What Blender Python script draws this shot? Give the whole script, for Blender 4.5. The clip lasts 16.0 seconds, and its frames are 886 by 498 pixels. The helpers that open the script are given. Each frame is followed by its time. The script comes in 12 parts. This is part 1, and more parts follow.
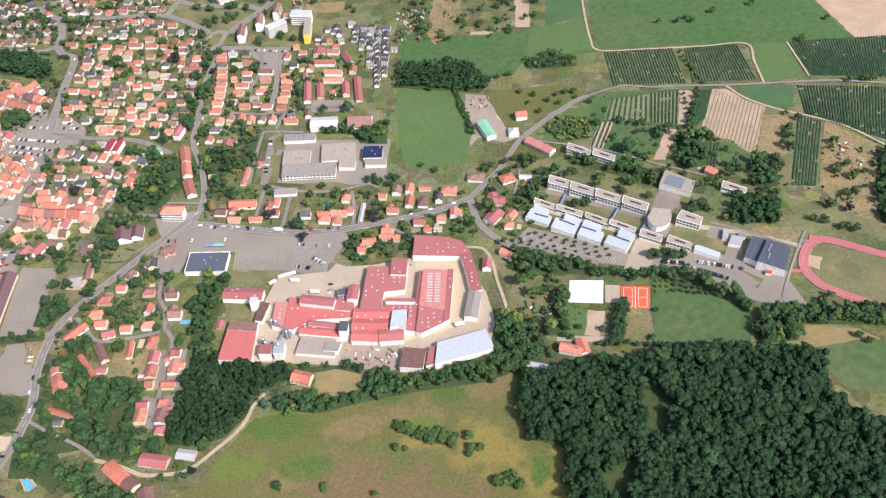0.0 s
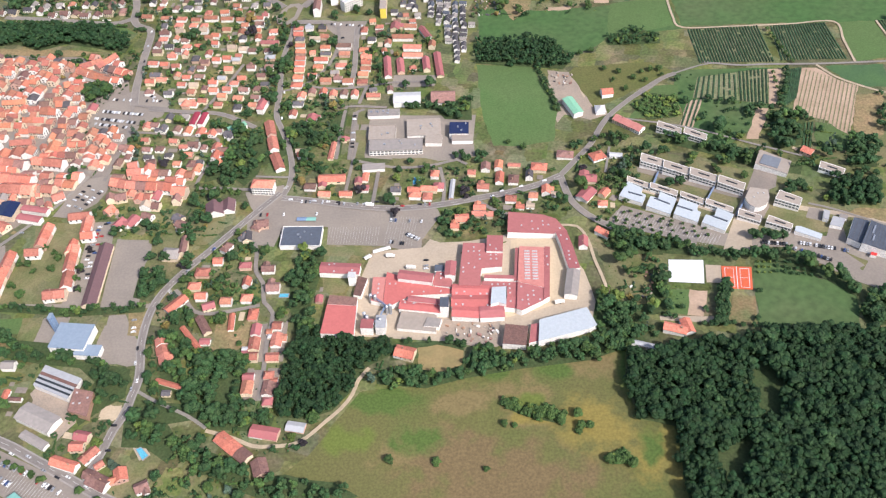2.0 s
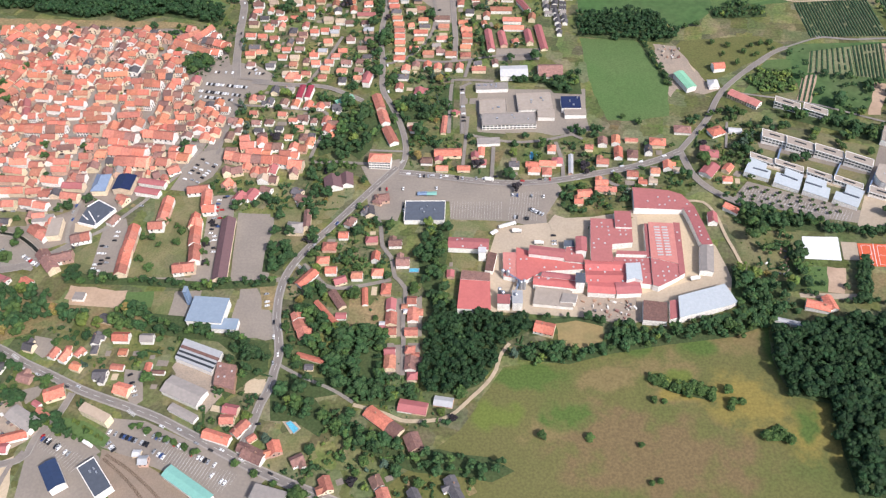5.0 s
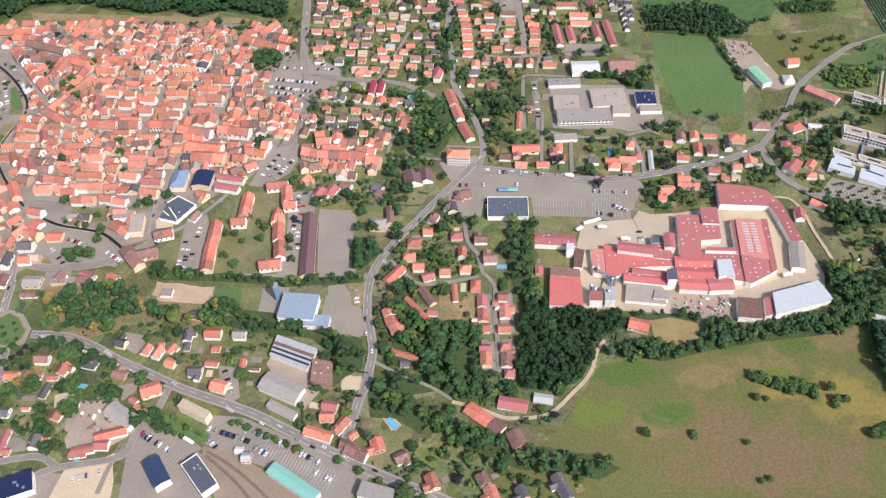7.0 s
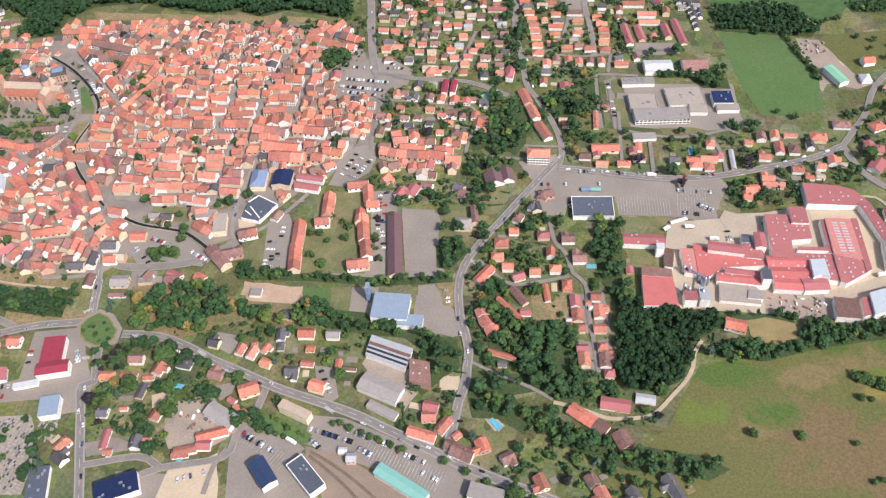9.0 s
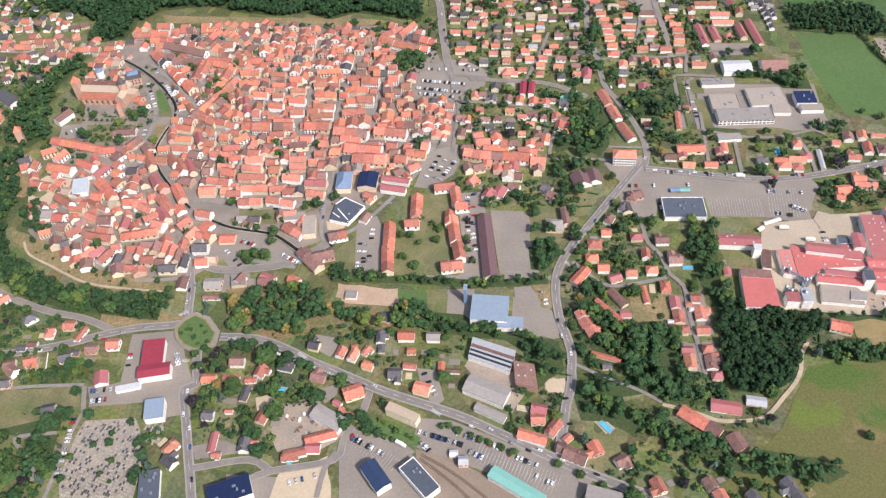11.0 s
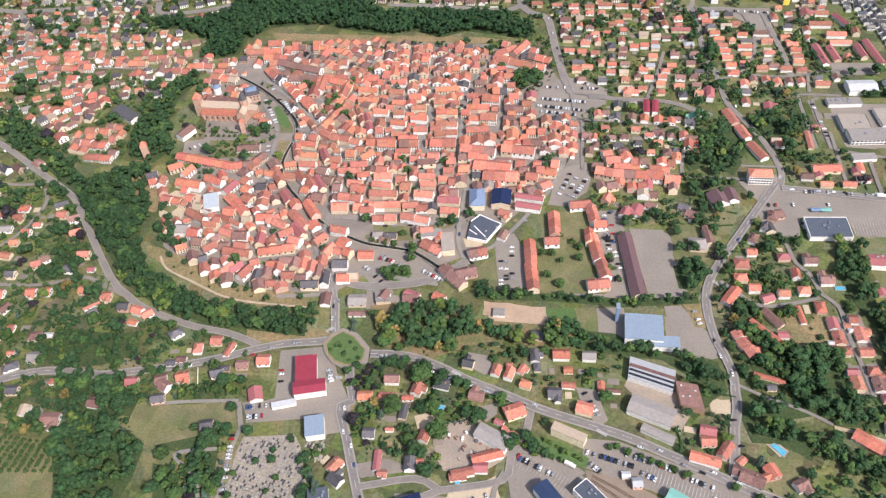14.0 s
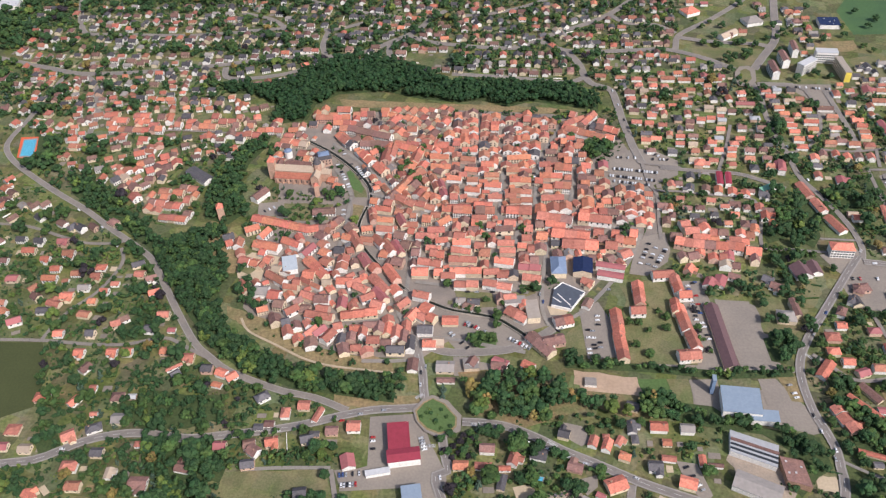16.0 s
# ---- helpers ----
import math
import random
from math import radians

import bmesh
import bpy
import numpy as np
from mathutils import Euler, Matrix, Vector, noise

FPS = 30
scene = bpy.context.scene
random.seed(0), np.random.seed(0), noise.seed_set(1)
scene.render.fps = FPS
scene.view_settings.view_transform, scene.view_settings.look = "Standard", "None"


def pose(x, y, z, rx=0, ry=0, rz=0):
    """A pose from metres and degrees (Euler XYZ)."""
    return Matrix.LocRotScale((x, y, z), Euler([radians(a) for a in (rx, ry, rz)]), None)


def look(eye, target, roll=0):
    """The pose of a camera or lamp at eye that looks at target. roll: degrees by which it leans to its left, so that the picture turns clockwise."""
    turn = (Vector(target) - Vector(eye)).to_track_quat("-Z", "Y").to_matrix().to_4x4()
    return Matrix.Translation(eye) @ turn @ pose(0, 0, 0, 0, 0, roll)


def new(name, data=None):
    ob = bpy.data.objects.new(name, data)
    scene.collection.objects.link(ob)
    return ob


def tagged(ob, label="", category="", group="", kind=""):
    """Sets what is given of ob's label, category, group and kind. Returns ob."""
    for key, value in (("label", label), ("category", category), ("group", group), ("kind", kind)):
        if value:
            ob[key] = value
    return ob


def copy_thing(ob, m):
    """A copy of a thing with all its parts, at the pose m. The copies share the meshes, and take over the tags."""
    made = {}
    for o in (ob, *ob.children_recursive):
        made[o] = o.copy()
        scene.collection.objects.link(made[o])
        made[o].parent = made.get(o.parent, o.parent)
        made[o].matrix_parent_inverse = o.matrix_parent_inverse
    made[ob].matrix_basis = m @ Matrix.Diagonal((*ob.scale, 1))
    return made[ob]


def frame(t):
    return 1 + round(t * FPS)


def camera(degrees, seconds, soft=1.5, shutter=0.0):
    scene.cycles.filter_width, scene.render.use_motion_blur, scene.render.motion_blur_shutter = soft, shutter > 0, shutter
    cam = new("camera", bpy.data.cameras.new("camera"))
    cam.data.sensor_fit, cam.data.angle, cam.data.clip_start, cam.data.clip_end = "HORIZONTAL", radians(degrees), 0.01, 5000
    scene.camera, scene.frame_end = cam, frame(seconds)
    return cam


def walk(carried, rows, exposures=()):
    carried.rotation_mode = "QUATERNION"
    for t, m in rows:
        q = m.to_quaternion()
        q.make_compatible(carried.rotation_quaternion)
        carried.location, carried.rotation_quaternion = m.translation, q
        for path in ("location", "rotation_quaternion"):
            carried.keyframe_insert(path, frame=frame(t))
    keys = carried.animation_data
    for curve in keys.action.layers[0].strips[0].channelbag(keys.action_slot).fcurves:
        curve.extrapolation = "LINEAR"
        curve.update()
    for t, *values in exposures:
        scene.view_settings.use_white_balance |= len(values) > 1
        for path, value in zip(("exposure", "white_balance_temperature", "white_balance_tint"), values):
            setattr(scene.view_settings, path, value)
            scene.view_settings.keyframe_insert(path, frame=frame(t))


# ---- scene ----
cam = camera(55.5, 16.0, soft=1.25)
# seconds, x, y, z, then pitch, roll and heading in degrees
ROWS = [
    (0.0, 0.00, 0.00, 559.83, 45.519, 1.487, -1.460),
    (0.5, -17.91, 0.36, 559.75, 45.279, 1.590, -1.081),
    (1.0, -35.89, 0.75, 559.72, 44.804, 1.719, -0.696),
    (1.5, -53.94, 1.17, 559.72, 44.387, 1.712, -0.312),
    (2.0, -72.06, 1.60, 559.74, 44.054, 1.744, -0.090),
    (2.5, -90.24, 2.03, 559.78, 43.732, 1.726, -0.037),
    (3.0, -108.49, 2.48, 559.82, 43.339, 1.692, -0.053),
    (3.5, -126.79, 2.92, 559.86, 42.924, 1.745, 0.063),
    (4.0, -145.15, 3.35, 559.90, 42.593, 1.832, 0.234),
    (6.5, -237.76, 5.25, 559.74, 42.281, 1.845, 0.553),
    (7.0, -256.43, 5.55, 559.62, 42.167, 1.954, 0.591),
    (7.5, -275.16, 5.82, 559.48, 42.079, 2.033, 0.630),
    (8.0, -293.93, 6.06, 559.30, 42.093, 2.007, 0.640),
    (8.5, -312.75, 6.26, 559.09, 42.143, 2.044, 0.699),
    (11.0, -407.63, 6.67, 557.77, 42.490, 2.585, 0.975),
    (11.5, -426.76, 6.64, 557.48, 42.443, 2.813, 1.148),
    (12.0, -445.96, 6.57, 557.20, 42.693, 2.881, 1.284),
    (12.5, -465.21, 6.46, 556.95, 42.941, 2.870, 1.477),
    (13.0, -484.53, 6.32, 556.72, 43.198, 2.826, 1.621),
    (13.5, -503.92, 6.15, 556.54, 43.516, 2.819, 1.810),
    (14.0, -523.37, 5.94, 556.41, 43.958, 2.879, 1.965),
    (14.5, -542.89, 5.71, 556.34, 44.814, 2.684, 2.119),
    (15.0, -562.50, 5.46, 556.36, 46.057, 2.492, 2.299),
    (15.5, -582.18, 5.19, 556.47, 47.426, 2.297, 2.549),
    (16.0, -601.94, 4.90, 556.69, 48.554, 2.021, 2.697),
]
walk(cam, [(t, pose(x, y, z, rx, ry, rz)) for t, x, y, z, rx, ry, rz in ROWS],
     exposures=[(0.0, 0.23, 6150, 15), (4.0, 0.14, 6150, 15), (8.5, 0.09, 6150, 15), (12.0, 0.10, 6150, 15), (14.0, 0.13, 6150, 15), (15.0, 0.05, 6150, 15), (16.0, -0.18, 6150, 15)])

# ---- light ----
SUN_TO = Vector((0.68, -0.73, 0)).normalized()
SUN_UP = radians(46)
sun_data = bpy.data.lights.new("sun", "SUN")
sun_data.energy, sun_data.angle, sun_data.color = 4.2, radians(0.53), (1.0, 0.955, 0.90)
sun = new("sun", sun_data)
sun.matrix_world = look((0, 0, 0), (-SUN_TO.x * math.cos(SUN_UP), -SUN_TO.y * math.cos(SUN_UP), -math.sin(SUN_UP)))
sun.location = (0, 400, 900)
world = bpy.data.worlds.new("sky")
scene.world = world
world.use_nodes = True
sky = world.node_tree.nodes.new("ShaderNodeTexSky")
sky.sky_type, sky.sun_disc, sky.sun_elevation, sky.sun_rotation = "NISHITA", False, SUN_UP, math.atan2(SUN_TO.x, SUN_TO.y)
sky.dust_density = 3.0
world.node_tree.links.new(sky.outputs[0], world.node_tree.nodes["Background"].inputs[0])
world.node_tree.nodes["Background"].inputs[1].default_value = 0.15


# ---- materials ----
def mat(name, base, other=None, scale=0.05, fine=1.5, rough=0.85, bump=0.0, metal=0.0, jitter=0.0, island=0.0, third=None, spec=0.25, grain=1.0, plots=0.0, blots=()):
    """Two noise scales mix base and other; jitter varies from object to object, island from piece to piece."""
    m = bpy.data.materials.new(name)
    m.use_nodes = True
    nt = m.node_tree
    n, link = nt.nodes, nt.links.new
    bs = n["Principled BSDF"]
    bs.inputs["Roughness"].default_value, bs.inputs["Metallic"].default_value = rough, metal
    bs.inputs["Specular IOR Level"].default_value = spec
    geo = n.new("ShaderNodeNewGeometry")
    other = other or tuple(c * 0.7 for c in base)

    def noise_at(s, detail=3.0):
        t = n.new("ShaderNodeTexNoise")
        t.inputs["Scale"].default_value, t.inputs["Detail"].default_value = s, detail
        link(geo.outputs["Position"], t.inputs["Vector"])
        r = n.new("ShaderNodeMapRange")
        r.inputs[1].default_value, r.inputs[2].default_value = 0.32, 0.68
        link(t.outputs[0], r.inputs[0])
        return r.outputs[0]

    def mix(fac, a, b):
        x = n.new("ShaderNodeMix")
        x.data_type = "RGBA"
        for sock, v in ((0, fac), (6, a), (7, b)):
            if isinstance(v, tuple):
                x.inputs[sock].default_value = (*v, 1)
            elif isinstance(v, float):
                x.inputs[sock].default_value = v
            else:
                link(v, x.inputs[sock])
        return x.outputs[2]

    big, small = noise_at(scale, 6.0), noise_at(fine)
    col = mix(big, base, other)
    if third:
        col = mix(noise_at(scale * 0.37, 5.0), col, third)
    for cx, cy, rx, ry, turn, tint in blots:
        place = n.new("ShaderNodeMapping")
        place.vector_type = "TEXTURE"
        place.inputs["Location"].default_value, place.inputs["Rotation"].default_value, place.inputs["Scale"].default_value = (cx, cy, 0), (0, 0, radians(turn)), (rx, ry, 1000)
        link(geo.outputs["Position"], place.inputs["Vector"])
        ball = n.new("ShaderNodeTexGradient")
        ball.gradient_type = "SPHERICAL"
        link(place.outputs[0], ball.inputs[0])
        rag = n.new("ShaderNodeMath")
        rag.operation = "MULTIPLY_ADD"
        rag.inputs[1].default_value = 0.75
        link(noise_at(0.06, 6.0), rag.inputs[0])
        link(ball.outputs["Fac"], rag.inputs[2])
        edge = n.new("ShaderNodeMapRange")
        edge.inputs[1].default_value, edge.inputs[2].default_value = 0.55, 1.0
        link(rag.outputs[0], edge.inputs[0])
        tame = n.new("ShaderNodeMath")
        tame.operation = "MULTIPLY"
        link(edge.outputs[0], tame.inputs[0])
        soft_edge = n.new("ShaderNodeMapRange")
        soft_edge.inputs[2].default_value = 0.35
        link(ball.outputs["Fac"], soft_edge.inputs[0])
        link(soft_edge.outputs[0], tame.inputs[1])
        col = mix(tame.outputs[0], col, tint)
    dark = n.new("ShaderNodeMapRange")
    dark.inputs[3].default_value, dark.inputs[4].default_value = 1 - 0.26 * grain, 1 + 0.22 * grain
    link(small, dark.inputs[0])
    hsv = n.new("ShaderNodeHueSaturation")
    link(col, hsv.inputs["Color"])
    value = dark.outputs[0]
    for amount, source in ((jitter, "obj"), (island, "isl")):
        if amount:
            src = n.new("ShaderNodeObjectInfo").outputs["Random"] if source == "obj" else geo.outputs["Random Per Island"]
            r = n.new("ShaderNodeMapRange")
            r.inputs[3].default_value, r.inputs[4].default_value = 1 - amount, 1 + amount
            link(src, r.inputs[0])
            p = n.new("ShaderNodeMath")
            p.operation = "MULTIPLY"
            link(value, p.inputs[0])
            link(r.outputs[0], p.inputs[1])
            value = p.outputs[0]
            w = n.new("ShaderNodeMath")
            w.operation, w.inputs[1].default_value = "MULTIPLY", 7.31
            link(src, w.inputs[0])
            f = n.new("ShaderNodeMath")
            f.operation = "FRACT"
            link(w.outputs[0], f.inputs[0])
            h = n.new("ShaderNodeMapRange")
            h.inputs[3].default_value, h.inputs[4].default_value = 0.5 - 0.06 * amount, 0.5 + 0.06 * amount
            link(f.outputs[0], h.inputs[0])
            link(h.outputs[0], hsv.inputs["Hue"])
    if plots:
        cell = n.new("ShaderNodeTexVoronoi")
        cell.distance, cell.inputs["Scale"].default_value, cell.inputs["Randomness"].default_value = "CHEBYCHEV", 0.055, 0.8
        turned = n.new("ShaderNodeMapping")
        turned.inputs["Rotation"].default_value = (0, 0, 0.3)
        link(geo.outputs["Position"], turned.inputs["Vector"])
        link(turned.outputs[0], cell.inputs["Vector"])
        each = n.new("ShaderNodeSeparateColor")
        link(cell.outputs["Color"], each.inputs[0])
        for k, (low, high, sock) in enumerate(((1 - plots, 1 + plots, None), (0.5 - 0.07 * plots, 0.5 + 0.05 * plots, "Hue"), (1 - plots * 0.8, 1 + plots * 0.3, "Saturation"))):
            r = n.new("ShaderNodeMapRange")
            r.inputs[3].default_value, r.inputs[4].default_value = low, high
            link(each.outputs[k], r.inputs[0])
            if sock:
                link(r.outputs[0], hsv.inputs[sock])
            else:
                p = n.new("ShaderNodeMath")
                p.operation = "MULTIPLY"
                link(value, p.inputs[0])
                link(r.outputs[0], p.inputs[1])
                value = p.outputs[0]
    link(value, hsv.inputs["Value"])
    link(hsv.outputs[0], bs.inputs["Base Color"])
    if bump:
        b = n.new("ShaderNodeBump")
        b.inputs["Strength"].default_value, b.inputs["Distance"].default_value = bump, 0.4
        link(small, b.inputs["Height"])
        link(b.outputs[0], bs.inputs["Normal"])
    return m


# dry, yellow and lush stretches of the meadow: centre, reach, turn, colour
MEADOW_BLOTS = (
    (-40, 302, 107, 53, 0, (0.168, 0.122, 0.0571)),
    (-84, 327, 56, 40, 0, (0.168, 0.122, 0.0571)),
    (-71, 377, 42, 23, 25, (0.189, 0.147, 0.063)),
    (-118, 337, 42, 20, 30, (0.189, 0.147, 0.063)),
    (-25, 374, 33, 40, 0, (0.189, 0.147, 0.063)),
    (28, 351, 42, 40, 0, (0.227, 0.181, 0.0487)),
    (68, 320, 28, 40, 0, (0.227, 0.181, 0.0487)),
    (38, 409, 51, 27, 0, (0.189, 0.147, 0.063)),
    (0, 400, 23, 15, 0, (0.0823, 0.126, 0.0286)),
    (-25, 372, 23, 15, 0, (0.126, 0.155, 0.0336)),
    (-135, 378, 42, 23, 0, (0.0823, 0.126, 0.0286)),
    (-109, 342, 33, 19, 0, (0.0823, 0.126, 0.0286)),
    (58, 396, 14, 40, 0, (0.0823, 0.126, 0.0286)),
    (66, 329, 14, 27, 0, (0.0823, 0.126, 0.0286)),
    (-161, 343, 28, 20, 0, (0.126, 0.155, 0.0336)),
    (-18, 359, 28, 9, 0, (0.227, 0.181, 0.0487)),
    (-53, 403, 28, 15, 0, (0.0823, 0.126, 0.0286)))
GROUND = {
    "ground": mat("ground_cover", (0.120, 0.134, 0.042), (0.215, 0.168, 0.088), 0.07, 0.35, bump=0.4, third=(0.09, 0.125, 0.036), plots=0.3),
    "paving": mat("town_paving", (0.28, 0.232, 0.188), (0.205, 0.176, 0.148), 0.06, 0.8, grain=0.4),
    "asphalt": mat("asphalt_lot", (0.235, 0.202, 0.168), (0.28, 0.24, 0.195), 0.03, 0.5, grain=0.3),
    "concrete": mat("concrete_yard", (0.45, 0.365, 0.265), (0.39, 0.32, 0.235), 0.03, 0.5, grain=0.3),
    "pasture": mat("pasture_grass", (0.066, 0.128, 0.04), (0.115, 0.132, 0.06), 0.011, 0.15, third=(0.055, 0.125, 0.034), grain=0.65),
    "grass": mat("mown_grass", (0.085, 0.155, 0.045), (0.105, 0.165, 0.055), 0.02, 0.5, third=(0.09, 0.135, 0.045), grain=0.6),
    "lawn": mat("lawn", (0.123, 0.142, 0.052), (0.205, 0.172, 0.086), 0.05, 0.6, grain=0.7, plots=0.1),
    "meadow": mat("dry_meadow", (0.094, 0.122, 0.032), (0.142, 0.132, 0.043), 0.022, 0.5, third=(0.135, 0.126, 0.045), grain=0.7, blots=MEADOW_BLOTS),
    "dry": mat("dry_grass", (0.30, 0.21, 0.11), (0.19, 0.165, 0.075), 0.06, 0.4),
    "straw": mat("straw_field", (0.30, 0.22, 0.10), (0.22, 0.18, 0.08), 0.05, 0.4, grain=0.4),
    "crop": mat("green_crop", (0.06, 0.115, 0.05), (0.075, 0.14, 0.05), 0.03, 0.5, grain=0.4),
    "olive": mat("olive_crop", (0.058, 0.068, 0.024), (0.068, 0.078, 0.028), 0.03, 0.5, grain=0.4),
    "soil": mat("bare_soil", (0.46, 0.33, 0.23), (0.38, 0.27, 0.18), 0.05, 0.4, grain=0.4),
    "vine": mat("vineyard_soil", (0.22, 0.21, 0.12), (0.17, 0.19, 0.085), 0.04, 0.4),
    "sand": mat("sandy_yard", (0.52, 0.415, 0.28), (0.47, 0.375, 0.255), 0.05, 0.6, grain=0.3),
    "dirt": mat("dirt_yard", (0.36, 0.285, 0.215), (0.29, 0.24, 0.19), 0.07, 0.7, grain=0.5),
    "chalk": mat("white_court_surface", (0.78, 0.78, 0.78), (0.72, 0.72, 0.72), 0.05, 0.5, grain=0.4),
    "clay": mat("clay_court_surface", (0.66, 0.13, 0.055), (0.58, 0.12, 0.055), 0.06, 0.5, grain=0.4),
    "ballast": mat("rail_ballast", (0.27, 0.205, 0.15), (0.23, 0.18, 0.135), 0.08, 0.9, grain=0.4),
    "gravestone_ground": mat("cemetery_gravel", (0.36, 0.31, 0.245), (0.27, 0.245, 0.18), 0.15, 0.9),
    "park_floor": mat("park_ground", (0.26, 0.17, 0.09), (0.13, 0.15, 0.06), 0.06, 0.5),
    # shade beneath the crowns is put into this dark green
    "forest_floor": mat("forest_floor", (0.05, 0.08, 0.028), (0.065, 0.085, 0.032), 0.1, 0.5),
}
ROAD = {
    "main": mat("main_road_asphalt", (0.235, 0.205, 0.178), (0.19, 0.17, 0.152), 0.06, 0.6, grain=0.4),
    "street": mat("street_asphalt", (0.26, 0.225, 0.19), (0.205, 0.182, 0.16), 0.06, 0.6, grain=0.4),
    "lane": mat("lane_surface", (0.28, 0.25, 0.215), (0.225, 0.205, 0.18), 0.08, 0.6, grain=0.4),
    "track": mat("dirt_track", (0.48, 0.38, 0.26), (0.38, 0.31, 0.21), 0.08, 0.6, grain=0.4),
    "tartan": mat("red_running_track", (0.46, 0.155, 0.15), (0.41, 0.13, 0.13), 0.05, 0.5, grain=0.4),
    "pavement": mat("pavement_slabs", (0.32, 0.29, 0.26), (0.27, 0.245, 0.22), 0.1, 0.8, grain=0.4),
    "water": mat("dark_water", (0.02, 0.025, 0.02), (0.03, 0.03, 0.022), 0.1, 0.6, rough=0.15),
}
paint_white = mat("road_paint", (0.55, 0.54, 0.51), (0.45, 0.44, 0.42), 0.3, 2.0)
stone = mat("pale_stone", (0.42, 0.37, 0.30), (0.34, 0.30, 0.25), 0.3, 1.5)
sandstone = mat("pink_sandstone", (0.53, 0.34, 0.245), (0.45, 0.28, 0.20), 0.2, 1.5)
ROOF = {k: mat("roof_" + k, a, b, 0.35, 0.7, rough=r, bump=bu, jitter=j, island=j * 0.6, grain=1.0 if bu > 0.15 else 0.3) for k, a, b, r, bu, j in (
    ("orange", (0.575, 0.209, 0.130), (0.455, 0.162, 0.104), 0.8, 0.3, 0.28),
    ("rust", (0.44, 0.180, 0.120), (0.335, 0.135, 0.094), 0.8, 0.3, 0.28),
    ("brown", (0.25, 0.138, 0.108), (0.18, 0.105, 0.088), 0.8, 0.3, 0.28),
    ("slate", (0.115, 0.105, 0.105), (0.085, 0.08, 0.085), 0.6, 0.2, 0.3),
    ("tan", (0.42, 0.33, 0.24), (0.37, 0.29, 0.21), 0.8, 0.1, 0.15),
    ("pale", (0.40, 0.405, 0.41), (0.35, 0.35, 0.35), 0.55, 0.0, 0.08),
    ("maroon", (0.38, 0.135, 0.128), (0.325, 0.118, 0.112), 0.6, 0.1, 0.12),
    ("red", (0.50, 0.15, 0.13), (0.44, 0.13, 0.115), 0.6, 0.1, 0.10),
    ("rose", (0.56, 0.235, 0.195), (0.49, 0.19, 0.16), 0.6, 0.1, 0.05),
    ("crimson", (0.30, 0.045, 0.065), (0.26, 0.04, 0.055), 0.5, 0.0, 0.08),
    ("plum", (0.17, 0.10, 0.10), (0.145, 0.085, 0.088), 0.6, 0.1, 0.05),
    ("dark", (0.095, 0.11, 0.135), (0.08, 0.09, 0.11), 0.7, 0.0, 0.1),
    ("grey", (0.31, 0.275, 0.245), (0.255, 0.23, 0.205), 0.7, 0.0, 0.12),
    ("beige", (0.37, 0.315, 0.26), (0.32, 0.27, 0.22), 0.8, 0.0, 0.08),
    ("white", (0.55, 0.55, 0.54), (0.48, 0.47, 0.46), 0.6, 0.0, 0.04),
    ("ice", (0.47, 0.50, 0.51), (0.42, 0.46, 0.475), 0.45, 0.0, 0.05),
    ("blue", (0.25, 0.305, 0.365), (0.225, 0.28, 0.34), 0.5, 0.0, 0.04),
    ("bluegrey", (0.20, 0.26, 0.36), (0.17, 0.22, 0.31), 0.5, 0.0, 0.05),
    ("navy", (0.035, 0.055, 0.11), (0.03, 0.045, 0.09), 0.4, 0.0, 0.05),
    ("solar", (0.018, 0.028, 0.075), (0.025, 0.035, 0.085), 0.25, 0.0, 0.1),
    ("green", (0.21, 0.42, 0.28), (0.22, 0.46, 0.30), 0.5, 0.0, 0.05),
    ("steel", (0.19, 0.205, 0.225), (0.165, 0.18, 0.20), 0.4, 0.0, 0.03),
    ("clay", (0.60, 0.06, 0.05), (0.52, 0.05, 0.045), 0.5, 0.0, 0.03),
    ("mint", (0.21, 0.43, 0.36), (0.19, 0.39, 0.33), 0.5, 0.0, 0.05))}
WALL = {
    "white": mat("white_plaster", (0.86, 0.83, 0.77), (0.78, 0.74, 0.67), 0.3, 1.2, jitter=0.10),
    "cream": mat("cream_plaster", (0.74, 0.62, 0.44), (0.66, 0.54, 0.38), 0.3, 1.2, jitter=0.16),
    "pink": mat("salmon_plaster", (0.60, 0.40, 0.30), (0.52, 0.34, 0.26), 0.3, 1.2, jitter=0.16),
    "tan": mat("tan_brick", (0.42, 0.26, 0.17), (0.36, 0.22, 0.15), 0.3, 1.5),
    "yellow": mat("yellow_panels", (0.78, 0.62, 0.10), (0.70, 0.55, 0.09), 0.3, 1.2),
    "blue": mat("blue_grey_cladding", (0.20, 0.28, 0.40), (0.18, 0.25, 0.36), 0.3, 1.2),
}
glass = mat("dark_window_glass", (0.03, 0.035, 0.04), (0.05, 0.055, 0.06), 0.5, 1.0, rough=0.12, spec=0.5)
skylight = mat("milky_skylight", (0.50, 0.48, 0.47), (0.43, 0.41, 0.40), 0.2, 1.0, rough=0.4)
pool_blue = mat("pool_water", (0.10, 0.38, 0.52), (0.12, 0.42, 0.55), 0.2, 1.0, rough=0.1)
metal_grey = mat("galvanised_metal", (0.45, 0.47, 0.50), (0.36, 0.38, 0.41), 0.5, 1.5, rough=0.4, metal=0.6)
bark = mat("bark", (0.12, 0.085, 0.055), (0.09, 0.065, 0.045), 1.0, 4.0)
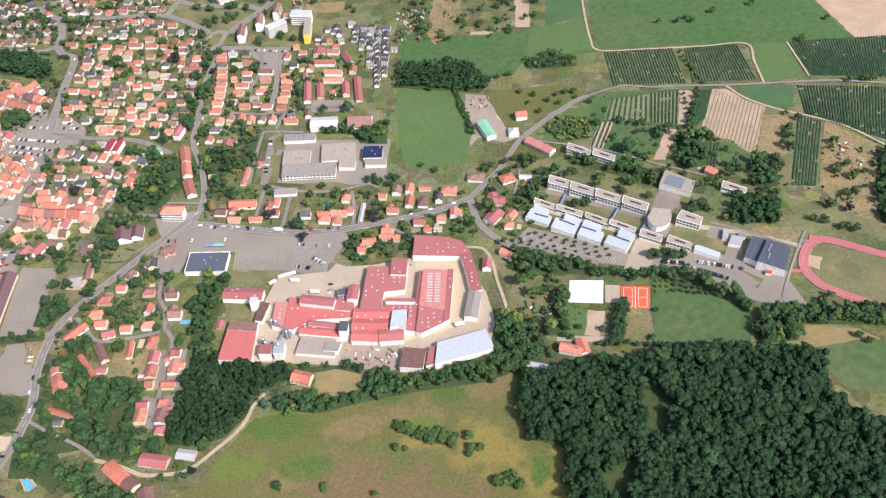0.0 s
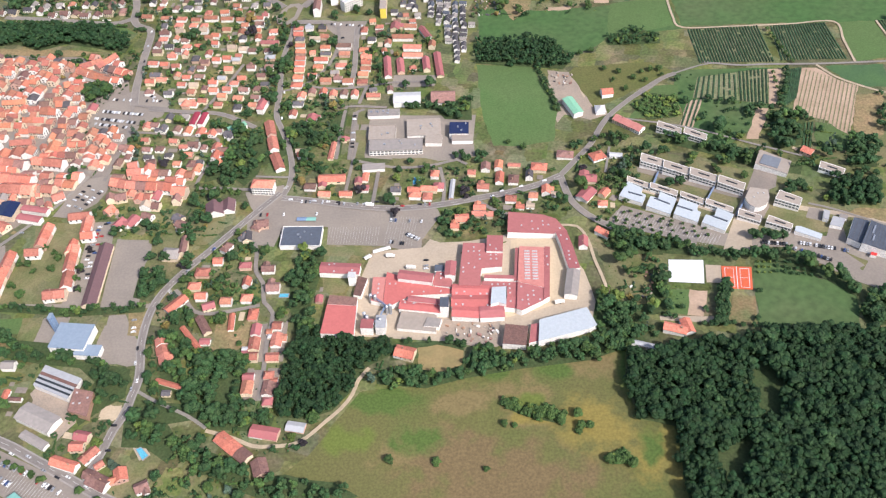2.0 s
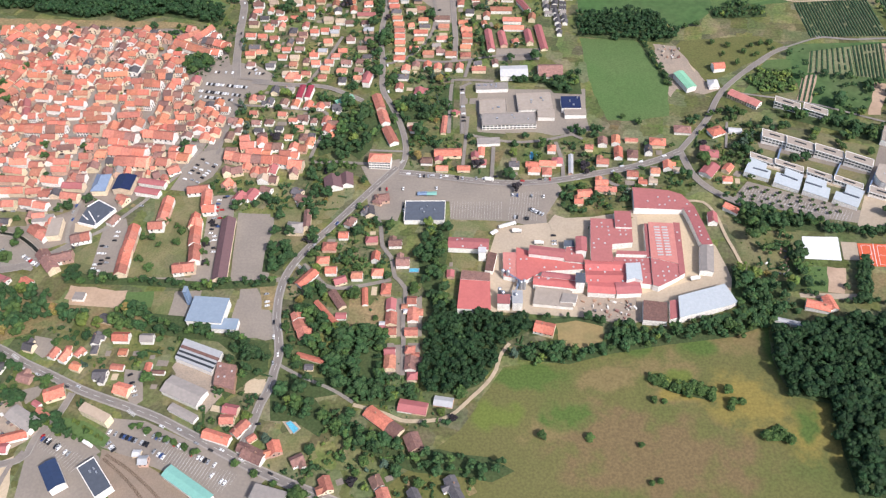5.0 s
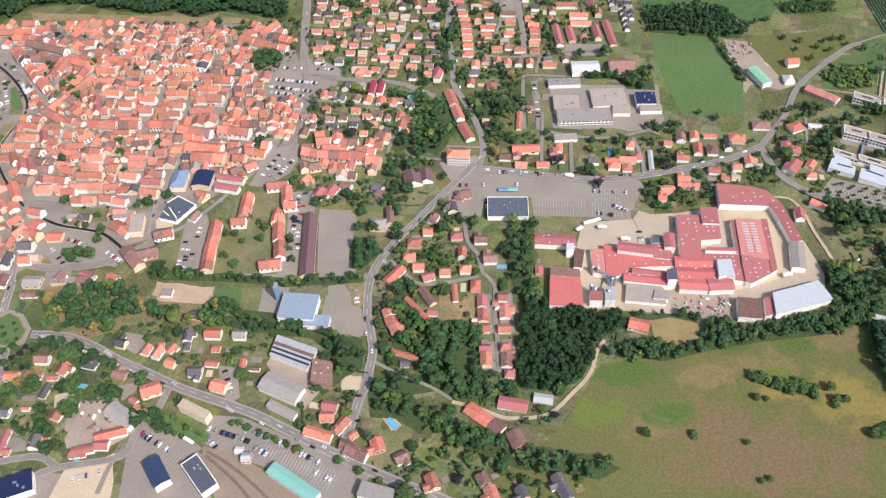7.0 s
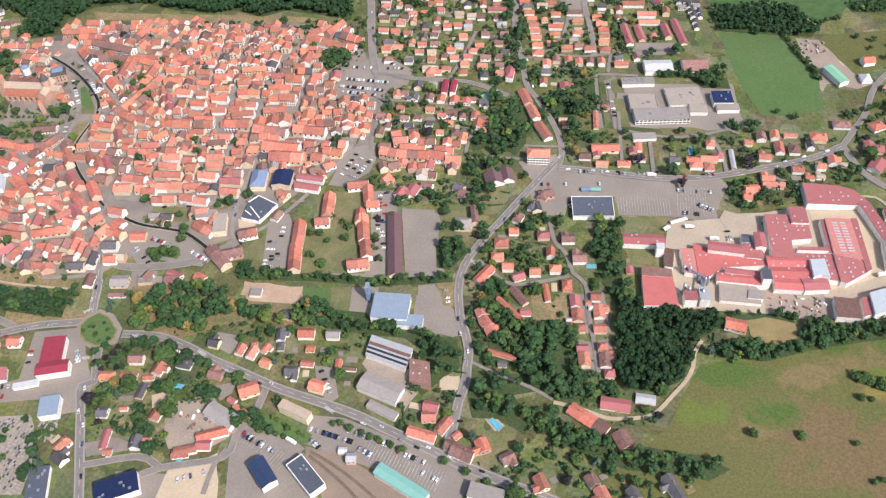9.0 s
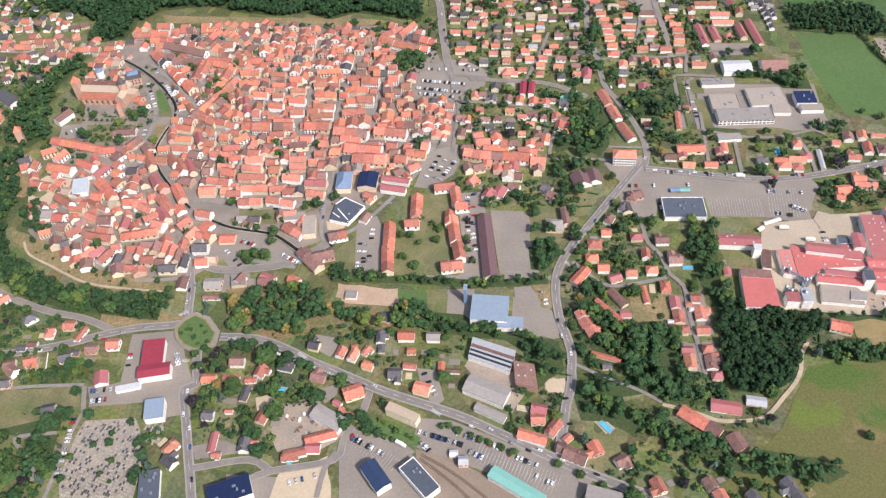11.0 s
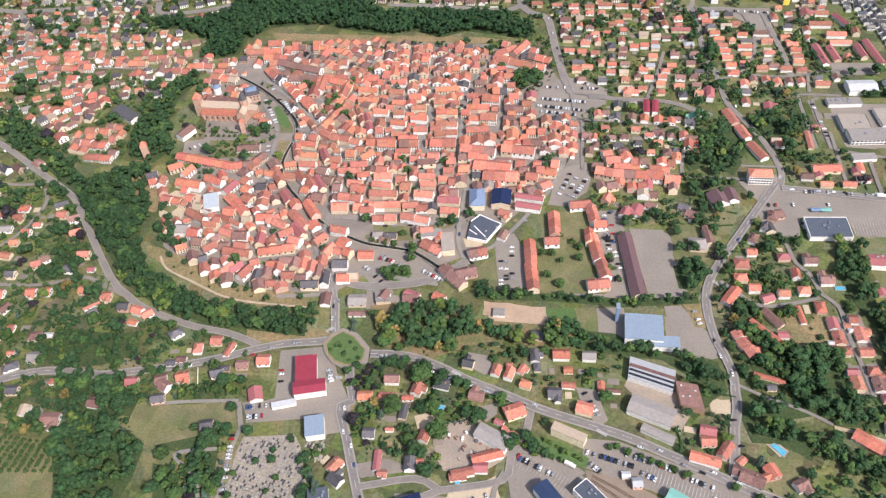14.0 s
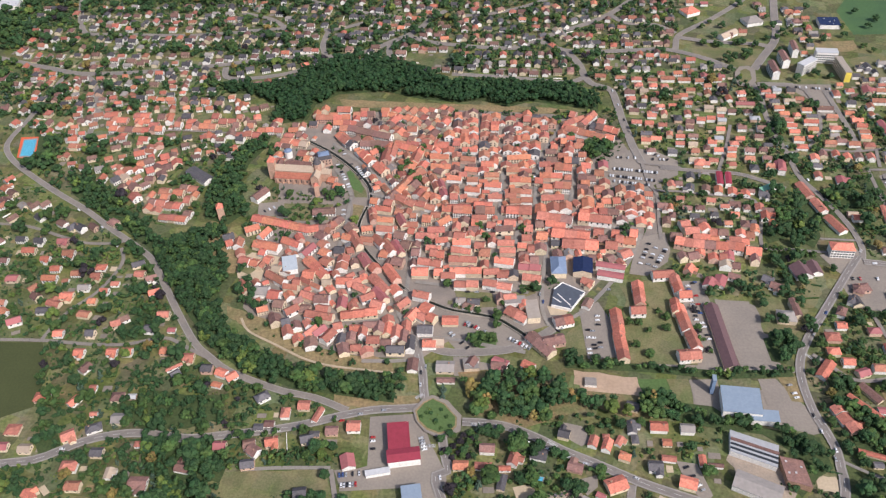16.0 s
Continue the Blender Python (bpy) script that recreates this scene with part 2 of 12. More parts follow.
LEAF = {k: mat("leaves_" + k, a, b, 0.11, 1.6, rough=0.75, bump=0.5, jitter=0.2, island=0.28) for k, a, b in (
    ("round", (0.070, 0.121, 0.031), (0.050, 0.094, 0.027)),
    ("deep", (0.024, 0.059, 0.018), (0.018, 0.046, 0.016)),
    ("dark", (0.040, 0.083, 0.027), (0.030, 0.067, 0.024)),
    ("light", (0.125, 0.165, 0.035), (0.095, 0.14, 0.031)),
    ("autumn", (0.235, 0.155, 0.05), (0.16, 0.14, 0.04)),
    ("conifer", (0.075, 0.115, 0.075), (0.055, 0.09, 0.06)),
    ("plum", (0.030, 0.022, 0.026), (0.022, 0.02, 0.022)),
    ("cypress", (0.045, 0.075, 0.03), (0.035, 0.06, 0.025)),
    ("vine", (0.042, 0.088, 0.036), (0.034, 0.07, 0.032)))}


# ---- helpers for building ----
def smooth(a, b, x):
    u = np.clip((np.asarray(x, float) - a) / (b - a), 0, 1)
    return u * u * (3 - 2 * u)


HILL = np.arange(-120, 471, 14.75)


def hill(x, y=0):
    """The ground: a level plain that climbs towards the vineyards; straight between the stations of HILL."""
    return float(np.interp(x, HILL, 34 * smooth(-120, 470, HILL)))


def link_mesh(name, bm, material, parent=None, label=""):
    me = bpy.data.meshes.new(name)
    bm.to_mesh(me)
    bm.free()
    me.materials.append(material)
    ob = new(name, me)
    if parent:
        ob.parent = parent
    return tagged(ob, label)


part = link_mesh


def unscaled(ob):
    """Undoes the size of a first thing, so that its copies take their own."""
    return Matrix.Diagonal((*(1 / s for s in ob.matrix_basis.to_scale()), 1))


def array_mesh(name, verts, tris, material, soft=False):
    me = bpy.data.meshes.new(name)
    verts, tris = np.asarray(verts, np.float32), np.asarray(tris, np.int32)
    me.vertices.add(len(verts))
    me.vertices.foreach_set("co", verts.ravel())
    me.loops.add(tris.size)
    me.loops.foreach_set("vertex_index", tris.ravel())
    me.polygons.add(len(tris))
    me.polygons.foreach_set("loop_start", np.arange(0, tris.size, tris.shape[1], dtype=np.int32))
    me.polygons.foreach_set("loop_total", np.full(len(tris), tris.shape[1], np.int32))
    me.update(calc_edges=True)
    if soft:
        me.shade_smooth()
    else:
        me.shade_flat()
    me.materials.append(material)
    return me


def box(bm, cx, cy, z0, lx, ly, h, turn=0.0):
    m = Matrix.Translation((cx, cy, z0 + h / 2)) @ Matrix.Rotation(turn, 4, "Z") @ Matrix.Diagonal((lx, ly, h, 1))
    return bmesh.ops.create_cube(bm, size=1, matrix=m)["verts"]


def drape(bm, lift):
    """Cuts a flat mesh at the stations of HILL and lays it on the ground."""
    xs = [v.co.x for v in bm.verts]
    for x in HILL:
        if min(xs) < x < max(xs):
            bmesh.ops.bisect_plane(bm, geom=bm.verts[:] + bm.edges[:] + bm.faces[:], plane_co=(x, 0, 0), plane_no=(1, 0, 0))
    bmesh.ops.triangulate(bm, faces=bm.faces[:])
    for v in bm.verts:
        v.co.z = hill(v.co.x) + lift
    bmesh.ops.recalc_face_normals(bm, faces=bm.faces[:])
    for f in bm.faces:
        if f.normal.z < 0:
            f.normal_flip()


# a chart of what stands where, in cells of one metre: 1 road, 2 building, 3 wood
X0, Y0, NX, NY = -1700, 100, 2700, 1500
CHART = np.zeros((NX, NY), np.uint8)


def chart(x, y):
    i, j = int(x - X0), int(y - Y0)
    return CHART[i, j] if 0 <= i < NX and 0 <= j < NY else 1


def stamp(x, y, r, value):
    i, j, r = int(x - X0), int(y - Y0), max(1, int(round(r)))
    if 0 <= i - r and i + r < NX and 0 <= j - r and j + r < NY:
        a = CHART[i - r:i + r + 1, j - r:j + r + 1]
        a[a == 0] = value


def stamp_rect(x, y, turn, lx, ly, value=2):
    c, s = math.cos(turn), math.sin(turn)
    for u in np.arange(-lx / 2, lx / 2 + 0.1, 1.0):
        for v in np.arange(-ly / 2, ly / 2 + 0.1, 1.0):
            stamp(x + c * u - s * v, y + s * u + c * v, 0.4, value)


def free_share(x, y, turn, lx, ly):
    c, s = math.cos(turn), math.sin(turn)
    hits = [chart(x + c * u * lx - s * v * ly, y + s * u * lx + c * v * ly) == 0 for u in (-0.42, -0.2, 0, 0.2, 0.42) for v in (-0.42, 0, 0.42)]
    return sum(hits) / len(hits)


def stamp_outline(pts):
    a = np.array(pts)
    for x in np.arange(a[:, 0].min(), a[:, 0].max(), 1.5):
        for y in np.arange(a[:, 1].min(), a[:, 1].max(), 1.5):
            if inside(pts, x, y):
                stamp(x, y, 1, 2)


def inside(pts, x, y):
    hit = False
    for (x1, y1), (x2, y2) in zip(pts, pts[1:] + pts[:1]):
        if (y1 > y) != (y2 > y) and x < (x2 - x1) * (y - y1) / (y2 - y1) + x1:
            hit = not hit
    return hit


def curve_points(pts, step=6.0):
    """A smooth line through the points (Catmull-Rom)."""
    p = [Vector((*q, 0)) for q in pts]
    p = [2 * p[0] - p[1]] + p + [2 * p[-1] - p[-2]]
    out = []
    for a, b, c, d in zip(p, p[1:], p[2:], p[3:]):
        n = max(1, int((c - b).length / step))
        for k in range(n):
            t = k / n
            out.append(0.5 * (2 * b + (c - a) * t + (2 * a - 5 * b + 4 * c - d) * t * t + (3 * b - a - 3 * c + d) * t ** 3))
    return out + [p[-2]]


# ---- ground, parcels, roads ----
bm = bmesh.new()
xs = [-6000, -3000] + list(range(-2000, -120, 160)) + list(HILL) + [600, 800, 1500, 3000, 6000]
ys = [-5000, -1500, 0, 200, 500, 800, 1100, 1400, 2000, 3500, 6000]
grid = [[bm.verts.new((x, y, hill(x))) for y in ys] for x in xs]
for i in range(len(xs) - 1):
    for j in range(len(ys) - 1):
        bm.faces.new((grid[i][j], grid[i + 1][j], grid[i + 1][j + 1], grid[i][j + 1]))
tagged(link_mesh("ground", bm, GROUND["ground"]), "green and dry brown ground around the town", "ground", kind="structure")

PARCEL_TALK = {
    "olive": "dark olive green crop field",
    "pasture": "wide green pasture with paler patches",
    "park_floor": "brown parched ground under park trees",
    "paving": "pale worn paving between the old town houses", "asphalt": "grey worn asphalt surface", "concrete": "pale concrete yard surface",
    "grass": "bright green mown grass field", "lawn": "green and yellowing lawn", "meadow": "dry green and yellow meadow", "dry": "dry brownish grass",
    "straw": "straw coloured dry field", "crop": "dark green crop field", "soil": "bare pinkish brown soil", "vine": "vineyard ground between green rows",
    "sand": "pale sandy ground", "dirt": "trodden dirt and rubble ground", "chalk": "white surfaced sports court", "clay": "orange red tennis courts",
    "ballast": "brown railway ballast", "gravestone_ground": "gravel ground of the cemetery", "forest_floor": "forest floor with the crowns' shade in its dark colour"}
layer = [0.05]


def ragged(pts, step=7.0, rough=1.1):
    """The outline with more points, each a little off the straight line."""
    r = random.Random(len(pts))
    out = []
    for (x, y), (x2, y2) in zip(pts, pts[1:] + pts[:1]):
        n = max(1, int(math.hypot(x2 - x, y2 - y) / step))
        for k in range(n):
            e = rough if k else 0
            out.append((x + (x2 - x) * k / n + r.uniform(-e, e), y + (y2 - y) * k / n + r.uniform(-e, e)))
    return out


def parcel(name, kind, pts):
    bm = bmesh.new()
    if kind in ("grass", "lawn", "meadow", "dry", "straw", "pasture", "dirt", "sand", "soil", "crop"):
        pts = ragged(pts)
    bm.faces.new([bm.verts.new((x, y, 0)) for x, y in pts])
    layer[0] += 0.002
    lift = layer[0] + {"roundabout": 1.3, "island_rim": 1.35, "traffic_island": 1.4, "jump_area": 0.3, "white_court": 0.3, "court_apron": 0.3, "clay_court": 0.3, "court_line": 0.4}.get(name, 0)
    drape(bm, lift)
    ob = tagged(link_mesh(name, bm, GROUND[kind]), PARCEL_TALK[kind], "ground", kind="structure")
    if kind in ("asphalt", "concrete", "sand", "chalk", "clay", "crop", "vine", "ballast", "soil"):
        a = np.array(pts)
        for x in np.arange(a[:, 0].min(), a[:, 0].max(), 2):
            for y in np.arange(a[:, 1].min(), a[:, 1].max(), 2):
                if inside(pts, x, y):
                    stamp(x, y, 1, 1)
    return ob


ROAD_TALK = {"main": "grey main road with pale pavements", "street": "grey asphalt residential street", "lane": "narrow pale lane",
             "track": "sandy dirt track", "tartan": "red running track", "water": "dark narrow canal water"}
road_count = [0]


def ribbon(line, width, lift):
    bm = bmesh.new()
    rows = []
    for i, p in enumerate(line):
        d = (line[min(i + 1, len(line) - 1)] - line[max(i - 1, 0)]).normalized()
        s = Vector((-d.y, d.x, 0)) * width / 2
        rows.append((bm.verts.new(p - s), bm.verts.new(p + s)))
    for (a, b), (c, d) in zip(rows, rows[1:]):
        bm.faces.new((a, c, d, b))
    drape(bm, lift)
    return bm


def road(width, kind, pts):
    line = curve_points(pts)
    road_count[0] += 1
    lift = {"main": 1.05, "street": 0.88, "lane": 0.8, "track": 0.77, "tartan": 0.77, "water": 0.6}[kind] + road_count[0] * 0.0012
    ob = tagged(link_mesh("road", ribbon(line, width, lift), ROAD[kind]), ROAD_TALK[kind], "road", kind="structure")
    for p in line:
        stamp(p.x, p.y, width / 2 + 0.5, 1)
    if kind in ("main", "street") and width >= 4.4:
        tagged(link_mesh("pavement", ribbon(line, width + (2.6 if kind == "main" else 1.6), lift - 0.12), ROAD["pavement"]), "pale pavement along the road", "pavement", kind="structure")
    if kind == "main":
        bm = bmesh.new()
        for a, b in zip(line[::2], line[1::2]):
            d = (b - a).normalized()
            s = Vector((-d.y, d.x, 0)) * 0.14
            bm.faces.new([bm.verts.new(v) for v in (a - s, b - s, b + s, a + s)])
        drape(bm, lift + 0.03)
        tagged(link_mesh("road_marking", bm, paint_white), "dashed white centre line", "marking", kind="structure")
    return ob


# ---- roofs and houses ----
def solid(bm, top, thick):
    """A slab with the given top faces (lists of points), thick metres deep, closed at its rim."""
    made, faces = {}, []

    def vert(p):
        key = tuple(round(c, 3) for c in p)
        if key not in made:
            made[key] = bm.verts.new(p)
        return made[key]
    for f in top:
        faces.append(bm.faces.new([vert(p) for p in f]))
    ext = bmesh.ops.extrude_face_region(bm, geom=faces)
    for v in ext["geom"]:
        if isinstance(v, bmesh.types.BMVert):
            v.co.z -= thick
    bmesh.ops.recalc_face_normals(bm, faces=bm.faces[:])


def roof_faces(kind, l, w, z, rise, over, end=None):
    """Top faces of a roof whose ridge runs along x; over: the eaves' overhang, end: the verge's."""
    end = over if end is None else end
    x, y = l / 2 + end, w / 2 + over
    z0 = z - rise * over / (w / 2)
    top = z + rise
    if kind == "hip":
        x, c = l / 2 + over, max(0.05, (l - w * 0.85) / 2)
        return [[(-x, -y, z0), (x, -y, z0), (c, 0, top), (-c, 0, top)], [(x, y, z0), (-x, y, z0), (-c, 0, top), (c, 0, top)],
                [(x, -y, z0), (x, y, z0), (c, 0, top)], [(-x, y, z0), (-x, -y, z0), (-c, 0, top)]]
    if kind == "half":
        c, k = x - w * 0.20, 0.55
        zk = z0 + (top - z0) * k
        yk = y * (1 - k)
        return [[(-x, -y, z0), (x, -y, z0), (x, -yk, zk), (c, 0, top), (-c, 0, top), (-x, -yk, zk)], [(x, y, z0), (-x, y, z0), (-x, yk, zk), (-c, 0, top), (c, 0, top), (x, yk, zk)],
                [(x, -yk, zk), (x, yk, zk), (c, 0, top)], [(-x, yk, zk), (-x, -yk, zk), (-c, 0, top)]]
    return [[(-x, -y, z0), (x, -y, z0), (x, 0, top), (-x, 0, top)], [(x, y, z0), (-x, y, z0), (-x, 0, top), (x, 0, top)]]


WING = Matrix.Translation((2.1, -3.4, 0)) @ Matrix.Rotation(math.pi / 2, 4, "Z")


def add_turned(bm, other, m):
    """Joins another bmesh to this one, turned by m."""
    made = {v: bm.verts.new(m @ v.co) for v in other.verts}
    for f in other.faces:
        bm.faces.new([made[v] for v in f.verts]).material_index = f.material_index
    other.free()


def wall_mesh(kind, l, w, z, rise):
    """House walls with gables up to the roof's underside, sunk a metre into the ground."""
    bm = bmesh.new()
    if kind == "ell":
        add_turned(bm, wall_mesh("gable", l * 0.8, 4.8, z - 0.3, rise * 0.6), WING)
        kind = "gable"
    x, y, t = l / 2, w / 2, z - 0.12
    ring = [(-x, -y), (x, -y), (x, y), (-x, y)]
    low, top = [bm.verts.new((*p, -1.5)) for p in ring], [bm.verts.new((*p, t)) for p in ring]
    for i in range(4):
        j = (i + 1) % 4
        bm.faces.new((low[i], low[j], top[j], top[i]))
    if kind == "gable":
        for a, b, s in ((top[1], top[2], 1), (top[3], top[0], -1)):
            bm.faces.new((a, b, bm.verts.new((s * x, 0, t + rise))))
    elif kind == "half":
        for a, b, s in ((top[1], top[2], 1), (top[3], top[0], -1)):
            bm.faces.new((a, b, bm.verts.new((s * x, s * y * 0.45, t + rise * 0.5)), bm.verts.new((s * x, -s * y * 0.45, t + rise * 0.5))))
    bm.faces.new(low[::-1])
    return bm


def chimney_mesh(x, y, z, h):
    bm = bmesh.new()
    box(bm, x, y, z, 0.8, 0.6, h)
    box(bm, x, y, z + h - 0.02, 1.0, 0.8, 0.14)
    return bm


rng = random.Random(5)
COLOUR_TALK = {"orange": "orange tiled", "rust": "weathered red tiled", "brown": "brown tiled", "slate": "dark grey tiled", "tan": "tan", "pale": "pale grey",
               "maroon": "dark red", "solar": "solar panelled", "white": "white", "red": "red"}
SHAPE_TALK = {"gable": "gabled", "ell": "cross-gabled", "hip": "hipped", "half": "half-hipped"}
WALL_TALK = {"white": "white rendered", "cream": "cream rendered", "pink": "salmon rendered"}


HOUSES = []
PARTS = {}


def house(name, shape, colour, wall, x, y, turn, l, w, eave, steep=0.8, chimney=True, old=False):
    """Books a house; raise_houses() builds them all."""
    stamp_rect(x, y, turn, l + 1, w + 1)
    m = pose(x, y, hill(x)) @ Matrix.Rotation(turn, 4, "Z") @ Matrix.Diagonal((l / 10, w / 8, eave / 5, 1))
    HOUSES.append((name, shape, colour, wall, chimney, steep, old, m))


def house_roof(shape, steep, old):
    rb = bmesh.new()
    solid(rb, roof_faces(shape, 10, 8, 5, 4 * steep, 0.45, 0.05 if old else 0.35), 0.22)
    if shape == "ell":
        wing = bmesh.new()
        solid(wing, roof_faces("gable", 8.4, 5, 4.7, 2.5 * steep, 0.4, 0.3), 0.2)
        add_turned(rb, wing, WING)
    return rb


def first_house(name, shape, colour, wall, chimney, steep, old):
    """The first house of its kind: walls, roof, chimney, windows and door."""
    rise = 4 * steep
    ob = link_mesh(name, wall_mesh(shape, 10, 8, 5, rise), WALL[wall])
    cover = part("roof", house_roof(shape, steep, old), ROOF[colour], ob, COLOUR_TALK.get(colour, colour) + " roof")
    if chimney:
        part("chimney", chimney_mesh(rng.choice((-2.6, 2.2)), 0.9, 5 + rise * 0.5, rise * 0.5 + 0.9), WALL["tan"], cover, "short brick chimney")
    if name in ("house", "town_house", "bungalow"):
        wb = bmesh.new()
        box(wb, 0, 0, -0.75, 1.3, 0.14, 1.5)
        pane = part("window", wb, glass, ob)
        pane.location = (-2.6, -4, 3.2)
        for k, (wx, wy, wz, wr) in enumerate(((2.6, -4, 3.2, 0), (5, -1.6, 3.3, 90), (5, 1.6, 3.3, 90), (-2.6, 4, 3.2, 0))[:1 if old or name == "bungalow" else 3]):
            o = new("window", pane.data)
            o.parent = ob
            o.matrix_basis = pose(wx, wy, wz, 0, 0, wr)
    tagged(ob, "%s house with %s %s roof%s" % (WALL_TALK.get(wall, wall), SHAPE_TALK[shape], COLOUR_TALK.get(colour, colour), " in town" if old else " among gardens"),
           "house", "houses of the old town" if old else "houses of the suburbs")
    return ob


def pane_mesh():
    """Windows of a joined house: two storeys along its front and one gable."""
    bm = bmesh.new()
    for z in (0.7, 2.9):
        for x in (-3.4, -0.9, 1.6, 3.9):
            box(bm, x, -4, z, 1.1, 0.16, 1.4)
        for y in (-2, 1.4):
            box(bm, 5, y, z, 0.16, 1.1, 1.4)
    return bm


def house_arrays(shape, steep, old, chimney):
    key = (shape, steep, old, chimney)
    if key not in PARTS:
        got = []
        for bm in (wall_mesh(shape, 10, 8, 5, 4 * steep), house_roof(shape, steep, old), pane_mesh()) + ((chimney_mesh(2.2, 0.9, 5 + steep * 2, steep * 2 + 0.9),) if chimney else ()):
            bmesh.ops.triangulate(bm, faces=bm.faces[:])
            bm.verts.index_update()
            got.append((np.array([v.co[:] for v in bm.verts]), np.array([[v.index for v in f.verts] for f in bm.faces])))
            bm.free()
        PARTS[key] = got
    return PARTS[key]


def raise_houses(keep=270):
    """The houses nearest to the flight are things of their own; those past that are joined."""
    def far(h):
        p = h[-1].translation
        return p.y + max(0, -620 - p.x, p.x) * 0.8
    first, count, rest = {}, {}, {}
    for h in sorted(HOUSES, key=far):
        name, *kind, m = h
        count[name] = count.get(name, 0) + 1
        if count[name] <= keep:
            key = h[:-1]
            if key in first:
                copy_thing(first[key], m @ unscaled(first[key]))
            else:
                first[key] = first_house(*key)
                first[key].matrix_basis = m
        else:
            rest.setdefault("old" if kind[-1] else "new", []).append(h)
    slots = list(ROOF.values()) + list(WALL.values()) + [glass]
    for era, booked in rest.items():
        verts, tris, mats, base = [], [], [], 0
        for name, shape, colour, wall, chimney, steep, old, m in booked:
            mm = np.array(m)
            for k, (v, f) in enumerate(house_arrays(shape, steep, old, chimney)):
                verts.append(v @ mm[:3, :3].T + mm[:3, 3])
                tris.append(f + base)
                base += len(v)
                mats.append(np.full(len(f), slots.index((WALL[wall], ROOF[colour], glass, WALL["tan"])[k]), np.int32))
        me = array_mesh("distant_houses", np.concatenate(verts), np.concatenate(tris), slots[0])
        for s in slots[1:]:
            me.materials.append(s)
        me.polygons.foreach_set("material_index", np.concatenate(mats))
        tagged(new("distant_houses", me), "crowded orange roofed houses of the old town" if era == "old" else "many small houses of the outer suburbs", "houses", kind="stuff")


WALLS = []
PLOTS = {"paving": [], "sand": [], "lawn": [], "dry": []}


def plot_by(x, y, turn):
    """Books a drive, a terrace or a lawn beside a house."""
    for k in range(rng.choice((1, 2, 2, 3))):
        a = turn + rng.choice((0, 1, 2, 3)) * math.pi / 2
        d = rng.uniform(8, 13)
        lx, ly = rng.uniform(4, 10), rng.uniform(3, 7)
        PLOTS[rng.choices(("paving", "sand", "lawn", "dry"), (4, 2, 4, 3))[0]].append((x + d * math.cos(a), y + d * math.sin(a), turn, lx, ly))


def lay_plots():
    for kind, some in PLOTS.items():
        bm = bmesh.new()
        n = 0
        for x, y, turn, lx, ly in some:
            if free_share(x, y, turn, lx, ly) < 0.95:
                continue
            c, s = math.cos(turn), math.sin(turn)
            n += 1
            bm.faces.new([bm.verts.new((x + c * u * lx - s * v * ly, y + s * u * lx + c * v * ly, hill(x) + 0.52 + n * 0.0003)) for u, v in ((-0.5, -0.5), (0.5, -0.5), (0.5, 0.5), (-0.5, 0.5))])
            if kind in ("paving", "sand"):
                stamp_rect(x, y, turn, lx, ly, 1)
        tagged(link_mesh("garden_plots", bm, GROUND[kind]), {"paving": "pale paved drives beside the houses", "sand": "light gravel yards beside the houses", "lawn": "small green garden lawns", "dry": "small dry garden beds"}[kind], "garden ground", kind="stuff")


def lay_walls():
    bm = bmesh.new()
    for x, y, turn, l in WALLS:
        if free_share(x, y, turn, l, 2) > 0.97:
            box(bm, x, y, hill(x) - 1, l, 0.4, 2.3, turn)
            stamp_rect(x, y, turn, l, 1, 1)
    tagged(link_mesh("garden_walls", bm, WALL["white"]), "low white rendered garden walls", "wall", kind="stuff")


def cottages(angle, colour, size, spots):
    """Detached houses; their ridges run along angle or across it."""
    for x, y in spots:
        if chart(x, y) == 2:
            continue
        turn = radians(angle + rng.choice((0, 0, 0, 90)) + rng.uniform(-4, 4))
        c = colour
        if colour == "orange":
            c = rng.choices(("orange", "rust", "brown"), (5, 3, 2))[0]
        shape = rng.choices(("gable", "ell", "half", "hip"), (4, 4, 2, 2))[0]
        house("house" if shape in ("gable", "ell") else "bungalow", shape, c, rng.choices(("white", "cream", "pink"), (7, 3, 1))[0], x, y, turn, size * rng.uniform(9.2, 11.6), size * rng.uniform(7.6, 9.2), rng.uniform(3.4, 5.2), 0.78, rng.random() < 0.4)
        plot_by(x, y, turn)
        if size < 1.2 and rng.random() < 0.3:
            a2, d2 = turn + rng.choice((0, 1, 2, 3)) * math.pi / 2, rng.uniform(11, 15)
            WALLS.append((x + d2 * math.cos(a2), y + d2 * math.sin(a2), a2 + math.pi / 2, rng.uniform(7, 17)))
        if size < 1.1 and rng.random() < 0.16 and c in ("orange", "rust", "brown"):
            dx, dy = math.cos(turn + 0.6) * 9.5, math.sin(turn + 0.6) * 9.5
            if free_share(x + dx, y + dy, turn, 6, 5) > 0.9:
                house("garage", "gable", c, "white", x + dx, y + dy, turn, 6, 4.2, 2.6, 0.5, False)


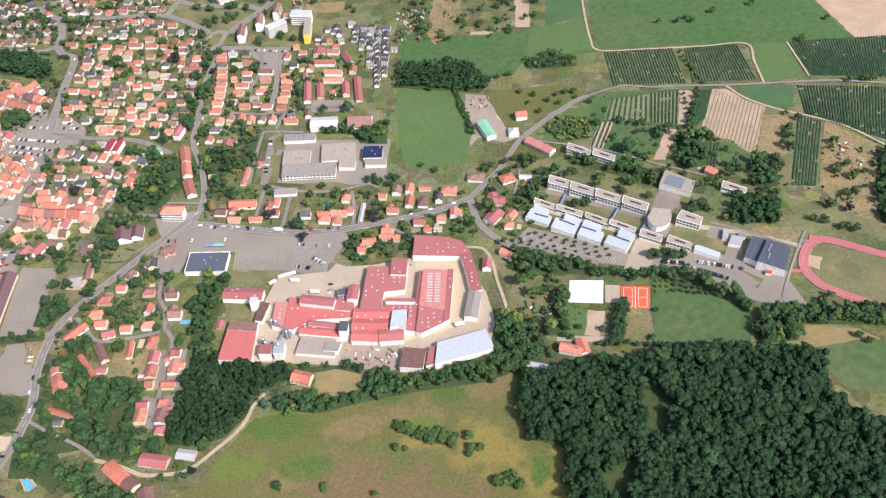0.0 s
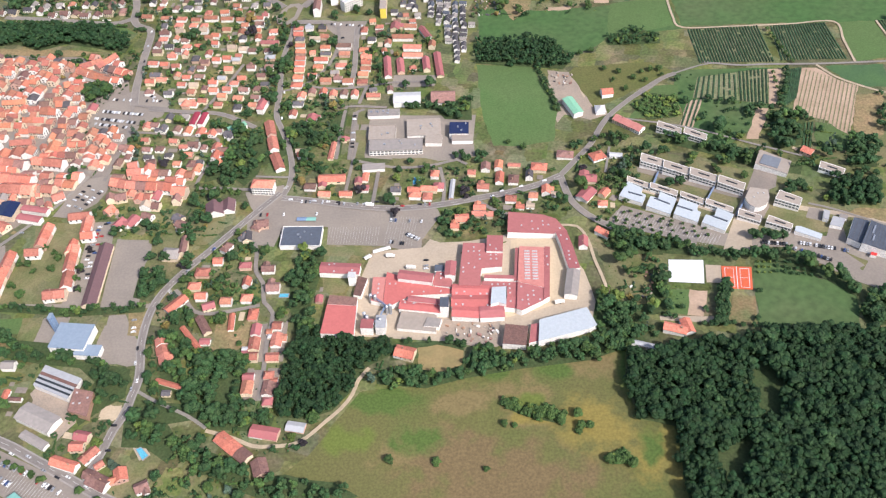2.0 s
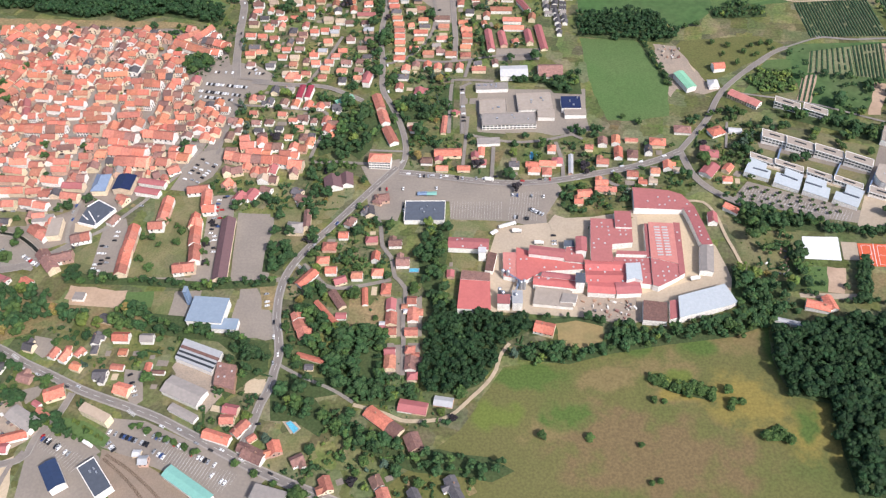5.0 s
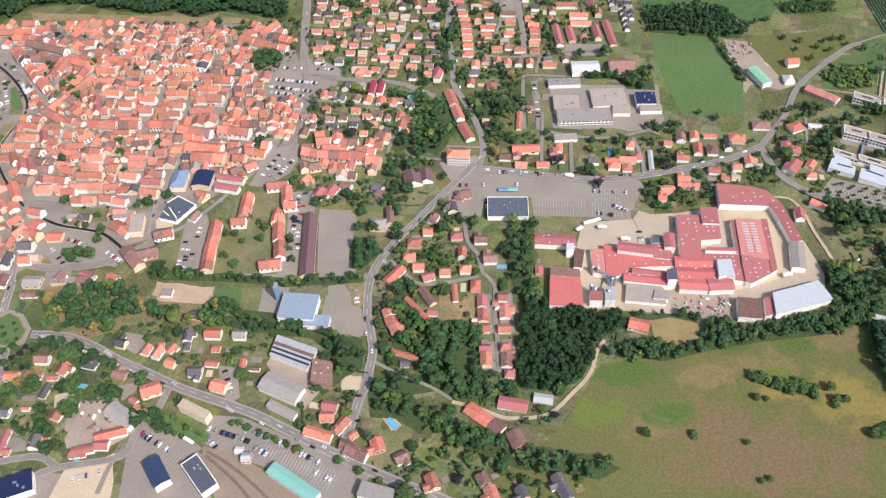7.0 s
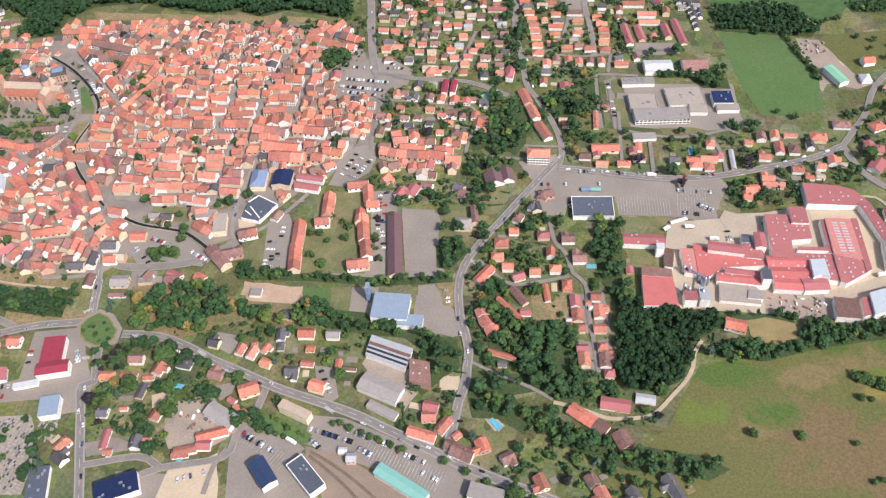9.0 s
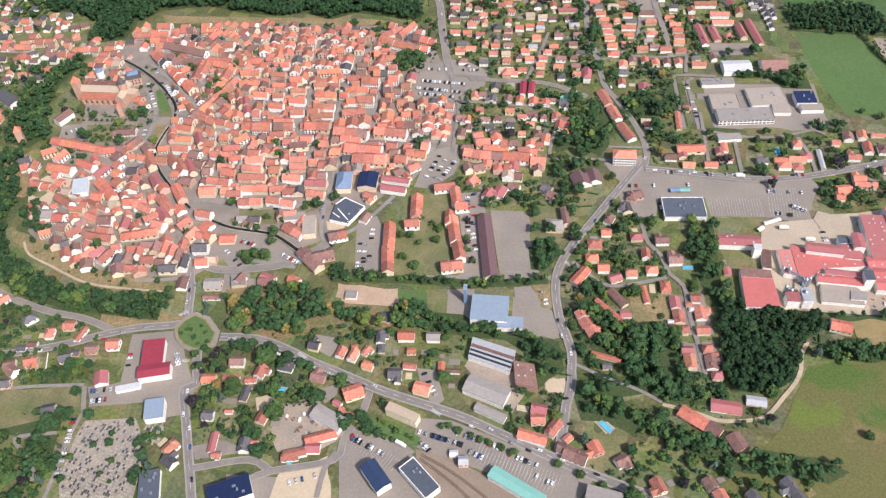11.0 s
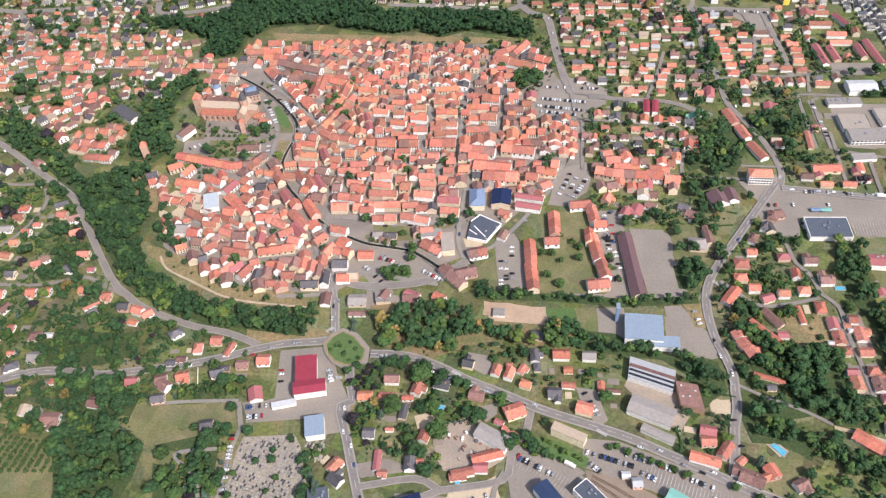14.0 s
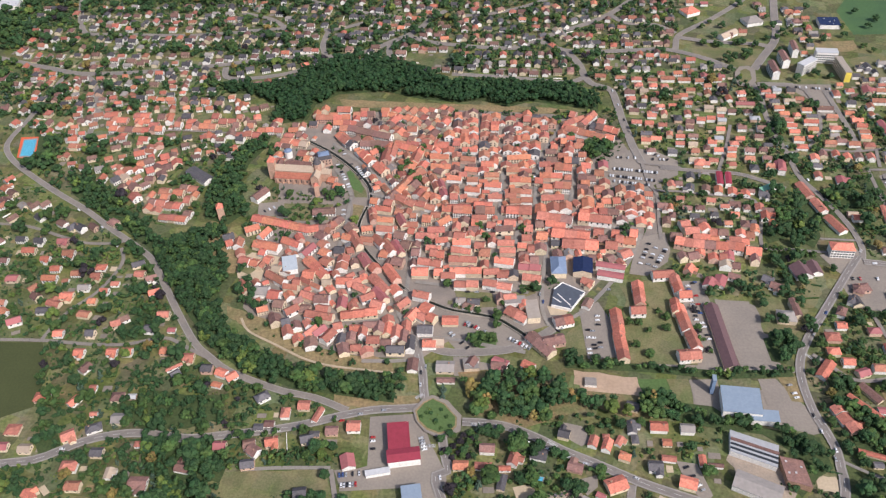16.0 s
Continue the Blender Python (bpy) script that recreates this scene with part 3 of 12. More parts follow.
def homes(colour, spots):
    """Houses of given place, turn, length and width under one colour of roof."""
    for x, y, turn, l, w in spots:
        shape = "gable" if l > 1.7 * w else rng.choices(("gable", "ell", "half", "hip"), (6, 2, 2, 2))[0]
        name = "bungalow" if shape in ("half", "hip") else "house"
        a = radians(turn) + rng.uniform(-0.03, 0.03)
        l, w = l * 0.88, w * 0.88
        house(name, shape, colour, rng.choices(("white", "cream", "pink"), (6, 3, 1))[0], x, y, a, l, w, 2.8 if w < 6.5 else rng.uniform(3.4, 5.0), 0.5 if w < 6.5 or colour in ("pale", "white") else 0.75, w > 7 and rng.random() < 0.4)
        if l < 16:
            plot_by(x, y, a)


def town_homes(colour, spots):
    """Old houses of given place, turn, length and width; long ones are rows of several under one ridge line."""
    for x, y, turn, l, w in spots:
        a = radians(turn)
        n = max(1, round(l / 13))
        for k in range(n):
            d = l * ((k + 0.5) / n - 0.5)
            house("town_house", "gable", colour, rng.choices(("white", "cream", "pink"), (5, 5, 2))[0], x + d * math.cos(a), y + d * math.sin(a), a, l / n + 0.05, w * rng.uniform(0.95, 1.03), rng.uniform(4.6, 6.4), 0.75, rng.random() < 0.4, True)


def small_homes(l, gap, pts):
    """A close estate of small white houses under dark roofs."""
    a = np.array(pts)
    for x in np.arange(a[:, 0].min(), a[:, 0].max(), l + 2.0):
        for y in np.arange(a[:, 1].min(), a[:, 1].max(), gap + 3.0):
            px, py = x + rng.uniform(-1.4, 1.4), y + rng.uniform(-1.4, 1.4)
            if inside(pts, px, py) and chart(px, py) == 0:
                house("house", "gable", rng.choices(("slate", "grey", "dark"), (6, 2, 2))[0], "white", px, py, radians(rng.choice((0, 90)) - 8 + rng.uniform(-4, 4)), l * rng.uniform(0.85, 1.15), gap * rng.uniform(0.75, 0.95), rng.uniform(3.2, 4.6), 0.6, False)


def fill_suburb(angle, step, deep, pts, room=1.0):
    """Further houses on the free plots of an outer quarter, in loose rows."""
    a = np.array(pts)
    for x in np.arange(a[:, 0].min(), a[:, 0].max(), step):
        for y in np.arange(a[:, 1].min(), a[:, 1].max(), deep):
            px, py = x + rng.uniform(-3.5, 3.5), y + rng.uniform(-2.5, 2.5)
            turn = radians(angle + (rng.choice((0, 90, 90)) if deep > 22 else rng.choice((0, 0, 0, 90))) + rng.uniform(-5, 5))
            if inside(pts, px, py) and rng.random() < 0.85 and free_share(px, py, turn, 14 * room, 12.5 * room) > 0.95:
                colour = rng.choices(("orange", "rust", "brown", "slate", "grey"), (6, 16, 34, 36, 8) if deep > 22 else ((34, 30, 18, 13, 5) if room < 1 else (9, 26, 34, 24, 6)))[0]
                shape = rng.choices(("gable", "half", "hip"), (5, 2, 2))[0]
                house("house" if shape == "gable" else "bungalow", shape, colour, rng.choices(("white", "cream", "pink"), (7, 3, 1))[0], px, py, turn, rng.uniform(8.6, 11.2) * room, rng.uniform(7.2, 8.8) * room, rng.uniform(3.2, 4.8), 0.75, rng.random() < 0.3)
                plot_by(px, py, turn)


def terrace(p0, p1, depth, eave, colour, n):
    """A row of houses wall to wall, under ridges of slightly different height."""
    a, b = Vector((*p0, 0)), Vector((*p1, 0))
    d = b - a
    total = d.length + depth * 0.35
    n = n or max(1, round(total / 11))
    turn = math.atan2(d.y, d.x)
    mid = (a + b) / 2
    for i in range(n):
        p = mid + d.normalized() * total * ((i + 0.5) / n - 0.5)
        c = rng.choices(("orange", "rust", "brown"), (5, 4, 1))[0] if colour == "orange" else colour
        house("town_house", "gable", c, rng.choices(("white", "cream", "pink"), (5, 3, 2))[0], p.x, p.y, turn, total / n + 0.05, depth * rng.uniform(0.97, 1.03), eave * rng.uniform(0.95, 1.06), 0.75, rng.random() < 0.4, True)


def block(angle, fill, eave, pts):
    """Fills a town block with rows of narrow old houses, with courts left open here and there."""
    u = Vector((math.cos(radians(angle)), math.sin(radians(angle)), 0))
    v = Vector((-u.y, u.x, 0))
    c = sum((Vector((*p, 0)) for p in pts), Vector()) / len(pts)
    reach = max((Vector((*p, 0)) - c).length for p in pts)
    s = -reach
    while s < reach:
        depth = rng.uniform(8.0, 10.5)
        r = -reach + rng.uniform(0, 6)
        while r < reach:
            long = rng.uniform(6.5, 11.5)
            p = c + u * (r + long / 2) + v * (s + depth / 2 + rng.uniform(-0.8, 0.8))
            turn = radians(angle) + rng.uniform(-0.06, 0.06)
            if inside(pts, p.x, p.y) and rng.random() < fill and free_share(p.x, p.y, turn, long, depth) > 0.6:
                colour = rng.choices(("orange", "rust", "brown", "slate", "tan"), (32, 38, 24, 5, 1))[0]
                lx, ly = long * 1.08, depth * 1.15
                if rng.random() < 0.3:
                    turn, lx, ly = turn + math.pi / 2, depth, long
                house("town_house", rng.choices(("gable", "half"), (8, 1))[0], colour, rng.choices(("white", "cream", "pink"), (5, 6, 2))[0], p.x, p.y, turn, lx, ly, eave * 0.84 * rng.uniform(0.7, 1.2), 0.75, rng.random() < 0.35, True)
            r += long + rng.choice((0.0, 0.0, 0.0, 0.8))
        s += depth + rng.choice((0.0, 0.0, 1.2))
    a = np.array(pts)
    for k in range(int(reach * reach * 0.012 * fill)):
        x, y = rng.uniform(a[:, 0].min(), a[:, 0].max()), rng.uniform(a[:, 1].min(), a[:, 1].max())
        lx, ly, turn = rng.uniform(5.5, 9.5), rng.uniform(4.5, 7.0), radians(angle + rng.choice((0, 90)))
        if inside(pts, x, y) and free_share(x, y, turn, lx, ly) > 0.86:
            house("town_house", "gable", rng.choices(("orange", "rust", "brown", "slate", "tan", "grey"), (30, 30, 20, 5, 3, 4))[0], rng.choice(("white", "cream", "pink")), x, y, turn, lx, ly, eave * rng.uniform(0.38, 0.62), 0.75, False, True)


def infill(angle, pts):
    """Small back buildings and court houses on the free ground of the old town."""
    a = np.array(pts)
    area = 0.5 * abs(sum(p[0] * q[1] - q[0] * p[1] for p, q in zip(pts, pts[1:] + pts[:1])))
    for k in range(int(area / 8)):
        x, y = rng.uniform(a[:, 0].min(), a[:, 0].max()), rng.uniform(a[:, 1].min(), a[:, 1].max())
        big = k < area / 18
        lx, ly, turn = rng.uniform(7, 12) if big else rng.uniform(5, 8), rng.uniform(6, 9) if big else rng.uniform(4, 6), radians(angle + rng.choice((0, 90)) + rng.uniform(-8, 8))
        if inside(pts, x, y) and free_share(x, y, turn, lx, ly) > (0.74 if big else 0.68):
            house("town_house", "gable", rng.choices(("orange", "rust", "brown", "slate", "grey"), (34, 30, 20, 5, 3))[0], rng.choice(("white", "cream", "cream", "pink")), x, y, turn, lx, ly, rng.uniform(3.2, 5.5) if big else rng.uniform(2.4, 3.6), 0.75, big, True)


hall_count = [0]


def hall(name, x, y, angle, l, w, h, roof, colour, wall, label, win):
    """A large building: walls, roof, and what its kind of roof carries."""
    turn = radians(angle)
    if w > l:
        l, w, turn = w, l, turn + math.pi / 2
    hall_count[0] += 1
    z = hill(x) + hall_count[0] * 0.009
    stamp_rect(x, y, turn, l + 2, w + 2)
    rise = {"gable": 0.13, "shed": 0.03, "hip": 0.30}.get(roof, 0) * w
    if roof == "gable" and colour in ("orange", "brown", "plum", "tan"):
        rise = 0.30 * w
    eave = h - rise / 2
    ob = link_mesh(name, wall_mesh("gable" if roof == "gable" else "hip", l, w, eave if roof != "parapet" else eave - 0.02, rise), WALL[wall])
    ob.matrix_basis = pose(x, y, z) @ Matrix.Rotation(turn, 4, "Z")
    if len(label.split()) < 4:
        label += " beside the street"
    tagged(ob, label, name.replace("_", " "))
    rb = bmesh.new()
    if roof == "gable" or roof == "hip":
        solid(rb, roof_faces(roof, l, w, eave, rise, 0.5, 0.4), 0.3)
    elif roof == "shed":
        a, b = eave - rise / 2, eave + rise / 2
        solid(rb, [[(-l / 2 - 0.4, -w / 2 - 0.4, a), (l / 2 + 0.4, -w / 2 - 0.4, a), (l / 2 + 0.4, w / 2 + 0.4, b), (-l / 2 - 0.4, w / 2 + 0.4, b)]], 0.5)
    else:
        over = -0.35 if roof == "parapet" else 0.3
        solid(rb, [[(-l / 2 - over, -w / 2 - over, eave), (l / 2 + over, -w / 2 - over, eave), (l / 2 + over, w / 2 + over, eave), (-l / 2 - over, w / 2 + over, eave)]], 0.35)
    cover = part("roof", rb, ROOF[colour], ob)
    r = random.Random(hall_count[0])
    if roof == "parapet":
        for sx, sy, lx, ly in ((0, -w / 2, l + 0.3, 0.5), (0, w / 2, l + 0.3, 0.5), (-l / 2, 0, 0.5, w - 0.5), (l / 2, 0, 0.5, w - 0.5)):
            pb = bmesh.new()
            box(pb, sx, sy, eave - 0.5, lx, ly, 1.1)
            part("parapet", pb, WALL[wall] if colour == "dark" else ROOF[colour], cover)
    if roof in ("parapet", "flat") and l * w > 350 and colour != "blue":
        for k in range(r.randint(3, 6)):
            pb = bmesh.new()
            box(pb, r.uniform(-0.4, 0.4) * l, r.uniform(-0.36, 0.36) * w, eave - 0.05, r.uniform(1.2, 2.6), r.uniform(1.2, 2.2), r.uniform(0.7, 1.4))
            part("roof_unit", pb, metal_grey, cover, "small metal roof unit")
    if roof == "skylit":
        n = max(3, int(l / 9))
        for k in range(n):
            pb = bmesh.new()
            box(pb, l * ((k + 0.5) / n - 0.5), w * r.uniform(-0.06, 0.06), eave - 0.05, l / n * 0.45, w * 0.42, 0.5)
            part("skylight", pb, skylight, cover, "milky skylight strip")
    if roof in ("shed", "gable") and colour in ("red", "maroon", "rose") and l * w > 300:
        for k in range(min(12, int(l * w / 90))):
            sx, sy = r.uniform(-0.45, 0.45) * l, r.choice((-0.25, 0.22, 0.35, -0.38)) * w
            zz = eave + (rise * (1 - abs(sy) / (w / 2)) if roof == "gable" else rise * sy / w)
            pb = bmesh.new()
            box(pb, sx, sy, zz - 0.2, 1.6, 1.6, 0.55)
            part("roof_light", pb, skylight, cover, "small pale roof light")
    if win:
        for k in range(win):
            for row in range(max(1, int(h / 3.2))):
                zz = 1.6 + row * 3.1
                side = -1 if math.cos(turn) > 0 else 1
                pb = WINDOW.get((round(l / win, 1))) or bpy.data.meshes.new("window")
                if not pb.vertices:
                    wb = bmesh.new()
                    box(wb, 0, 0, -0.8, l / win * 0.72, 0.16, 1.6)
                    wb.to_mesh(pb)
                    wb.free()
                    pb.materials.append(glass)
                    WINDOW[round(l / win, 1)] = pb
                o = new("window", pb)
                o.parent = ob
                o.location = (l * ((k + 0.5) / win - 0.5), side * w / 2, zz)
    return ob


WINDOW = {}


def skylight_rows(at, long, apart):
    """Two rows of pale skylights on the rose hall: one thing, each light a part."""
    x, y, z = at
    ob = placed("skylight_bank", x, y, -0.05, "two rows of pale milky skylights on the factory roof", "skylights")
    n = int(long / 3.2)
    for row in (-0.5, 0.5):
        for k in range(n):
            bm = bmesh.new()
            box(bm, row * apart, long * ((k + 0.5) / n - 0.5), z - 0.15, apart * 0.72, 1.5, 0.5)
            part("skylight", bm, skylight, ob)


def slab_hall(name, h, colour, wall, label, pts, lights=0):
    """A flat roofed building over any outline: walls, a roof slab that stands out a little, and small roof lights."""
    stamp_outline(pts)
    c = sum((Vector((*p, 0)) for p in pts), Vector()) / len(pts)
    ob = None
    for kind, z0, z1, grow in ((name, -1.5, h - 0.3, 1.0), ("roof", h - 0.3, h, 1.008)):
        bm = bmesh.new()
        ring = [bm.verts.new(((x - c.x) * grow, (y - c.y) * grow, z0)) for x, y in pts]
        ext = bmesh.ops.extrude_face_region(bm, geom=[bm.faces.new(ring)])
        for v in ext["geom"]:
            if isinstance(v, bmesh.types.BMVert):
                v.co.z = z1
        bmesh.ops.recalc_face_normals(bm, faces=bm.faces[:])
        if ob is None:
            ob = tagged(link_mesh(name, bm, WALL[wall]), label, "building")
            ob.location = (c.x, c.y, hill(c.x))
        else:
            cover = part("roof", bm, ROOF[colour], ob, COLOUR_TALK.get(colour, colour) + " flat roof")
    r = random.Random(len(pts) + int(h * 10))
    a = np.array(pts)
    used = set()
    for k in range(lights * 9):
        x, y = (round(r.uniform(a[:, i].min(), a[:, i].max()) / 5) * 5 + i * 1.3 for i in (0, 1))
        if lights and inside(pts, x, y) and inside(pts, x + 2, y + 2) and inside(pts, x - 2, y - 2) and (x, y) not in used:
            lights -= 1
            used.add((x, y))
            lb = bmesh.new()
            box(lb, x - c.x, y - c.y, h - 0.05, 1.5, 1.5, 0.5)
            part("roof_light", lb, skylight, cover, "small pale roof light")
    return ob, cover


def roof_strip(ob, cover, name, material, h, p0, p1, wide, high, label=""):
    """A long low box along a line of the roof: roof light, duct, rib or parapet."""
    a, b = Vector(p0), Vector(p1)
    mid = (a + b) / 2 - ob.location.to_2d()
    bm = bmesh.new()
    box(bm, mid.x, mid.y, h - 0.06, (b - a).length, wide, high, math.atan2(b.y - a.y, b.x - a.x))
    return part(name, bm, material, cover, label)


def school_slab(h, floors, label, pts):
    """A flat roofed school block over four corners: window bands on its south front, parapets and a long roof light."""
    ob, cover = slab_hall("school_block", h, "beige", "white", label, pts)
    p = [Vector(q) for q in pts]
    for a, b in zip(p, p[1:] + p[:1]):
        roof_strip(ob, cover, "parapet", WALL["white"], h, a, b, 0.45, 0.45, "pale concrete parapet")
    c, mid = p[0].lerp(p[3], 0.45), p[1].lerp(p[2], 0.45)
    roof_strip(ob, cover, "roof_light", glass, h, c.lerp(mid, 0.3), c.lerp(mid, 0.72), 1.1, 0.8, "long dark roof light")
    a, b = p[3], p[2]
    turn, n = math.atan2(b.y - a.y, b.x - a.x), max(3, int((b - a).length / 2.9))
    me = WINDOW.get("school") or bpy.data.meshes.new("window")
    if "school" not in WINDOW:
        wb = bmesh.new()
        box(wb, 0, 0, -0.75, 2.3, 0.2, 1.5)
        wb.to_mesh(me)
        wb.free()
        me.materials.append(glass)
        WINDOW["school"] = me
    for k in range(n):
        q = a.lerp(b, (k + 0.5) / n) - ob.location.to_2d()
        for row in range(floors):
            o = new("window", me)
            o.parent = ob
            o.location = (q.x, q.y, h - 1.6 - row * 3.0)
            o.rotation_euler = (0, 0, turn)


def classroom_shed(pts, strip):
    """A low stepped classroom block under pale blue metal with a dark roof light."""
    ob, cover = slab_hall("classroom_shed", 4.6, "ice", "white", "low stepped classroom block with ice blue metal roof", pts)
    roof_strip(ob, cover, "roof_light", ROOF["dark"], 4.6, strip[0], strip[1], 1.3, 0.9, "long dark roof light")


def gymnasium(main, low, door):
    """Gym under a dark ribbed roof, its lower side hall and a red entrance."""
    ob, cover = slab_hall("gymnasium", 9, "dark", "white", "large white gymnasium with dark ribbed metal roof", main)
    p = [Vector(q) for q in main]
    for k in range(1, 9):
        f = k / 9
        roof_strip(ob, cover, "rib", ROOF["slate"], 9, p[0].lerp(p[1], f), p[3].lerp(p[2], f), 0.25, 0.3)
    for f, g0, g1 in ((0.22, 0.15, 0.5), (0.3, 0.55, 0.8)):
        roof_strip(ob, cover, "roof_light", metal_grey, 9, p[0].lerp(p[1], f).lerp(p[3].lerp(p[2], f), g0), p[0].lerp(p[1], f).lerp(p[3].lerp(p[2], f), g1), 1.4, 0.7, "long grey roof light")
    side, cover = slab_hall("side_hall", 6.5, "dark", "white", "lower side hall of the gymnasium with dark roof", low)
    p = [Vector(q) for q in low]
    for f in (0.3, 0.65):
        roof_strip(side, cover, "rib", ROOF["slate"], 6.5, p[0].lerp(p[1], f), p[3].lerp(p[2], f), 0.25, 0.3)
    slab_hall("entrance_porch", 3.4, "clay", "white", "small bright red entrance porch of the gymnasium", door)


# ---- trees ----
ICO = bmesh.new()
bmesh.ops.create_icosphere(ICO, subdivisions=1, radius=1)
ICO.verts.index_update()
ICO_V = np.array([v.co[:] for v in ICO.verts])
ICO_F = np.array([[v.index for v in f.verts] for f in ICO.faces])
ICO.free()
nrng = np.random.RandomState(11)


def clumps(centres, radii, sprays=9):
    """Ragged leafy lumps: a rough icosphere for each centre and radius with loose sprays of leaves round it, as vertices and triangles."""
    centres, radii = np.asarray(centres), np.asarray(radii)
    n = len(centres)
    q = nrng.normal(size=(n, 3, 3))
    rot = np.linalg.qr(q)[0]
    shape = ICO_V[None] * nrng.uniform(0.78, 1.2, (n, len(ICO_V), 1))
    v = np.einsum("nij,nkj->nki", rot, shape) * radii[:, None, None] * np.array([0.92, 0.92, 0.8]) + centres[:, None]
    f = ICO_F[None] + (np.arange(n) * len(ICO_V))[:, None, None]
    d = nrng.normal(size=(n, sprays, 3))
    d[..., 2] = np.abs(d[..., 2]) * np.where(nrng.uniform(size=(n, sprays)) < 0.25, -0.4, 1.0)
    d /= np.linalg.norm(d, axis=2)[..., None]
    hub = centres[:, None] + d * radii[:, None, None] * nrng.uniform(0.78, 1.15, (n, sprays, 1)) * np.array([1.0, 1.0, 0.88])
    size = np.clip(radii * 0.42, 0.3, 0.85)[:, None, None, None]
    leaf = hub[:, :, None] + nrng.normal(size=(n, sprays, 3, 3)) * size * np.array([0.75, 0.75, 0.45])
    g = len(ICO_V) * n + np.arange(n * sprays * 3).reshape(-1, 3)
    return np.concatenate((v.reshape(-1, 3), leaf.reshape(-1, 3))), np.concatenate((f.reshape(-1, 3), g))


def crown_points(kind, r, h, n):
    """Centres and radii of the lumps of one crown of radius r that spans the height h above its foot."""
    if kind in ("cypress", "conifer"):
        t = nrng.uniform(0, 1, n) ** 0.8
        a = nrng.uniform(0, 2 * np.pi, n)
        rr = r * (1 - t * 0.92) * nrng.uniform(0.45, 1, n)
        return np.c_[rr * np.cos(a), rr * np.sin(a), h * (0.08 + 0.9 * t)], r * (0.42 - 0.26 * t) * nrng.uniform(0.8, 1.25, n)
    d = nrng.normal(size=(n, 3))
    d /= np.linalg.norm(d, axis=1)[:, None]
    d[:, 2] = np.where(d[:, 2] < -0.45, -d[:, 2], d[:, 2])
    lobes = 1 + 0.22 * np.sin(3 * np.arctan2(d[:, 1], d[:, 0]) + nrng.uniform(0, 6)) * np.sqrt(np.clip(1 - d[:, 2] ** 2, 0, 1))
    k = nrng.uniform(0.5, 0.92, n) * lobes
    return d * k[:, None] * np.array([r, r, h * 0.42]) + np.array([0, 0, h * 0.58]), r * nrng.uniform(0.30, 0.50, n)


TREE = {}
FOREST = []
TREE_SIZE = {"round": (4.2, 8.5), "dark": (4.6, 9.5), "light": (3.6, 7.0), "autumn": (4.0, 8.0), "conifer": (3.4, 12.0), "plum": (4.0, 8.0), "cypress": (1.6, 9.0)}
TREE_TALK = {"round": "green broadleaf tree", "dark": "large dark green broadleaf tree", "light": "light green garden tree", "autumn": "yellow brown parched tree",
             "conifer": "blue green conifer", "plum": "dark purple leaved tree", "cypress": "slender dark cypress"}


def tree(kind, x, y, size):
    FOREST.append((kind, x, y, size))


def first_tree(kind):
    r, h = TREE_SIZE[kind]
    bm = bmesh.new()
    top = h * 0.5
    bmesh.ops.create_cone(bm, cap_ends=True, segments=7, radius1=0.34, radius2=0.14, depth=top, matrix=Matrix.Translation((0, 0, top / 2)))
    if kind not in ("conifer", "cypress"):
        for k in range(4):
            a = k * 1.57 + rng.uniform(-0.4, 0.4)
            limb = Matrix.Translation((0, 0, top * 0.75)) @ Matrix.Rotation(a, 4, "Z") @ Matrix.Rotation(0.75, 4, "Y") @ Matrix.Translation((0, 0, r * 0.3))
            bmesh.ops.create_cone(bm, cap_ends=True, segments=5, radius1=0.14, radius2=0.05, depth=r * 0.6, matrix=limb)
    ob = link_mesh("tree", bm, bark)
    me = array_mesh("crown", *clumps(*crown_points(kind, r, h, 46 if kind != "cypress" else 30), 7), LEAF[kind])
    new("crown", me).parent = ob
    return tagged(ob, TREE_TALK[kind] + " with a leafy uneven crown", "tree", "trees")


def raise_trees(keep=320):
    """The trees nearest to the flight are things of their own; those past that are joined by kind of leaf."""
    FOREST.sort(key=lambda f: f[2] + max(0, -620 - f[1], f[1]) * 0.8)
    heap = {}
    for n, (kind, x, y, size) in enumerate(FOREST):
        if n < keep:
            i = rng.randrange(3)
            m = pose(x, y, hill(x) - 0.1, 0, 0, rng.uniform(0, 360)) @ Matrix.Diagonal((size, size, size * rng.uniform(0.85, 1.15), 1))
            if (kind, i) in TREE:
                copy_thing(TREE[kind, i], m @ unscaled(TREE[kind, i]))
            else:
                TREE[kind, i] = first_tree(kind)
                TREE[kind, i].matrix_basis = m
        else:
            r, h = TREE_SIZE[kind]
            c, s = crown_points(kind, r * size, h * size, 13)
            heap.setdefault(kind, ([], []))
            heap[kind][0].append(c + np.array([x, y, hill(x)]))
            heap[kind][1].append(s * 1.2)
    for k, (c, s) in heap.items():
        tagged(new("distant_trees", array_mesh("distant_trees", *clumps(np.concatenate(c), np.concatenate(s), 5), LEAF[k])), "many " + TREE_TALK[k] + "s between the houses", "trees", kind="stuff")


def trees(kind, size, spots):
    for x, y in spots:
        tree(kind, x, y, size * rng.uniform(0.85, 1.2))
        stamp(x, y, 2, 3)


def tree_line(kind, size, n, pts):
    line = curve_points(pts, 2.0)
    for k in range(n):
        p = line[min(len(line) - 1, int(round(k * (len(line) - 1) / max(1, n - 1))))]
        tree(kind, p.x, p.y, size * rng.uniform(0.85, 1.15))
        stamp(p.x, p.y, 2, 3)


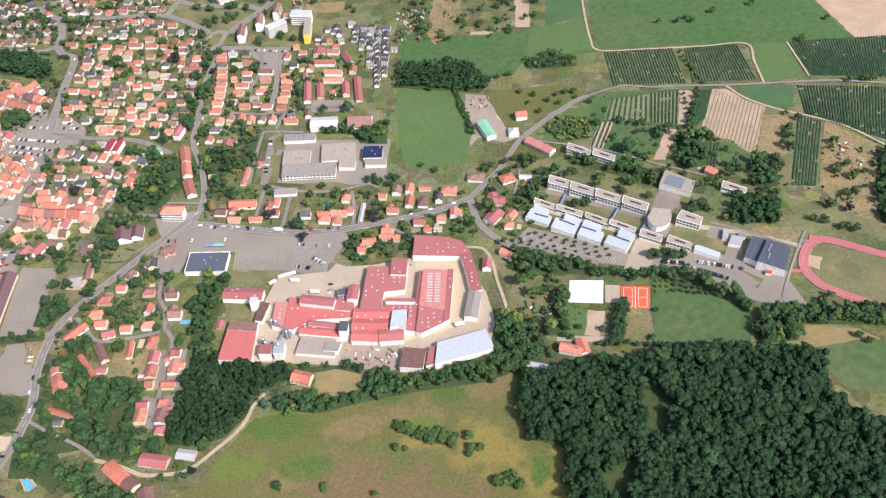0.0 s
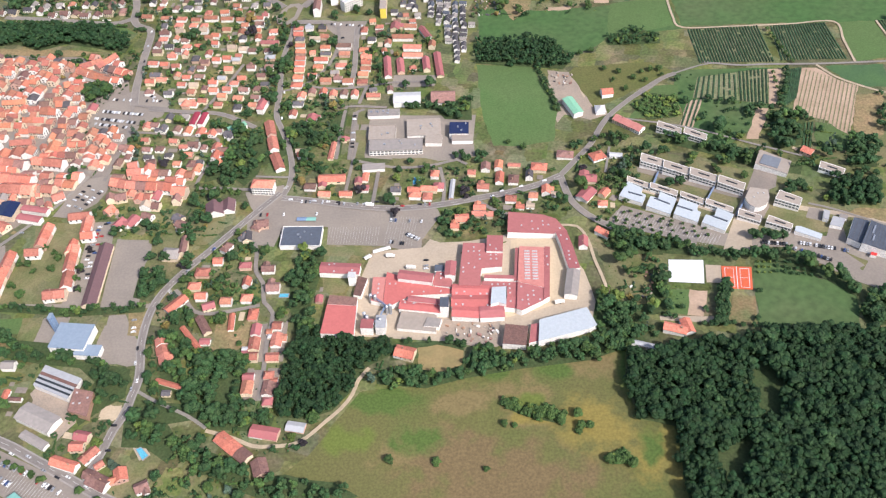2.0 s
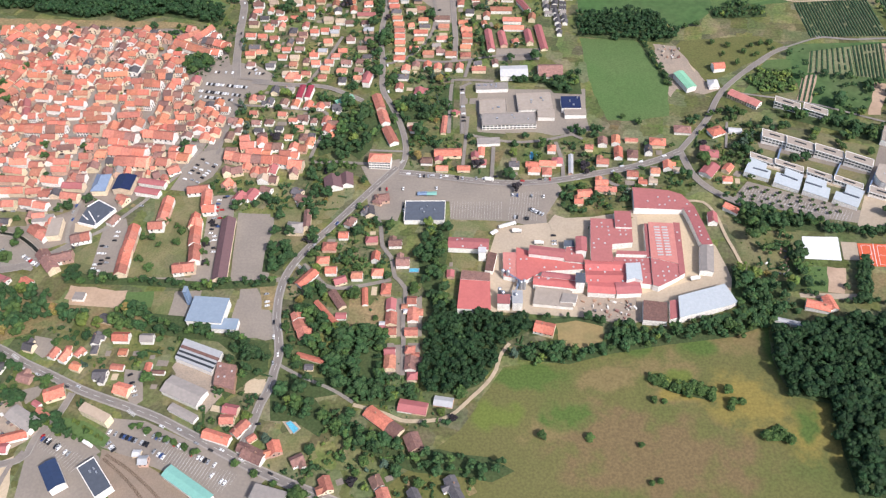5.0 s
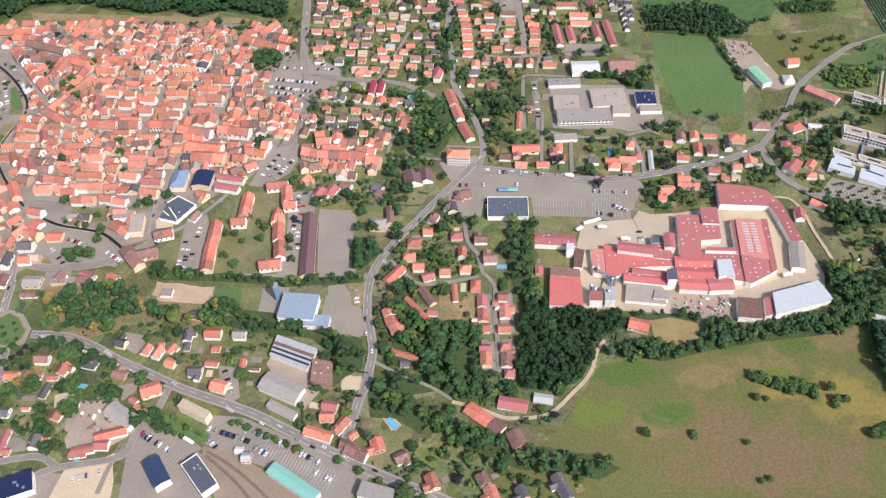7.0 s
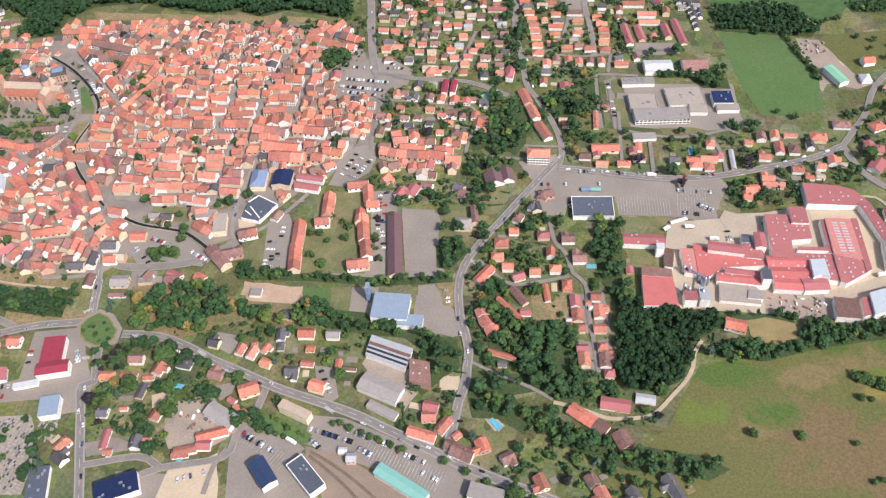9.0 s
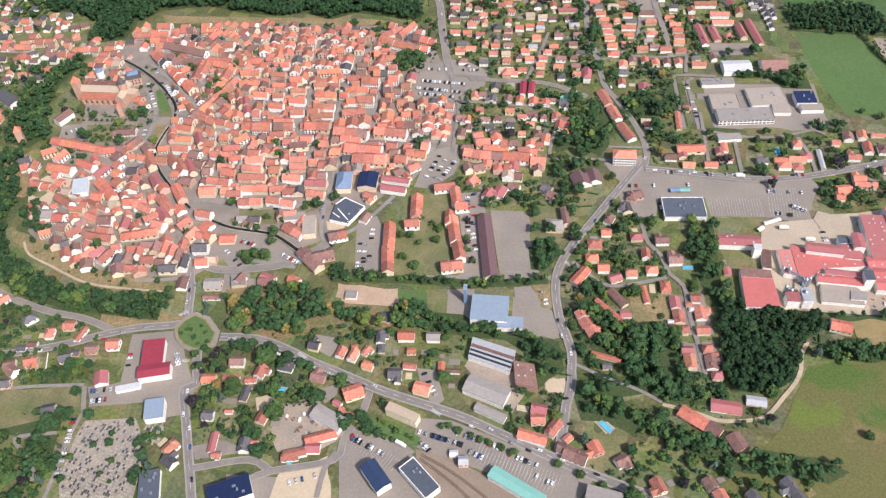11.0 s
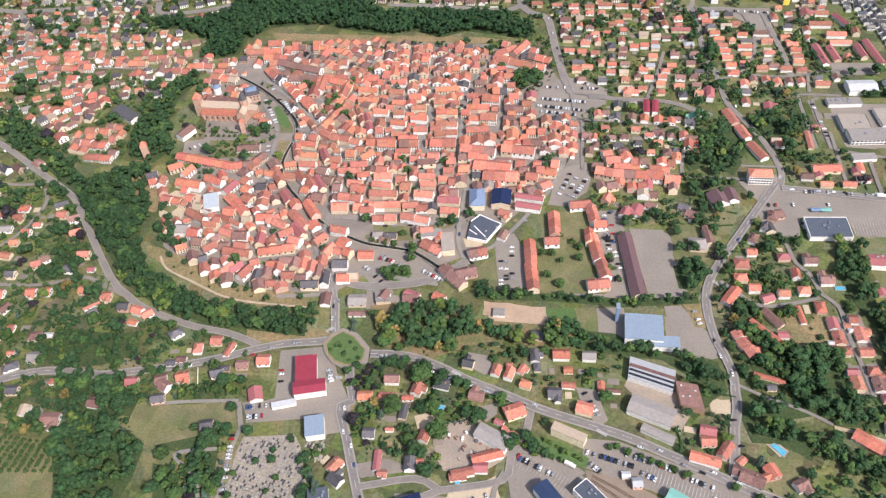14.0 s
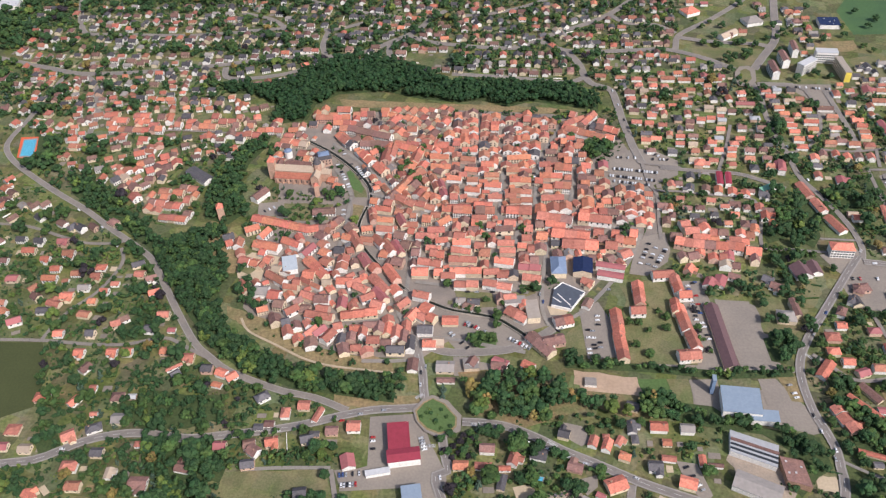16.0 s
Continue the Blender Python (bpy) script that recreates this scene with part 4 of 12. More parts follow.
WOOD_TALK = {"forest": "dense dark green woodland canopy", "belt": "belt of mixed green trees and bushes", "park": "park trees in green and parched brown", "scrub": "low green scrub thicket"}
WOOD_LEAF = {"forest": ("deep", "deep", "dark"), "belt": ("dark", "round", "dark", "light"), "park": ("dark", "round", "autumn", "light"), "scrub": ("round", "light")}


def wood(kind, size, step, pts):
    """Close-set crowns over a stretch of ground: one mesh for each kind of leaf."""
    a = np.array(pts)
    far = a[:, 1].mean() > 640
    heap = {k: ([], []) for k in WOOD_LEAF[kind]}
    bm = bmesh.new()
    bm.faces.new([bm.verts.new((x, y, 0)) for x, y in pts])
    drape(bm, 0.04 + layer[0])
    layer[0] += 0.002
    # all woods but parks get the floor with shade in its colour
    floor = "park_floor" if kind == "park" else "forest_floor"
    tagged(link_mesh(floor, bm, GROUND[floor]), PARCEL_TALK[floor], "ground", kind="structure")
    for x in np.arange(a[:, 0].min(), a[:, 0].max() + step, step):
        for y in np.arange(a[:, 1].min(), a[:, 1].max() + step, step):
            px, py = x + nrng.uniform(-0.45, 0.45) * step, y + nrng.uniform(-0.45, 0.45) * step
            if not inside(pts, px, py) or chart(px, py) in (1, 2) or (step > 6.5 and nrng.uniform() < 0.12):
                continue
            k = WOOD_LEAF[kind][min(len(WOOD_LEAF[kind]) - 1, int(nrng.exponential({"park": 1.3, "forest": 0.8}.get(kind, 0.95))))]
            r = size * nrng.uniform(2.3, 5.4)
            h = size * nrng.uniform(6.5, 12.5) if kind != "scrub" else size * nrng.uniform(3, 6)
            c, s = crown_points("round", r, h, 7 if far else 12)
            heap[k][0].append(c + np.array([px, py, hill(px)]))
            heap[k][1].append(s * 1.25)
            stamp(px, py, 3, 3)
    for k, (c, s) in heap.items():
        if c:
            me = array_mesh("woodland", *clumps(np.concatenate(c), np.concatenate(s), 3 if far else 5), LEAF[k])
            tagged(new("woodland", me), WOOD_TALK[kind], "trees", kind="stuff")


def open_lawn(x, y):
    """Where gardens are left open: slow waves over the plan."""
    return math.sin(x * 0.13 + 2.1 * math.sin(y * 0.045)) + math.sin(y * 0.16 + 1.7 * math.sin(x * 0.06)) > 0.55


def clear(pts):
    """Keeps a stretch of lawn free of trees."""
    a = np.array(pts)
    for x in np.arange(a[:, 0].min(), a[:, 0].max(), 2):
        for y in np.arange(a[:, 1].min(), a[:, 1].max(), 2):
            if inside(pts, x, y):
                stamp(x, y, 1, 1)


def garden(dens, pts):
    """Gardens: single trees, hedges and bushes where no house or road stands."""
    a = np.array(pts)
    heap = {k: ([], []) for k in ("round", "light", "dark")}
    done = tries = 0
    area = 0.5 * abs(sum(p[0] * q[1] - q[0] * p[1] for p, q in zip(pts, pts[1:] + pts[:1])))
    n = int(area / 68 * dens)
    while done < n and tries < n * 12:
        tries += 1
        x, y = nrng.uniform(a[:, 0].min(), a[:, 0].max()), nrng.uniform(a[:, 1].min(), a[:, 1].max())
        if not inside(pts, x, y) or chart(x, y) or chart(x + 1.5, y) or chart(x - 1.5, y) or chart(x, y + 1.5) or chart(x, y - 1.5):
            continue
        done += 1
        if open_lawn(x, y) and nrng.uniform() < 0.85:
            continue
        pick = nrng.uniform()
        if pick < 0.24:
            size = min(1.7, 0.55 * math.exp(abs(rng.gauss(0, 0.55))))
            tree(rng.choices(("round", "dark", "light", "autumn", "conifer", "plum"), (30, 46, 8, 3, 10, 4))[0], x, y, size)
            stamp(x, y, 3.2 * size, 3)
            continue
        k = ("round", "light", "dark")[int(nrng.choice(3, p=(0.30, 0.09, 0.61)))]
        if pick < 0.34:
            turn, long = rng.choice((0.1, 1.67, -0.25, 1.3)), rng.randrange(5, 14)
            line = np.array([(x + math.cos(turn) * q * 1.3, y + math.sin(turn) * q * 1.3, hill(x) + 0.7) for q in range(long)])
            line = np.array([p for p in line if not chart(p[0], p[1])]).reshape(-1, 3)
            heap[k][0].append(line)
            heap[k][1].append(nrng.uniform(0.85, 1.25, len(line)))
            continue
        big = pick > 0.66
        r = nrng.uniform(1.8, 3.6) if big else nrng.uniform(0.8, 1.6)
        c, s = crown_points("round", r, r * (1.9 if big else 1.3), 6 if big else 3)
        heap[k][0].append(c + np.array([x, y, hill(x) - 0.2]))
        heap[k][1].append(s * (1.25 if big else 1.8))
        stamp(x, y, r * 0.6, 3)
    for q in range(int(n * 1.6)):
        x, y = nrng.uniform(a[:, 0].min(), a[:, 0].max()), nrng.uniform(a[:, 1].min(), a[:, 1].max())
        if inside(pts, x, y) and not chart(x, y):
            k = ("round", "light", "dark")[q % 3]
            heap[k][0].append(np.array([[x, y, hill(x) + 0.35]]))
            heap[k][1].append(nrng.uniform(0.45, 1.05, 1))
    for k, (c, s) in heap.items():
        if c:
            me = array_mesh("garden_shrubs", *clumps(np.concatenate(c), np.concatenate(s), 3), LEAF[k])
            tagged(new("garden_shrubs", me), "green shrubs, hedges and small trees in the gardens", "shrubs", kind="stuff")


def crop_rows(kind, step, pts):
    """Rows of vines (or of bare stakes) that run from the far edge of a field to its near edge."""
    p = [Vector((*q, 0)) for q in pts]
    n = max(2, int(max((p[1] - p[0]).length, (p[2] - p[3]).length) / step))
    bm = bmesh.new()
    for i in range(n):
        f = (i + 0.5) / n
        a, b = p[0].lerp(p[1], f), p[3].lerp(p[2], f)
        d = (b - a)
        side = Vector((-d.y, d.x, 0)).normalized()
        if kind == "vine":
            m = max(2, int(d.length / 4))
            for k in range(m):
                if rng.random() < 0.02:
                    continue
                q, e = a.lerp(b, k / m), a.lerp(b, (k + 1) / m)
                w = rng.uniform(0.85, 1.15)
                h = rng.uniform(0.8, 1.15)
                zq, ze = hill(q.x), hill(e.x)
                ring = []
                for s, z in ((-w, 0), (-w * 0.8, h), (w * 0.8, h), (w, 0)):
                    ring.append((bm.verts.new((q + side * s) + Vector((0, 0, zq + z))), bm.verts.new((e + side * s) + Vector((0, 0, ze + z)))))
                for (u, v), (u2, v2) in zip(ring, ring[1:]):
                    bm.faces.new((u, v, v2, u2))
        else:
            vs = [bm.verts.new(v) for v in (a - side * 0.45, b - side * 0.45, b + side * 0.45, a + side * 0.45)]
            for v in vs:
                v.co.z = hill(v.co.x) + 0.55
            bm.faces.new(vs)
    ob = link_mesh("vine_rows", bm, LEAF["vine"] if kind == "vine" else GROUND["vine"])
    tagged(ob, "long rows of green vines" if kind == "vine" else "low rows of young vines on bare soil", "vines", kind="stuff")


# ---- cars ----
CAR_PAINT = {k: mat("car_paint_" + k, c, tuple(v * 0.9 for v in c), 0.5, 1.0, rough=0.3, spec=0.5) for k, c in (
    ("white", (0.75, 0.75, 0.74)), ("grey", (0.30, 0.31, 0.32)), ("black", (0.02, 0.02, 0.023)), ("blue", (0.05, 0.09, 0.22)), ("red", (0.40, 0.03, 0.03)), ("silver", (0.50, 0.51, 0.52)))}
CARS = {}


CAR_SPOTS = []


def car(x, y, turn):
    """Books a car; raise_cars() builds them all."""
    stamp(x, y, 2, 2)
    colour = rng.choices(("white", "grey", "black", "blue", "red", "silver"), (30, 22, 26, 7, 7, 14))[0]
    CAR_SPOTS.append((colour, pose(x, y, hill(x) + 0.95) @ Matrix.Rotation(turn, 4, "Z")))


def car_body():
    side = [(-2.15, 0.3), (2.15, 0.3), (2.2, 0.72), (1.15, 0.92), (0.55, 1.42), (-1.2, 1.45), (-2.0, 0.95), (-2.2, 0.8)]
    bm = bmesh.new()
    low = [bm.verts.new((px, -0.88 if pz < 1.2 else -0.68, pz)) for px, pz in side]
    high = [bm.verts.new((px, 0.88 if pz < 1.2 else 0.68, pz)) for px, pz in side]
    bm.faces.new(low)
    bm.faces.new(high[::-1])
    for i in range(len(side)):
        j = (i + 1) % len(side)
        bm.faces.new((low[j], low[i], high[i], high[j]))
    bmesh.ops.recalc_face_normals(bm, faces=bm.faces[:])
    return bm


def first_car(colour):
    ob = link_mesh("car", car_body(), CAR_PAINT[colour])
    for title, (xa, za), (xb, zb) in (("windscreen", (1.09, 0.97), (0.60, 1.39)), ("rear_window", (-1.28, 1.42), (-1.95, 1.0))):
        wb = bmesh.new()
        dx, dz = (0.03, 0.03) if xa > 0 else (-0.03, 0.03)
        wb.faces.new([wb.verts.new(p) for p in ((xa + dx, -0.74, za + dz), (xa + dx, 0.74, za + dz), (xb + dx, 0.62, zb + dz), (xb + dx, -0.62, zb + dz))])
        part(title, wb, glass, ob, "dark glass")
    tagged(ob, colour + " car parked or standing on the asphalt", "car", "cars")
    return ob


def raise_cars(keep=300):
    """The cars nearest to the flight are things of their own; those past that are joined."""
    CAR_SPOTS.sort(key=lambda c: c[1].translation.y)
    far = bmesh.new()
    for n, (colour, m) in enumerate(CAR_SPOTS):
        if n >= keep:
            body = car_body()
            for f in body.faces:
                f.material_index = n % 3
            add_turned(far, body, m)
        elif colour in CARS:
            copy_thing(CARS[colour], m)
        else:
            CARS[colour] = first_car(colour)
            CARS[colour].matrix_basis = m
    ob = link_mesh("distant_cars", far, CAR_PAINT["white"])
    for colour in ("silver", "black"):
        ob.data.materials.append(CAR_PAINT[colour])
    tagged(ob, "small parked cars in the outer streets", "cars", kind="stuff")


def cars(n, fill, turned, p0, p1):
    a, b = Vector((*p0, 0)), Vector((*p1, 0))
    d = b - a
    turn = math.atan2(d.y, d.x)
    for k in range(n):
        if rng.random() < fill:
            f = (k + 0.5) / n + (rng.uniform(-0.4, 0.4) / n if not turned else 0)
            p = a.lerp(b, f)
            if not turned:
                s = Vector((-d.y, d.x, 0)).normalized() * rng.choice((-1.9, 1.9))
                p = p + s
            car(p.x, p.y, turn + radians(turned) + rng.choice((0, math.pi)))


# ---- landmarks ----
def placed(name, x, y, turn, label, category):
    ob = new(name)
    ob.matrix_basis = pose(x, y, hill(x), 0, 0, math.degrees(turn))
    return tagged(ob, label, category)


def gable_part(name, cx, cy, l, w, eave, rise, colour, parent, turn=0.0, shape="gable", wall=None):
    """A wall box with its roof as two parts of a building."""
    m = Matrix.Translation((cx, cy, 0)) @ Matrix.Rotation(turn, 4, "Z")
    wb = wall_mesh(shape, l, w, eave, rise)
    bmesh.ops.transform(wb, matrix=m, verts=wb.verts[:])
    part(name, wb, wall or sandstone, parent)
    rb = bmesh.new()
    solid(rb, roof_faces(shape, l, w, eave, rise, 0.4, 0.2), 0.3)
    bmesh.ops.transform(rb, matrix=m, verts=rb.verts[:])
    part("roof", rb, ROOF[colour], parent)


def cone_part(name, x, y, z, r1, r2, h, sides, material, parent, label=""):
    bm = bmesh.new()
    bmesh.ops.create_cone(bm, cap_ends=True, segments=sides, radius1=r1, radius2=r2, depth=h, matrix=Matrix.Translation((x, y, z + h / 2)) @ Matrix.Rotation(math.pi / sides, 4, "Z"))
    return part(name, bm, material, parent, label)


def church(pts):
    (x0, y0), (x1, y1) = pts
    turn = math.atan2(y1 - y0, x1 - x0)
    l = math.hypot(x1 - x0, y1 - y0)
    ob = placed("church", (x0 + x1) / 2, (y0 + y1) / 2 + 6, turn, "pink sandstone abbey church with square tower and slate spire", "church")
    stamp_rect((x0 + x1) / 2, (y0 + y1) / 2 + 6, turn, l + 30, 34)
    gable_part("nave", 0, 4, l, 11, 13, 4.5, "tan", ob)
    for side in (-1, 1):
        rb = bmesh.new()
        a, b = 4 + side * 5.6, 4 + side * 12
        solid(rb, [[(-l / 2, a, 11), (l / 2, a, 11), (l / 2, b, 7), (-l / 2, b, 7)]], 0.3)
        part("aisle_roof", rb, ROOF["orange"], ob, "orange red lean-to roof")
        wb = bmesh.new()
        box(wb, 0, 4 + side * 8.6, -1, l, 6.2, 8)
        part("aisle", wb, sandstone, ob)
        if side < 0:
            for k in range(7):
                bb = bmesh.new()
                box(bb, l * ((k + 0.5) / 7 - 0.5), 4 + side * 12.4, -1, 1.0, 1.6, 7.5)
                part("buttress", bb, sandstone, ob)
                gb = bmesh.new()
                box(gb, l * ((k + 0.95) / 7 - 0.5), 4 + side * 11.75, 2, 1.4, 0.2, 3.4)
                part("window", gb, glass, ob, "tall dark church window")
    gable_part("transept", l / 2 + 4, 2, 28, 9, 12, 4.5, "tan", ob, math.pi / 2)
    gable_part("choir", l / 2 + 12, 4, 12, 9, 11, 4, "tan", ob, 0, "hip")
    cone_part("crossing_tower", l / 2 + 4, 4, 10, 4.6, 4.6, 12, 8, sandstone, ob)
    cone_part("spire", l / 2 + 4, 4, 22, 5.0, 0.05, 9, 8, ROOF["slate"], ob, "pointed dark slate spire")
    tb = bmesh.new()
    box(tb, -l / 2 - 4, 2, -1, 7.5, 7.5, 24)
    part("tower", tb, sandstone, ob, "square pink sandstone tower")
    cone_part("tower_roof", -l / 2 - 4, 2, 23, 5.9, 0.05, 7, 4, ROOF["orange"], ob, "pointed orange tiled roof")
    gable_part("cloister", -2, 22, l * 0.7, 9, 6, 3.5, "brown", ob, 0, "gable", WALL["cream"])
    gable_part("cloister", -l / 2 - 2, 16, 18, 8, 6, 3.5, "brown", ob, math.pi / 2, "gable", WALL["cream"])


def chateau(pts):
    (x, y), = pts
    ob = placed("manor", x, y, 0.3, "tall pink manor with grey slate mansard roof", "manor")
    stamp_rect(x, y, 0.3, 20, 18)
    wb = bmesh.new()
    box(wb, 0, 0, -1, 16, 13, 11)
    part("wall", wb, WALL["pink"], ob)
    m = bmesh.new()
    vs = box(m, 0, 0, 9.9, 17, 14, 4)
    for v in vs:
        if v.co.z > 12:
            v.co.x *= 0.78
            v.co.y *= 0.74
    part("mansard", m, ROOF["slate"], ob, "steep grey slate slopes")
    cap = bmesh.new()
    solid(cap, roof_faces("hip", 12.4, 9.6, 13.9, 1.6, 0.3), 0.2)
    part("roof", cap, ROOF["bluegrey"], ob)
    for k in range(4):
        for z in (3, 6.5):
            b = bmesh.new()
            box(b, -5.4 + 3.6 * k, -6.5, z, 1.3, 0.2, 1.9)
            part("window", b, glass, ob)


def round_tower(pts, r, h):
    (x, y), = pts
    ob = placed("round_tower", x, y, 0, "white round tower house with pale conical roof", "tower")
    stamp_rect(x, y, 0, r * 2, r * 2)
    cone_part("wall", 0, 0, -1, r, r, h + 1, 16, WALL["white"], ob)
    cone_part("roof", 0, 0, h, r + 0.4, 0.3, 2.6, 16, ROOF["bluegrey"], ob)


def gate_tower(pts, side, h):
    (x, y), = pts
    ob = placed("gate_tower", x, y, 0.35, "square medieval sandstone gate tower with tiled roof", "tower")
    stamp_rect(x, y, 0.35, side + 2, side + 2)
    b = bmesh.new()
    box(b, 0, 0, -1, side, side, h + 1)
    part("wall", b, sandstone, ob)
    cone_part("roof", 0, 0, h, side * 0.78, 0.05, side * 0.75, 4, ROOF["orange"], ob)


def canal(pts, width):
    line = curve_points(pts)
    lift = 0.75 + road_count[0] * 0.0012
    road_count[0] += 1
    ob = tagged(link_mesh("canal", ribbon(line, width, lift), ROAD["water"]), "dark narrow canal between stone walls", "canal", kind="structure")
    for p in line:
        stamp(p.x, p.y, width / 2 + 1.6, 1)
    for side in (-1, 1):
        bm = bmesh.new()
        for a, b in zip(line, line[1:]):
            d = b - a
            n = Vector((-d.y, d.x, 0)).normalized() * side * (width / 2 + 0.25)
            c = (a + b) / 2 + n
            box(bm, c.x, c.y, 0, d.length + 0.3, 0.5, 1.9, math.atan2(d.y, d.x))
        part("canal_wall", bm, stone, ob, "pale stone canal wall")


def cemetery(pts):
    """Rows of graves: the nearest ones are parts, the rest are joined."""
    a = np.array(pts)
    ob = placed("cemetery", a[:, 0].mean(), a[:, 1].mean(), 0, "crowded cemetery with rows of pale gravestones", "cemetery")
    ob["kind"] = "structure"
    r = random.Random(3)
    shapes = []
    for k in range(6):
        bm = bmesh.new()
        w, l = r.uniform(1.0, 1.5), r.uniform(1.7, 2.25)
        box(bm, 0, 0, 0, w, l, r.uniform(0.3, 0.6))
        box(bm, 0, l / 2, 0, w, 0.3, r.uniform(0.9, 1.6))
        me = bpy.data.meshes.new("grave")
        bm.to_mesh(me)
        bm.free()
        me.materials.append((ROOF["beige"], stone, metal_dark, ROOF["grey"], stone, stone)[k])
        shapes.append(me)
    spots = []
    u = Vector((0.33, 1, 0)).normalized()
    v = Vector((u.y, -u.x, 0))
    c = Vector((a[:, 0].mean(), a[:, 1].mean(), 0))
    for i in range(-48, 49):
        for j in range(-70, 71):
            if i % 14 == 0 or j % 17 == 0 or r.random() < 0.05:
                continue
            p = c + v * i * 1.75 + u * j * 2.45 + Vector((r.uniform(-0.3, 0.3), r.uniform(-0.3, 0.3), 0))
            if inside(pts, p.x, p.y):
                spots.append(p)
    spots.sort(key=lambda p: p.y)
    heap = {}
    for n, p in enumerate(spots):
        turn = math.atan2(u.y, u.x) - math.pi / 2 + r.uniform(-0.08, 0.08)
        if n < 260:
            o = new("grave", r.choice(shapes))
            o.parent = ob
            o.matrix_basis = pose(p.x - c.x, p.y - c.y, 0.6, 0, 0, math.degrees(turn))
        else:
            heap.setdefault(r.randrange(5), []).append((p, turn))
    for k, some in heap.items():
        bm = bmesh.new()
        for p, turn in some:
            box(bm, p.x, p.y, 0, r.uniform(1.0, 1.5), r.uniform(1.7, 2.25), r.uniform(0.5, 1.2), turn)
        tagged(link_mesh("graves", bm, (ROOF["beige"], stone, metal_dark, ROOF["grey"], ROOF["beige"])[k]), "rows of small pale gravestones", "graves", kind="stuff")
    for k in range(9):
        p = r.choice(spots)
        tree(r.choice(("round", "conifer", "dark")), p.x, p.y, r.uniform(0.35, 0.65))


def pool(pts):
    a = np.array(pts)
    c = a.mean(0)
    ob = placed("swimming_pool", c[0], c[1], 0, "turquoise swimming pool with a pale rim", "pool")
    for name, k, z, material in (("rim", 1.18, 0.75, ROAD["pavement"]), ("water", 1.0, 0.85, pool_blue)):
        bm = bmesh.new()
        bm.faces.new([bm.verts.new(((x - c[0]) * k, (y - c[1]) * k, z)) for x, y in pts])
        ext = bmesh.ops.extrude_face_region(bm, geom=bm.faces[:])
        for v in ext["geom"]:
            if isinstance(v, bmesh.types.BMVert):
                v.co.z -= 0.8
        bmesh.ops.recalc_face_normals(bm, faces=bm.faces[:])
        part(name, bm, material, ob)


def pool_deck(pts):
    bm = bmesh.new()
    bm.faces.new([bm.verts.new((x, y, 0)) for x, y in pts])
    drape(bm, 0.55)
    a = np.array(pts)
    for x in np.arange(a[:, 0].min() - 4, a[:, 0].max() + 4, 2):
        for y in np.arange(a[:, 1].min() - 8, a[:, 1].max() + 4, 2):
            stamp(x, y, 2, 1)
    tagged(link_mesh("pool_deck", bm, GROUND["clay"]), "red tiled deck around the public pool", "deck", kind="structure")


def rails(pts):
    line = curve_points(pts, 3.0)
    ob = placed("railway_track", line[0].x, line[0].y, 0, "railway track with rusty rails on sleepers", "railway")
    ob["kind"] = "structure"
    o = Vector((line[0].x, line[0].y, 0))
    for side in (-0.72, 0.72):
        bm = bmesh.new()
        for a, b in zip(line, line[1:]):
            d = b - a
            c = (a + b) / 2 - o + Vector((-d.y, d.x, 0)).normalized() * side
            box(bm, c.x, c.y, 0.3, d.length, 0.12, 0.25, math.atan2(d.y, d.x))
        part("rail", bm, rust_steel, ob, "rusty steel rail")
    bm = bmesh.new()
    for a, b in zip(line, line[1:]):
        d = b - a
        for f in (0.1, 0.35, 0.6, 0.85):
            c = a.lerp(b, f) - o
            box(bm, c.x, c.y, 0.22, 0.26, 2.5, 0.12, math.atan2(d.y, d.x))
    part("sleepers", bm, bark, ob, "dark wooden sleepers")["kind"] = "stuff"


def running_track(pts):
    line = curve_points(pts)
    tagged(link_mesh("running_track", ribbon(line, 8.5, 0.62), ROAD["tartan"]), "red running track with white lane lines", "running track", kind="structure")
    for k in (-3.9, 0.0, 3.9):
        off = []
        for i, p in enumerate(line):
            d = (line[min(i + 1, len(line) - 1)] - line[max(i - 1, 0)]).normalized()
            off.append(p + Vector((-d.y, d.x, 0)) * k)
        tagged(link_mesh("lane_line", ribbon(off, 0.16, 0.66), paint_white), "thin white lane line", "marking", kind="structure")


def pipework(pts):
    """Silos and pipes between the works buildings."""
    r = random.Random(9)
    for x, y in pts:
        for k in range(2):
            px, py = x + r.uniform(-5, 5), y + r.uniform(-4, 4)
            ob = placed("silo", px, py, 0, "slim galvanised silo between the works buildings", "silo")
            h = r.uniform(8, 14)
            cone_part("tank", 0, 0, 0, 1.5, 1.5, h, 14, metal_grey, ob)
            cone_part("cap", 0, 0, h, 1.6, 0.2, 1.0, 14, metal_grey, ob)
    for (x, y), (x2, y2) in zip(pts, pts[1:]):
        ob = placed("pipe_bridge", x, y, math.atan2(y2 - y, x2 - x), "blue grey pipe bridge on steel posts", "pipes")
        l = math.hypot(x2 - x, y2 - y)
        for k in (-0.5, 0.5):
            bm = bmesh.new()
            box(bm, l / 2, k, 7, l, 0.5, 0.5)
            part("pipe", bm, WALL["blue"], ob)
        for k in (0.05, 0.95):
            bm = bmesh.new()
            box(bm, l * k, 0, 0, 0.4, 1.6, 7.05)
            part("post", bm, metal_grey, ob)


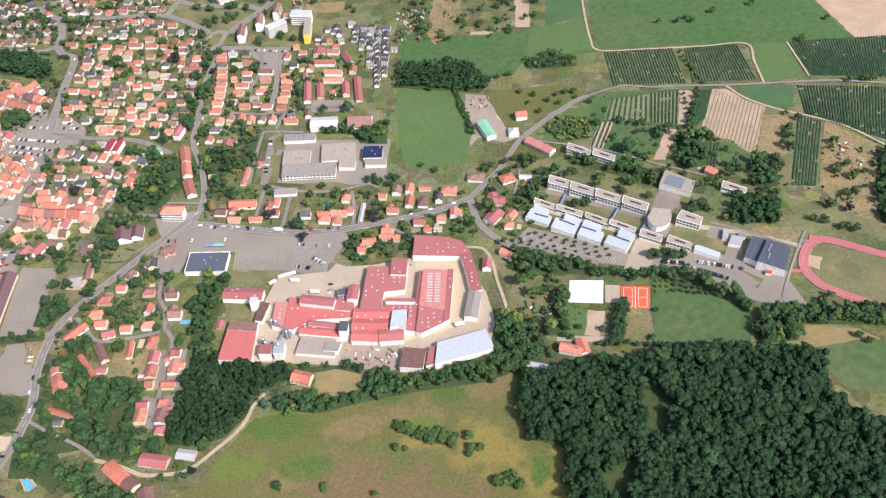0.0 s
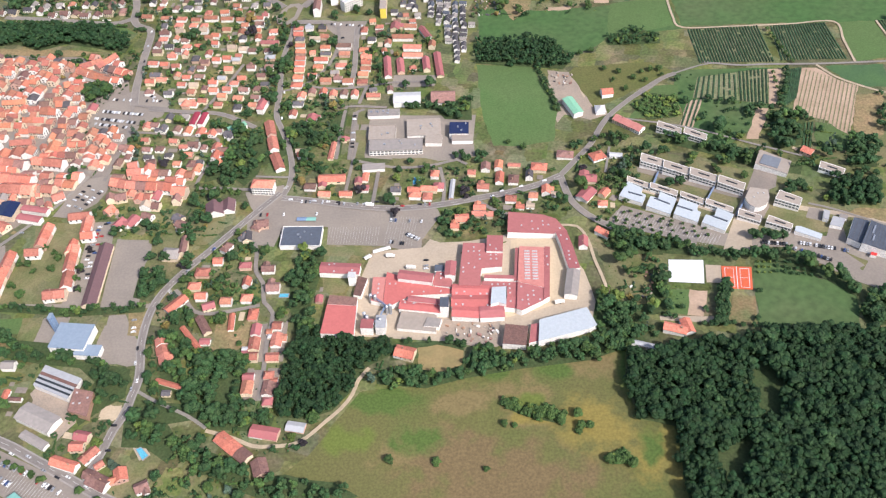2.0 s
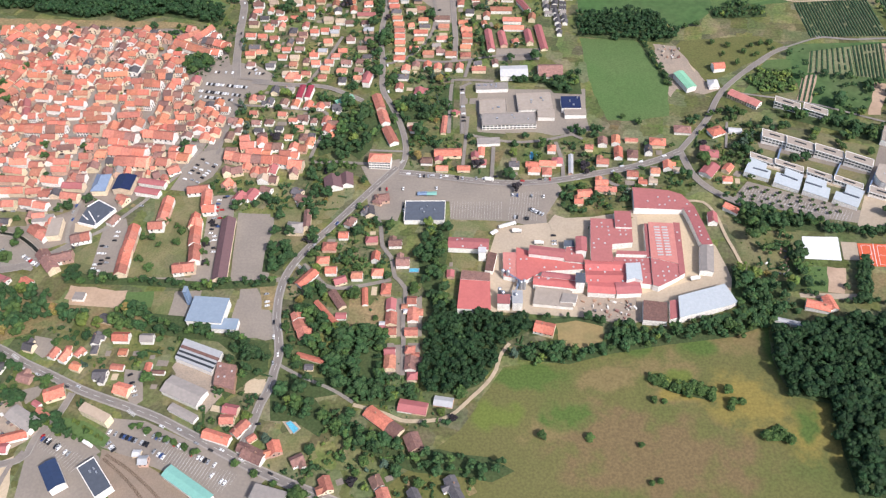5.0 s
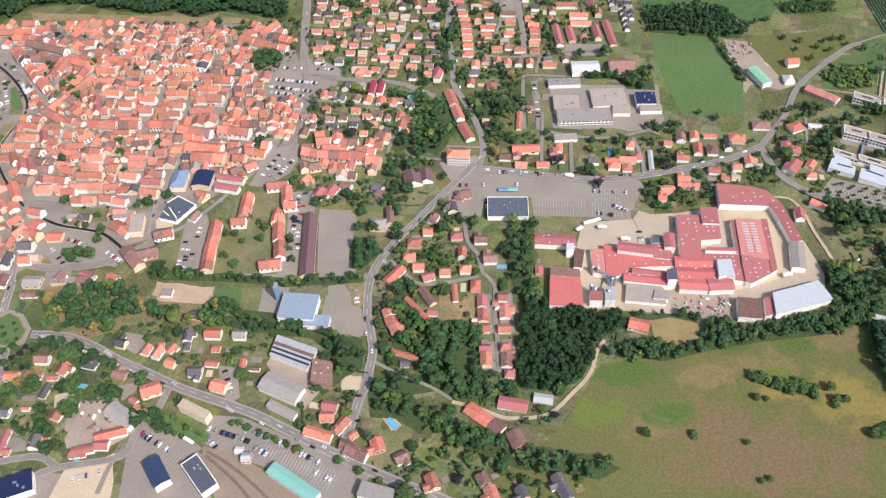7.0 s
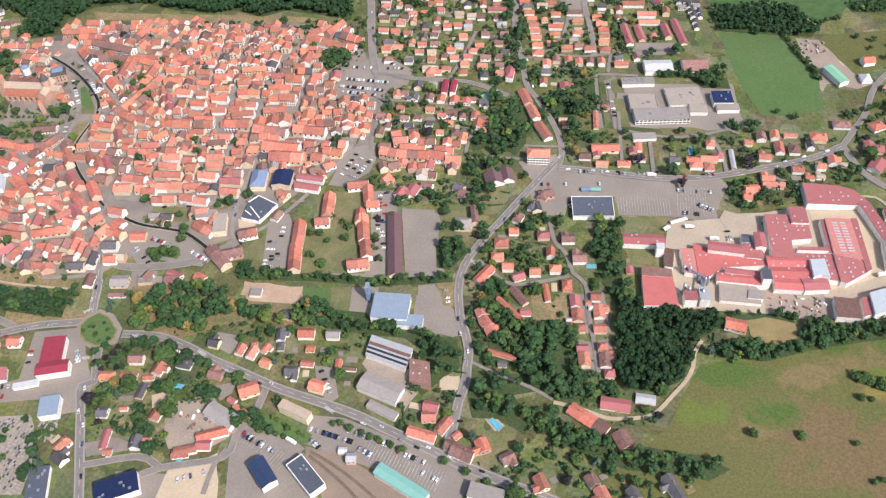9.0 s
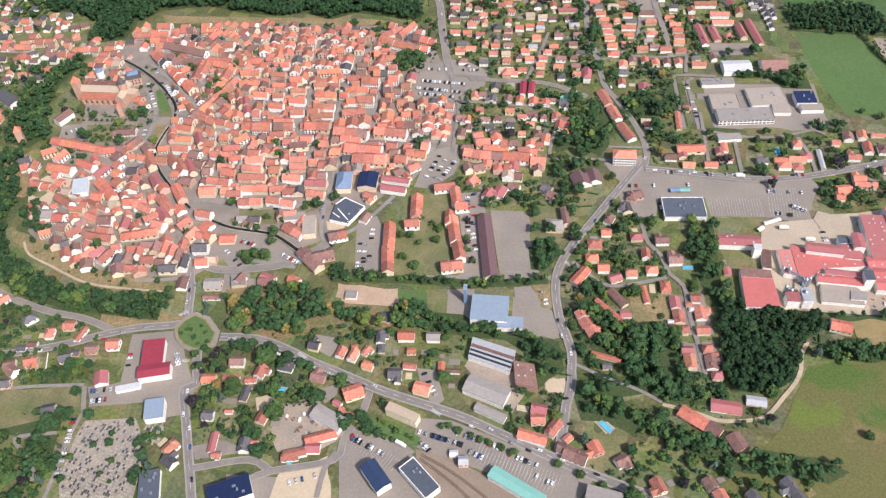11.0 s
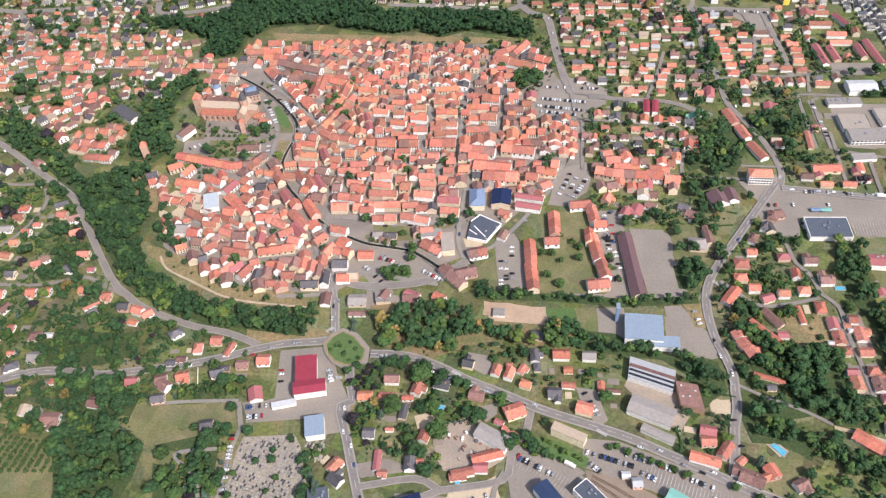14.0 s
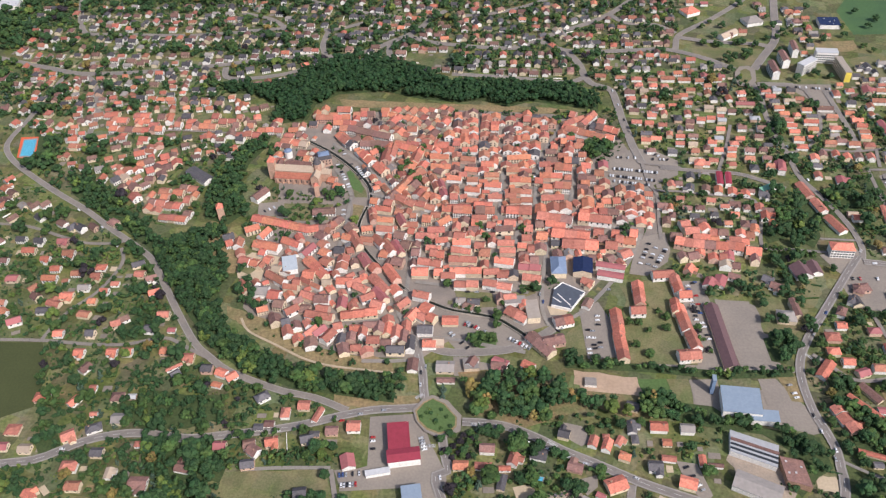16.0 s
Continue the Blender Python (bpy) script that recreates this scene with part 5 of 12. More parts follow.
def rubble(pts):
    """Stacks, pallets and heaps of material in a yard."""
    a = np.array(pts)
    r = random.Random(int(abs(a.sum())))
    heap = {}
    area = 0.5 * abs(sum(p[0] * q[1] - q[0] * p[1] for p, q in zip(pts, pts[1:] + pts[:1])))
    for k in range(int(area / 22)):
        x, y = r.uniform(a[:, 0].min(), a[:, 0].max()), r.uniform(a[:, 1].min(), a[:, 1].max())
        if inside(pts, x, y):
            heap.setdefault(r.choice(("stone", "rust", "white", "dark", "wood")), []).append((x, y))
    look_of = {"stone": stone, "rust": ROOF["brown"], "white": WALL["white"], "dark": ROOF["slate"], "wood": WALL["tan"]}
    for k, spots in heap.items():
        bm = bmesh.new()
        for x, y in spots:
            box(bm, x, y, hill(x), r.uniform(0.8, 3.6), r.uniform(0.6, 2.2), r.uniform(0.5, 2.2) + 0.3, r.uniform(0, 3.1))
        tagged(link_mesh("stacked_material", bm, look_of[k]), "stacks and heaps of building material", "stacks", kind="stuff")


def tents(pts):
    (x, y), (x2, y2) = pts
    turn = math.atan2(y2 - y, x2 - x)
    l = math.hypot(x2 - x, y2 - y)
    ob = placed("white_canopy", (x + x2) / 2, (y + y2) / 2, turn, "long white canopy on posts beside the car park", "canopy")
    bm = bmesh.new()
    solid(bm, roof_faces("gable", l, 4, 2.8, 0.7, 0.1, 0.1), 0.12)
    part("cover", bm, WALL["white"], ob)
    for px in (-l / 2 + 0.3, l / 2 - 0.3):
        for py in (-1.8, 1.8):
            b = bmesh.new()
            box(b, px, py, 0, 0.14, 0.14, 2.75)
            part("post", b, metal_grey, ob)


def shelters(pts):
    (x, y), (x2, y2) = pts
    for k, material in ((0.2, WALL["blue"]), (0.7, ROOF["mint"])):
        ob = placed("market_stall", x + (x2 - x) * k, y + (y2 - y) * k, 0, "market stall with coloured awning on posts", "stall")
        bm = bmesh.new()
        solid(bm, roof_faces("gable", 9, 4.5, 2.5, 0.6, 0.2), 0.1)
        part("awning", bm, material, ob)
        for px in (-4.2, 4.2):
            for py in (-2, 2):
                b = bmesh.new()
                box(b, px, py, 0, 0.12, 0.12, 2.5)
                part("post", b, metal_grey, ob)


def trucks(pts):
    (x, y), (x2, y2) = pts
    ob = placed("lorry", (x + x2) / 2, (y + y2) / 2, math.atan2(y2 - y, x2 - x), "white lorry with box body standing in the yard", "lorry")
    ob.location.z += 0.9
    for name, cx, l, h, z in (("cargo_box", -0.9, 6.2, 2.6, 0.9), ("cab", 3.4, 2.0, 2.2, 0.5), ("chassis", 0, 8.6, 0.4, 0.5)):
        bm = bmesh.new()
        box(bm, cx, 0, z, l, 2.4 if name != "chassis" else 1.2, h)
        bmesh.ops.bevel(bm, geom=bm.edges[:], offset=0.08, segments=1, affect="EDGES")
        part(name, bm, WALL["white"] if name != "chassis" else CAR_PAINT["black"], ob)
    for wx in (-3.2, 0.6, 3.4):
        for wy in (-1.05, 1.05):
            bm = bmesh.new()
            bmesh.ops.create_cone(bm, cap_ends=True, segments=12, radius1=0.5, radius2=0.5, depth=0.3, matrix=Matrix.Translation((wx, wy, 0.5)) @ Matrix.Rotation(math.pi / 2, 4, "X"))
            part("wheel", bm, CAR_PAINT["black"], ob)


def zebra(p0, p1):
    """White stripes across a road, from kerb to kerb."""
    a, b = Vector((*p0, 0)), Vector((*p1, 0))
    d = (b - a).normalized()
    s = Vector((-d.y, d.x, 0)) * 1.5
    bm = bmesh.new()
    for k in range(int((b - a).length / 1.1)):
        c, u = a + d * (k + 0.5) * 1.1, d * 0.3
        bm.faces.new([bm.verts.new(v) for v in (c - s - u, c + s - u, c + s + u, c - s + u)])
    drape(bm, 1.08)
    tagged(link_mesh("zebra_crossing", bm, paint_white), "white zebra crossing stripes on asphalt", "marking", kind="structure")


def parking_lines(pts, lanes):
    """White bay lines in rows over a car park."""
    p = [Vector((*q, 0)) for q in pts]
    bm = bmesh.new()
    for i in range(lanes):
        f = (i + 0.5) / lanes
        a, b = p[0].lerp(p[3], f), p[1].lerp(p[2], f)
        d = b - a
        s = Vector((-d.y, d.x, 0)).normalized() * 4.6
        u = d.normalized() * 0.07
        for k in range(int(d.length / 2.6)):
            c = a + d.normalized() * k * 2.6
            bm.faces.new([bm.verts.new(v) for v in (c - s - u, c - s + u, c + s + u, c + s - u)])
    drape(bm, 0.80)
    tagged(link_mesh("bay_lines", bm, paint_white), "white parking bay lines on asphalt", "marking", kind="structure")


metal_dark = mat("dark_granite", (0.10, 0.10, 0.105), (0.07, 0.07, 0.075), 0.6, 2.0, rough=0.35)
rust_steel = mat("rusty_steel", (0.18, 0.10, 0.07), (0.14, 0.08, 0.06), 0.6, 2.0, rough=0.6)

# ---- the plan ----

# roads and streets
road(5.58, 'main', [(-1007.5, 370.6), (-990.6, 374.2), (-964.7, 378.5), (-949.4, 386.2), (-930.2, 397), (-909, 403.5), (-883.9, 405.7), (-847.6, 401.5), (-816.1, 405.5), (-780.2, 411.2), (-749, 418.6), (-726.8, 425.9), (-699.6, 432.7), (-671.7, 435), (-661.5, 436.4)])
road(5.58, 'main', [(-625.7, 422.3), (-606.5, 421.5), (-588.3, 418), (-566.1, 408.1), (-544.6, 395.8), (-523.6, 386), (-503.2, 375.9), (-483.2, 366.5), (-428.8, 345.9), (-400.6, 331.8), (-373.1, 317.3), (-346.6, 303.2), (-320.9, 290.9), (-288, 277.2), (-260, 264.8)])
road(4.96, 'main', [(-657.5, 445.8), (-659, 455.3), (-661.2, 473.8), (-664.5, 486.4), (-668.1, 502.8), (-673.2, 518.3)])
road(4.96, 'main', [(-641.6, 409.8), (-639, 393.7), (-635.6, 375.8), (-644.9, 371.4), (-637.2, 345.6), (-628.9, 316.5), (-622.1, 293.6), (-616, 271.7)])
road(5.21, 'street', [(-720.6, 431.7), (-748.5, 444.1), (-778.6, 451.3), (-805.1, 461.3), (-832.8, 474), (-851.6, 488.6), (-868.6, 504.4), (-892.2, 537.9), (-915.3, 573.8), (-941.8, 614.1), (-958.6, 630.2), (-978.6, 645.8), (-998.8, 661.1), (-1042.3, 695.9), (-1085.7, 725.8), (-1133.5, 761.7), (-1164.1, 788.4), (-1181.9, 812.8), (-1185, 835.6), (-1182.8, 856.6), (-1180.4, 884.8), (-1179.4, 930.7), (-1176, 973.8), (-1171.7, 988.6)])
road(3.72, 'street', [(-980, 632.6), (-971.9, 615.5), (-972.8, 594.7), (-982.7, 566.8), (-997.4, 546.9), (-1006.2, 527.7), (-1010.9, 506.4)])
road(3.72, 'street', [(-1066.4, 505.6), (-1007.7, 505.1), (-969.4, 501.5), (-932.7, 501.4), (-908.7, 507.9), (-893.5, 509.5), (-868.8, 495.6), (-842.4, 482.2)])
road(3.72, 'street', [(-1145.1, 672.5), (-1092.6, 666.2), (-1049.2, 649.9), (-1021.4, 640.2), (-994.3, 639.5), (-976.2, 644.1)])
road(7.66, 'street', [(-1318.8, 1041.1), (-1251.2, 1017.6), (-1204.4, 1001.3), (-1159.3, 986.9), (-1112.2, 986.3), (-1066.8, 990.1), (-1014.9, 998.4), (-963, 1008.2), (-926.4, 1018.4), (-873.5, 1026.8), (-811.6, 1028.9), (-774.3, 1040.8), (-745.5, 1066.1), (-723.4, 1085.5), (-705.1, 1108.9), (-690.7, 1140.3), (-671.1, 1161.6)])
road(6.38, 'street', [(-1246.7, 1235.8), (-1227.7, 1176.1), (-1209.2, 1129.4), (-1190.6, 1102.4), (-1151.2, 1098.1), (-1100.1, 1095.3), (-1049.5, 1092.5), (-984.9, 1097.9), (-945.5, 1105.7), (-905.1, 1110), (-855, 1105.4), (-822.8, 1108.1), (-784.3, 1128.3), (-752.9, 1143.6)])
road(6.38, 'street', [(-888.6, 1205.4), (-832.4, 1177), (-787.7, 1157.2), (-744.7, 1145.2)])
road(6.38, 'street', [(-974.8, 1162.1), (-927.8, 1140.7), (-898.5, 1109.9)])
road(6.38, 'street', [(-836.5, 1101.6), (-838.4, 1061.4), (-830.1, 1027.6)])
road(6.38, 'street', [(-745.5, 1066.1), (-742.2, 1030.8), (-731, 1009)])
road(6.38, 'street', [(-961.2, 1000.5), (-953.1, 973.6), (-923.5, 970.3), (-880.1, 979.9), (-852.6, 995.8)])
road(7.66, 'street', [(-723.4, 1085.5), (-690.5, 1066.6), (-658.7, 1057.8), (-612.1, 1048.9), (-566, 1048), (-534.3, 1074.9), (-501.9, 1095.8), (-468.9, 1117.3), (-434.2, 1146.4), (-391.4, 1200.7)])
road(6.38, 'street', [(-662.1, 1143.2), (-604.8, 1150.7), (-555, 1173.3), (-512.1, 1204.3)])
road(7.66, 'street', [(-538.5, 1065.2), (-505.4, 1039), (-460.5, 1035), (-415.2, 1037.3), (-378.9, 1039.8), (-356.1, 1033.1), (-329.3, 1017.3), (-310.3, 1002.1), (-292.3, 984.2)])
road(6.38, 'street', [(-434.8, 1141), (-413.6, 1116), (-375.1, 1109.9), (-351.8, 1084.2)])
road(6.38, 'street', [(-655.6, 978.1), (-582.2, 968.4), (-510.5, 956.1), (-483.9, 967)])
road(7.66, 'street', [(-501.9, 1034.2), (-489.3, 1000.5), (-483.9, 967), (-475.3, 950.1), (-455.4, 936.1), (-450.5, 902.9), (-448.5, 871.2), (-445.3, 841), (-442.3, 812.1), (-436.3, 779)])
road(8.93, 'street', [(-268.2, 983.9), (-249.4, 1016), (-227.5, 1052.5), (-216.8, 1081.2), (-206.9, 1131.8), (-193.2, 1195)])
road(6.38, 'street', [(-358.8, 1039.4), (-349.3, 1075.9), (-321.6, 1103.6), (-294, 1126.9), (-253.9, 1168.8), (-226.7, 1201.6)])
road(7.66, 'street', [(-349.8, 1072.7), (-314, 1060.6), (-277.6, 1055.1), (-248.6, 1051.4), (-234.2, 1043.2)])
road(4.46, 'street', [(-277.1, 950.2), (-274.3, 923.2), (-277.6, 888.4), (-278.9, 855.3), (-275.9, 820.4), (-273.5, 795.5), (-271.5, 753.9), (-261.2, 725.8), (-250.8, 697.1), (-243.2, 663.5), (-242.6, 637.6), (-247.4, 621.1)])
road(7.66, 'street', [(-272.2, 947.4), (-231.5, 944.2), (-213.9, 933.2)])
road(5.58, 'main', [(-247.5, 617.8), (-217.9, 613), (-163.9, 601.9), (-126.3, 599.3), (-93.6, 602.2), (-54.7, 609.7), (-21.3, 616.2), (7.4, 625.1), (28.6, 635.5)])
road(4.46, 'street', [(28.6, 635.5), (44.1, 655.1), (64.5, 681.8), (79.1, 710.3), (94.3, 731.2), (125.3, 760.4), (155.4, 783.5), (170.2, 789.5)])
road(5.21, 'street', [(28.6, 635.5), (34.1, 603.1), (44.4, 582.6), (60.2, 565.9), (84.9, 548), (87.2, 556.8), (111.9, 546.1), (140.5, 531.3)])
road(4.96, 'main', [(-250.4, 625.5), (-275.9, 589.8), (-301.9, 552.7), (-326.3, 517.9), (-340, 491.8), (-344.6, 467.1), (-343.5, 438.1), (-339.2, 418.9), (-336.4, 400.5), (-338, 385.2), (-338.4, 376.8), (-340.7, 365.3), (-344.7, 354), (-347.7, 337.6), (-353.4, 313.8)])
road(4.46, 'street', [(-417.6, 770.5), (-380.5, 765.2), (-339, 759.9), (-317.2, 749.7), (-291.6, 732.7)])
road(3.72, 'street', [(-436.3, 779), (-394.9, 770.4)])
road(3.84, 'street', [(-324.3, 855.6), (-337.7, 811.6), (-354.7, 766.2)])
road(3.72, 'street', [(-428.3, 729.6), (-404.8, 727.6), (-376.1, 722.8), (-341.9, 718), (-328.6, 712.3), (-328.4, 685.2), (-336.9, 638.9), (-310.8, 634.9), (-284.8, 631.7), (-258.4, 630.3)])
road(3.84, 'street', [(-436.3, 779), (-433.7, 742.6), (-428.1, 722.7), (-431.8, 680.3), (-434, 649.3)])
road(3.72, 'street', [(-273.5, 798.7), (-264, 800.5), (-241.4, 816), (-222.4, 849), (-214.8, 896.3), (-218.3, 934.3)])
road(3.72, 'street', [(-249.2, 808.6), (-210, 800.6), (-171.7, 804.5), (-145.9, 810.1), (-96.4, 810.1)])
road(4.64, 'street', [(-192.8, 803.2), (-191.7, 847.8), (-194.7, 933.2)])
road(3.84, 'street', [(-175, 802.5), (-181.5, 771)])
road(3.36, 'street', [(-178.8, 702.2), (-185.8, 615.4)])
road(3.84, 'street', [(-199.1, 675.5), (-195.9, 756.2), (-189.2, 766.2), (-150, 762.7)])
road(3.72, 'street', [(-185.2, 675), (-182.4, 755.7), (-174.8, 760.5)])
road(3.72, 'street', [(-180.8, 673.1), (-136.2, 660.3), (-102, 661.8), (-72.6, 669.1), (-63.7, 661.5)])
road(3.72, 'street', [(-88.1, 602.8), (-87, 628.7), (-91.1, 658.7)])
road(3.84, 'street', [(-153.2, 660.8), (-157.4, 601.7)])
road(3.84, 'street', [(-55, 608.2), (-41.6, 593.8), (-26.5, 585)])
road(2.8, 'track', [(20.8, 565.9), (36.8, 563), (44.7, 545.5), (47.7, 520.6), (51.6, 500), (55.2, 480.2), (62.4, 473.3)])
road(2.8, 'lane', [(-278.8, 651.5), (-244.7, 648.8)])
road(3.84, 'street', [(-272.8, 570.5), (-262.3, 548), (-258.4, 519.6), (-250, 505.7), (-245.4, 482.5), (-236, 469.5), (-236.6, 435.9), (-235.4, 412.7), (-234.7, 379.7)])
road(3.84, 'street', [(-327.8, 499.2), (-316.3, 487.1), (-305.9, 474), (-292.1, 470.5), (-272.5, 473.4), (-248.9, 479.3)])
road(2.8, 'lane', [(-335.8, 391.8), (-317.1, 380.7), (-289.9, 367.3), (-272.2, 355.3)])
road(3.2, 'track', [(-272.1, 353.2), (-250.5, 346.5), (-233.6, 339), (-220.8, 338.3), (-203.7, 339.6), (-192.5, 345.9), (-180.7, 358.3), (-168.6, 371), (-160.6, 384.1), (-156.8, 397.6), (-148.7, 409.7)])
road(3.2, 'lane', [(202.6, 806.3), (238.1, 793.9), (268.5, 790.4), (328.5, 782.4), (389, 779.1), (437.6, 777.1), (488.3, 767.8), (529.6, 760.8)])
road(2.8, 'track', [(319, 781.7), (333.3, 755.5), (361.8, 730.4), (391.5, 713.4), (419.4, 693.6), (445.2, 660.1)])
road(2.64, 'track', [(192.7, 1005.2), (190.1, 961.9), (189, 907.3), (195, 880.1), (246.9, 871.9), (311.5, 865.7), (363.3, 863.2), (362, 824.3), (360.1, 780.9)])
road(2.4, 'lane', [(106.6, 742.9), (140.4, 768.4), (161.5, 786.2), (201.6, 800.8), (220.5, 800.6)])
road(2.4, 'track', [(409.7, 860.5), (411.9, 788.7)])
road(2.4, 'lane', [(104, 718.1), (165.8, 693), (221.3, 658.6), (261.4, 634.6)])
road(2.4, 'lane', [(247.8, 568.4), (268.2, 557.9), (316.4, 525.9)])
road(2.4, 'lane', [(82, 673.9), (72.9, 635.2)])
road(3.72, 'street', [(-517.3, 315.6), (-524.2, 301.9), (-527.7, 279)])
road(4.46, 'street', [(-496, 366.9), (-501, 346.7), (-512.1, 327.3), (-518.7, 308.7), (-563.6, 299.9), (-579.1, 293.3)])
road(4.46, 'street', [(-622.9, 302.6), (-581.9, 309.2), (-563.6, 299.9)])
road(3.1, 'lane', [(-720.2, 349), (-723.6, 331.7), (-724.6, 307.9), (-726.1, 280.9), (-727.3, 272.2)])
road(3.2, 'lane', [(-734.1, 333.4), (-765.7, 328.4), (-745.9, 309.7), (-739.7, 293)])
road(3.2, 'lane', [(-794.9, 373.2), (-767.9, 375.5), (-726.5, 376.6)])
road(3.84, 'street', [(-726, 375), (-718.9, 349)])

# old town lanes
road(4.0, 'lane', [(-673.2, 518.3), (-686.2, 539.1), (-688.4, 551.4), (-683.5, 570.2), (-682.2, 601.5), (-681.8, 626.2), (-680.3, 652.1), (-674.9, 683.9), (-677.7, 699.9)])
road(4.0, 'lane', [(-734.7, 724.2), (-705.9, 711.4), (-668.5, 696.1), (-644.3, 687.7), (-603, 685.1), (-556.2, 681.6), (-521.7, 677.1), (-482.2, 669.2), (-451.6, 664)])
road(4.0, 'lane', [(-623, 686.9), (-620.4, 737.4), (-617.8, 812.8), (-617.2, 866.3)])
road(4.0, 'lane', [(-595.3, 685.1), (-592.1, 737.5), (-588.5, 812.7), (-584, 866.1)])
road(4.0, 'lane', [(-558.6, 681.6), (-555.4, 737.5), (-550.7, 781.4), (-541.4, 806.8), (-526.7, 841.4), (-516, 865.5)])
road(4.0, 'lane', [(-545, 672.5), (-549.3, 627.3), (-554.3, 586.9), (-555.8, 549.5), (-550.6, 529.7)])
road(4.0, 'lane', [(-593, 670.5), (-597.2, 626.9), (-601, 586.5)])
road(4.0, 'lane', [(-576.2, 672.3), (-579.9, 627), (-583.7, 594.5)])
road(4.0, 'lane', [(-651.1, 585.9), (-613.3, 582.5), (-589.2, 577.3), (-568.1, 571.5)])
road(4.0, 'lane', [(-788.8, 819.3), (-750.7, 779.7), (-721.1, 742.5), (-705.3, 719.3)])
road(4.0, 'lane', [(-778.3, 768.9), (-761.2, 737.3), (-754.6, 720.2)])
road(4.0, 'lane', [(-754.2, 717.2), (-754, 669.7), (-756.1, 634.2), (-751.4, 600.9)])
road(4.0, 'lane', [(-784.1, 665), (-761.1, 669.6)])
road(4.0, 'lane', [(-527.3, 679.9), (-514.7, 737.5), (-515.7, 768.5)])
road(4.0, 'lane', [(-471.1, 666.6), (-468.4, 717.8), (-472.3, 737.5)])
road(4.0, 'lane', [(-521.9, 768.5), (-493.9, 768.5), (-472.8, 763.2)])
road(4.0, 'lane', [(-747, 569.5), (-725.4, 569.7), (-697.1, 555), (-688.4, 551.4)])
road(4.0, 'lane', [(-665.2, 512.9), (-642.5, 513.2), (-607.2, 505.7), (-572.7, 497.7)])
road(4.0, 'lane', [(-675.5, 585.7), (-651, 582.1)])
road(4.0, 'lane', [(-804.6, 531.8), (-762.7, 532.4), (-721.2, 534.4), (-690.5, 540.5)])
road(4.0, 'lane', [(-715.3, 485.6), (-685.7, 486.1), (-663.7, 489)])
road(4.0, 'lane', [(-567.3, 514.4), (-536.1, 535.5), (-514.4, 553.6), (-478.1, 603.4), (-464.4, 627.9), (-452.4, 657.8)])
road(7.2, 'street', [(-661.2, 504.9), (-636.8, 496.6), (-587.4, 500.7), (-562.3, 514.4), (-536.1, 535.5)])

# ground parcels
parcel('town_ground', 'paving', [(-813.3, 867.8), (-729.1, 892.6), (-652.3, 891.9), (-548.9, 884.5), (-482, 871.5), (-453.8, 823.5), (-438.3, 768.4), (-425.6, 727.6), (-433.2, 662.3), (-476.3, 619.6), (-512.9, 572.1), (-543.7, 535.4), (-572.1, 521.1), (-637.5, 513.3), (-663.7, 489.7), (-716, 490.8), (-757.7, 501.4), (-808.4, 524.7), (-835.1, 549.6), (-840.9, 600.1), (-832.8, 642.4), (-830.1, 688), (-850.5, 825.4)])
parcel('car_park', 'asphalt', [(-470.6, 784.5), (-442.5, 809.8), (-418, 803), (-395.8, 784.3), (-400, 757.9), (-439.8, 732.6), (-477.9, 742.6)])
parcel('car_park', 'asphalt', [(-638.7, 544.8), (-602.4, 538.1), (-569.8, 514.3), (-587.4, 497.4), (-631.9, 498.7), (-647.9, 520)])
parcel('lawn', 'grass', [(-621.5, 517), (-615, 523.9), (-599.8, 520.7), (-596.3, 510.6), (-607.2, 503.7), (-619.7, 505.5)])
parcel('moat_lawn', 'dry', [(-852.1, 553.1), (-828.1, 542.4), (-801.5, 516.4), (-757, 496.7), (-690.6, 486), (-684.5, 473.4), (-733.8, 475.7), (-765, 484.8), (-804.8, 507.4), (-836.2, 531.4)])
parcel('verge', 'dry', [(-735.6, 453.9), (-710.5, 445.4), (-663.4, 449.3), (-660.4, 440.5), (-709.3, 435.4), (-733.2, 437.3)])
parcel('car_park', 'asphalt', [(-701.2, 426.4), (-659.8, 430.6), (-651.2, 404.1), (-636.4, 373.2), (-635.9, 363.3), (-717.1, 356.4), (-718.4, 372.3), (-698.2, 379.4)])
parcel('sports_ground', 'soil', [(-532.3, 479.1), (-483.1, 471.9), (-482.4, 458.6), (-533.4, 463.7)])
parcel('sports_lawn', 'grass', [(-480.9, 470.7), (-450.5, 470), (-450.8, 453.3), (-483.5, 449.7)])
parcel('forecourt', 'asphalt', [(-437.7, 468.5), (-417.7, 470.6), (-418, 433.8), (-440.8, 444.7)])
parcel('car_park', 'asphalt', [(-380.6, 460.5), (-356.9, 455), (-343.5, 438.1), (-339.2, 418.9), (-349.6, 416), (-381.9, 426.2), (-382.4, 443)])
parcel('yard', 'asphalt', [(-384.7, 564.6), (-367.1, 563.4), (-362.3, 485.1), (-391.2, 481.5)])
parcel('lawn', 'lawn', [(-464.9, 580.2), (-438.1, 584.3), (-436, 516.3), (-448.4, 483.7), (-485.8, 489.4), (-482.2, 543.2), (-474.6, 543.3)])
parcel('car_park', 'asphalt', [(-518.9, 528.7), (-506, 532.4), (-504.8, 492.3), (-517.2, 488.9)])
parcel('lawn', 'lawn', [(-542.3, 514.7), (-520.9, 535.7), (-516.9, 492.1), (-539, 488.5)])
parcel('lawn', 'lawn', [(-339, 585.3), (-299.6, 597.2), (-298.3, 574.5), (-311, 556.1), (-360.5, 559.1)])
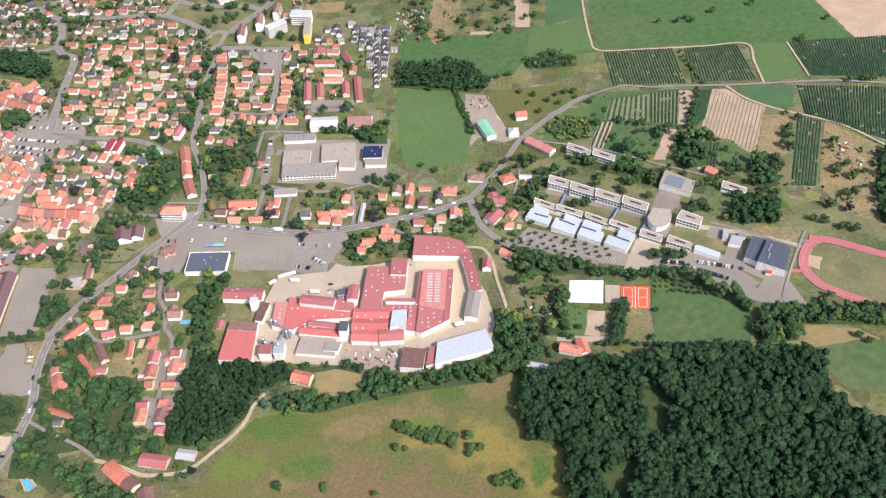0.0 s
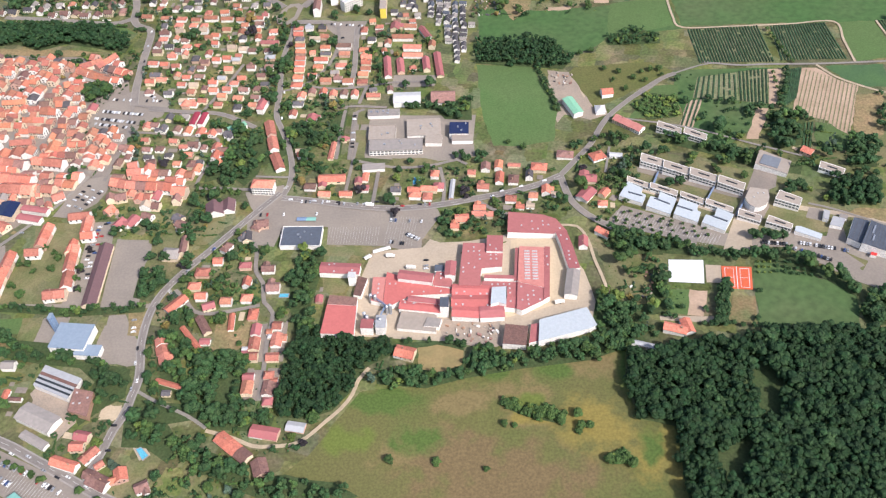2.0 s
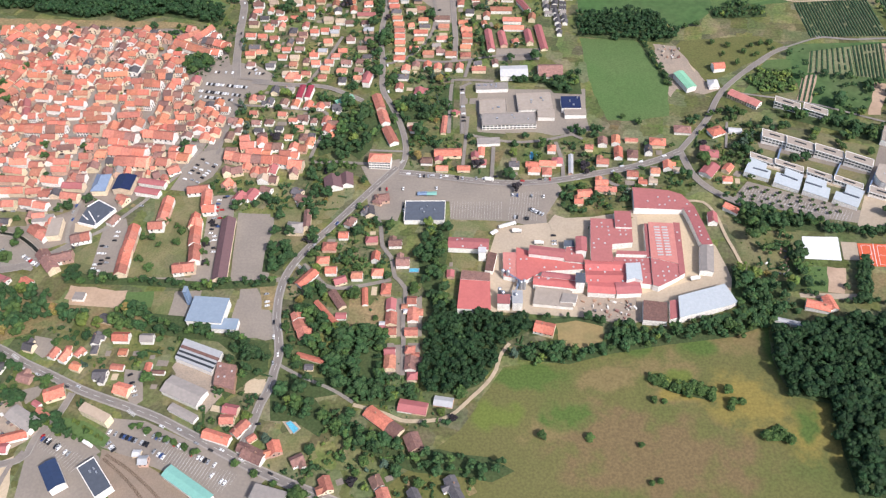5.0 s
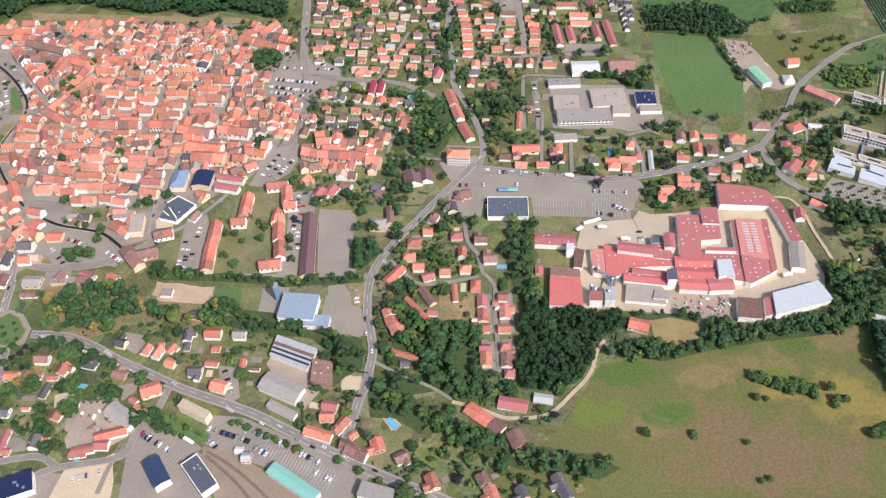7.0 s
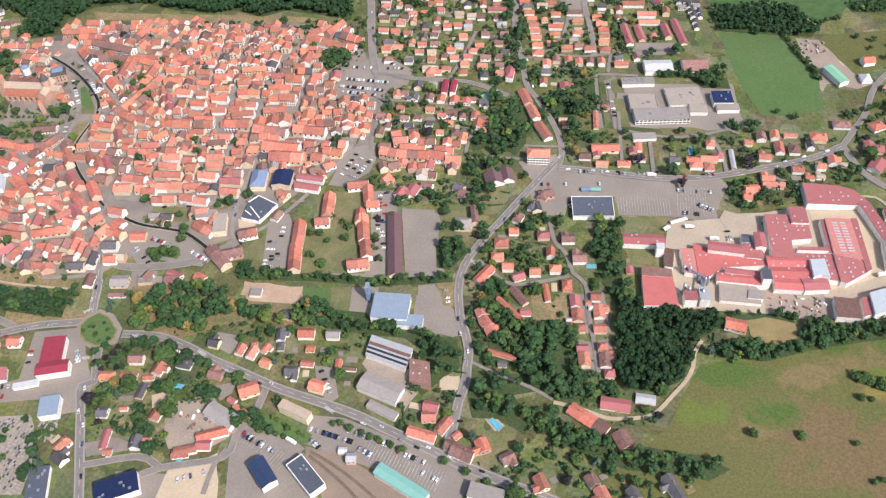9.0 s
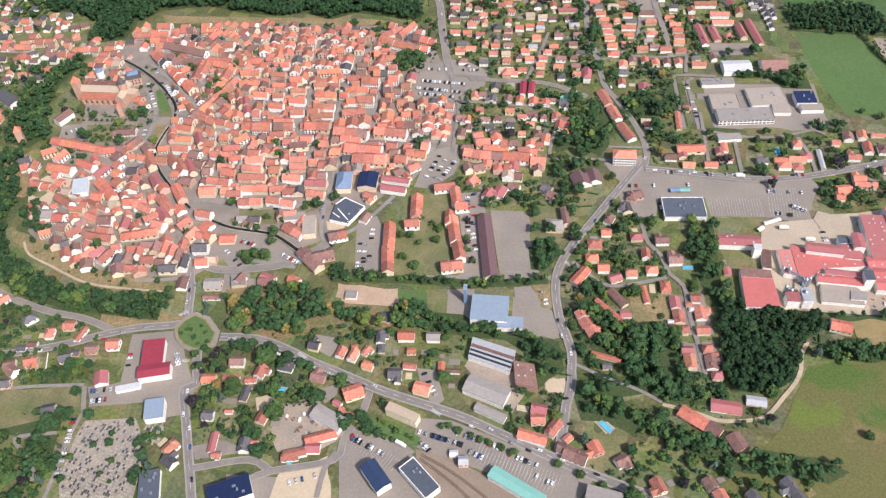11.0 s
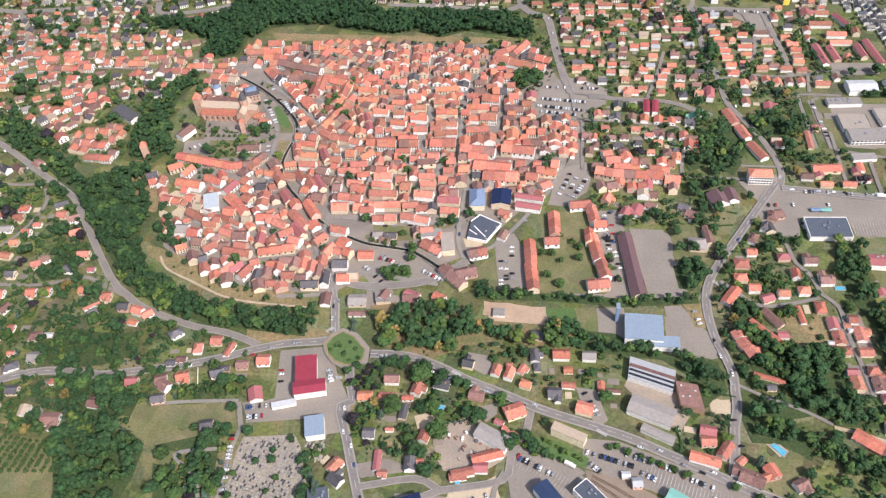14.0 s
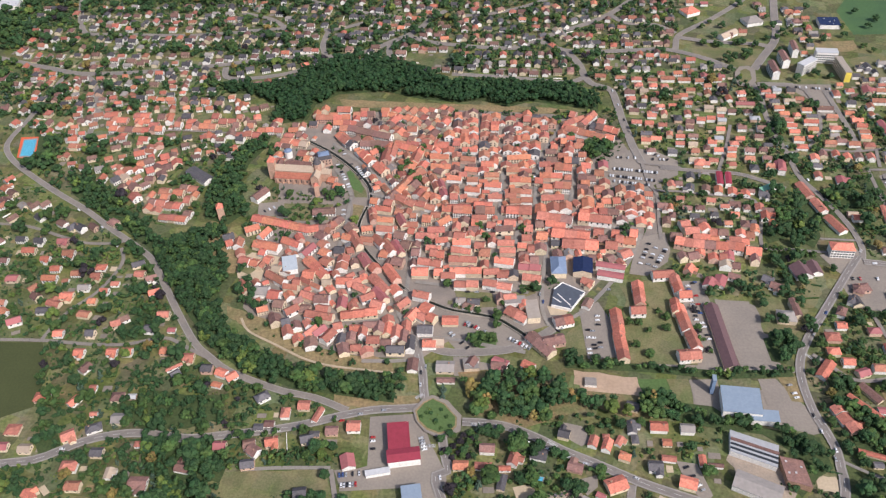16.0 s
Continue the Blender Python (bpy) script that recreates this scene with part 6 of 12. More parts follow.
parcel('sand_yard', 'sand', [(-353.5, 378.9), (-342.2, 375.3), (-344.1, 364.7), (-359.5, 365.2)])
parcel('yard', 'dirt', [(-418.4, 398.7), (-383.1, 394.3), (-376.3, 379.4), (-390.4, 364.5), (-407.9, 368.8), (-422.1, 390.9)])
parcel('park_lawn', 'lawn', [(-342.4, 1048.5), (-287.6, 1042.7), (-244.4, 1037.2), (-264.5, 996.9), (-291.1, 990), (-334.7, 1028.1)])
parcel('car_park', 'asphalt', [(-234.3, 946.9), (-182.9, 946.3), (-195.1, 881.5), (-219.9, 863.3), (-214.3, 906.9), (-234.3, 933.4)])
parcel('lawn', 'lawn', [(-227.3, 960.6), (-175.5, 959.9), (-178.7, 948.9), (-231.9, 948.3)])
parcel('field', 'crop', [(-94.6, 1182.4), (-14.9, 1174.4), (-49.3, 1075), (-115.5, 1075.8), (-116.9, 1147.1)])
parcel('field', 'lawn', [(-143.1, 1009.6), (-95.8, 1023.5), (-80.4, 985.9), (-117.1, 959.1), (-140.2, 973.4)])
parcel('allotment', 'dry', [(-173.2, 1056.2), (-120.4, 1059.9), (-119.4, 1039.5), (-137.1, 1029.1), (-172.4, 1032.8)])
parcel('field', 'olive', [(-1081.4, 503.3), (-1009.5, 503), (-991, 474.5), (-987, 431.2), (-1011, 418.9), (-1037.2, 412.6)])
parcel('field', 'grass', [(-1357.2, 1179.5), (-1268.3, 1158.3), (-1275.5, 1113), (-1323.4, 1105.3)])
parcel('lawn', 'grass', [(-677.2, 966.9), (-496.6, 950.3), (-470, 929.5), (-511.6, 936.8), (-669.2, 952.6)])
parcel('field', 'lawn', [(-772.4, 372.5), (-733.1, 376), (-720.5, 350.5), (-772, 349.2)])
parcel('meadow_strip', 'lawn', [(-878.3, 410.3), (-820.3, 422.8), (-816.5, 407.1), (-848.3, 404.2), (-881.9, 406.8)])
parcel('car_park', 'asphalt', [(-278.3, 593.8), (-247.5, 617), (-94.2, 598.3), (-90.2, 588.7), (-108.1, 555.4), (-108.1, 537.3), (-142.6, 548.9), (-196.9, 552.4), (-198.1, 576.3), (-240.7, 577.3), (-246.6, 551.3), (-272.8, 555.6)])
parcel('lawn', 'lawn', [(-197, 550.2), (-145.2, 549), (-151.6, 536.9), (-197.8, 537.9)])
parcel('works_yard', 'concrete', [(-153.7, 542), (-106.9, 545.9), (-103.2, 535.8), (-72.7, 536), (-29.9, 547.9), (-24.7, 560.7), (-18.7, 552.9), (16, 550.2), (37.1, 507.9), (41.6, 481.3), (44.1, 450), (40.2, 444.3), (-8.7, 429.8), (-45.2, 428.7), (-94.3, 436.4), (-168.2, 443.7), (-161.8, 510.7)])
parcel('works_yard_sand', 'sand', [(-19, 551.5), (18.1, 548.5), (23.6, 502.3), (15.4, 470.6), (-38.9, 458.3), (-81.4, 457.1), (-84.5, 466.5), (7.8, 477.4), (12.3, 539), (-15.9, 542.6)])
parcel('rubble_yard', 'dirt', [(-87.9, 460.4), (-39.3, 456.5), (-40.7, 428.5), (-90, 434.5)])
parcel('lawn', 'lawn', [(-197, 510.1), (-172.9, 509.6), (-175.9, 492.3), (-195.6, 492.6)])
parcel('car_park', 'asphalt', [(-177.8, 760.6), (-180.6, 674.9), (-187.7, 673.3), (-187.3, 755.9)])
parcel('school_yard', 'asphalt', [(-175.5, 750.5), (-52.1, 744.4), (-56.1, 701.5), (-54.8, 674.1), (-101.2, 667.9), (-180.3, 679.4)])
parcel('car_park', 'asphalt', [(-144.6, 825.5), (-94.9, 823.2), (-97.5, 801.5), (-146.7, 801.4)])
parcel('depot_yard', 'dirt', [(31.7, 819), (69.2, 808), (87.2, 748), (87.8, 728.2), (68.8, 721.2), (43.2, 734.2), (34.3, 720.8), (31.9, 735.7)])
parcel('sand_heap', 'sand', [(60.9, 798.4), (66.8, 797.6), (72.3, 770.5), (67, 761)])
parcel('field', 'grass', [(-49, 840.5), (10.7, 829.9), (17.1, 823.2), (35.8, 739), (27.5, 691.2), (-5.2, 686.2), (-34.9, 689.7), (-44.4, 739.4)])
parcel('field', 'pasture', [(-43.6, 965.7), (42.7, 948.7), (135, 946.2), (190.5, 940.8), (194.7, 877.7), (154.2, 876.1), (106.8, 873.2), (84.9, 852.8), (61, 845.2), (46, 874.7), (-42.8, 892.3)])
parcel('pasture', 'meadow', [(62.8, 821.4), (146.7, 817.3), (169.2, 795.8), (161.5, 786.2), (114.9, 762.3), (75.6, 737.9), (55.6, 811.1)])
parcel('field', 'crop', [(148, 1031.1), (194.8, 1019.9), (190.1, 961.9), (139.2, 952.2)])
parcel('field', 'grass', [(121.1, 949.2), (189.1, 955), (189.5, 887.7), (155, 882.2), (107.4, 879.3)])
parcel('field', 'soil', [(106.3, 1025.4), (124.6, 1021.2), (120, 952.2), (101.8, 956.1)])
parcel('field', 'soil', [(44.4, 955.2), (71.6, 954.1), (72.5, 945.6), (44, 947)])
parcel('field', 'dry', [(1.9, 1063), (40.1, 1055.5), (21.4, 955.3), (-0.6, 931.8), (-10.9, 960.8)])
parcel('field', 'pasture', [(201.9, 1018.2), (471.1, 969.9), (487, 859.8), (414.7, 859.9), (363.3, 863.2), (195.4, 882.6), (194.9, 946.7)])
parcel('field', 'soil', [(472.5, 969.8), (615.9, 959), (578.2, 872.5), (491.1, 862)])
parcel('vineyard', 'vine', [(199.5, 874.2), (279.2, 868), (278.7, 794.2), (199.1, 804.7)])
parcel('vineyard', 'vine', [(291.8, 865.6), (353.3, 862.3), (354.8, 788.4), (285.2, 795.3)])
parcel('field', 'grass', [(364.6, 863), (408, 859.5), (407.4, 788.1), (362.5, 782.8)])
parcel('vineyard', 'vine', [(411.6, 860.3), (575.5, 866.3), (536.1, 775.8), (412.3, 789.8)])
parcel('field', 'crop', [(327.3, 778.1), (387.7, 774.9), (377.5, 733.4), (357.6, 736.1), (338.8, 753.6)])
parcel('vineyard', 'vine', [(394.8, 774), (528.2, 757.6), (478.1, 642.6), (447.3, 665.5), (420.4, 696.4), (385, 720.2)])
parcel('vineyard', 'soil', [(302.9, 778.8), (317.6, 776.4), (332.4, 752.4), (349.6, 739.3), (315, 659.5), (301.3, 670.7), (302.2, 684.7), (272.6, 703.9)])
parcel('pasture', 'pasture', [(169.2, 795.8), (273.3, 784), (250.2, 707.6), (193.8, 655.9), (166.2, 695.8), (162.3, 748.5)])
parcel('vineyard', 'vine', [(376.8, 718.2), (397.7, 705.7), (358.1, 605.9), (335.6, 610.4)])
parcel('pasture', 'lawn', [(349, 737.3), (376.3, 720.3), (335.1, 608.8), (324.9, 610.1), (316.4, 654.8)])
parcel('field', 'lawn', [(294.3, 676.5), (317.6, 659.1), (301.5, 621.7), (268.1, 639.6)])
parcel('rough_ground', 'dry', [(400.4, 705.4), (443.8, 656.6), (399.9, 546.2), (379.3, 555.8), (360.7, 605.6)])
parcel('field', 'lawn', [(321.2, 598.1), (397.4, 550.2), (394.2, 532), (329.2, 557.6)])
parcel('car_park', 'asphalt', [(64.3, 565.9), (82.2, 586.8), (171.1, 538), (165.3, 523), (140.5, 531.3), (104.1, 545.7)])
parcel('campus_lawn', 'lawn', [(89.5, 632.8), (113.3, 669), (251.8, 595.6), (281.9, 552.3), (266.3, 532.2), (230.7, 529.8), (171.7, 541.5), (80.1, 592.7)])
parcel('campus_path', 'concrete', [(93.5, 617.8), (181.8, 562.5), (178.8, 557.7), (90.1, 611.6)])
parcel('forecourt', 'asphalt', [(263.9, 514.7), (298.1, 498.8), (287.9, 481.3), (257, 498.4)])
parcel('car_park', 'asphalt', [(220.2, 538.5), (272, 517.2), (296.7, 486.8), (302.2, 460.3), (282.5, 456.3), (259.1, 471.7), (213, 517.9)])
parcel('sports_field', 'lawn', [(327, 535.5), (384.7, 507.9), (414.1, 495.1), (390.1, 439.3), (362.2, 451), (329.9, 473.3), (314.7, 498.2)])
parcel('jump_area', 'soil', [(321.8, 516.7), (332.1, 512.7), (324.4, 498.4), (315.9, 504.9)])
parcel('white_court', 'chalk', [(111.6, 512.6), (140.9, 508.8), (136.2, 481.9), (107.2, 486.8)])
parcel('court_apron', 'concrete', [(141.5, 503.2), (154, 500.9), (150.4, 480.7), (138.3, 482.9)])
parcel('clay_court', 'clay', [(154.3, 500.2), (179, 496.3), (173.9, 470.7), (150.4, 474.9)])
parcel('court_line', 'chalk', [(166.4, 498.3), (166.9, 498.2), (162.4, 472.8), (161.9, 472.8)])
parcel('court_line', 'chalk', [(156.4, 497.8), (156.8, 497.7), (153.4, 476.4), (153.1, 476.5)])
parcel('court_line', 'chalk', [(163.6, 496.6), (163.9, 496.6), (160.2, 475.2), (159.9, 475.3)])
parcel('court_line', 'chalk', [(169.0, 495.8), (169.3, 495.7), (165.4, 474.3), (165.1, 474.4)])
parcel('court_line', 'chalk', [(176.1, 494.6), (176.5, 494.6), (172.3, 473.1), (171.9, 473.2)])
parcel('court_line', 'chalk', [(156.4, 497.8), (163.8, 496.6), (163.8, 496.3), (156.4, 497.4)])
parcel('court_line', 'chalk', [(169.0, 495.8), (176.4, 494.6), (176.3, 494.2), (168.9, 495.4)])
parcel('court_line', 'chalk', [(154.8, 487.4), (162.0, 486.2), (162.0, 485.8), (154.7, 487.0)])
parcel('court_line', 'chalk', [(167.1, 485.3), (174.3, 484.1), (174.3, 483.8), (167.0, 485.0)])
parcel('court_line', 'chalk', [(153.1, 476.8), (160.2, 475.5), (160.1, 475.2), (153.1, 476.4)])
parcel('court_line', 'chalk', [(165.2, 474.6), (172.2, 473.4), (172.2, 473.0), (165.1, 474.3)])
parcel('orchard', 'lawn', [(183.3, 506.1), (200.9, 504.7), (235.4, 490.4), (234.0, 479.7), (207.9, 478.6), (180.5, 484.3)])
trees('dark', 0.34, [(200.8, 500.0), (200.0, 494.2), (197.8, 488.3), (207.4, 497.3), (206.0, 492.7), (204.2, 487.1), (211.0, 497.4), (209.5, 490.3), (209.8, 484.8), (217.7, 495.7), (215.0, 489.5), (214.6, 483.4), (223.1, 494.5), (220.8, 488.0), (219.4, 483.4), (227.2, 493.3), (226.6, 486.3), (224.6, 481.8)])
trees('light', 0.34, [(185.6, 501.3), (184.3, 495.2), (183.1, 489.2), (190.3, 500.7), (189.1, 494.6), (187.8, 488.6), (195.0, 500.1), (193.7, 494.0), (192.5, 488.0)])
parcel('verge', 'lawn', [(257.7, 509.2), (275.7, 493.3), (267.6, 482.9), (257.6, 499.2)])
road(2.4, 'lane', [(327.9, 546.5), (312.7, 521.8), (298.1, 496.0), (285.1, 471.3)])
road(5.5, 'tartan', [(328.8, 539.1), (351.0, 528.8), (367.2, 519.5), (384.9, 508.4)])
road(4.0, 'tartan', [(300.7, 499.3), (312.1, 497.9)])
parcel('landing_mat', 'asphalt', [(324.1, 536.7), (328.2, 535.2), (325.8, 529.8), (321.6, 531.2)])
parcel('allotment', 'lawn', [(51.7, 539.2), (109.9, 510.7), (100, 453.2), (67.2, 456.9), (55.5, 490.2)])
parcel('field', 'straw', [(292.8, 438.6), (333, 431.4), (346.3, 419.5), (319.7, 419.2), (282.7, 414.4)])
parcel('field', 'pasture', [(282.4, 413.3), (319.5, 418.7), (378.9, 413.2), (357.9, 364), (303.4, 374), (291.8, 402.2)])
parcel('meadow', 'meadow', [(-241.1, 286.2), (-189.2, 330.9), (-154.6, 386.9), (-114.5, 390.5), (-47.1, 402.9), (3.3, 410.1), (60.2, 421.8), (55.8, 383.4), (61.4, 351.1), (86, 343.9), (84.7, 302.2), (89.4, 252.7), (-236.9, 269.5)])
parcel('field', 'straw', [(-102.6, 413.5), (-74, 421.2), (-68.3, 415.3), (-101.9, 403.9)])
parcel('clearing', 'dry', [(100.3, 326.9), (132.2, 321.6), (128.4, 311.9), (100.6, 315.3)])
parcel('cemetery_ground', 'gravestone_ground', [(-716.4, 343.9), (-676.9, 346), (-670.7, 336.1), (-661, 302.8), (-661.1, 279.7), (-715.3, 280), (-720.8, 296.4), (-719.2, 331.6)])
parcel('car_park', 'asphalt', [(-723.7, 375), (-649.6, 382.1), (-644.8, 360.9), (-716.6, 359.2)])
parcel('car_park', 'asphalt', [(-647.2, 371.4), (-641.8, 348.2), (-654.6, 345.8), (-658.9, 363.7)])
parcel('car_park', 'asphalt', [(-508.1, 329.7), (-493.7, 336.8), (-458.3, 310.5), (-453.7, 297), (-472.2, 298), (-498.4, 315.5)])
parcel('station_forecourt', 'asphalt', [(-457.5, 343.8), (-431.6, 341.1), (-389.6, 321.6), (-349.6, 303), (-330.5, 291.8), (-352.9, 262.4), (-390.7, 292.1), (-431.3, 308.1), (-460.8, 319.8)])
parcel('track_bed', 'ballast', [(-458.6, 317.5), (-431.3, 309.4), (-402.8, 293.1), (-373.8, 270.7), (-438.9, 271.0), (-456.9, 305.1)])
parcel('builders_yard', 'dirt', [(-563.7, 357.4), (-538, 364.9), (-522.5, 344.5), (-508.5, 334.5), (-532.1, 315.7), (-561.8, 316), (-569.1, 335.1)])
parcel('sand_yard', 'sand', [(-558.7, 295.4), (-522.2, 301.9), (-523.7, 279), (-563.2, 271.5)])
parcel('yard', 'asphalt', [(-596.6, 297.9), (-558.7, 295.4), (-563.2, 271.5), (-591.6, 271.6)])
parcel('lawn', 'lawn', [(-326.7, 328.1), (-297.9, 342.2), (-313.4, 300.5), (-342.5, 291.9)])
parcel('sand_yard', 'sand', [(-358.9, 378.3), (-343.6, 378.1), (-346.9, 363.6), (-359.6, 367.9)])
parcel('orchard', 'lawn', [(-939.5, 350.1), (-862.6, 340.2), (-849.4, 292.1), (-855.8, 275.4), (-906.3, 274.9)])
parcel('field', 'lawn', [(-815, 360.7), (-740.8, 363.4), (-739.1, 345.7), (-797.1, 330.7), (-807.3, 335.5)])
parcel('park_lawn', 'lawn', [(-792.7, 330.7), (-766.3, 330.8), (-744.1, 293.9), (-775.2, 284.8)])

# vine and crop rows
crop_rows('vine', 3.2, [(199.5, 874.2), (279.2, 868), (278.7, 794.2), (199.1, 804.7)])
crop_rows('vine', 3.2, [(291.8, 865.6), (353.3, 862.3), (354.8, 788.4), (285.2, 795.3)])
crop_rows('vine', 3.2, [(411.6, 860.3), (575.5, 866.3), (536.1, 775.8), (412.3, 789.8)])
crop_rows('vine', 3.2, [(392.9, 772), (527.7, 756.6), (479.2, 645.2), (385, 720.2)])
crop_rows('vine', 3, [(376.8, 718.2), (397.7, 705.7), (358.1, 605.9), (335.6, 610.4)])
crop_rows('stake', 4, [(305.3, 776.2), (349.6, 739.3), (315.7, 662.2), (273.5, 702.7)])

# school campus and the plots above it
school_slab(8, 2, 'two storey white school slab with beige flat roof', [(109.4, 650.2), (129.5, 639.0), (126.9, 628.1), (106.4, 638.4)])
school_slab(8, 2, 'two storey white school slab with beige flat roof', [(129.0, 636.8), (151.5, 624.2), (148.0, 613.7), (126.1, 625.9)])
school_slab(8, 2, 'two storey white school slab with beige flat roof', [(151.7, 622.7), (174.4, 609.6), (170.8, 599.8), (148.7, 612.5)])
school_slab(8, 2, 'two storey white school slab with beige flat roof', [(175.2, 608.4), (196.9, 595.4), (192.6, 585.2), (171.7, 598.2)])
school_slab(4.5, 1, 'long low flat roofed school corridor', [(91.9, 621.9), (111.4, 609.9), (109.6, 602.9), (90.2, 614.4)])
school_slab(4.5, 1, 'long low flat roofed school corridor', [(111.9, 609.8), (135.2, 596.7), (133.0, 589.6), (110.3, 602.5)])
school_slab(4.5, 1, 'long low flat roofed school corridor', [(137.4, 594.2), (156.7, 582.3), (154.6, 575.4), (135.7, 587.5)])
school_slab(4.5, 1, 'long low flat roofed school corridor', [(158.2, 581.4), (180.2, 567.9), (177.7, 561.6), (155.9, 574.6)])
school_slab(7, 2, 'long white flats with beige flat roof below the vines', [(134.7, 699.8), (155.6, 686.2), (153.3, 677.6), (131.5, 690.7)])
school_slab(7, 2, 'long white flats with beige flat roof below the vines', [(158.8, 685.7), (178.5, 673.0), (175.5, 664.2), (155.6, 676.4)])
school_slab(5, 1, 'small white school pavilion with beige flat roof', [(273.0, 619.2), (292.1, 606.9), (287.2, 598.6), (268.6, 610.3)])
school_slab(8, 2, 'white school block beside the round ended hall', [(223.9, 580.8), (240.8, 569.1), (235.9, 559.1), (216.6, 569.6)])
school_slab(6, 1, 'low white school block beside the forecourt', [(206.7, 551.3), (224.7, 539.0), (221.7, 532.8), (202.1, 543.2)])
school_slab(5, 1, 'low white entrance block of the school', [(183.7, 563.9), (201.5, 554.0), (198.3, 545.4), (180.5, 555.4)])
classroom_shed([(90.9, 614.2), (103.8, 604.0), (101.2, 597.7), (105.1, 594.6), (100.3, 583.2), (79.9, 594.7)], [(89.1, 599.0), (101.4, 593.0)])
classroom_shed([(118.6, 596.9), (132.6, 586.8), (122.5, 565.8), (102.5, 578.0), (108.7, 591.3), (115.3, 587.9)], [(111.7, 587.7), (124.8, 578.9)])
classroom_shed([(135.1, 584.7), (149.8, 575.3), (147.3, 567.9), (150.2, 565.2), (144.6, 552.4), (125.0, 564.1)], [(130.3, 574.3), (143.0, 567.1)])
classroom_shed([(165.7, 569.3), (178.6, 559.4), (165.9, 538.8), (147.6, 550.4), (153.3, 560.4), (160.0, 557.1)], [(158.5, 557.9), (170.6, 550.3)])
assembly, assembly_roof = slab_hall('assembly_hall', 5.5, 'beige', 'white', 'white assembly hall with beige flat roof', [(222.3, 642.7), (247.6, 624.3), (238.5, 605.9), (212.4, 622.4)])
roof_strip(assembly, assembly_roof, 'roof_light', ROOF['steel'], 5.5, (231.4, 631.4), (223.9, 618.0), 17, 0.7, 'wide blue grey glass roof')
slab_hall('round_hall', 6.5, 'beige', 'white', 'round ended white school hall with beige roof', [(200.0, 590.0), (215.0, 586.0), (214.1, 575.8), (211.0, 569.4), (207.2, 565.3), (202.2, 563.0), (197.7, 563.0), (194.0, 565.9), (192.0, 570.5), (191.8, 576.3)], 3)
slab_hall('workshop', 4, 'ice', 'white', 'low white workshop with ice blue roof', [(227.0, 537.2), (230.9, 536.7), (246.8, 526.4), (243.8, 519.9), (224.3, 531.3)])
slab_hall('annexe', 4, 'pale', 'white', 'small pale annexe beside the car park', [(257.0, 555.8), (261.8, 553.2), (256.7, 542.1), (252.8, 544.6)])
slab_hall('annexe', 4, 'pale', 'white', 'small pale annexe beside the car park', [(262.1, 546.6), (271.7, 542.4), (265.6, 532.0), (255.9, 535.8)])
slab_hall('annexe', 3, 'grey', 'white', 'small grey shed beside the annexe', [(269.9, 550.2), (276.0, 547.1), (273.2, 542.3), (267.3, 545.0)])
gymnasium([(288.6, 532.7), (305.5, 520.2), (292.1, 493.5), (271.6, 505.8)], [(277.7, 540.9), (289.7, 535.2), (272.7, 508.2), (263.9, 515.4)], [(279.2, 500.5), (284.0, 499.0), (282.3, 495.7), (277.6, 497.4)])
slab_hall('covered_walkway', 3, 'bluegrey', 'blue', 'blue grey covered walkway between the school slabs', [(121.2, 626.4), (123.4, 627.6), (115.1, 608.7), (112.9, 607.5)])
slab_hall('covered_walkway', 3, 'bluegrey', 'blue', 'blue grey covered walkway between the school slabs', [(168.7, 599.1), (170.9, 600.3), (160.5, 582.6), (158.3, 581.4)])
slab_hall('covered_walkway', 3, 'bluegrey', 'blue', 'blue grey covered walkway between the school slabs', [(199.0, 589.3), (201.2, 590.5), (182.8, 560.8), (180.6, 559.6)])
parcel('campus_yard', 'concrete', [(179.6, 559.1), (198.6, 547.3), (185.6, 516.0), (160.0, 518.5)])
parcel('campus_yard', 'paving', [(213.6, 623.1), (231.8, 611.1), (225.7, 594.1), (219.3, 591.5), (213.2, 568.3), (201.4, 550.1), (180.4, 563.0), (199.1, 594.6)])
parcel('campus_yard', 'paving', [(104.6, 640.2), (196.2, 591.5), (193.0, 581.5), (182.5, 586.5), (103.8, 632.7)])
parcel('campus_path', 'concrete', [(238.9, 567.3), (285.7, 549.9), (319.3, 531.2), (318.9, 526.5), (283.3, 545.4), (236.4, 561.6)])
parcel('asphalt_pad', 'asphalt', [(247.0, 563.5), (258.4, 559.9), (252.3, 545.0), (240.6, 551.1)])
parcel('campus_lawn', 'dry', [(315.1, 534.9), (276.1, 551.2), (286.9, 558.0), (327.2, 552.2)])
parcel('car_park', 'asphalt', [(189.3, 534.2), (226.9, 530.6), (248.5, 521.4), (261.2, 545.1), (268.2, 534.5), (265.5, 513.1), (256.5, 511.2), (271.2, 488.6), (252.1, 479.4), (242.4, 498.0), (210.8, 517.2), (185.5, 520.6)])
parcel('forecourt', 'asphalt', [(276.9, 493.7), (292.6, 490.3), (285.9, 475.3), (271.2, 481.3)])
tree_line('round', 0.36, 8, [(82.2, 575.2), (151.2, 537.8)])
tree_line('round', 0.36, 8, [(73.6, 569.6), (142.3, 537.5)])
tree_line('round', 0.36, 8, [(66.5, 568.8), (118.4, 542.3)])
tree_line('round', 0.36, 8, [(88.1, 576.1), (150.3, 546.0)])
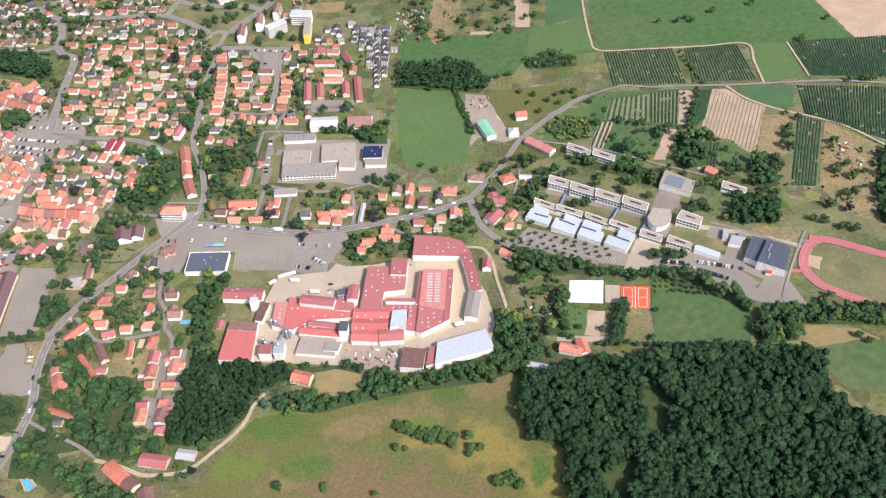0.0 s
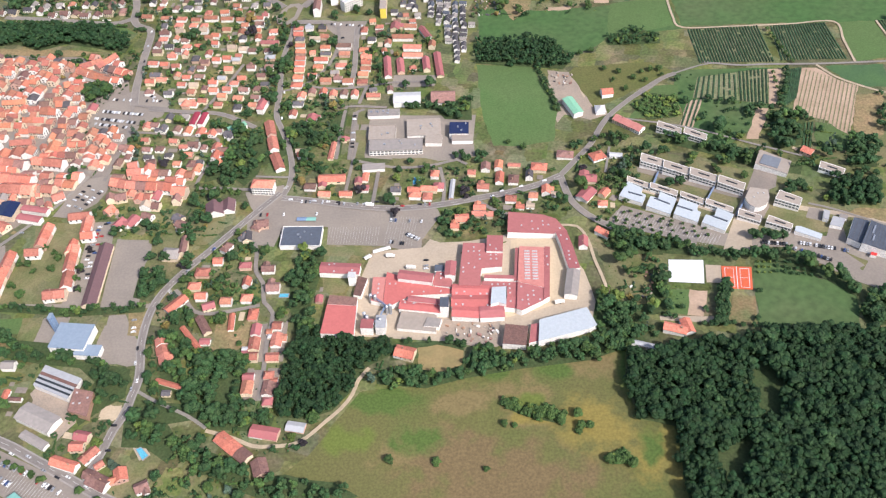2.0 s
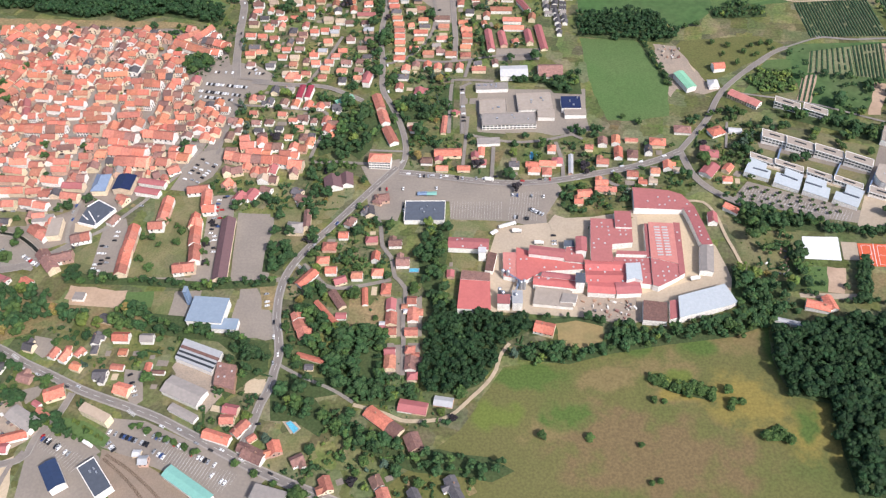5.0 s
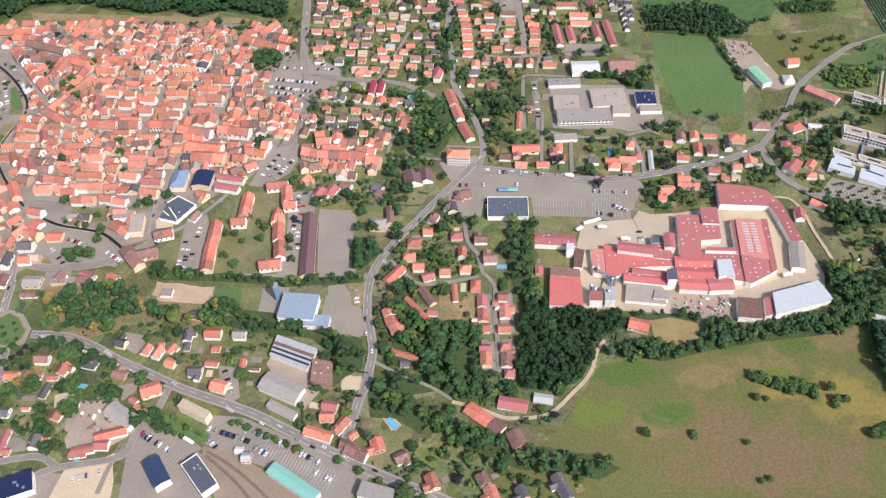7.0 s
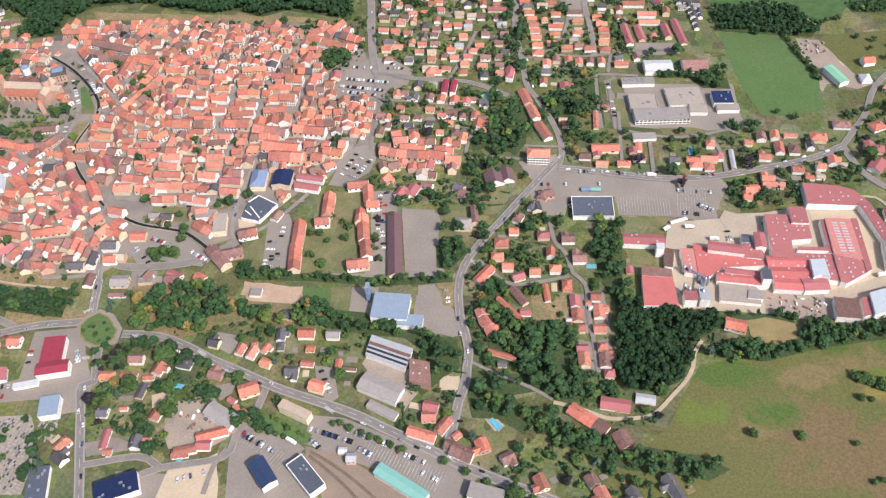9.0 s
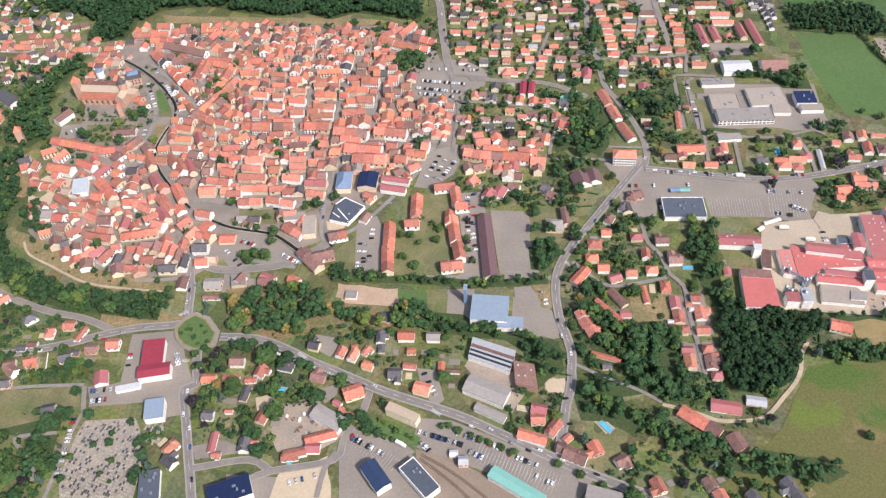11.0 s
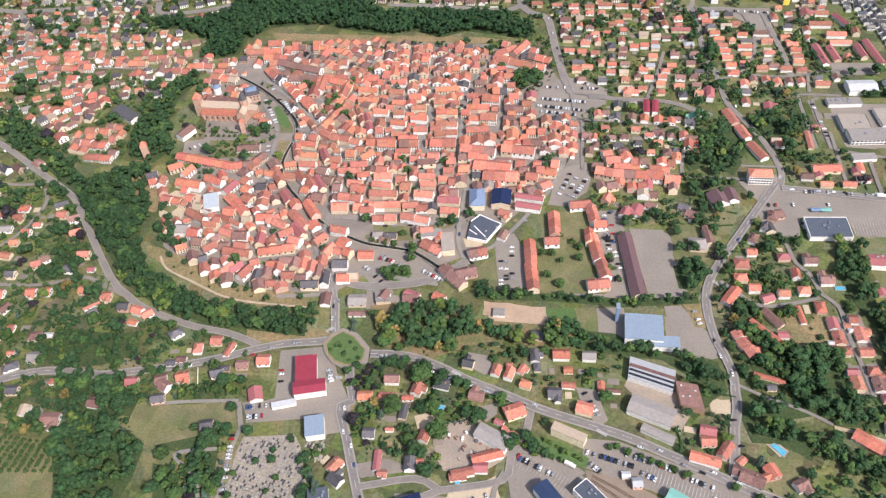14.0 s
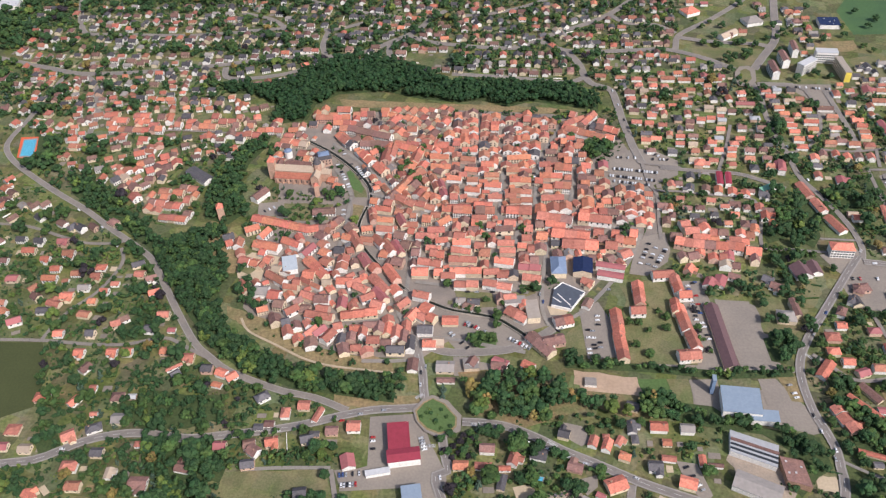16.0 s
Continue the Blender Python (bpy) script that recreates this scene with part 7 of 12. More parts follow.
trees('dark', 0.9, [(313.3, 642.2), (320.8, 643.1), (330.0, 645.7), (331.2, 637.8), (315.3, 632.3), (321.0, 627.7), (326.7, 630.8), (306.1, 633.6), (300.5, 597.5), (285.6, 585.4), (309.2, 603.5), (317.0, 598.9), (247.2, 587.4), (246.2, 592.8), (292.8, 570.7), (300.5, 566.3), (268.8, 574.0), (278.1, 583.0), (321.2, 616.5), (182.2, 637.5), (192.8, 635.8), (129.7, 608.6), (139.3, 609.0), (91.9, 526.9), (112.4, 530.5)])
trees('light', 0.9, [(158.9, 643.1), (253.0, 583.1), (210.0, 668.1), (285.0, 575.1), (263.2, 569.6), (187.3, 638.6), (104.0, 534.7), (121.5, 532.4)])
parcel('vineyard', 'vine', [(191.7, 779.0), (234.5, 781.2), (224.7, 731.2), (179.5, 742.7)])
parcel('vineyard', 'vine', [(235.6, 782.0), (267.9, 782.3), (252.9, 720.2), (225.2, 729.7)])
parcel('vineyard', 'soil', [(267.9, 782.3), (281.9, 780.8), (260.3, 718.9), (252.9, 720.2)])
parcel('vineyard', 'vine', [(286.2, 777.0), (303.3, 779.1), (282.3, 726.0), (263.6, 710.5)])
parcel('vineyard', 'soil', [(173.3, 739.0), (188.4, 739.2), (169.3, 692.8), (156.6, 698.5)])
parcel('lawn', 'grass', [(144.1, 770.3), (168.4, 768.3), (157.3, 712.9), (107.9, 716.7), (123.7, 744.6)])
parcel('lawn', 'grass', [(288.0, 684.0), (302.7, 679.6), (314.5, 656.3), (304.4, 638.7), (277.3, 642.7)])
parcel('dry_field', 'soil', [(239.1, 717.0), (250.5, 712.7), (228.2, 665.5), (216.8, 667.4)])
parcel('dry_field', 'dry', [(342.0, 723.8), (369.6, 724.7), (345.5, 656.3), (315.7, 656.2)])
crop_rows('vine', 5.2, [(191.7, 779.0), (234.5, 781.2), (224.7, 731.2), (179.5, 742.7)])
crop_rows('vine', 3.6, [(235.6, 782.0), (267.9, 782.3), (252.9, 720.2), (225.2, 729.7)])
crop_rows('vine', 3.4, [(286.2, 777.0), (303.3, 779.1), (282.3, 726.0), (263.6, 710.5)])
crop_rows('vine', 5, [(173.3, 739.0), (188.4, 739.2), (169.3, 692.8), (156.6, 698.5)])
crop_rows('vine', 3.4, [(277.2, 683.5), (288.3, 685.3), (272.4, 643.4), (263.7, 644.7)])
tree_line('dark', 0.8, 7, [(262.1, 712.1), (273.1, 739.5), (284.2, 774.7)])
trees('dark', 0.9, [(251.0, 696.7), (260.5, 697.4), (269.1, 693.7), (276.8, 692.5), (253.2, 683.0), (262.4, 677.1), (245.3, 671.3), (266.5, 672.1), (254.4, 665.5), (240.9, 663.4), (229.3, 709.5), (238.2, 712.5), (228.9, 700.4), (358.5, 693.8), (355.8, 680.8), (345.6, 669.1), (350.5, 664.1), (373.1, 710.2), (352.0, 685.7), (214.8, 725.9), (192.7, 734.6), (192.5, 686.6)])

# large buildings
hall('supermarket', -220.8, 559.4, -1.2, 37.6, 25.6, 5, 'parapet', 'dark', 'white', 'low supermarket with dark membrane roof and white parapets', 0)
hall('stair_tower', -86.8, 466.4, -3.7, 7.1, 10.2, 14.8, 'flat', 'dark', 'white', 'white stair tower with dark top', 0)
hall('process_block', -152, 448.9, -3.3, 10.3, 9.5, 9.8, 'flat', 'maroon', 'white', 'white process block with red roof', 0)
hall('process_block', -140.5, 450.3, -1.5, 8.3, 13.1, 10.7, 'flat', 'pale', 'white', 'pale process block with pipes', 0)
hall('stair_tower', -168.7, 503, -3.2, 6.4, 6, 12, 'flat', 'white', 'white', 'small white stair tower', 0)
hall('school_block', -152.4, 713, -0.1, 28.4, 24.6, 5, 'parapet', 'beige', 'white', 'beige flat roofed school block', 0)
hall('school_block', -136.9, 690.1, 0.8, 55.6, 18.3, 6.5, 'parapet', 'grey', 'white', 'grey flat roofed school block with white facade', 14)
hall('school_block', -108.3, 721.3, 2.4, 35.9, 28.1, 4.5, 'flat', 'beige', 'white', 'wide beige flat roofed school hall', 0)
hall('school_block', -97.6, 699.7, -2.7, 17.3, 13, 5, 'flat', 'beige', 'white', 'small flat roofed school wing', 0)
hall('sports_hall', -70.8, 714.3, -1.4, 19.8, 19, 7, 'flat', 'solar', 'white', 'hall with dark solar roof', 0)
hall('school_block', -67.4, 700.2, -1.6, 21.9, 10.2, 5, 'flat', 'beige', 'white', 'low white school annexe', 0)
hall('school_block', -152.5, 748.5, 0.6, 34.5, 11, 5, 'flat', 'grey', 'white', 'low grey school annexe', 0)
hall('sports_hall', -127.6, 772.5, 0.3, 29.6, 18.6, 8, 'gable', 'white', 'white', 'white metal sports hall', 0)
hall('sports_hall', -87.6, 775.6, -0.7, 26.4, 21.8, 7, 'gable', 'brown', 'white', 'brown roofed hall', 0)
hall('bike_shed', -158.7, 658.9, 2.5, 22.8, 8.8, 4, 'flat', 'grey', 'white', 'low grey shed by the school', 0)
hall('depot_hall', 52.1, 741.4, 19, 10.7, 28.9, 7, 'gable', 'green', 'white', 'depot hall with pale green metal roof', 0)
hall('villa', 91.1, 762.4, 5.5, 12, 10.7, 7, 'gable', 'orange', 'white', 'white villa with orange roof', 0)
hall('pavilion', 80.4, 734.7, 0, 10.1, 12.4, 5, 'hip', 'white', 'white', 'white pavilion roof', 0)
hall('supermarket', -675.3, 403.1, 7.9, 16.7, 24.9, 8, 'shed', 'crimson', 'white', 'supermarket with crimson metal roof', 0)
hall('supermarket', -669.9, 384.8, 9.7, 25.2, 11.1, 9, 'gable', 'crimson', 'white', 'crimson roofed entrance hall of the supermarket', 0)
hall('canopy', -689, 372.1, 12.5, 18.9, 4.6, 4, 'flat', 'white', 'white', 'white fuel station canopy', 0)
hall('hall', -661, 349.6, 9.7, 14.4, 17.5, 8, 'flat', 'blue', 'white', 'blue grey metal roofed hall', 0)
hall('depot', -589.6, 281.7, 20.8, 30.6, 16.3, 8, 'flat', 'solar', 'white', 'depot with dark solar roof', 0)
hall('store', -649.2, 284.2, 10.7, 14.5, 30.2, 5, 'flat', 'dark', 'white', 'long dark flat roofed store', 0)
hall('workshop_hall', -525.3, 341.3, -31.1, 26.6, 12, 7, 'gable', 'grey', 'white', 'grey metal workshop hall', 0)
hall('freight_house', -468.8, 343.8, -26.9, 26.1, 7.2, 9, 'flat', 'tan', 'cream', 'cream freight house with tan flat roof', 0)
hall('office_hall', -485.6, 292.6, 35.1, 11.8, 23.1, 9, 'gable', 'navy', 'white', 'white hall with dark blue roof', 0)
hall('store_hall', -454.2, 290.8, 40.4, 13.1, 30.7, 7, 'parapet', 'dark', 'white', 'dark flat roofed store with white edge', 0)
hall('workshop_hall', -405.1, 364.5, -25.6, 34, 15.3, 7, 'gable', 'grey', 'white', 'large grey metal workshop hall', 0)
hall('shed', -402.6, 346, -28.3, 25, 6.3, 4, 'gable', 'grey', 'white', 'long low grey shed', 0)
hall('station_shed', -385.3, 284.5, -33.7, 42.4, 9.4, 7, 'gable', 'mint', 'white', 'long station shed with mint green roof', 0)
hall('freight_shed', -325.2, 275.5, -16.5, 24.8, 11.3, 8, 'flat', 'grey', 'white', 'dark freight shed beside the road', 0)
saw, saw_roof = slab_hall('workshop', 6, 'pale', 'white', 'white workshop with long dark roof glazing', [(-415.3, 415.1), (-381.3, 401.0), (-386.9, 381.3), (-419.1, 395.7)])
roof_strip(saw, saw_roof, 'roof_light', ROOF['brown'], 6, (-416.3, 407.1), (-382.9, 393.2), 2.6, 0.8, 'long strip of roof glazing')
roof_strip(saw, saw_roof, 'roof_light', glass, 6, (-417.2, 402.7), (-384.6, 388.9), 1.6, 0.8, 'long strip of roof glazing')
roof_strip(saw, saw_roof, 'roof_light', glass, 6, (-418.2, 398.7), (-385.7, 384.7), 1.6, 0.8, 'long strip of roof glazing')
slab_hall('old_mill', 7, 'brown', 'tan', 'brown brick works building with a rusty flat roof', [(-383.4, 390.8), (-367.3, 387.0), (-365.8, 364.0), (-382.7, 369.7)], 4)
hall('sports_hall', -401.1, 442.6, -5.8, 30.4, 26.1, 9, 'flat', 'blue', 'white', 'sports hall with pale blue metal roof', 0)
hall('sports_hall', -384.8, 429.5, -4.3, 21.3, 10.9, 6, 'flat', 'blue', 'white', 'low pale blue annexe of the sports hall', 0)
hall('tower', -421.1, 457.4, -6.6, 2.7, 5.9, 18, 'flat', 'blue', 'blue', 'slender blue grey tower', 0)
hall('barrack_block', -401.8, 516.8, 3.3, 12.3, 74.6, 6, 'gable', 'plum', 'cream', 'long barrack block with dark plum roof', 0)
hall('school', -538.6, 604.2, 0.1, 14, 23.6, 9, 'hip', 'bluegrey', 'cream', 'old school with blue grey slate roof', 0)
hall('school', -515.4, 603.9, -4.6, 17.8, 20.5, 8, 'gable', 'solar', 'cream', 'school wing with blue solar roof', 0)
hall('shed', -488.7, 605, -12.2, 27.3, 6.7, 6, 'gable', 'maroon', 'white', 'long dark red shed', 0)
hall('shed', -490.1, 592.7, -13.5, 24.3, 7.5, 6, 'gable', 'maroon', 'white', 'long dark red shed', 0)
hall('barn', -359.1, 743.9, -6.3, 5.9, 21.4, 7, 'gable', 'crimson', 'white', 'crimson roofed barn', 0)
hall('barn', -350.1, 743.4, -8.5, 5.6, 20.4, 7, 'gable', 'crimson', 'white', 'crimson roofed barn', 0)
hall('shed', -310.4, 730.3, 30, 20.1, 6.7, 5, 'shed', 'green', 'white', 'shed with pale green metal roof', 0)
hall('hall', -930, 752.2, 52, 13, 34, 6, 'gable', 'slate', 'white', 'long hall with a dark slate roof', 0)
hall('apartment_block', -174.2, 1005, -6.3, 26.5, 12.1, 15, 'flat', 'white', 'white', 'white five storey apartment block', 10)
hall('apartment_block', -204.8, 980.2, 38.9, 27.4, 9.9, 14, 'flat', 'white', 'white', 'white apartment slab', 8)
slab = hall('apartment_block', -163.1, 971.2, 1.5, 7.8, 40.4, 14, 'flat', 'beige', 'cream', 'cream apartment slab with a yellow gable', 8)
panel = bmesh.new()
box(panel, -20.3, 0, 0, 0.3, 7.4, 13.4)
part('gable_panel', panel, WALL['yellow'], slab, 'yellow gable panel')
hall('apartment_tower', -208.8, 1026.4, -3.2, 7.5, 24.6, 12, 'gable', 'brown', 'white', 'narrow white apartment tower with brown roof', 4)
hall('apartment_tower', -228.3, 999.7, 1.8, 8.6, 25.8, 12, 'gable', 'brown', 'white', 'narrow white apartment tower with brown roof', 4)
hall('apartment_tower', -247.7, 972.4, 1.2, 8.5, 27.5, 12, 'gable', 'brown', 'white', 'narrow white apartment tower with brown roof', 4)
hall('store', -141.1, 1104.3, -3.3, 27.1, 23.5, 6, 'flat', 'solar', 'white', 'store with dark solar roof', 0)
hall('villa', -283.5, 1073.6, 37.3, 28.8, 11.8, 6, 'gable', 'tan', 'white', 'long pale villa', 0)
hall('villa', -242.8, 1113, 18, 24.1, 19.3, 8, 'hip', 'grey', 'white', 'large villa with grey hipped roofs', 0)
hall('villa', -322.6, 1144, 27.4, 21.9, 18.7, 8, 'hip', 'orange', 'white', 'white villa with orange hipped roofs', 0)
hall('hall', -1347, 1195.9, 11.1, 29.5, 28.9, 6, 'flat', 'white', 'white', 'white flat hall', 0)
hall('villa', -288.1, 767.1, -11.1, 7.6, 20.3, 8, 'hip', 'maroon', 'white', 'large dark red roofed house', 0)
hall('school', -310.7, 601.3, 11.8, 16.7, 17.2, 6, 'gable', 'plum', 'white', 'low school with dark plum roof', 0)
hall('school', -298, 605.6, 5.6, 12, 16.4, 5, 'gable', 'plum', 'white', 'low school wing with dark plum roof', 0)
hall('office', -339.9, 540.6, -6.2, 16.1, 13, 7, 'hip', 'grey', 'cream', 'grey roofed house with wings', 0)
hall('office', -329.8, 550.5, 2.9, 5.9, 21, 7, 'gable', 'brown', 'cream', 'brown roofed wing', 0)
hall('corner_house', -266.4, 629, -4.6, 21.6, 11.7, 12, 'hip', 'orange', 'white', 'large white corner house with orange hipped roof', 8)
terrace((95, 715.9), (116.6, 694.1), 10, 4.7, 'rose', 0)
terrace((-490.7, 544.0), (-490.1, 518.5), 10, 6.2, 'orange', 0)
terrace((-490.8, 515.5), (-489.2, 487.8), 10, 6.2, 'orange', 0)
terrace((-466.7, 579.9), (-467.0, 553.7), 10, 6.2, 'orange', 0)
terrace((-475.4, 545.3), (-465.4, 545.8), 10, 6.2, 'orange', 0)
terrace((-449.4, 593.1), (-432.6, 594.8), 10, 6.2, 'orange', 0)
terrace((-431.3, 589.9), (-429.2, 570.5), 9, 6.2, 'orange', 0)
terrace((-429.3, 566.3), (-420.9, 566.8), 10, 6.2, 'orange', 0)
terrace((-435.8, 558.3), (-435.9, 543.7), 8, 6.2, 'orange', 0)
terrace((-433.4, 550.6), (-430.0, 522.1), 10, 6.2, 'orange', 0)
terrace((-428.3, 517.6), (-425.8, 501.4), 10, 6.2, 'orange', 0)
terrace((-440.9, 492.4), (-425.5, 494.2), 11, 6.2, 'orange', 0)
library, library_roof = slab_hall('library', 3.2, 'dark', 'white', 'modern library with dark flat roof and white bands', [(-544.2, 574.4), (-535.8, 583.2), (-515.9, 570.5), (-530.1, 548.1), (-547.6, 553.5)], 3)
roof_strip(library, library_roof, 'parapet', WALL['white'], 3.2, (-544.2, 574.4), (-535.8, 583.2), 1.0, 0.6, 'white roof band')
roof_strip(library, library_roof, 'parapet', WALL['white'], 3.2, (-547.6, 553.5), (-530.1, 548.1), 1.0, 0.6, 'white roof band')
roof_strip(library, library_roof, 'parapet', WALL['white'], 3.2, (-541.3, 568.3), (-530.7, 553.5), 1.0, 0.6, 'white roof band')
roof_strip(library, library_roof, 'parapet', WALL['white'], 3.2, (-545.8, 563.5), (-538.7, 556.9), 1.0, 0.6, 'white roof band')
roof_strip(library, library_roof, 'parapet', WALL['white'], 3.2, (-530.1, 548.1), (-515.9, 570.5), 1.0, 0.6, 'white roof band')
roof_strip(library, library_roof, 'parapet', WALL['white'], 3.2, (-535.8, 583.2), (-515.9, 570.5), 1.0, 0.6, 'white roof band')
parcel('library_court', 'sand', [(-551.5, 555.6), (-530.4, 552.4), (-535.2, 543.6), (-548.9, 543.8)])
slab_hall('club_house', 3.5, 'grey', 'white', 'small grey flat roofed club house beside the pitch', [(-523.7, 468.8), (-514.2, 467.9), (-514.6, 459.7), (-524.6, 460.4)])
parcel('yard_patch', 'ballast', [(-389.3, 557.0), (-365.7, 557.9), (-367.1, 539.6), (-389.7, 539.4)])
terrace((-259.1, 345.9), (-235.8, 327.2), 10, 3.5, 'orange', 0)
terrace((-234.9, 351.4), (-216.2, 347.7), 10, 3.1, 'maroon', 0)
terrace((-208, 355.4), (-196.1, 353.2), 8, 2.3, 'pale', 0)
terrace((-348.2, 312.2), (-335.7, 306.2), 11, 4.7, 'brown', 0)
terrace((-125.8, 424.1), (-113.5, 420.4), 11, 4.7, 'orange', 0)

# landmarks
# town houses of known place
town_homes('rust', [(-687.0, 749.9, 46, 25.9, 9.0), (-664.5, 737.6, 107, 23.6, 8.0), (-629.5, 782.0, 169, 16.9, 8.0), (-624.0, 743.1, 179, 12.3, 8.0), (-622.5, 706.9, 170, 13.6, 8.0), (-603.1, 751.8, 178, 16.4, 8.0), (-599.5, 713.9, 179, 14.8, 8.0), (-573.0, 760.1, 178, 27.7, 8.0), (-571.7, 723.0, 173, 23.1, 8.0), (-572.0, 706.8, 179, 23.8, 8.0), (-538.5, 770.3, 7, 25.2, 8.0), (-539.0, 711.2, 3, 23.9, 9.0), (-726.3, 681.5, 102, 19.8, 8.0)])
town_homes('rust', [(-711.8, 658.8, 174, 17.3, 9.0), (-686.2, 667.0, 179, 15.6, 8.0), (-728.3, 643.3, 172, 13.2, 8.0), (-715.8, 639.7, 126, 16.3, 8.0), (-705.2, 631.2, 119, 21.8, 8.0), (-659.2, 659.0, 2, 17.5, 9.0), (-660.4, 630.7, 173, 14.9, 8.0), (-632.5, 625.8, 170, 20.0, 8.0), (-630.6, 613.9, 176, 27.5, 9.0), (-626.4, 578.6, 178, 23.0, 9.0), (-597.2, 578.3, 169, 27.5, 9.0), (-588.6, 638.6, 179, 16.8, 9.0), (-587.0, 626.5, 179, 15.6, 8.0), (-537.1, 655.5, 174, 18.3, 9.0), (-537.7, 679.4, 174, 20.2, 8.0), (-615.6, 678.6, 179, 15.6, 8.0), (-739.6, 641.3, 117, 24.5, 9.0)])
town_homes('rust', [(-708.9, 578.7, 130, 27.4, 9.0)])
town_homes('orange', [(-662.0, 786.3, 178, 21.4, 9.0), (-659.5, 766.2, 178, 22.5, 8.0), (-643.8, 746.4, 172, 16.3, 8.0), (-628.0, 799.9, 178, 17.2, 8.0), (-625.8, 762.5, 171, 14.2, 8.0), (-623.5, 724.2, 171, 16.5, 8.0), (-601.6, 732.5, 172, 18.0, 8.0), (-572.8, 784.6, 3, 26.7, 8.0), (-572.0, 741.8, 179, 23.2, 8.0), (-538.6, 750.0, 178, 24.5, 9.0), (-537.2, 730.5, 175, 22.2, 9.0), (-716.3, 692.3, 168, 18.3, 8.0), (-712.7, 674.8, 173, 17.5, 8.0), (-730.4, 661.0, 10, 11.6, 9.0), (-652.9, 642.5, 10, 12.7, 8.0), (-671.3, 595.7, 179, 15.9, 11.0)])
town_homes('orange', [(-627.5, 596.9, 179, 30.5, 9.0), (-590.4, 611.1, 170, 18.9, 9.0), (-538.0, 667.3, 175, 20.6, 9.0), (-572.5, 634.2, 174, 8.9, 8.0), (-746.2, 646.0, 161, 15.7, 9.0), (-698.6, 592.6, 120, 24.8, 9.0)])
town_homes('maroon', [(-656.0, 726.3, 105, 27.5, 8.0), (-695.5, 672.1, 113, 17.9, 8.0), (-696.0, 631.0, 117, 21.5, 8.0), (-566.1, 602.8, 172, 21.7, 9.0), (-726.5, 611.9, 119, 19.1, 9.0), (-706.7, 563.2, 125, 20.7, 9.0)])
town_homes('brown', [(-590.2, 659.0, 5, 17.9, 8.0)])
town_homes('orange', [(-849.5, 658.8, 27, 15.2, 9.0), (-828.8, 632.6, 163, 28.4, 11.0), (-834.8, 650.5, 63, 15.5, 8.0), (-804.4, 637.5, 154, 21.1, 9.0), (-773.4, 600.8, 131, 34.0, 10.0), (-742.7, 582.2, 179, 16.0, 10.0), (-723.8, 539.4, 8, 33.9, 10.0), (-723.8, 521.2, 179, 12.0, 8.0), (-695.5, 520.1, 89, 14.0, 9.0), (-674.7, 537.5, 59, 14.0, 9.0), (-657.1, 503.7, 179, 12.0, 10.0), (-639.7, 693.5, 177, 30.0, 12.0), (-611.8, 697.8, 178, 19.6, 12.0), (-552.1, 692.3, 88, 14.0, 11.0), (-661.0, 809.6, 177, 17.0, 12.0), (-512.6, 638.5, 177, 30.7, 12.0), (-502.3, 702.0, 88, 16.0, 12.0), (-607.7, 771.0, 177, 14.0, 10.0)])
town_homes('orange', [(-600.5, 775.9, 87, 12.0, 9.0), (-632.5, 639.3, 179, 18.0, 9.0), (-652.5, 671.5, 42, 15.7, 9.0)])
town_homes('rust', [(-858.5, 636.3, 88, 12.0, 9.0), (-748.3, 607.8, 88, 20.0, 11.0), (-810.2, 585.5, 145, 24.1, 8.0), (-793.0, 571.9, 170, 14.6, 6.0), (-774.6, 578.1, 151, 23.6, 5.0), (-774.2, 562.0, 157, 16.4, 9.0), (-787.2, 542.9, 39, 14.0, 9.0), (-734.5, 579.7, 29, 14.0, 9.0), (-725.3, 571.8, 149, 16.0, 9.0), (-759.7, 535.5, 168, 26.7, 9.0), (-707.9, 549.7, 159, 12.0, 10.0), (-718.5, 561.0, 29, 14.0, 9.0), (-764.6, 514.7, 49, 14.0, 8.0), (-748.2, 511.1, 59, 15.0, 9.0), (-721.3, 497.8, 0, 10.0, 8.0), (-717.4, 514.8, 90, 10.0, 8.0), (-707.0, 506.4, 0, 12.0, 9.0), (-686.9, 515.1, 89, 14.0, 9.0)])
town_homes('rust', [(-678.9, 523.3, 89, 12.0, 8.0), (-684.9, 552.2, 49, 14.0, 9.0), (-667.7, 563.1, 164, 16.0, 9.0), (-666.3, 537.3, 149, 12.0, 9.0), (-577.1, 692.2, 178, 31.3, 12.0), (-538.7, 693.8, 89, 14.0, 12.0), (-525.8, 695.2, 88, 13.0, 12.0), (-697.2, 842.9, 177, 12.0, 12.0), (-700.5, 812.3, 165, 29.5, 9.0), (-716.0, 798.7, 84, 26.3, 9.0), (-687.0, 789.5, 79, 31.6, 9.0), (-698.2, 708.5, 148, 35.6, 10.0), (-672.2, 697.3, 161, 22.5, 9.0), (-502.9, 835.9, 156, 30.7, 10.0), (-480.4, 825.8, 155, 17.5, 10.0), (-582.8, 714.9, 178, 12.0, 9.0), (-667.8, 648.8, 179, 23.1, 9.0), (-567.7, 646.3, 178, 10.0, 9.0)])
town_homes('rust', [(-564.5, 587.2, 169, 17.7, 9.0), (-603.1, 596.6, 5, 15.3, 9.0), (-644.0, 590.4, 179, 14.0, 9.0), (-662.8, 608.8, 169, 23.4, 10.0)])
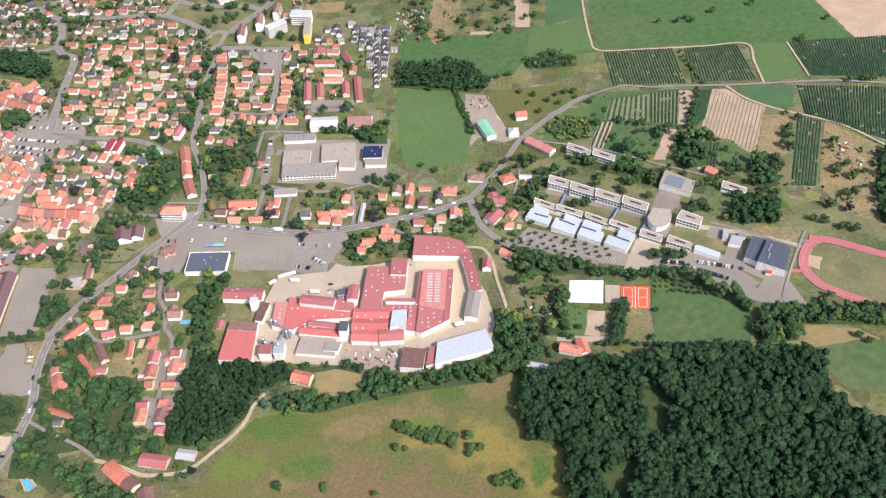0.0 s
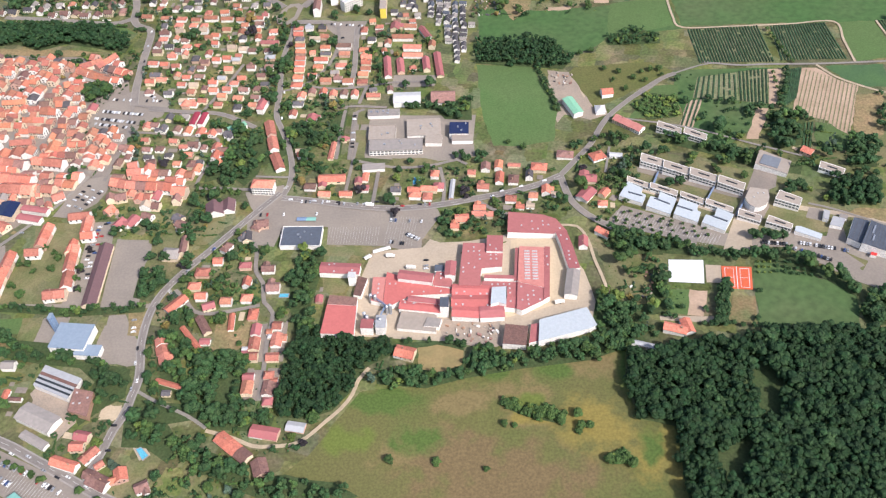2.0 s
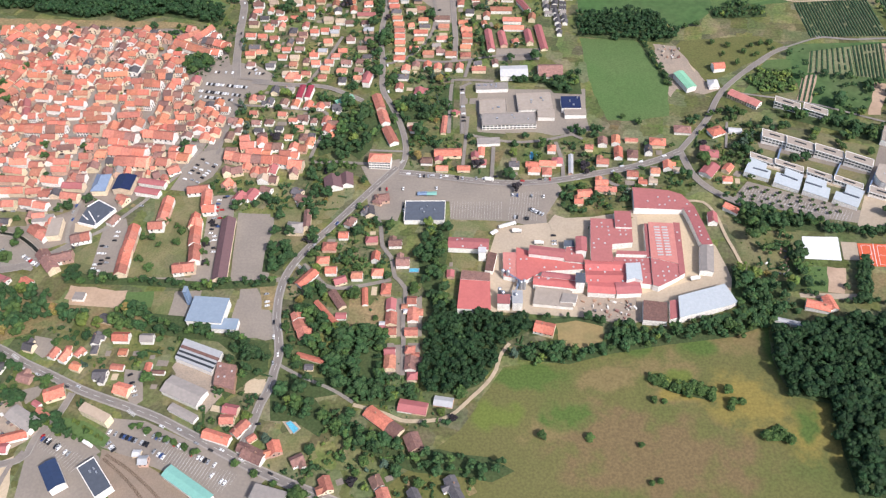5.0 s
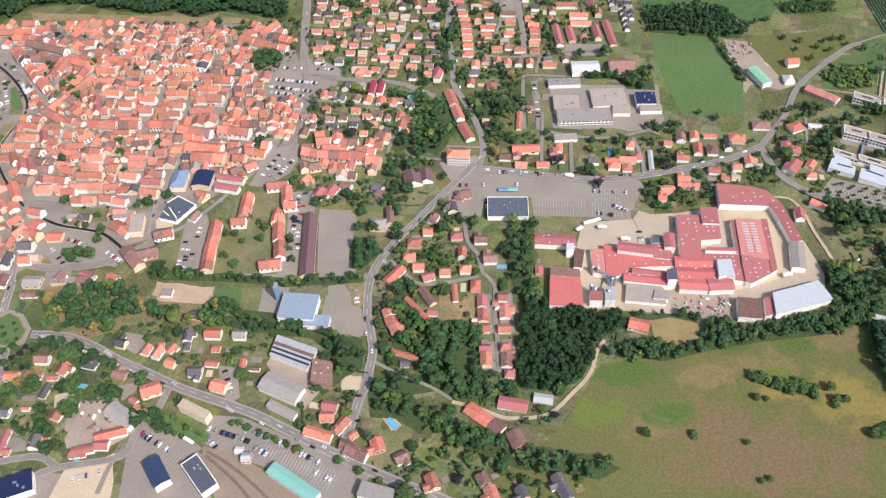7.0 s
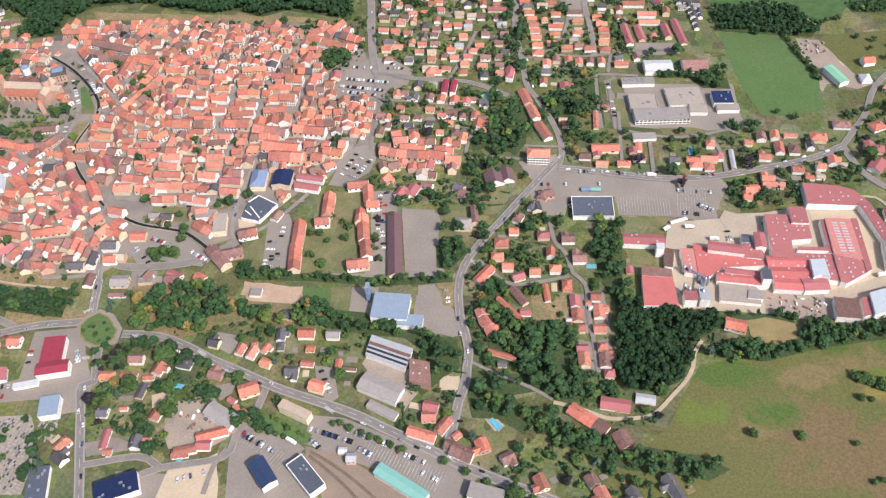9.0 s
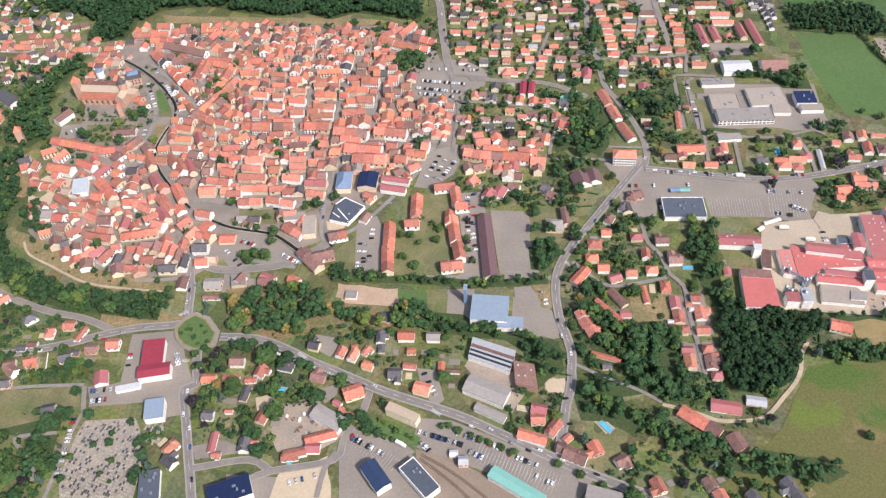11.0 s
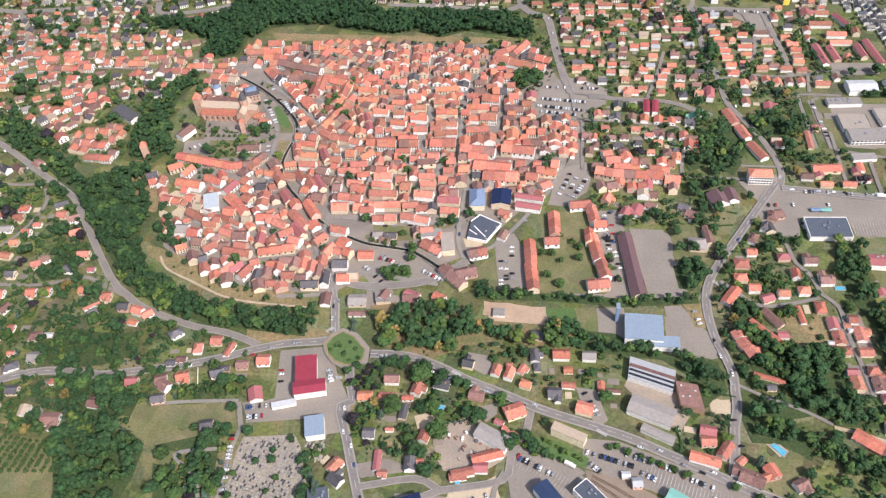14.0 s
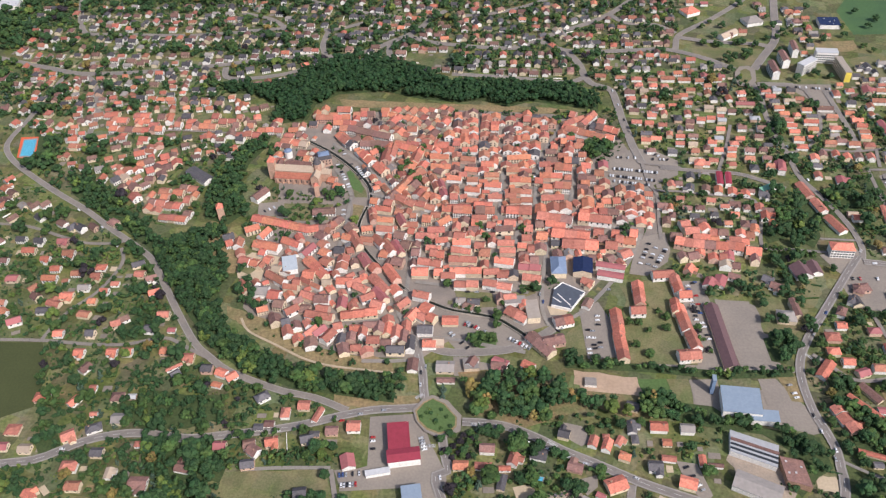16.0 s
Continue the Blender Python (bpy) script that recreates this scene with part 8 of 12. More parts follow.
town_homes('maroon', [(-785.8, 626.1, 59, 18.0, 9.0), (-740.9, 551.7, 89, 14.0, 9.0), (-757.3, 516.7, 49, 14.0, 8.0), (-480.2, 770.5, 87, 12.0, 10.0)])
town_homes('tan', [(-759.9, 580.1, 179, 9.0, 8.0), (-649.2, 505.7, 179, 10.0, 9.0)])
town_homes('slate', [(-753.9, 627.0, 178, 11.0, 10.0), (-735.9, 506.8, 89, 12.0, 8.0), (-673.7, 502.6, 90, 16.0, 8.0), (-686.4, 496.0, 0, 16.0, 9.0), (-661.8, 519.6, 179, 14.0, 10.0)])
town_homes('grey', [(-820.1, 567.4, 179, 14.0, 11.0)])
town_homes('brown', [(-760.9, 557.2, 179, 14.0, 11.0), (-783.2, 553.2, 39, 10.0, 7.0), (-727.3, 510.1, 90, 10.0, 8.0), (-711.9, 524.5, 0, 12.0, 8.0), (-703.3, 520.2, 89, 12.0, 9.0), (-680.4, 509.5, 89, 14.0, 8.0), (-695.4, 504.2, 0, 10.0, 8.0)])
church([(-842.1, 745.6), (-798.9, 741.4)])
chateau([(-792.8, 779.7)])
round_tower([(-836.4, 793.2)], 4.5, 9.0)
gate_tower([(-886.7, 680.2)], 7.0, 17.0)
gate_tower([(-791.9, 721.1)], 5.0, 14.0)
canal([(-817.6, 822.9), (-793.3, 804.3), (-770.4, 781.9), (-747.6, 753.9), (-735.6, 732.3), (-732.5, 715.3)], 3.4)
canal([(-735, 699.7), (-739.8, 674.3), (-739.3, 656.2), (-732.4, 637), (-722.5, 620.9), (-709.5, 603.7), (-693.3, 584), (-681.6, 572.5)], 2.9)
canal([(-664.7, 560.6), (-651.6, 553.4), (-637.8, 547.7), (-602.4, 539.5), (-586.1, 529.2), (-568.8, 513.7), (-556.8, 502.5)], 3.4)
parcel('garden_lawn', 'lawn', [(-763.5, 768.8), (-752.9, 756), (-739.6, 729.2), (-737, 717.3), (-750.5, 717.2), (-758.8, 742.5)])
parcel('garden_lawn', 'dry', [(-750.9, 705.5), (-738.4, 702.6), (-741, 674.3), (-748.7, 674.3)])
parcel('garden_lawn', 'lawn', [(-827.8, 707.2), (-772.2, 705.4), (-772, 683.5), (-821.1, 688)])
trees('light', 1.1, [(-746.7, 675.9)])
trees('round', 1, [(-684.1, 798.2), (-681.3, 805), (-733.6, 805.2), (-726.4, 798.4), (-837.9, 763.4), (-773.4, 717), (-783.4, 722), (-776.1, 714), (-703.9, 763.3), (-697, 771.8), (-690.5, 752.7), (-683.5, 742.3), (-608.5, 647.9), (-571.4, 661.3), (-568.9, 648.1), (-614.4, 665.6), (-511.9, 829.5), (-497.9, 800.9), (-492, 795.3), (-486.2, 789.8), (-481.7, 804.2)])
trees('dark', 1.2, [(-494.1, 808.7), (-486.8, 804.2), (-481.3, 795.3), (-474.9, 808.6)])
block(-15.5, 0.6, 5, [(-856.2, 837.4), (-810.9, 831.2), (-775.1, 768.8), (-781.6, 747.7), (-839.6, 768.9), (-854, 802.3)])
block(-20.9, 0.35, 5, [(-800.8, 768.9), (-765.9, 758.2), (-759.2, 722.2), (-787.9, 727.2)])
block(-18, 0.7, 5, [(-848.4, 608.2), (-831, 633.7), (-800.6, 625.3), (-780.7, 608.8), (-820.8, 584.2)])
block(-33.8, 0.6, 5, [(-780.4, 660.5), (-761, 660.6), (-753.7, 609), (-765.4, 600.7), (-779.1, 634)])
block(-16.4, 0.6, 5, [(-561.5, 610.7), (-550.6, 610.8), (-551.6, 587), (-562.3, 586.9)])
hall('hall', -800.2, 605.4, 14.3, 13.8, 20.9, 6, 'flat', 'ice', 'white', 'modern hall with pale blue curved roof', 0)
cemetery([(-715.9, 342.4), (-677.5, 345), (-671.3, 335.1), (-661.9, 302.8), (-661.6, 279.7), (-714.1, 280), (-719.5, 296.4), (-718, 330.6)])
cemetery([(-668.2, 338.5), (-653.1, 339.8), (-650, 323.8), (-663.8, 321.5)])
pool([(-1165.7, 827.0), (-1151.9, 829.3), (-1142.4, 795.2), (-1157.5, 795.2)])
pool([(-322.1, 337.8), (-318.6, 339.3), (-311.8, 332.6), (-315.1, 328.9)])
pool([(-232.8, 492), (-224.9, 491.9), (-225.1, 488), (-233, 488.1)])
pool([(-118.2, 640), (-114.1, 641.6), (-113.9, 634), (-117.9, 633.3)])
pool([(-117.1, 644.3), (-110.2, 643.9), (-110.9, 637.1), (-116.7, 638.3)])
pool([(-553.2, 309), (-549.8, 308.9), (-549.3, 305.3), (-552.7, 305.3)])
pool([(-570.8, 373.3), (-562.3, 372), (-563.3, 368.5), (-570.9, 368.8)])
rails([(-454.3, 312.8), (-435.4, 301.3), (-419.0, 288.8), (-403.2, 275.0)])
rails([(-455.4, 309.6), (-440.2, 297.8), (-426.3, 285.4), (-415.9, 274.2)])
running_track([(439, 486.5), (385.5, 510), (358.1, 525.5), (339.2, 534.8), (327.3, 530.4), (318.4, 518.5), (313.1, 505.2), (313.9, 492.9), (318.9, 482.3), (329.4, 472), (344.2, 461.5), (362, 450.4), (411, 425.7)])
pipework([(-150.8, 482.7), (-137.6, 470.9), (-143.6, 452.4), (-155.2, 455.6)])
rubble([(-86.3, 456), (-42.5, 452.4), (-42.3, 431.5), (-87.4, 436.2)])
rubble([(-563.3, 354.9), (-537.7, 362.3), (-517.1, 334.6), (-549.4, 318.2)])
rubble([(33.6, 813.2), (60.4, 809.4), (54.4, 783.4), (31, 786.6)])
rubble([(87.3, 510.1), (105.7, 497.6), (94.5, 466.3), (69, 475.7)])
rubble([(403.3, 680.8), (433.2, 641.2), (414.9, 608.2), (387.7, 636.8)])
rubble([(-51.8, 1032.6), (-10.2, 1026.2), (-14.7, 944.9), (-47, 949.5)])
tents([(-152.6, 539.3), (-137.1, 544.7)])
tents([(-160, 530.9), (-154.5, 535.1)])
parking_lines([(-195.6, 574), (-145.3, 572.7), (-147.6, 551.2), (-196.7, 555.3)], 3)
parking_lines([(-138.5, 586.3), (-106.6, 585.5), (-114.3, 548.3), (-143.4, 551.1)], 5)
parking_lines([(-503.6, 327.3), (-464.3, 303.8), (-472.2, 298), (-506.6, 322.6)], 2)
parking_lines([(-414.7, 319.4), (-350.5, 291.9), (-359.3, 281.2), (-410.7, 307.9)], 3)
parking_lines([(78.8, 579.4), (165.8, 531.5), (154.8, 525.8), (69.6, 565.2)], 4)
shelters([(-227.6, 585.7), (-209.4, 585.3)])
trucks([(-139.2, 534.3), (-134.1, 534.1)])
trucks([(-163.8, 604), (-155.8, 603)])
trucks([(-473.5, 322.7), (-465.7, 318.4)])
trucks([(8, 470.2), (15.4, 471.6)])
trucks([(-121.8, 519.2), (-113.3, 519)])

# old town
terrace((-850.8, 677.4), (-819.1, 668.3), 11, 4.7, 'orange', 0)
terrace((-819.1, 668.3), (-791, 659.3), 11, 4.7, 'orange', 0)
terrace((-791, 659.3), (-769.9, 663), 11, 4.7, 'orange', 0)
terrace((-769.9, 663), (-761.1, 675.9), 11, 4.7, 'orange', 0)
terrace((-789.5, 688.5), (-769.3, 690.4), 11, 3.9, 'brown', 0)
terrace((-814, 867), (-775.5, 867.9), 10, 6.2, 'orange', 0)
terrace((-832, 775.5), (-806.3, 768.9), 12, 4.7, 'brown', 0)
terrace((-712.8, 810.4), (-689.9, 801.2), 11, 5.5, 'orange', 0)
terrace((-685.7, 796.7), (-695.9, 761.7), 11, 5.5, 'orange', 0)
terrace((-683.2, 759.6), (-711.2, 710.7), 11, 5.5, 'orange', 0)
terrace((-720.7, 810.5), (-722.8, 779.1), 11, 5.5, 'orange', 0)
terrace((-640.5, 689.7), (-625.3, 688.8), 12, 7, 'orange', 0)
terrace((-617.6, 688.8), (-601.8, 688.8), 12, 7, 'orange', 0)
terrace((-585.5, 688.9), (-563.4, 687.1), 12, 7, 'orange', 0)
terrace((-512, 678), (-482.8, 672.7), 12, 7, 'orange', 0)
terrace((-553.8, 679.7), (-522.7, 672.5), 12, 7, 'orange', 0)
terrace((-539.6, 653.7), (-507.6, 647.8), 15, 7, 'orange', 0)
terrace((-530.5, 637.3), (-502.1, 634.1), 15, 7, 'orange', 0)
terrace((-532.2, 762.9), (-516.9, 760.8), 10, 7.8, 'orange', 0)
terrace((-533.9, 730), (-520.3, 728.1), 10, 7.8, 'orange', 0)
terrace((-753.5, 811.2), (-720.7, 811), 11, 6.2, 'brown', 0)
terrace((-771, 844.4), (-722, 825), 11, 6.2, 'brown', 0)
terrace((-517.6, 846.9), (-492.5, 832.4), 11, 5.5, 'orange', 0)
terrace((-492.5, 832.4), (-464.3, 823), 11, 5.5, 'orange', 0)
terrace((-496.5, 864.9), (-517.2, 852.9), 10, 5.5, 'orange', 0)
terrace((-497.4, 852.7), (-482.5, 873.5), 10, 5.5, 'orange', 0)
terrace((-420.1, 641.4), (-407.1, 637.3), 12, 7, 'orange', 0)
terrace((-404.4, 637.3), (-375.4, 633.3), 12, 7, 'orange', 0)
terrace((-372.4, 635), (-359.6, 631.7), 12, 7, 'orange', 0)
terrace((-355.3, 626.8), (-345, 625.2), 12, 7, 'orange', 0)
terrace((-567.6, 513.6), (-551.2, 494), 11, 5.5, 'brown', 0)
terrace((-555.5, 507), (-540.6, 510.6), 11, 5.5, 'brown', 0)
terrace((-587, 545.8), (-571.9, 535.3), 11, 4.7, 'orange', 0)
terrace((-544.4, 531), (-531.6, 534.7), 11, 5.5, 'orange', 0)
block(-89.8, 0.9, 6.5, [(-651.8, 879.1), (-622.9, 878.9), (-624.3, 694.4), (-650.7, 698.1), (-666, 703.8), (-653.8, 768.7)])
block(-92, 0.9, 6.5, [(-616, 878.8), (-588.7, 874.8), (-596.5, 694.5), (-619.6, 694.4)])
block(-94, 0.9, 6.5, [(-581.8, 878.5), (-526.2, 861.9), (-552.1, 795.7), (-559.7, 737.5), (-562.8, 694.6), (-591.2, 694.5)])
block(-2.9, 0.9, 6.5, [(-545.1, 781.4), (-524.2, 837.9), (-498.6, 829.5), (-493.5, 773.8), (-474.1, 737.5), (-476.7, 678.3), (-515.3, 685.4), (-554.2, 689), (-551.6, 758)])
block(-22.9, 0.9, 6.5, [(-511.8, 877.9), (-481.5, 877.7), (-452.8, 844.6), (-463, 828.2), (-498, 837.7)])
block(-94.8, 0.9, 6.5, [(-471, 732.5), (-434.5, 727.6), (-428.7, 717.8), (-434.2, 666.8), (-454, 667.6), (-472.7, 672.8)])
block(63.4, 0.9, 6.5, [(-728.7, 888.7), (-652.3, 891.9), (-653.8, 768.7), (-672, 703.8), (-702.7, 717.3), (-676.7, 779.5), (-722.7, 824.8)])
block(-50.4, 0.9, 6.5, [(-783.8, 831), (-724.4, 842.6), (-716.4, 758.1), (-728.8, 756), (-778.3, 815.8)])
block(-4.6, 0.9, 6.5, [(-672.9, 690.4), (-625.2, 679.4), (-624.2, 635.1), (-632.2, 586.1), (-673.9, 585.7), (-679.6, 626.3), (-673.1, 674.6)])
block(-6.2, 0.9, 6.5, [(-621.7, 679.5), (-597.1, 677.7), (-600.5, 626.9), (-603.7, 586.4), (-640.3, 586.1), (-635.5, 635.1)])
block(-2.4, 0.9, 6.5, [(-591.3, 677.7), (-548.5, 672.5), (-556.4, 586.9), (-597.2, 582.6)])
block(-7.1, 0.9, 6.5, [(-540.3, 674.3), (-457.7, 660.5), (-472.6, 627.8), (-508.4, 627.6), (-544.2, 630.6)])
block(-15.2, 0.9, 6.5, [(-728.8, 709.4), (-683.6, 698), (-683, 634.7), (-682.6, 585.6), (-695.3, 593.4), (-718.2, 627.7), (-732.4, 651.8), (-732, 683.6)])
block(-54.2, 0.9, 6.5, [(-759.7, 667.8), (-741.6, 665.2), (-733.2, 634.4), (-694.2, 581.6), (-686.8, 570.1), (-696.8, 551.3), (-725, 565.9), (-746.8, 575.6), (-755.9, 600.8)])
block(-72.3, 0.9, 6.5, [(-801.7, 530.4), (-741.6, 531.3), (-690.3, 537.7), (-671.8, 512.8), (-675.1, 489.5), (-716.1, 492.1), (-757.2, 498), (-790.8, 514.5)])
block(-9.3, 0.9, 6.5, [(-826, 596.1), (-775, 608.8), (-752.4, 569.4), (-752.3, 539.7), (-795.8, 540.6), (-817.5, 568.7)])
block(-29.5, 0.9, 6.5, [(-681.3, 568.7), (-644.2, 552), (-637.9, 523.6), (-662.8, 514.3), (-683.2, 540.6)])
block(22.4, 0.9, 6.5, [(-877.8, 646.5), (-849.4, 651.1), (-844.2, 614.9), (-863.3, 618.1)])
block(-6.5, 0.75, 6.5, [(-431.2, 660.6), (-334.9, 659.4), (-344.1, 612.6), (-377.3, 601.2), (-417.2, 632.4)])
block(-2.3, 0.75, 6.5, [(-818.4, 886.9), (-729.1, 892.6), (-723.8, 836.6), (-786.7, 827.5), (-820.2, 846.8)])
block(-2.8, 0.7, 5.5, [(-1083.3, 882.7), (-927.6, 877.5), (-920.4, 847.5), (-1064.2, 838.6)])
block(-10.4, 0.7, 5.5, [(-988.1, 721.8), (-930.7, 732.1), (-919.4, 702.1), (-923.8, 673.5), (-952.6, 678), (-975.5, 692.2)])
block(-43.5, 0.65, 5.5, [(-1040.4, 780.2), (-1008.5, 774.6), (-986.6, 737.2), (-989.6, 706.8), (-1020.3, 732)])
block(25.3, 0.5, 5.5, [(-1024.1, 812.1), (-990.8, 838.1), (-957.2, 769.1), (-977, 747.7), (-1016.6, 769.2)])
block(-0.4, 0.5, 5.5, [(-928.6, 881.4), (-828.6, 855.5), (-821, 831.2), (-866.5, 837.4), (-911.7, 825.7)])
block(17.4, 0.9, 6, [(-665, 509.5), (-642.6, 514.6), (-637, 501.3), (-661.5, 494.3)])
block(6.5, 0.6, 7, [(-597.2, 559.9), (-568.1, 571.5), (-566.1, 553), (-592.1, 541.8)])

# houses
homes('orange', [(-625.6, 379.6, 0, 13.0, 9.0), (-591.7, 378.1, 0, 10.0, 5.0), (-508.6, 365.0, 20, 17.0, 13.0), (-511.8, 400.3, 70, 12.0, 8.0), (-499.1, 390.3, 159, 10.0, 8.0), (-469.7, 418.8, 179, 15.0, 10.0), (-465.0, 404.6, 0, 8.0, 7.0), (-455.0, 367.5, 164, 14.0, 11.0), (-440.5, 388.4, 89, 11.0, 6.0), (-372.0, 324.5, 160, 23.9, 9.0)])
homes('rust', [(-607.9, 379.9, 0, 15.0, 7.0), (-584.8, 385.5, 70, 12.0, 9.0), (-577.0, 343.6, 70, 11.0, 9.0), (-566.2, 352.4, 179, 7.0, 5.0), (-604.0, 349.8, 179, 7.0, 4.0), (-606.6, 312.7, 0, 8.0, 5.0), (-579.1, 322.8, 0, 6.0, 4.0), (-551.0, 310.4, 7, 14.0, 7.0), (-522.2, 403.8, 70, 11.0, 8.0), (-511.7, 409.2, 179, 6.0, 5.0), (-501.6, 405.2, 59, 10.0, 6.0), (-512.4, 347.6, 145, 14.8, 5.0), (-465.7, 389.8, 172, 12.0, 6.0), (-367.1, 339.5, 0, 12.0, 9.0), (-355.8, 332.2, 54, 16.0, 9.0), (-346.1, 324.0, 39, 8.0, 6.0)])
homes('brown', [(-605.3, 395.1, 179, 13.0, 9.0), (-537.8, 380.1, 164, 13.0, 9.0), (-431.2, 384.5, 174, 12.2, 4.0), (-349.7, 314.8, 160, 11.0, 9.0)])
homes('slate', [(-565.2, 391.2, 165, 14.0, 11.0), (-594.0, 365.5, 79, 15.0, 7.0), (-619.5, 346.0, 0, 10.0, 9.0), (-586.3, 319.6, 89, 12.0, 9.0), (-544.7, 410.3, 164, 10.0, 9.0), (-490.6, 418.0, 89, 13.0, 8.0), (-489.4, 407.2, 90, 9.0, 6.0), (-477.0, 381.9, 0, 12.0, 10.0)])
homes('maroon', [(-610.9, 323.1, 90, 18.0, 6.0), (-534.6, 317.3, 179, 12.0, 9.0), (-520.5, 356.0, 149, 8.0, 5.0), (-365.7, 348.3, 169, 13.0, 9.0)])
homes('grey', [(-447.5, 417.3, 179, 12.0, 9.0)])
homes('white', [(-430.0, 312.3, 179, 7.0, 6.0)])
homes('pale', [(-423.0, 305.4, 0, 8.0, 8.0)])
homes('orange', [(-1072.2, 624.8, 0, 15.0, 9.0), (-1050.7, 613.0, 0, 10.0, 8.0), (-1034.5, 598.9, 0, 11.0, 9.0), (-989.3, 601.0, 1, 12.0, 9.0), (-1034.3, 584.2, 1, 16.0, 9.0), (-1008.1, 560.9, 1, 14.0, 10.0), (-973.0, 566.7, 1, 9.0, 8.0), (-980.5, 553.6, 1, 9.0, 8.0), (-996.9, 512.0, 1, 10.0, 9.0), (-924.0, 565.7, 21, 12.0, 9.0), (-968.6, 489.2, 1, 10.0, 9.0), (-939.1, 490.3, 0, 10.0, 9.0), (-925.8, 490.5, 0, 11.0, 9.0), (-891.5, 492.4, 1, 10.0, 9.0), (-982.9, 438.8, 1, 12.0, 10.0), (-953.0, 435.2, 61, 12.0, 8.0), (-834.5, 468.0, 161, 11.0, 9.0), (-825.2, 464.4, 41, 11.0, 9.0)])
homes('orange', [(-835.8, 455.6, 166, 10.0, 6.0)])
homes('rust', [(-1029.6, 621.7, 0, 13.0, 10.0), (-1010.8, 592.6, 1, 11.0, 9.0), (-989.4, 588.7, 0, 11.0, 9.0), (-1018.1, 582.0, 0, 7.0, 6.0), (-1046.0, 571.4, 50, 11.0, 9.0), (-1016.6, 550.2, 165, 15.0, 9.0), (-967.1, 578.5, 1, 9.0, 7.0), (-982.3, 536.5, 170, 13.0, 9.0), (-947.1, 524.0, 21, 10.0, 9.0), (-946.7, 591.5, 1, 11.0, 10.0), (-905.7, 536.0, 1, 12.0, 9.0), (-868.6, 485.5, 1, 11.0, 9.0), (-1069.2, 550.3, 1, 11, 8.5), (-992.8, 405.5, 1, 13.0, 11.0), (-942.0, 450.6, 1, 7.0, 6.0), (-931.3, 422.7, 1, 7.0, 5.0), (-944.2, 400.4, 31, 12.0, 11.0), (-883.7, 394.0, 1, 8.0, 6.0)])
homes('rust', [(-932.4, 371.2, 1, 14.0, 10.0), (-922.4, 353.8, 1, 13.0, 9.0), (-878.5, 474.3, 36, 16.0, 4.0), (-770.9, 426.5, 91, 11.0, 8.0), (-756.8, 434.9, 1, 11.0, 10.0), (-744.1, 425.9, 71, 16.0, 6.0), (-712.8, 414.1, 1, 12.0, 11.0)])
homes('maroon', [(-1071.9, 583.9, 0, 13.0, 10.0), (-1044.7, 526.2, 26, 14.0, 10.0), (-893.5, 518.3, 1, 8.0, 6.0), (-1042.3, 639.0, 1, 12.0, 9.0), (-980.2, 445.6, 1, 9.0, 7.0), (-817.2, 392.8, 1, 11.0, 9.0), (-994.8, 388.9, 1, 11, 8.5)])
homes('grey', [(-995.6, 571.9, 1, 12.0, 9.0), (-907.9, 417.4, 1, 12.0, 11.0)])
homes('slate', [(-1023.8, 541.1, 1, 13.0, 9.0), (-966.6, 511.7, 0, 9.0, 9.0), (-952.6, 606.2, 21, 14.0, 9.0), (-913.4, 518.1, 1, 11.0, 10.0), (-1088.1, 642.3, 0, 11, 8.5), (-1068.2, 640.7, 1, 11, 8.5), (-926.1, 408.6, 26, 14.0, 9.0), (-914.6, 384.8, 1, 11.0, 9.0), (-848.5, 472.2, 1, 11.0, 9.0), (-874.6, 466.1, 41, 9.0, 8.0), (-793.5, 442.4, 36, 13.0, 9.0), (-790.5, 412.5, 1, 9.0, 7.0), (-743.8, 406.8, 1, 9.0, 6.0)])
homes('brown', [(-942.2, 529.8, 36, 12.0, 8.0), (-932.9, 585.2, 26, 12.0, 8.0), (-1093.5, 610.1, 0, 11, 8.5), (-956.9, 471.7, 61, 12.0, 9.0), (-916.7, 440.1, 1, 12.0, 10.0), (-872.8, 357.9, 1, 16.0, 12.0), (-841.7, 372.8, 171, 13.0, 10.0), (-782.4, 416.0, 1, 9.0, 7.0), (-730.1, 409.9, 1, 11.0, 9.0)])
homes('tan', [(-974.8, 387.2, 1, 11.0, 9.0), (-898.9, 366.4, 91, 11.0, 7.0)])
homes('white', [(-905.4, 441.5, 0, 9.0, 6.0)])
homes('rust', [(-465.3, 964.6, 176, 15.0, 9.0), (-440.6, 961.5, 176, 14.0, 9.0), (-420.4, 958.7, 176, 14.0, 9.0), (-401.0, 956.0, 176, 13.0, 9.0), (-381.9, 957.5, 176, 19.0, 9.0), (-361.4, 956.0, 176, 17.0, 9.0), (-343.3, 952.1, 176, 12.0, 9.0), (-322.6, 956.1, 176, 17.0, 9.0), (-376.7, 914.6, 176, 11, 8.5), (-357.4, 931.6, 177, 12.0, 9.0), (-338.0, 923.7, 86, 13.0, 9.0), (-413.1, 873.2, 176, 12.0, 9.0), (-398.1, 875.9, 87, 10.0, 8.0), (-432.7, 858.9, 176, 13.0, 9.0), (-403.7, 851.1, 177, 11, 8.5), (-389.3, 814.6, 177, 11, 8.5), (-328.6, 814.2, 177, 11, 8.5), (-334.2, 801.2, 176, 11, 8.5)])
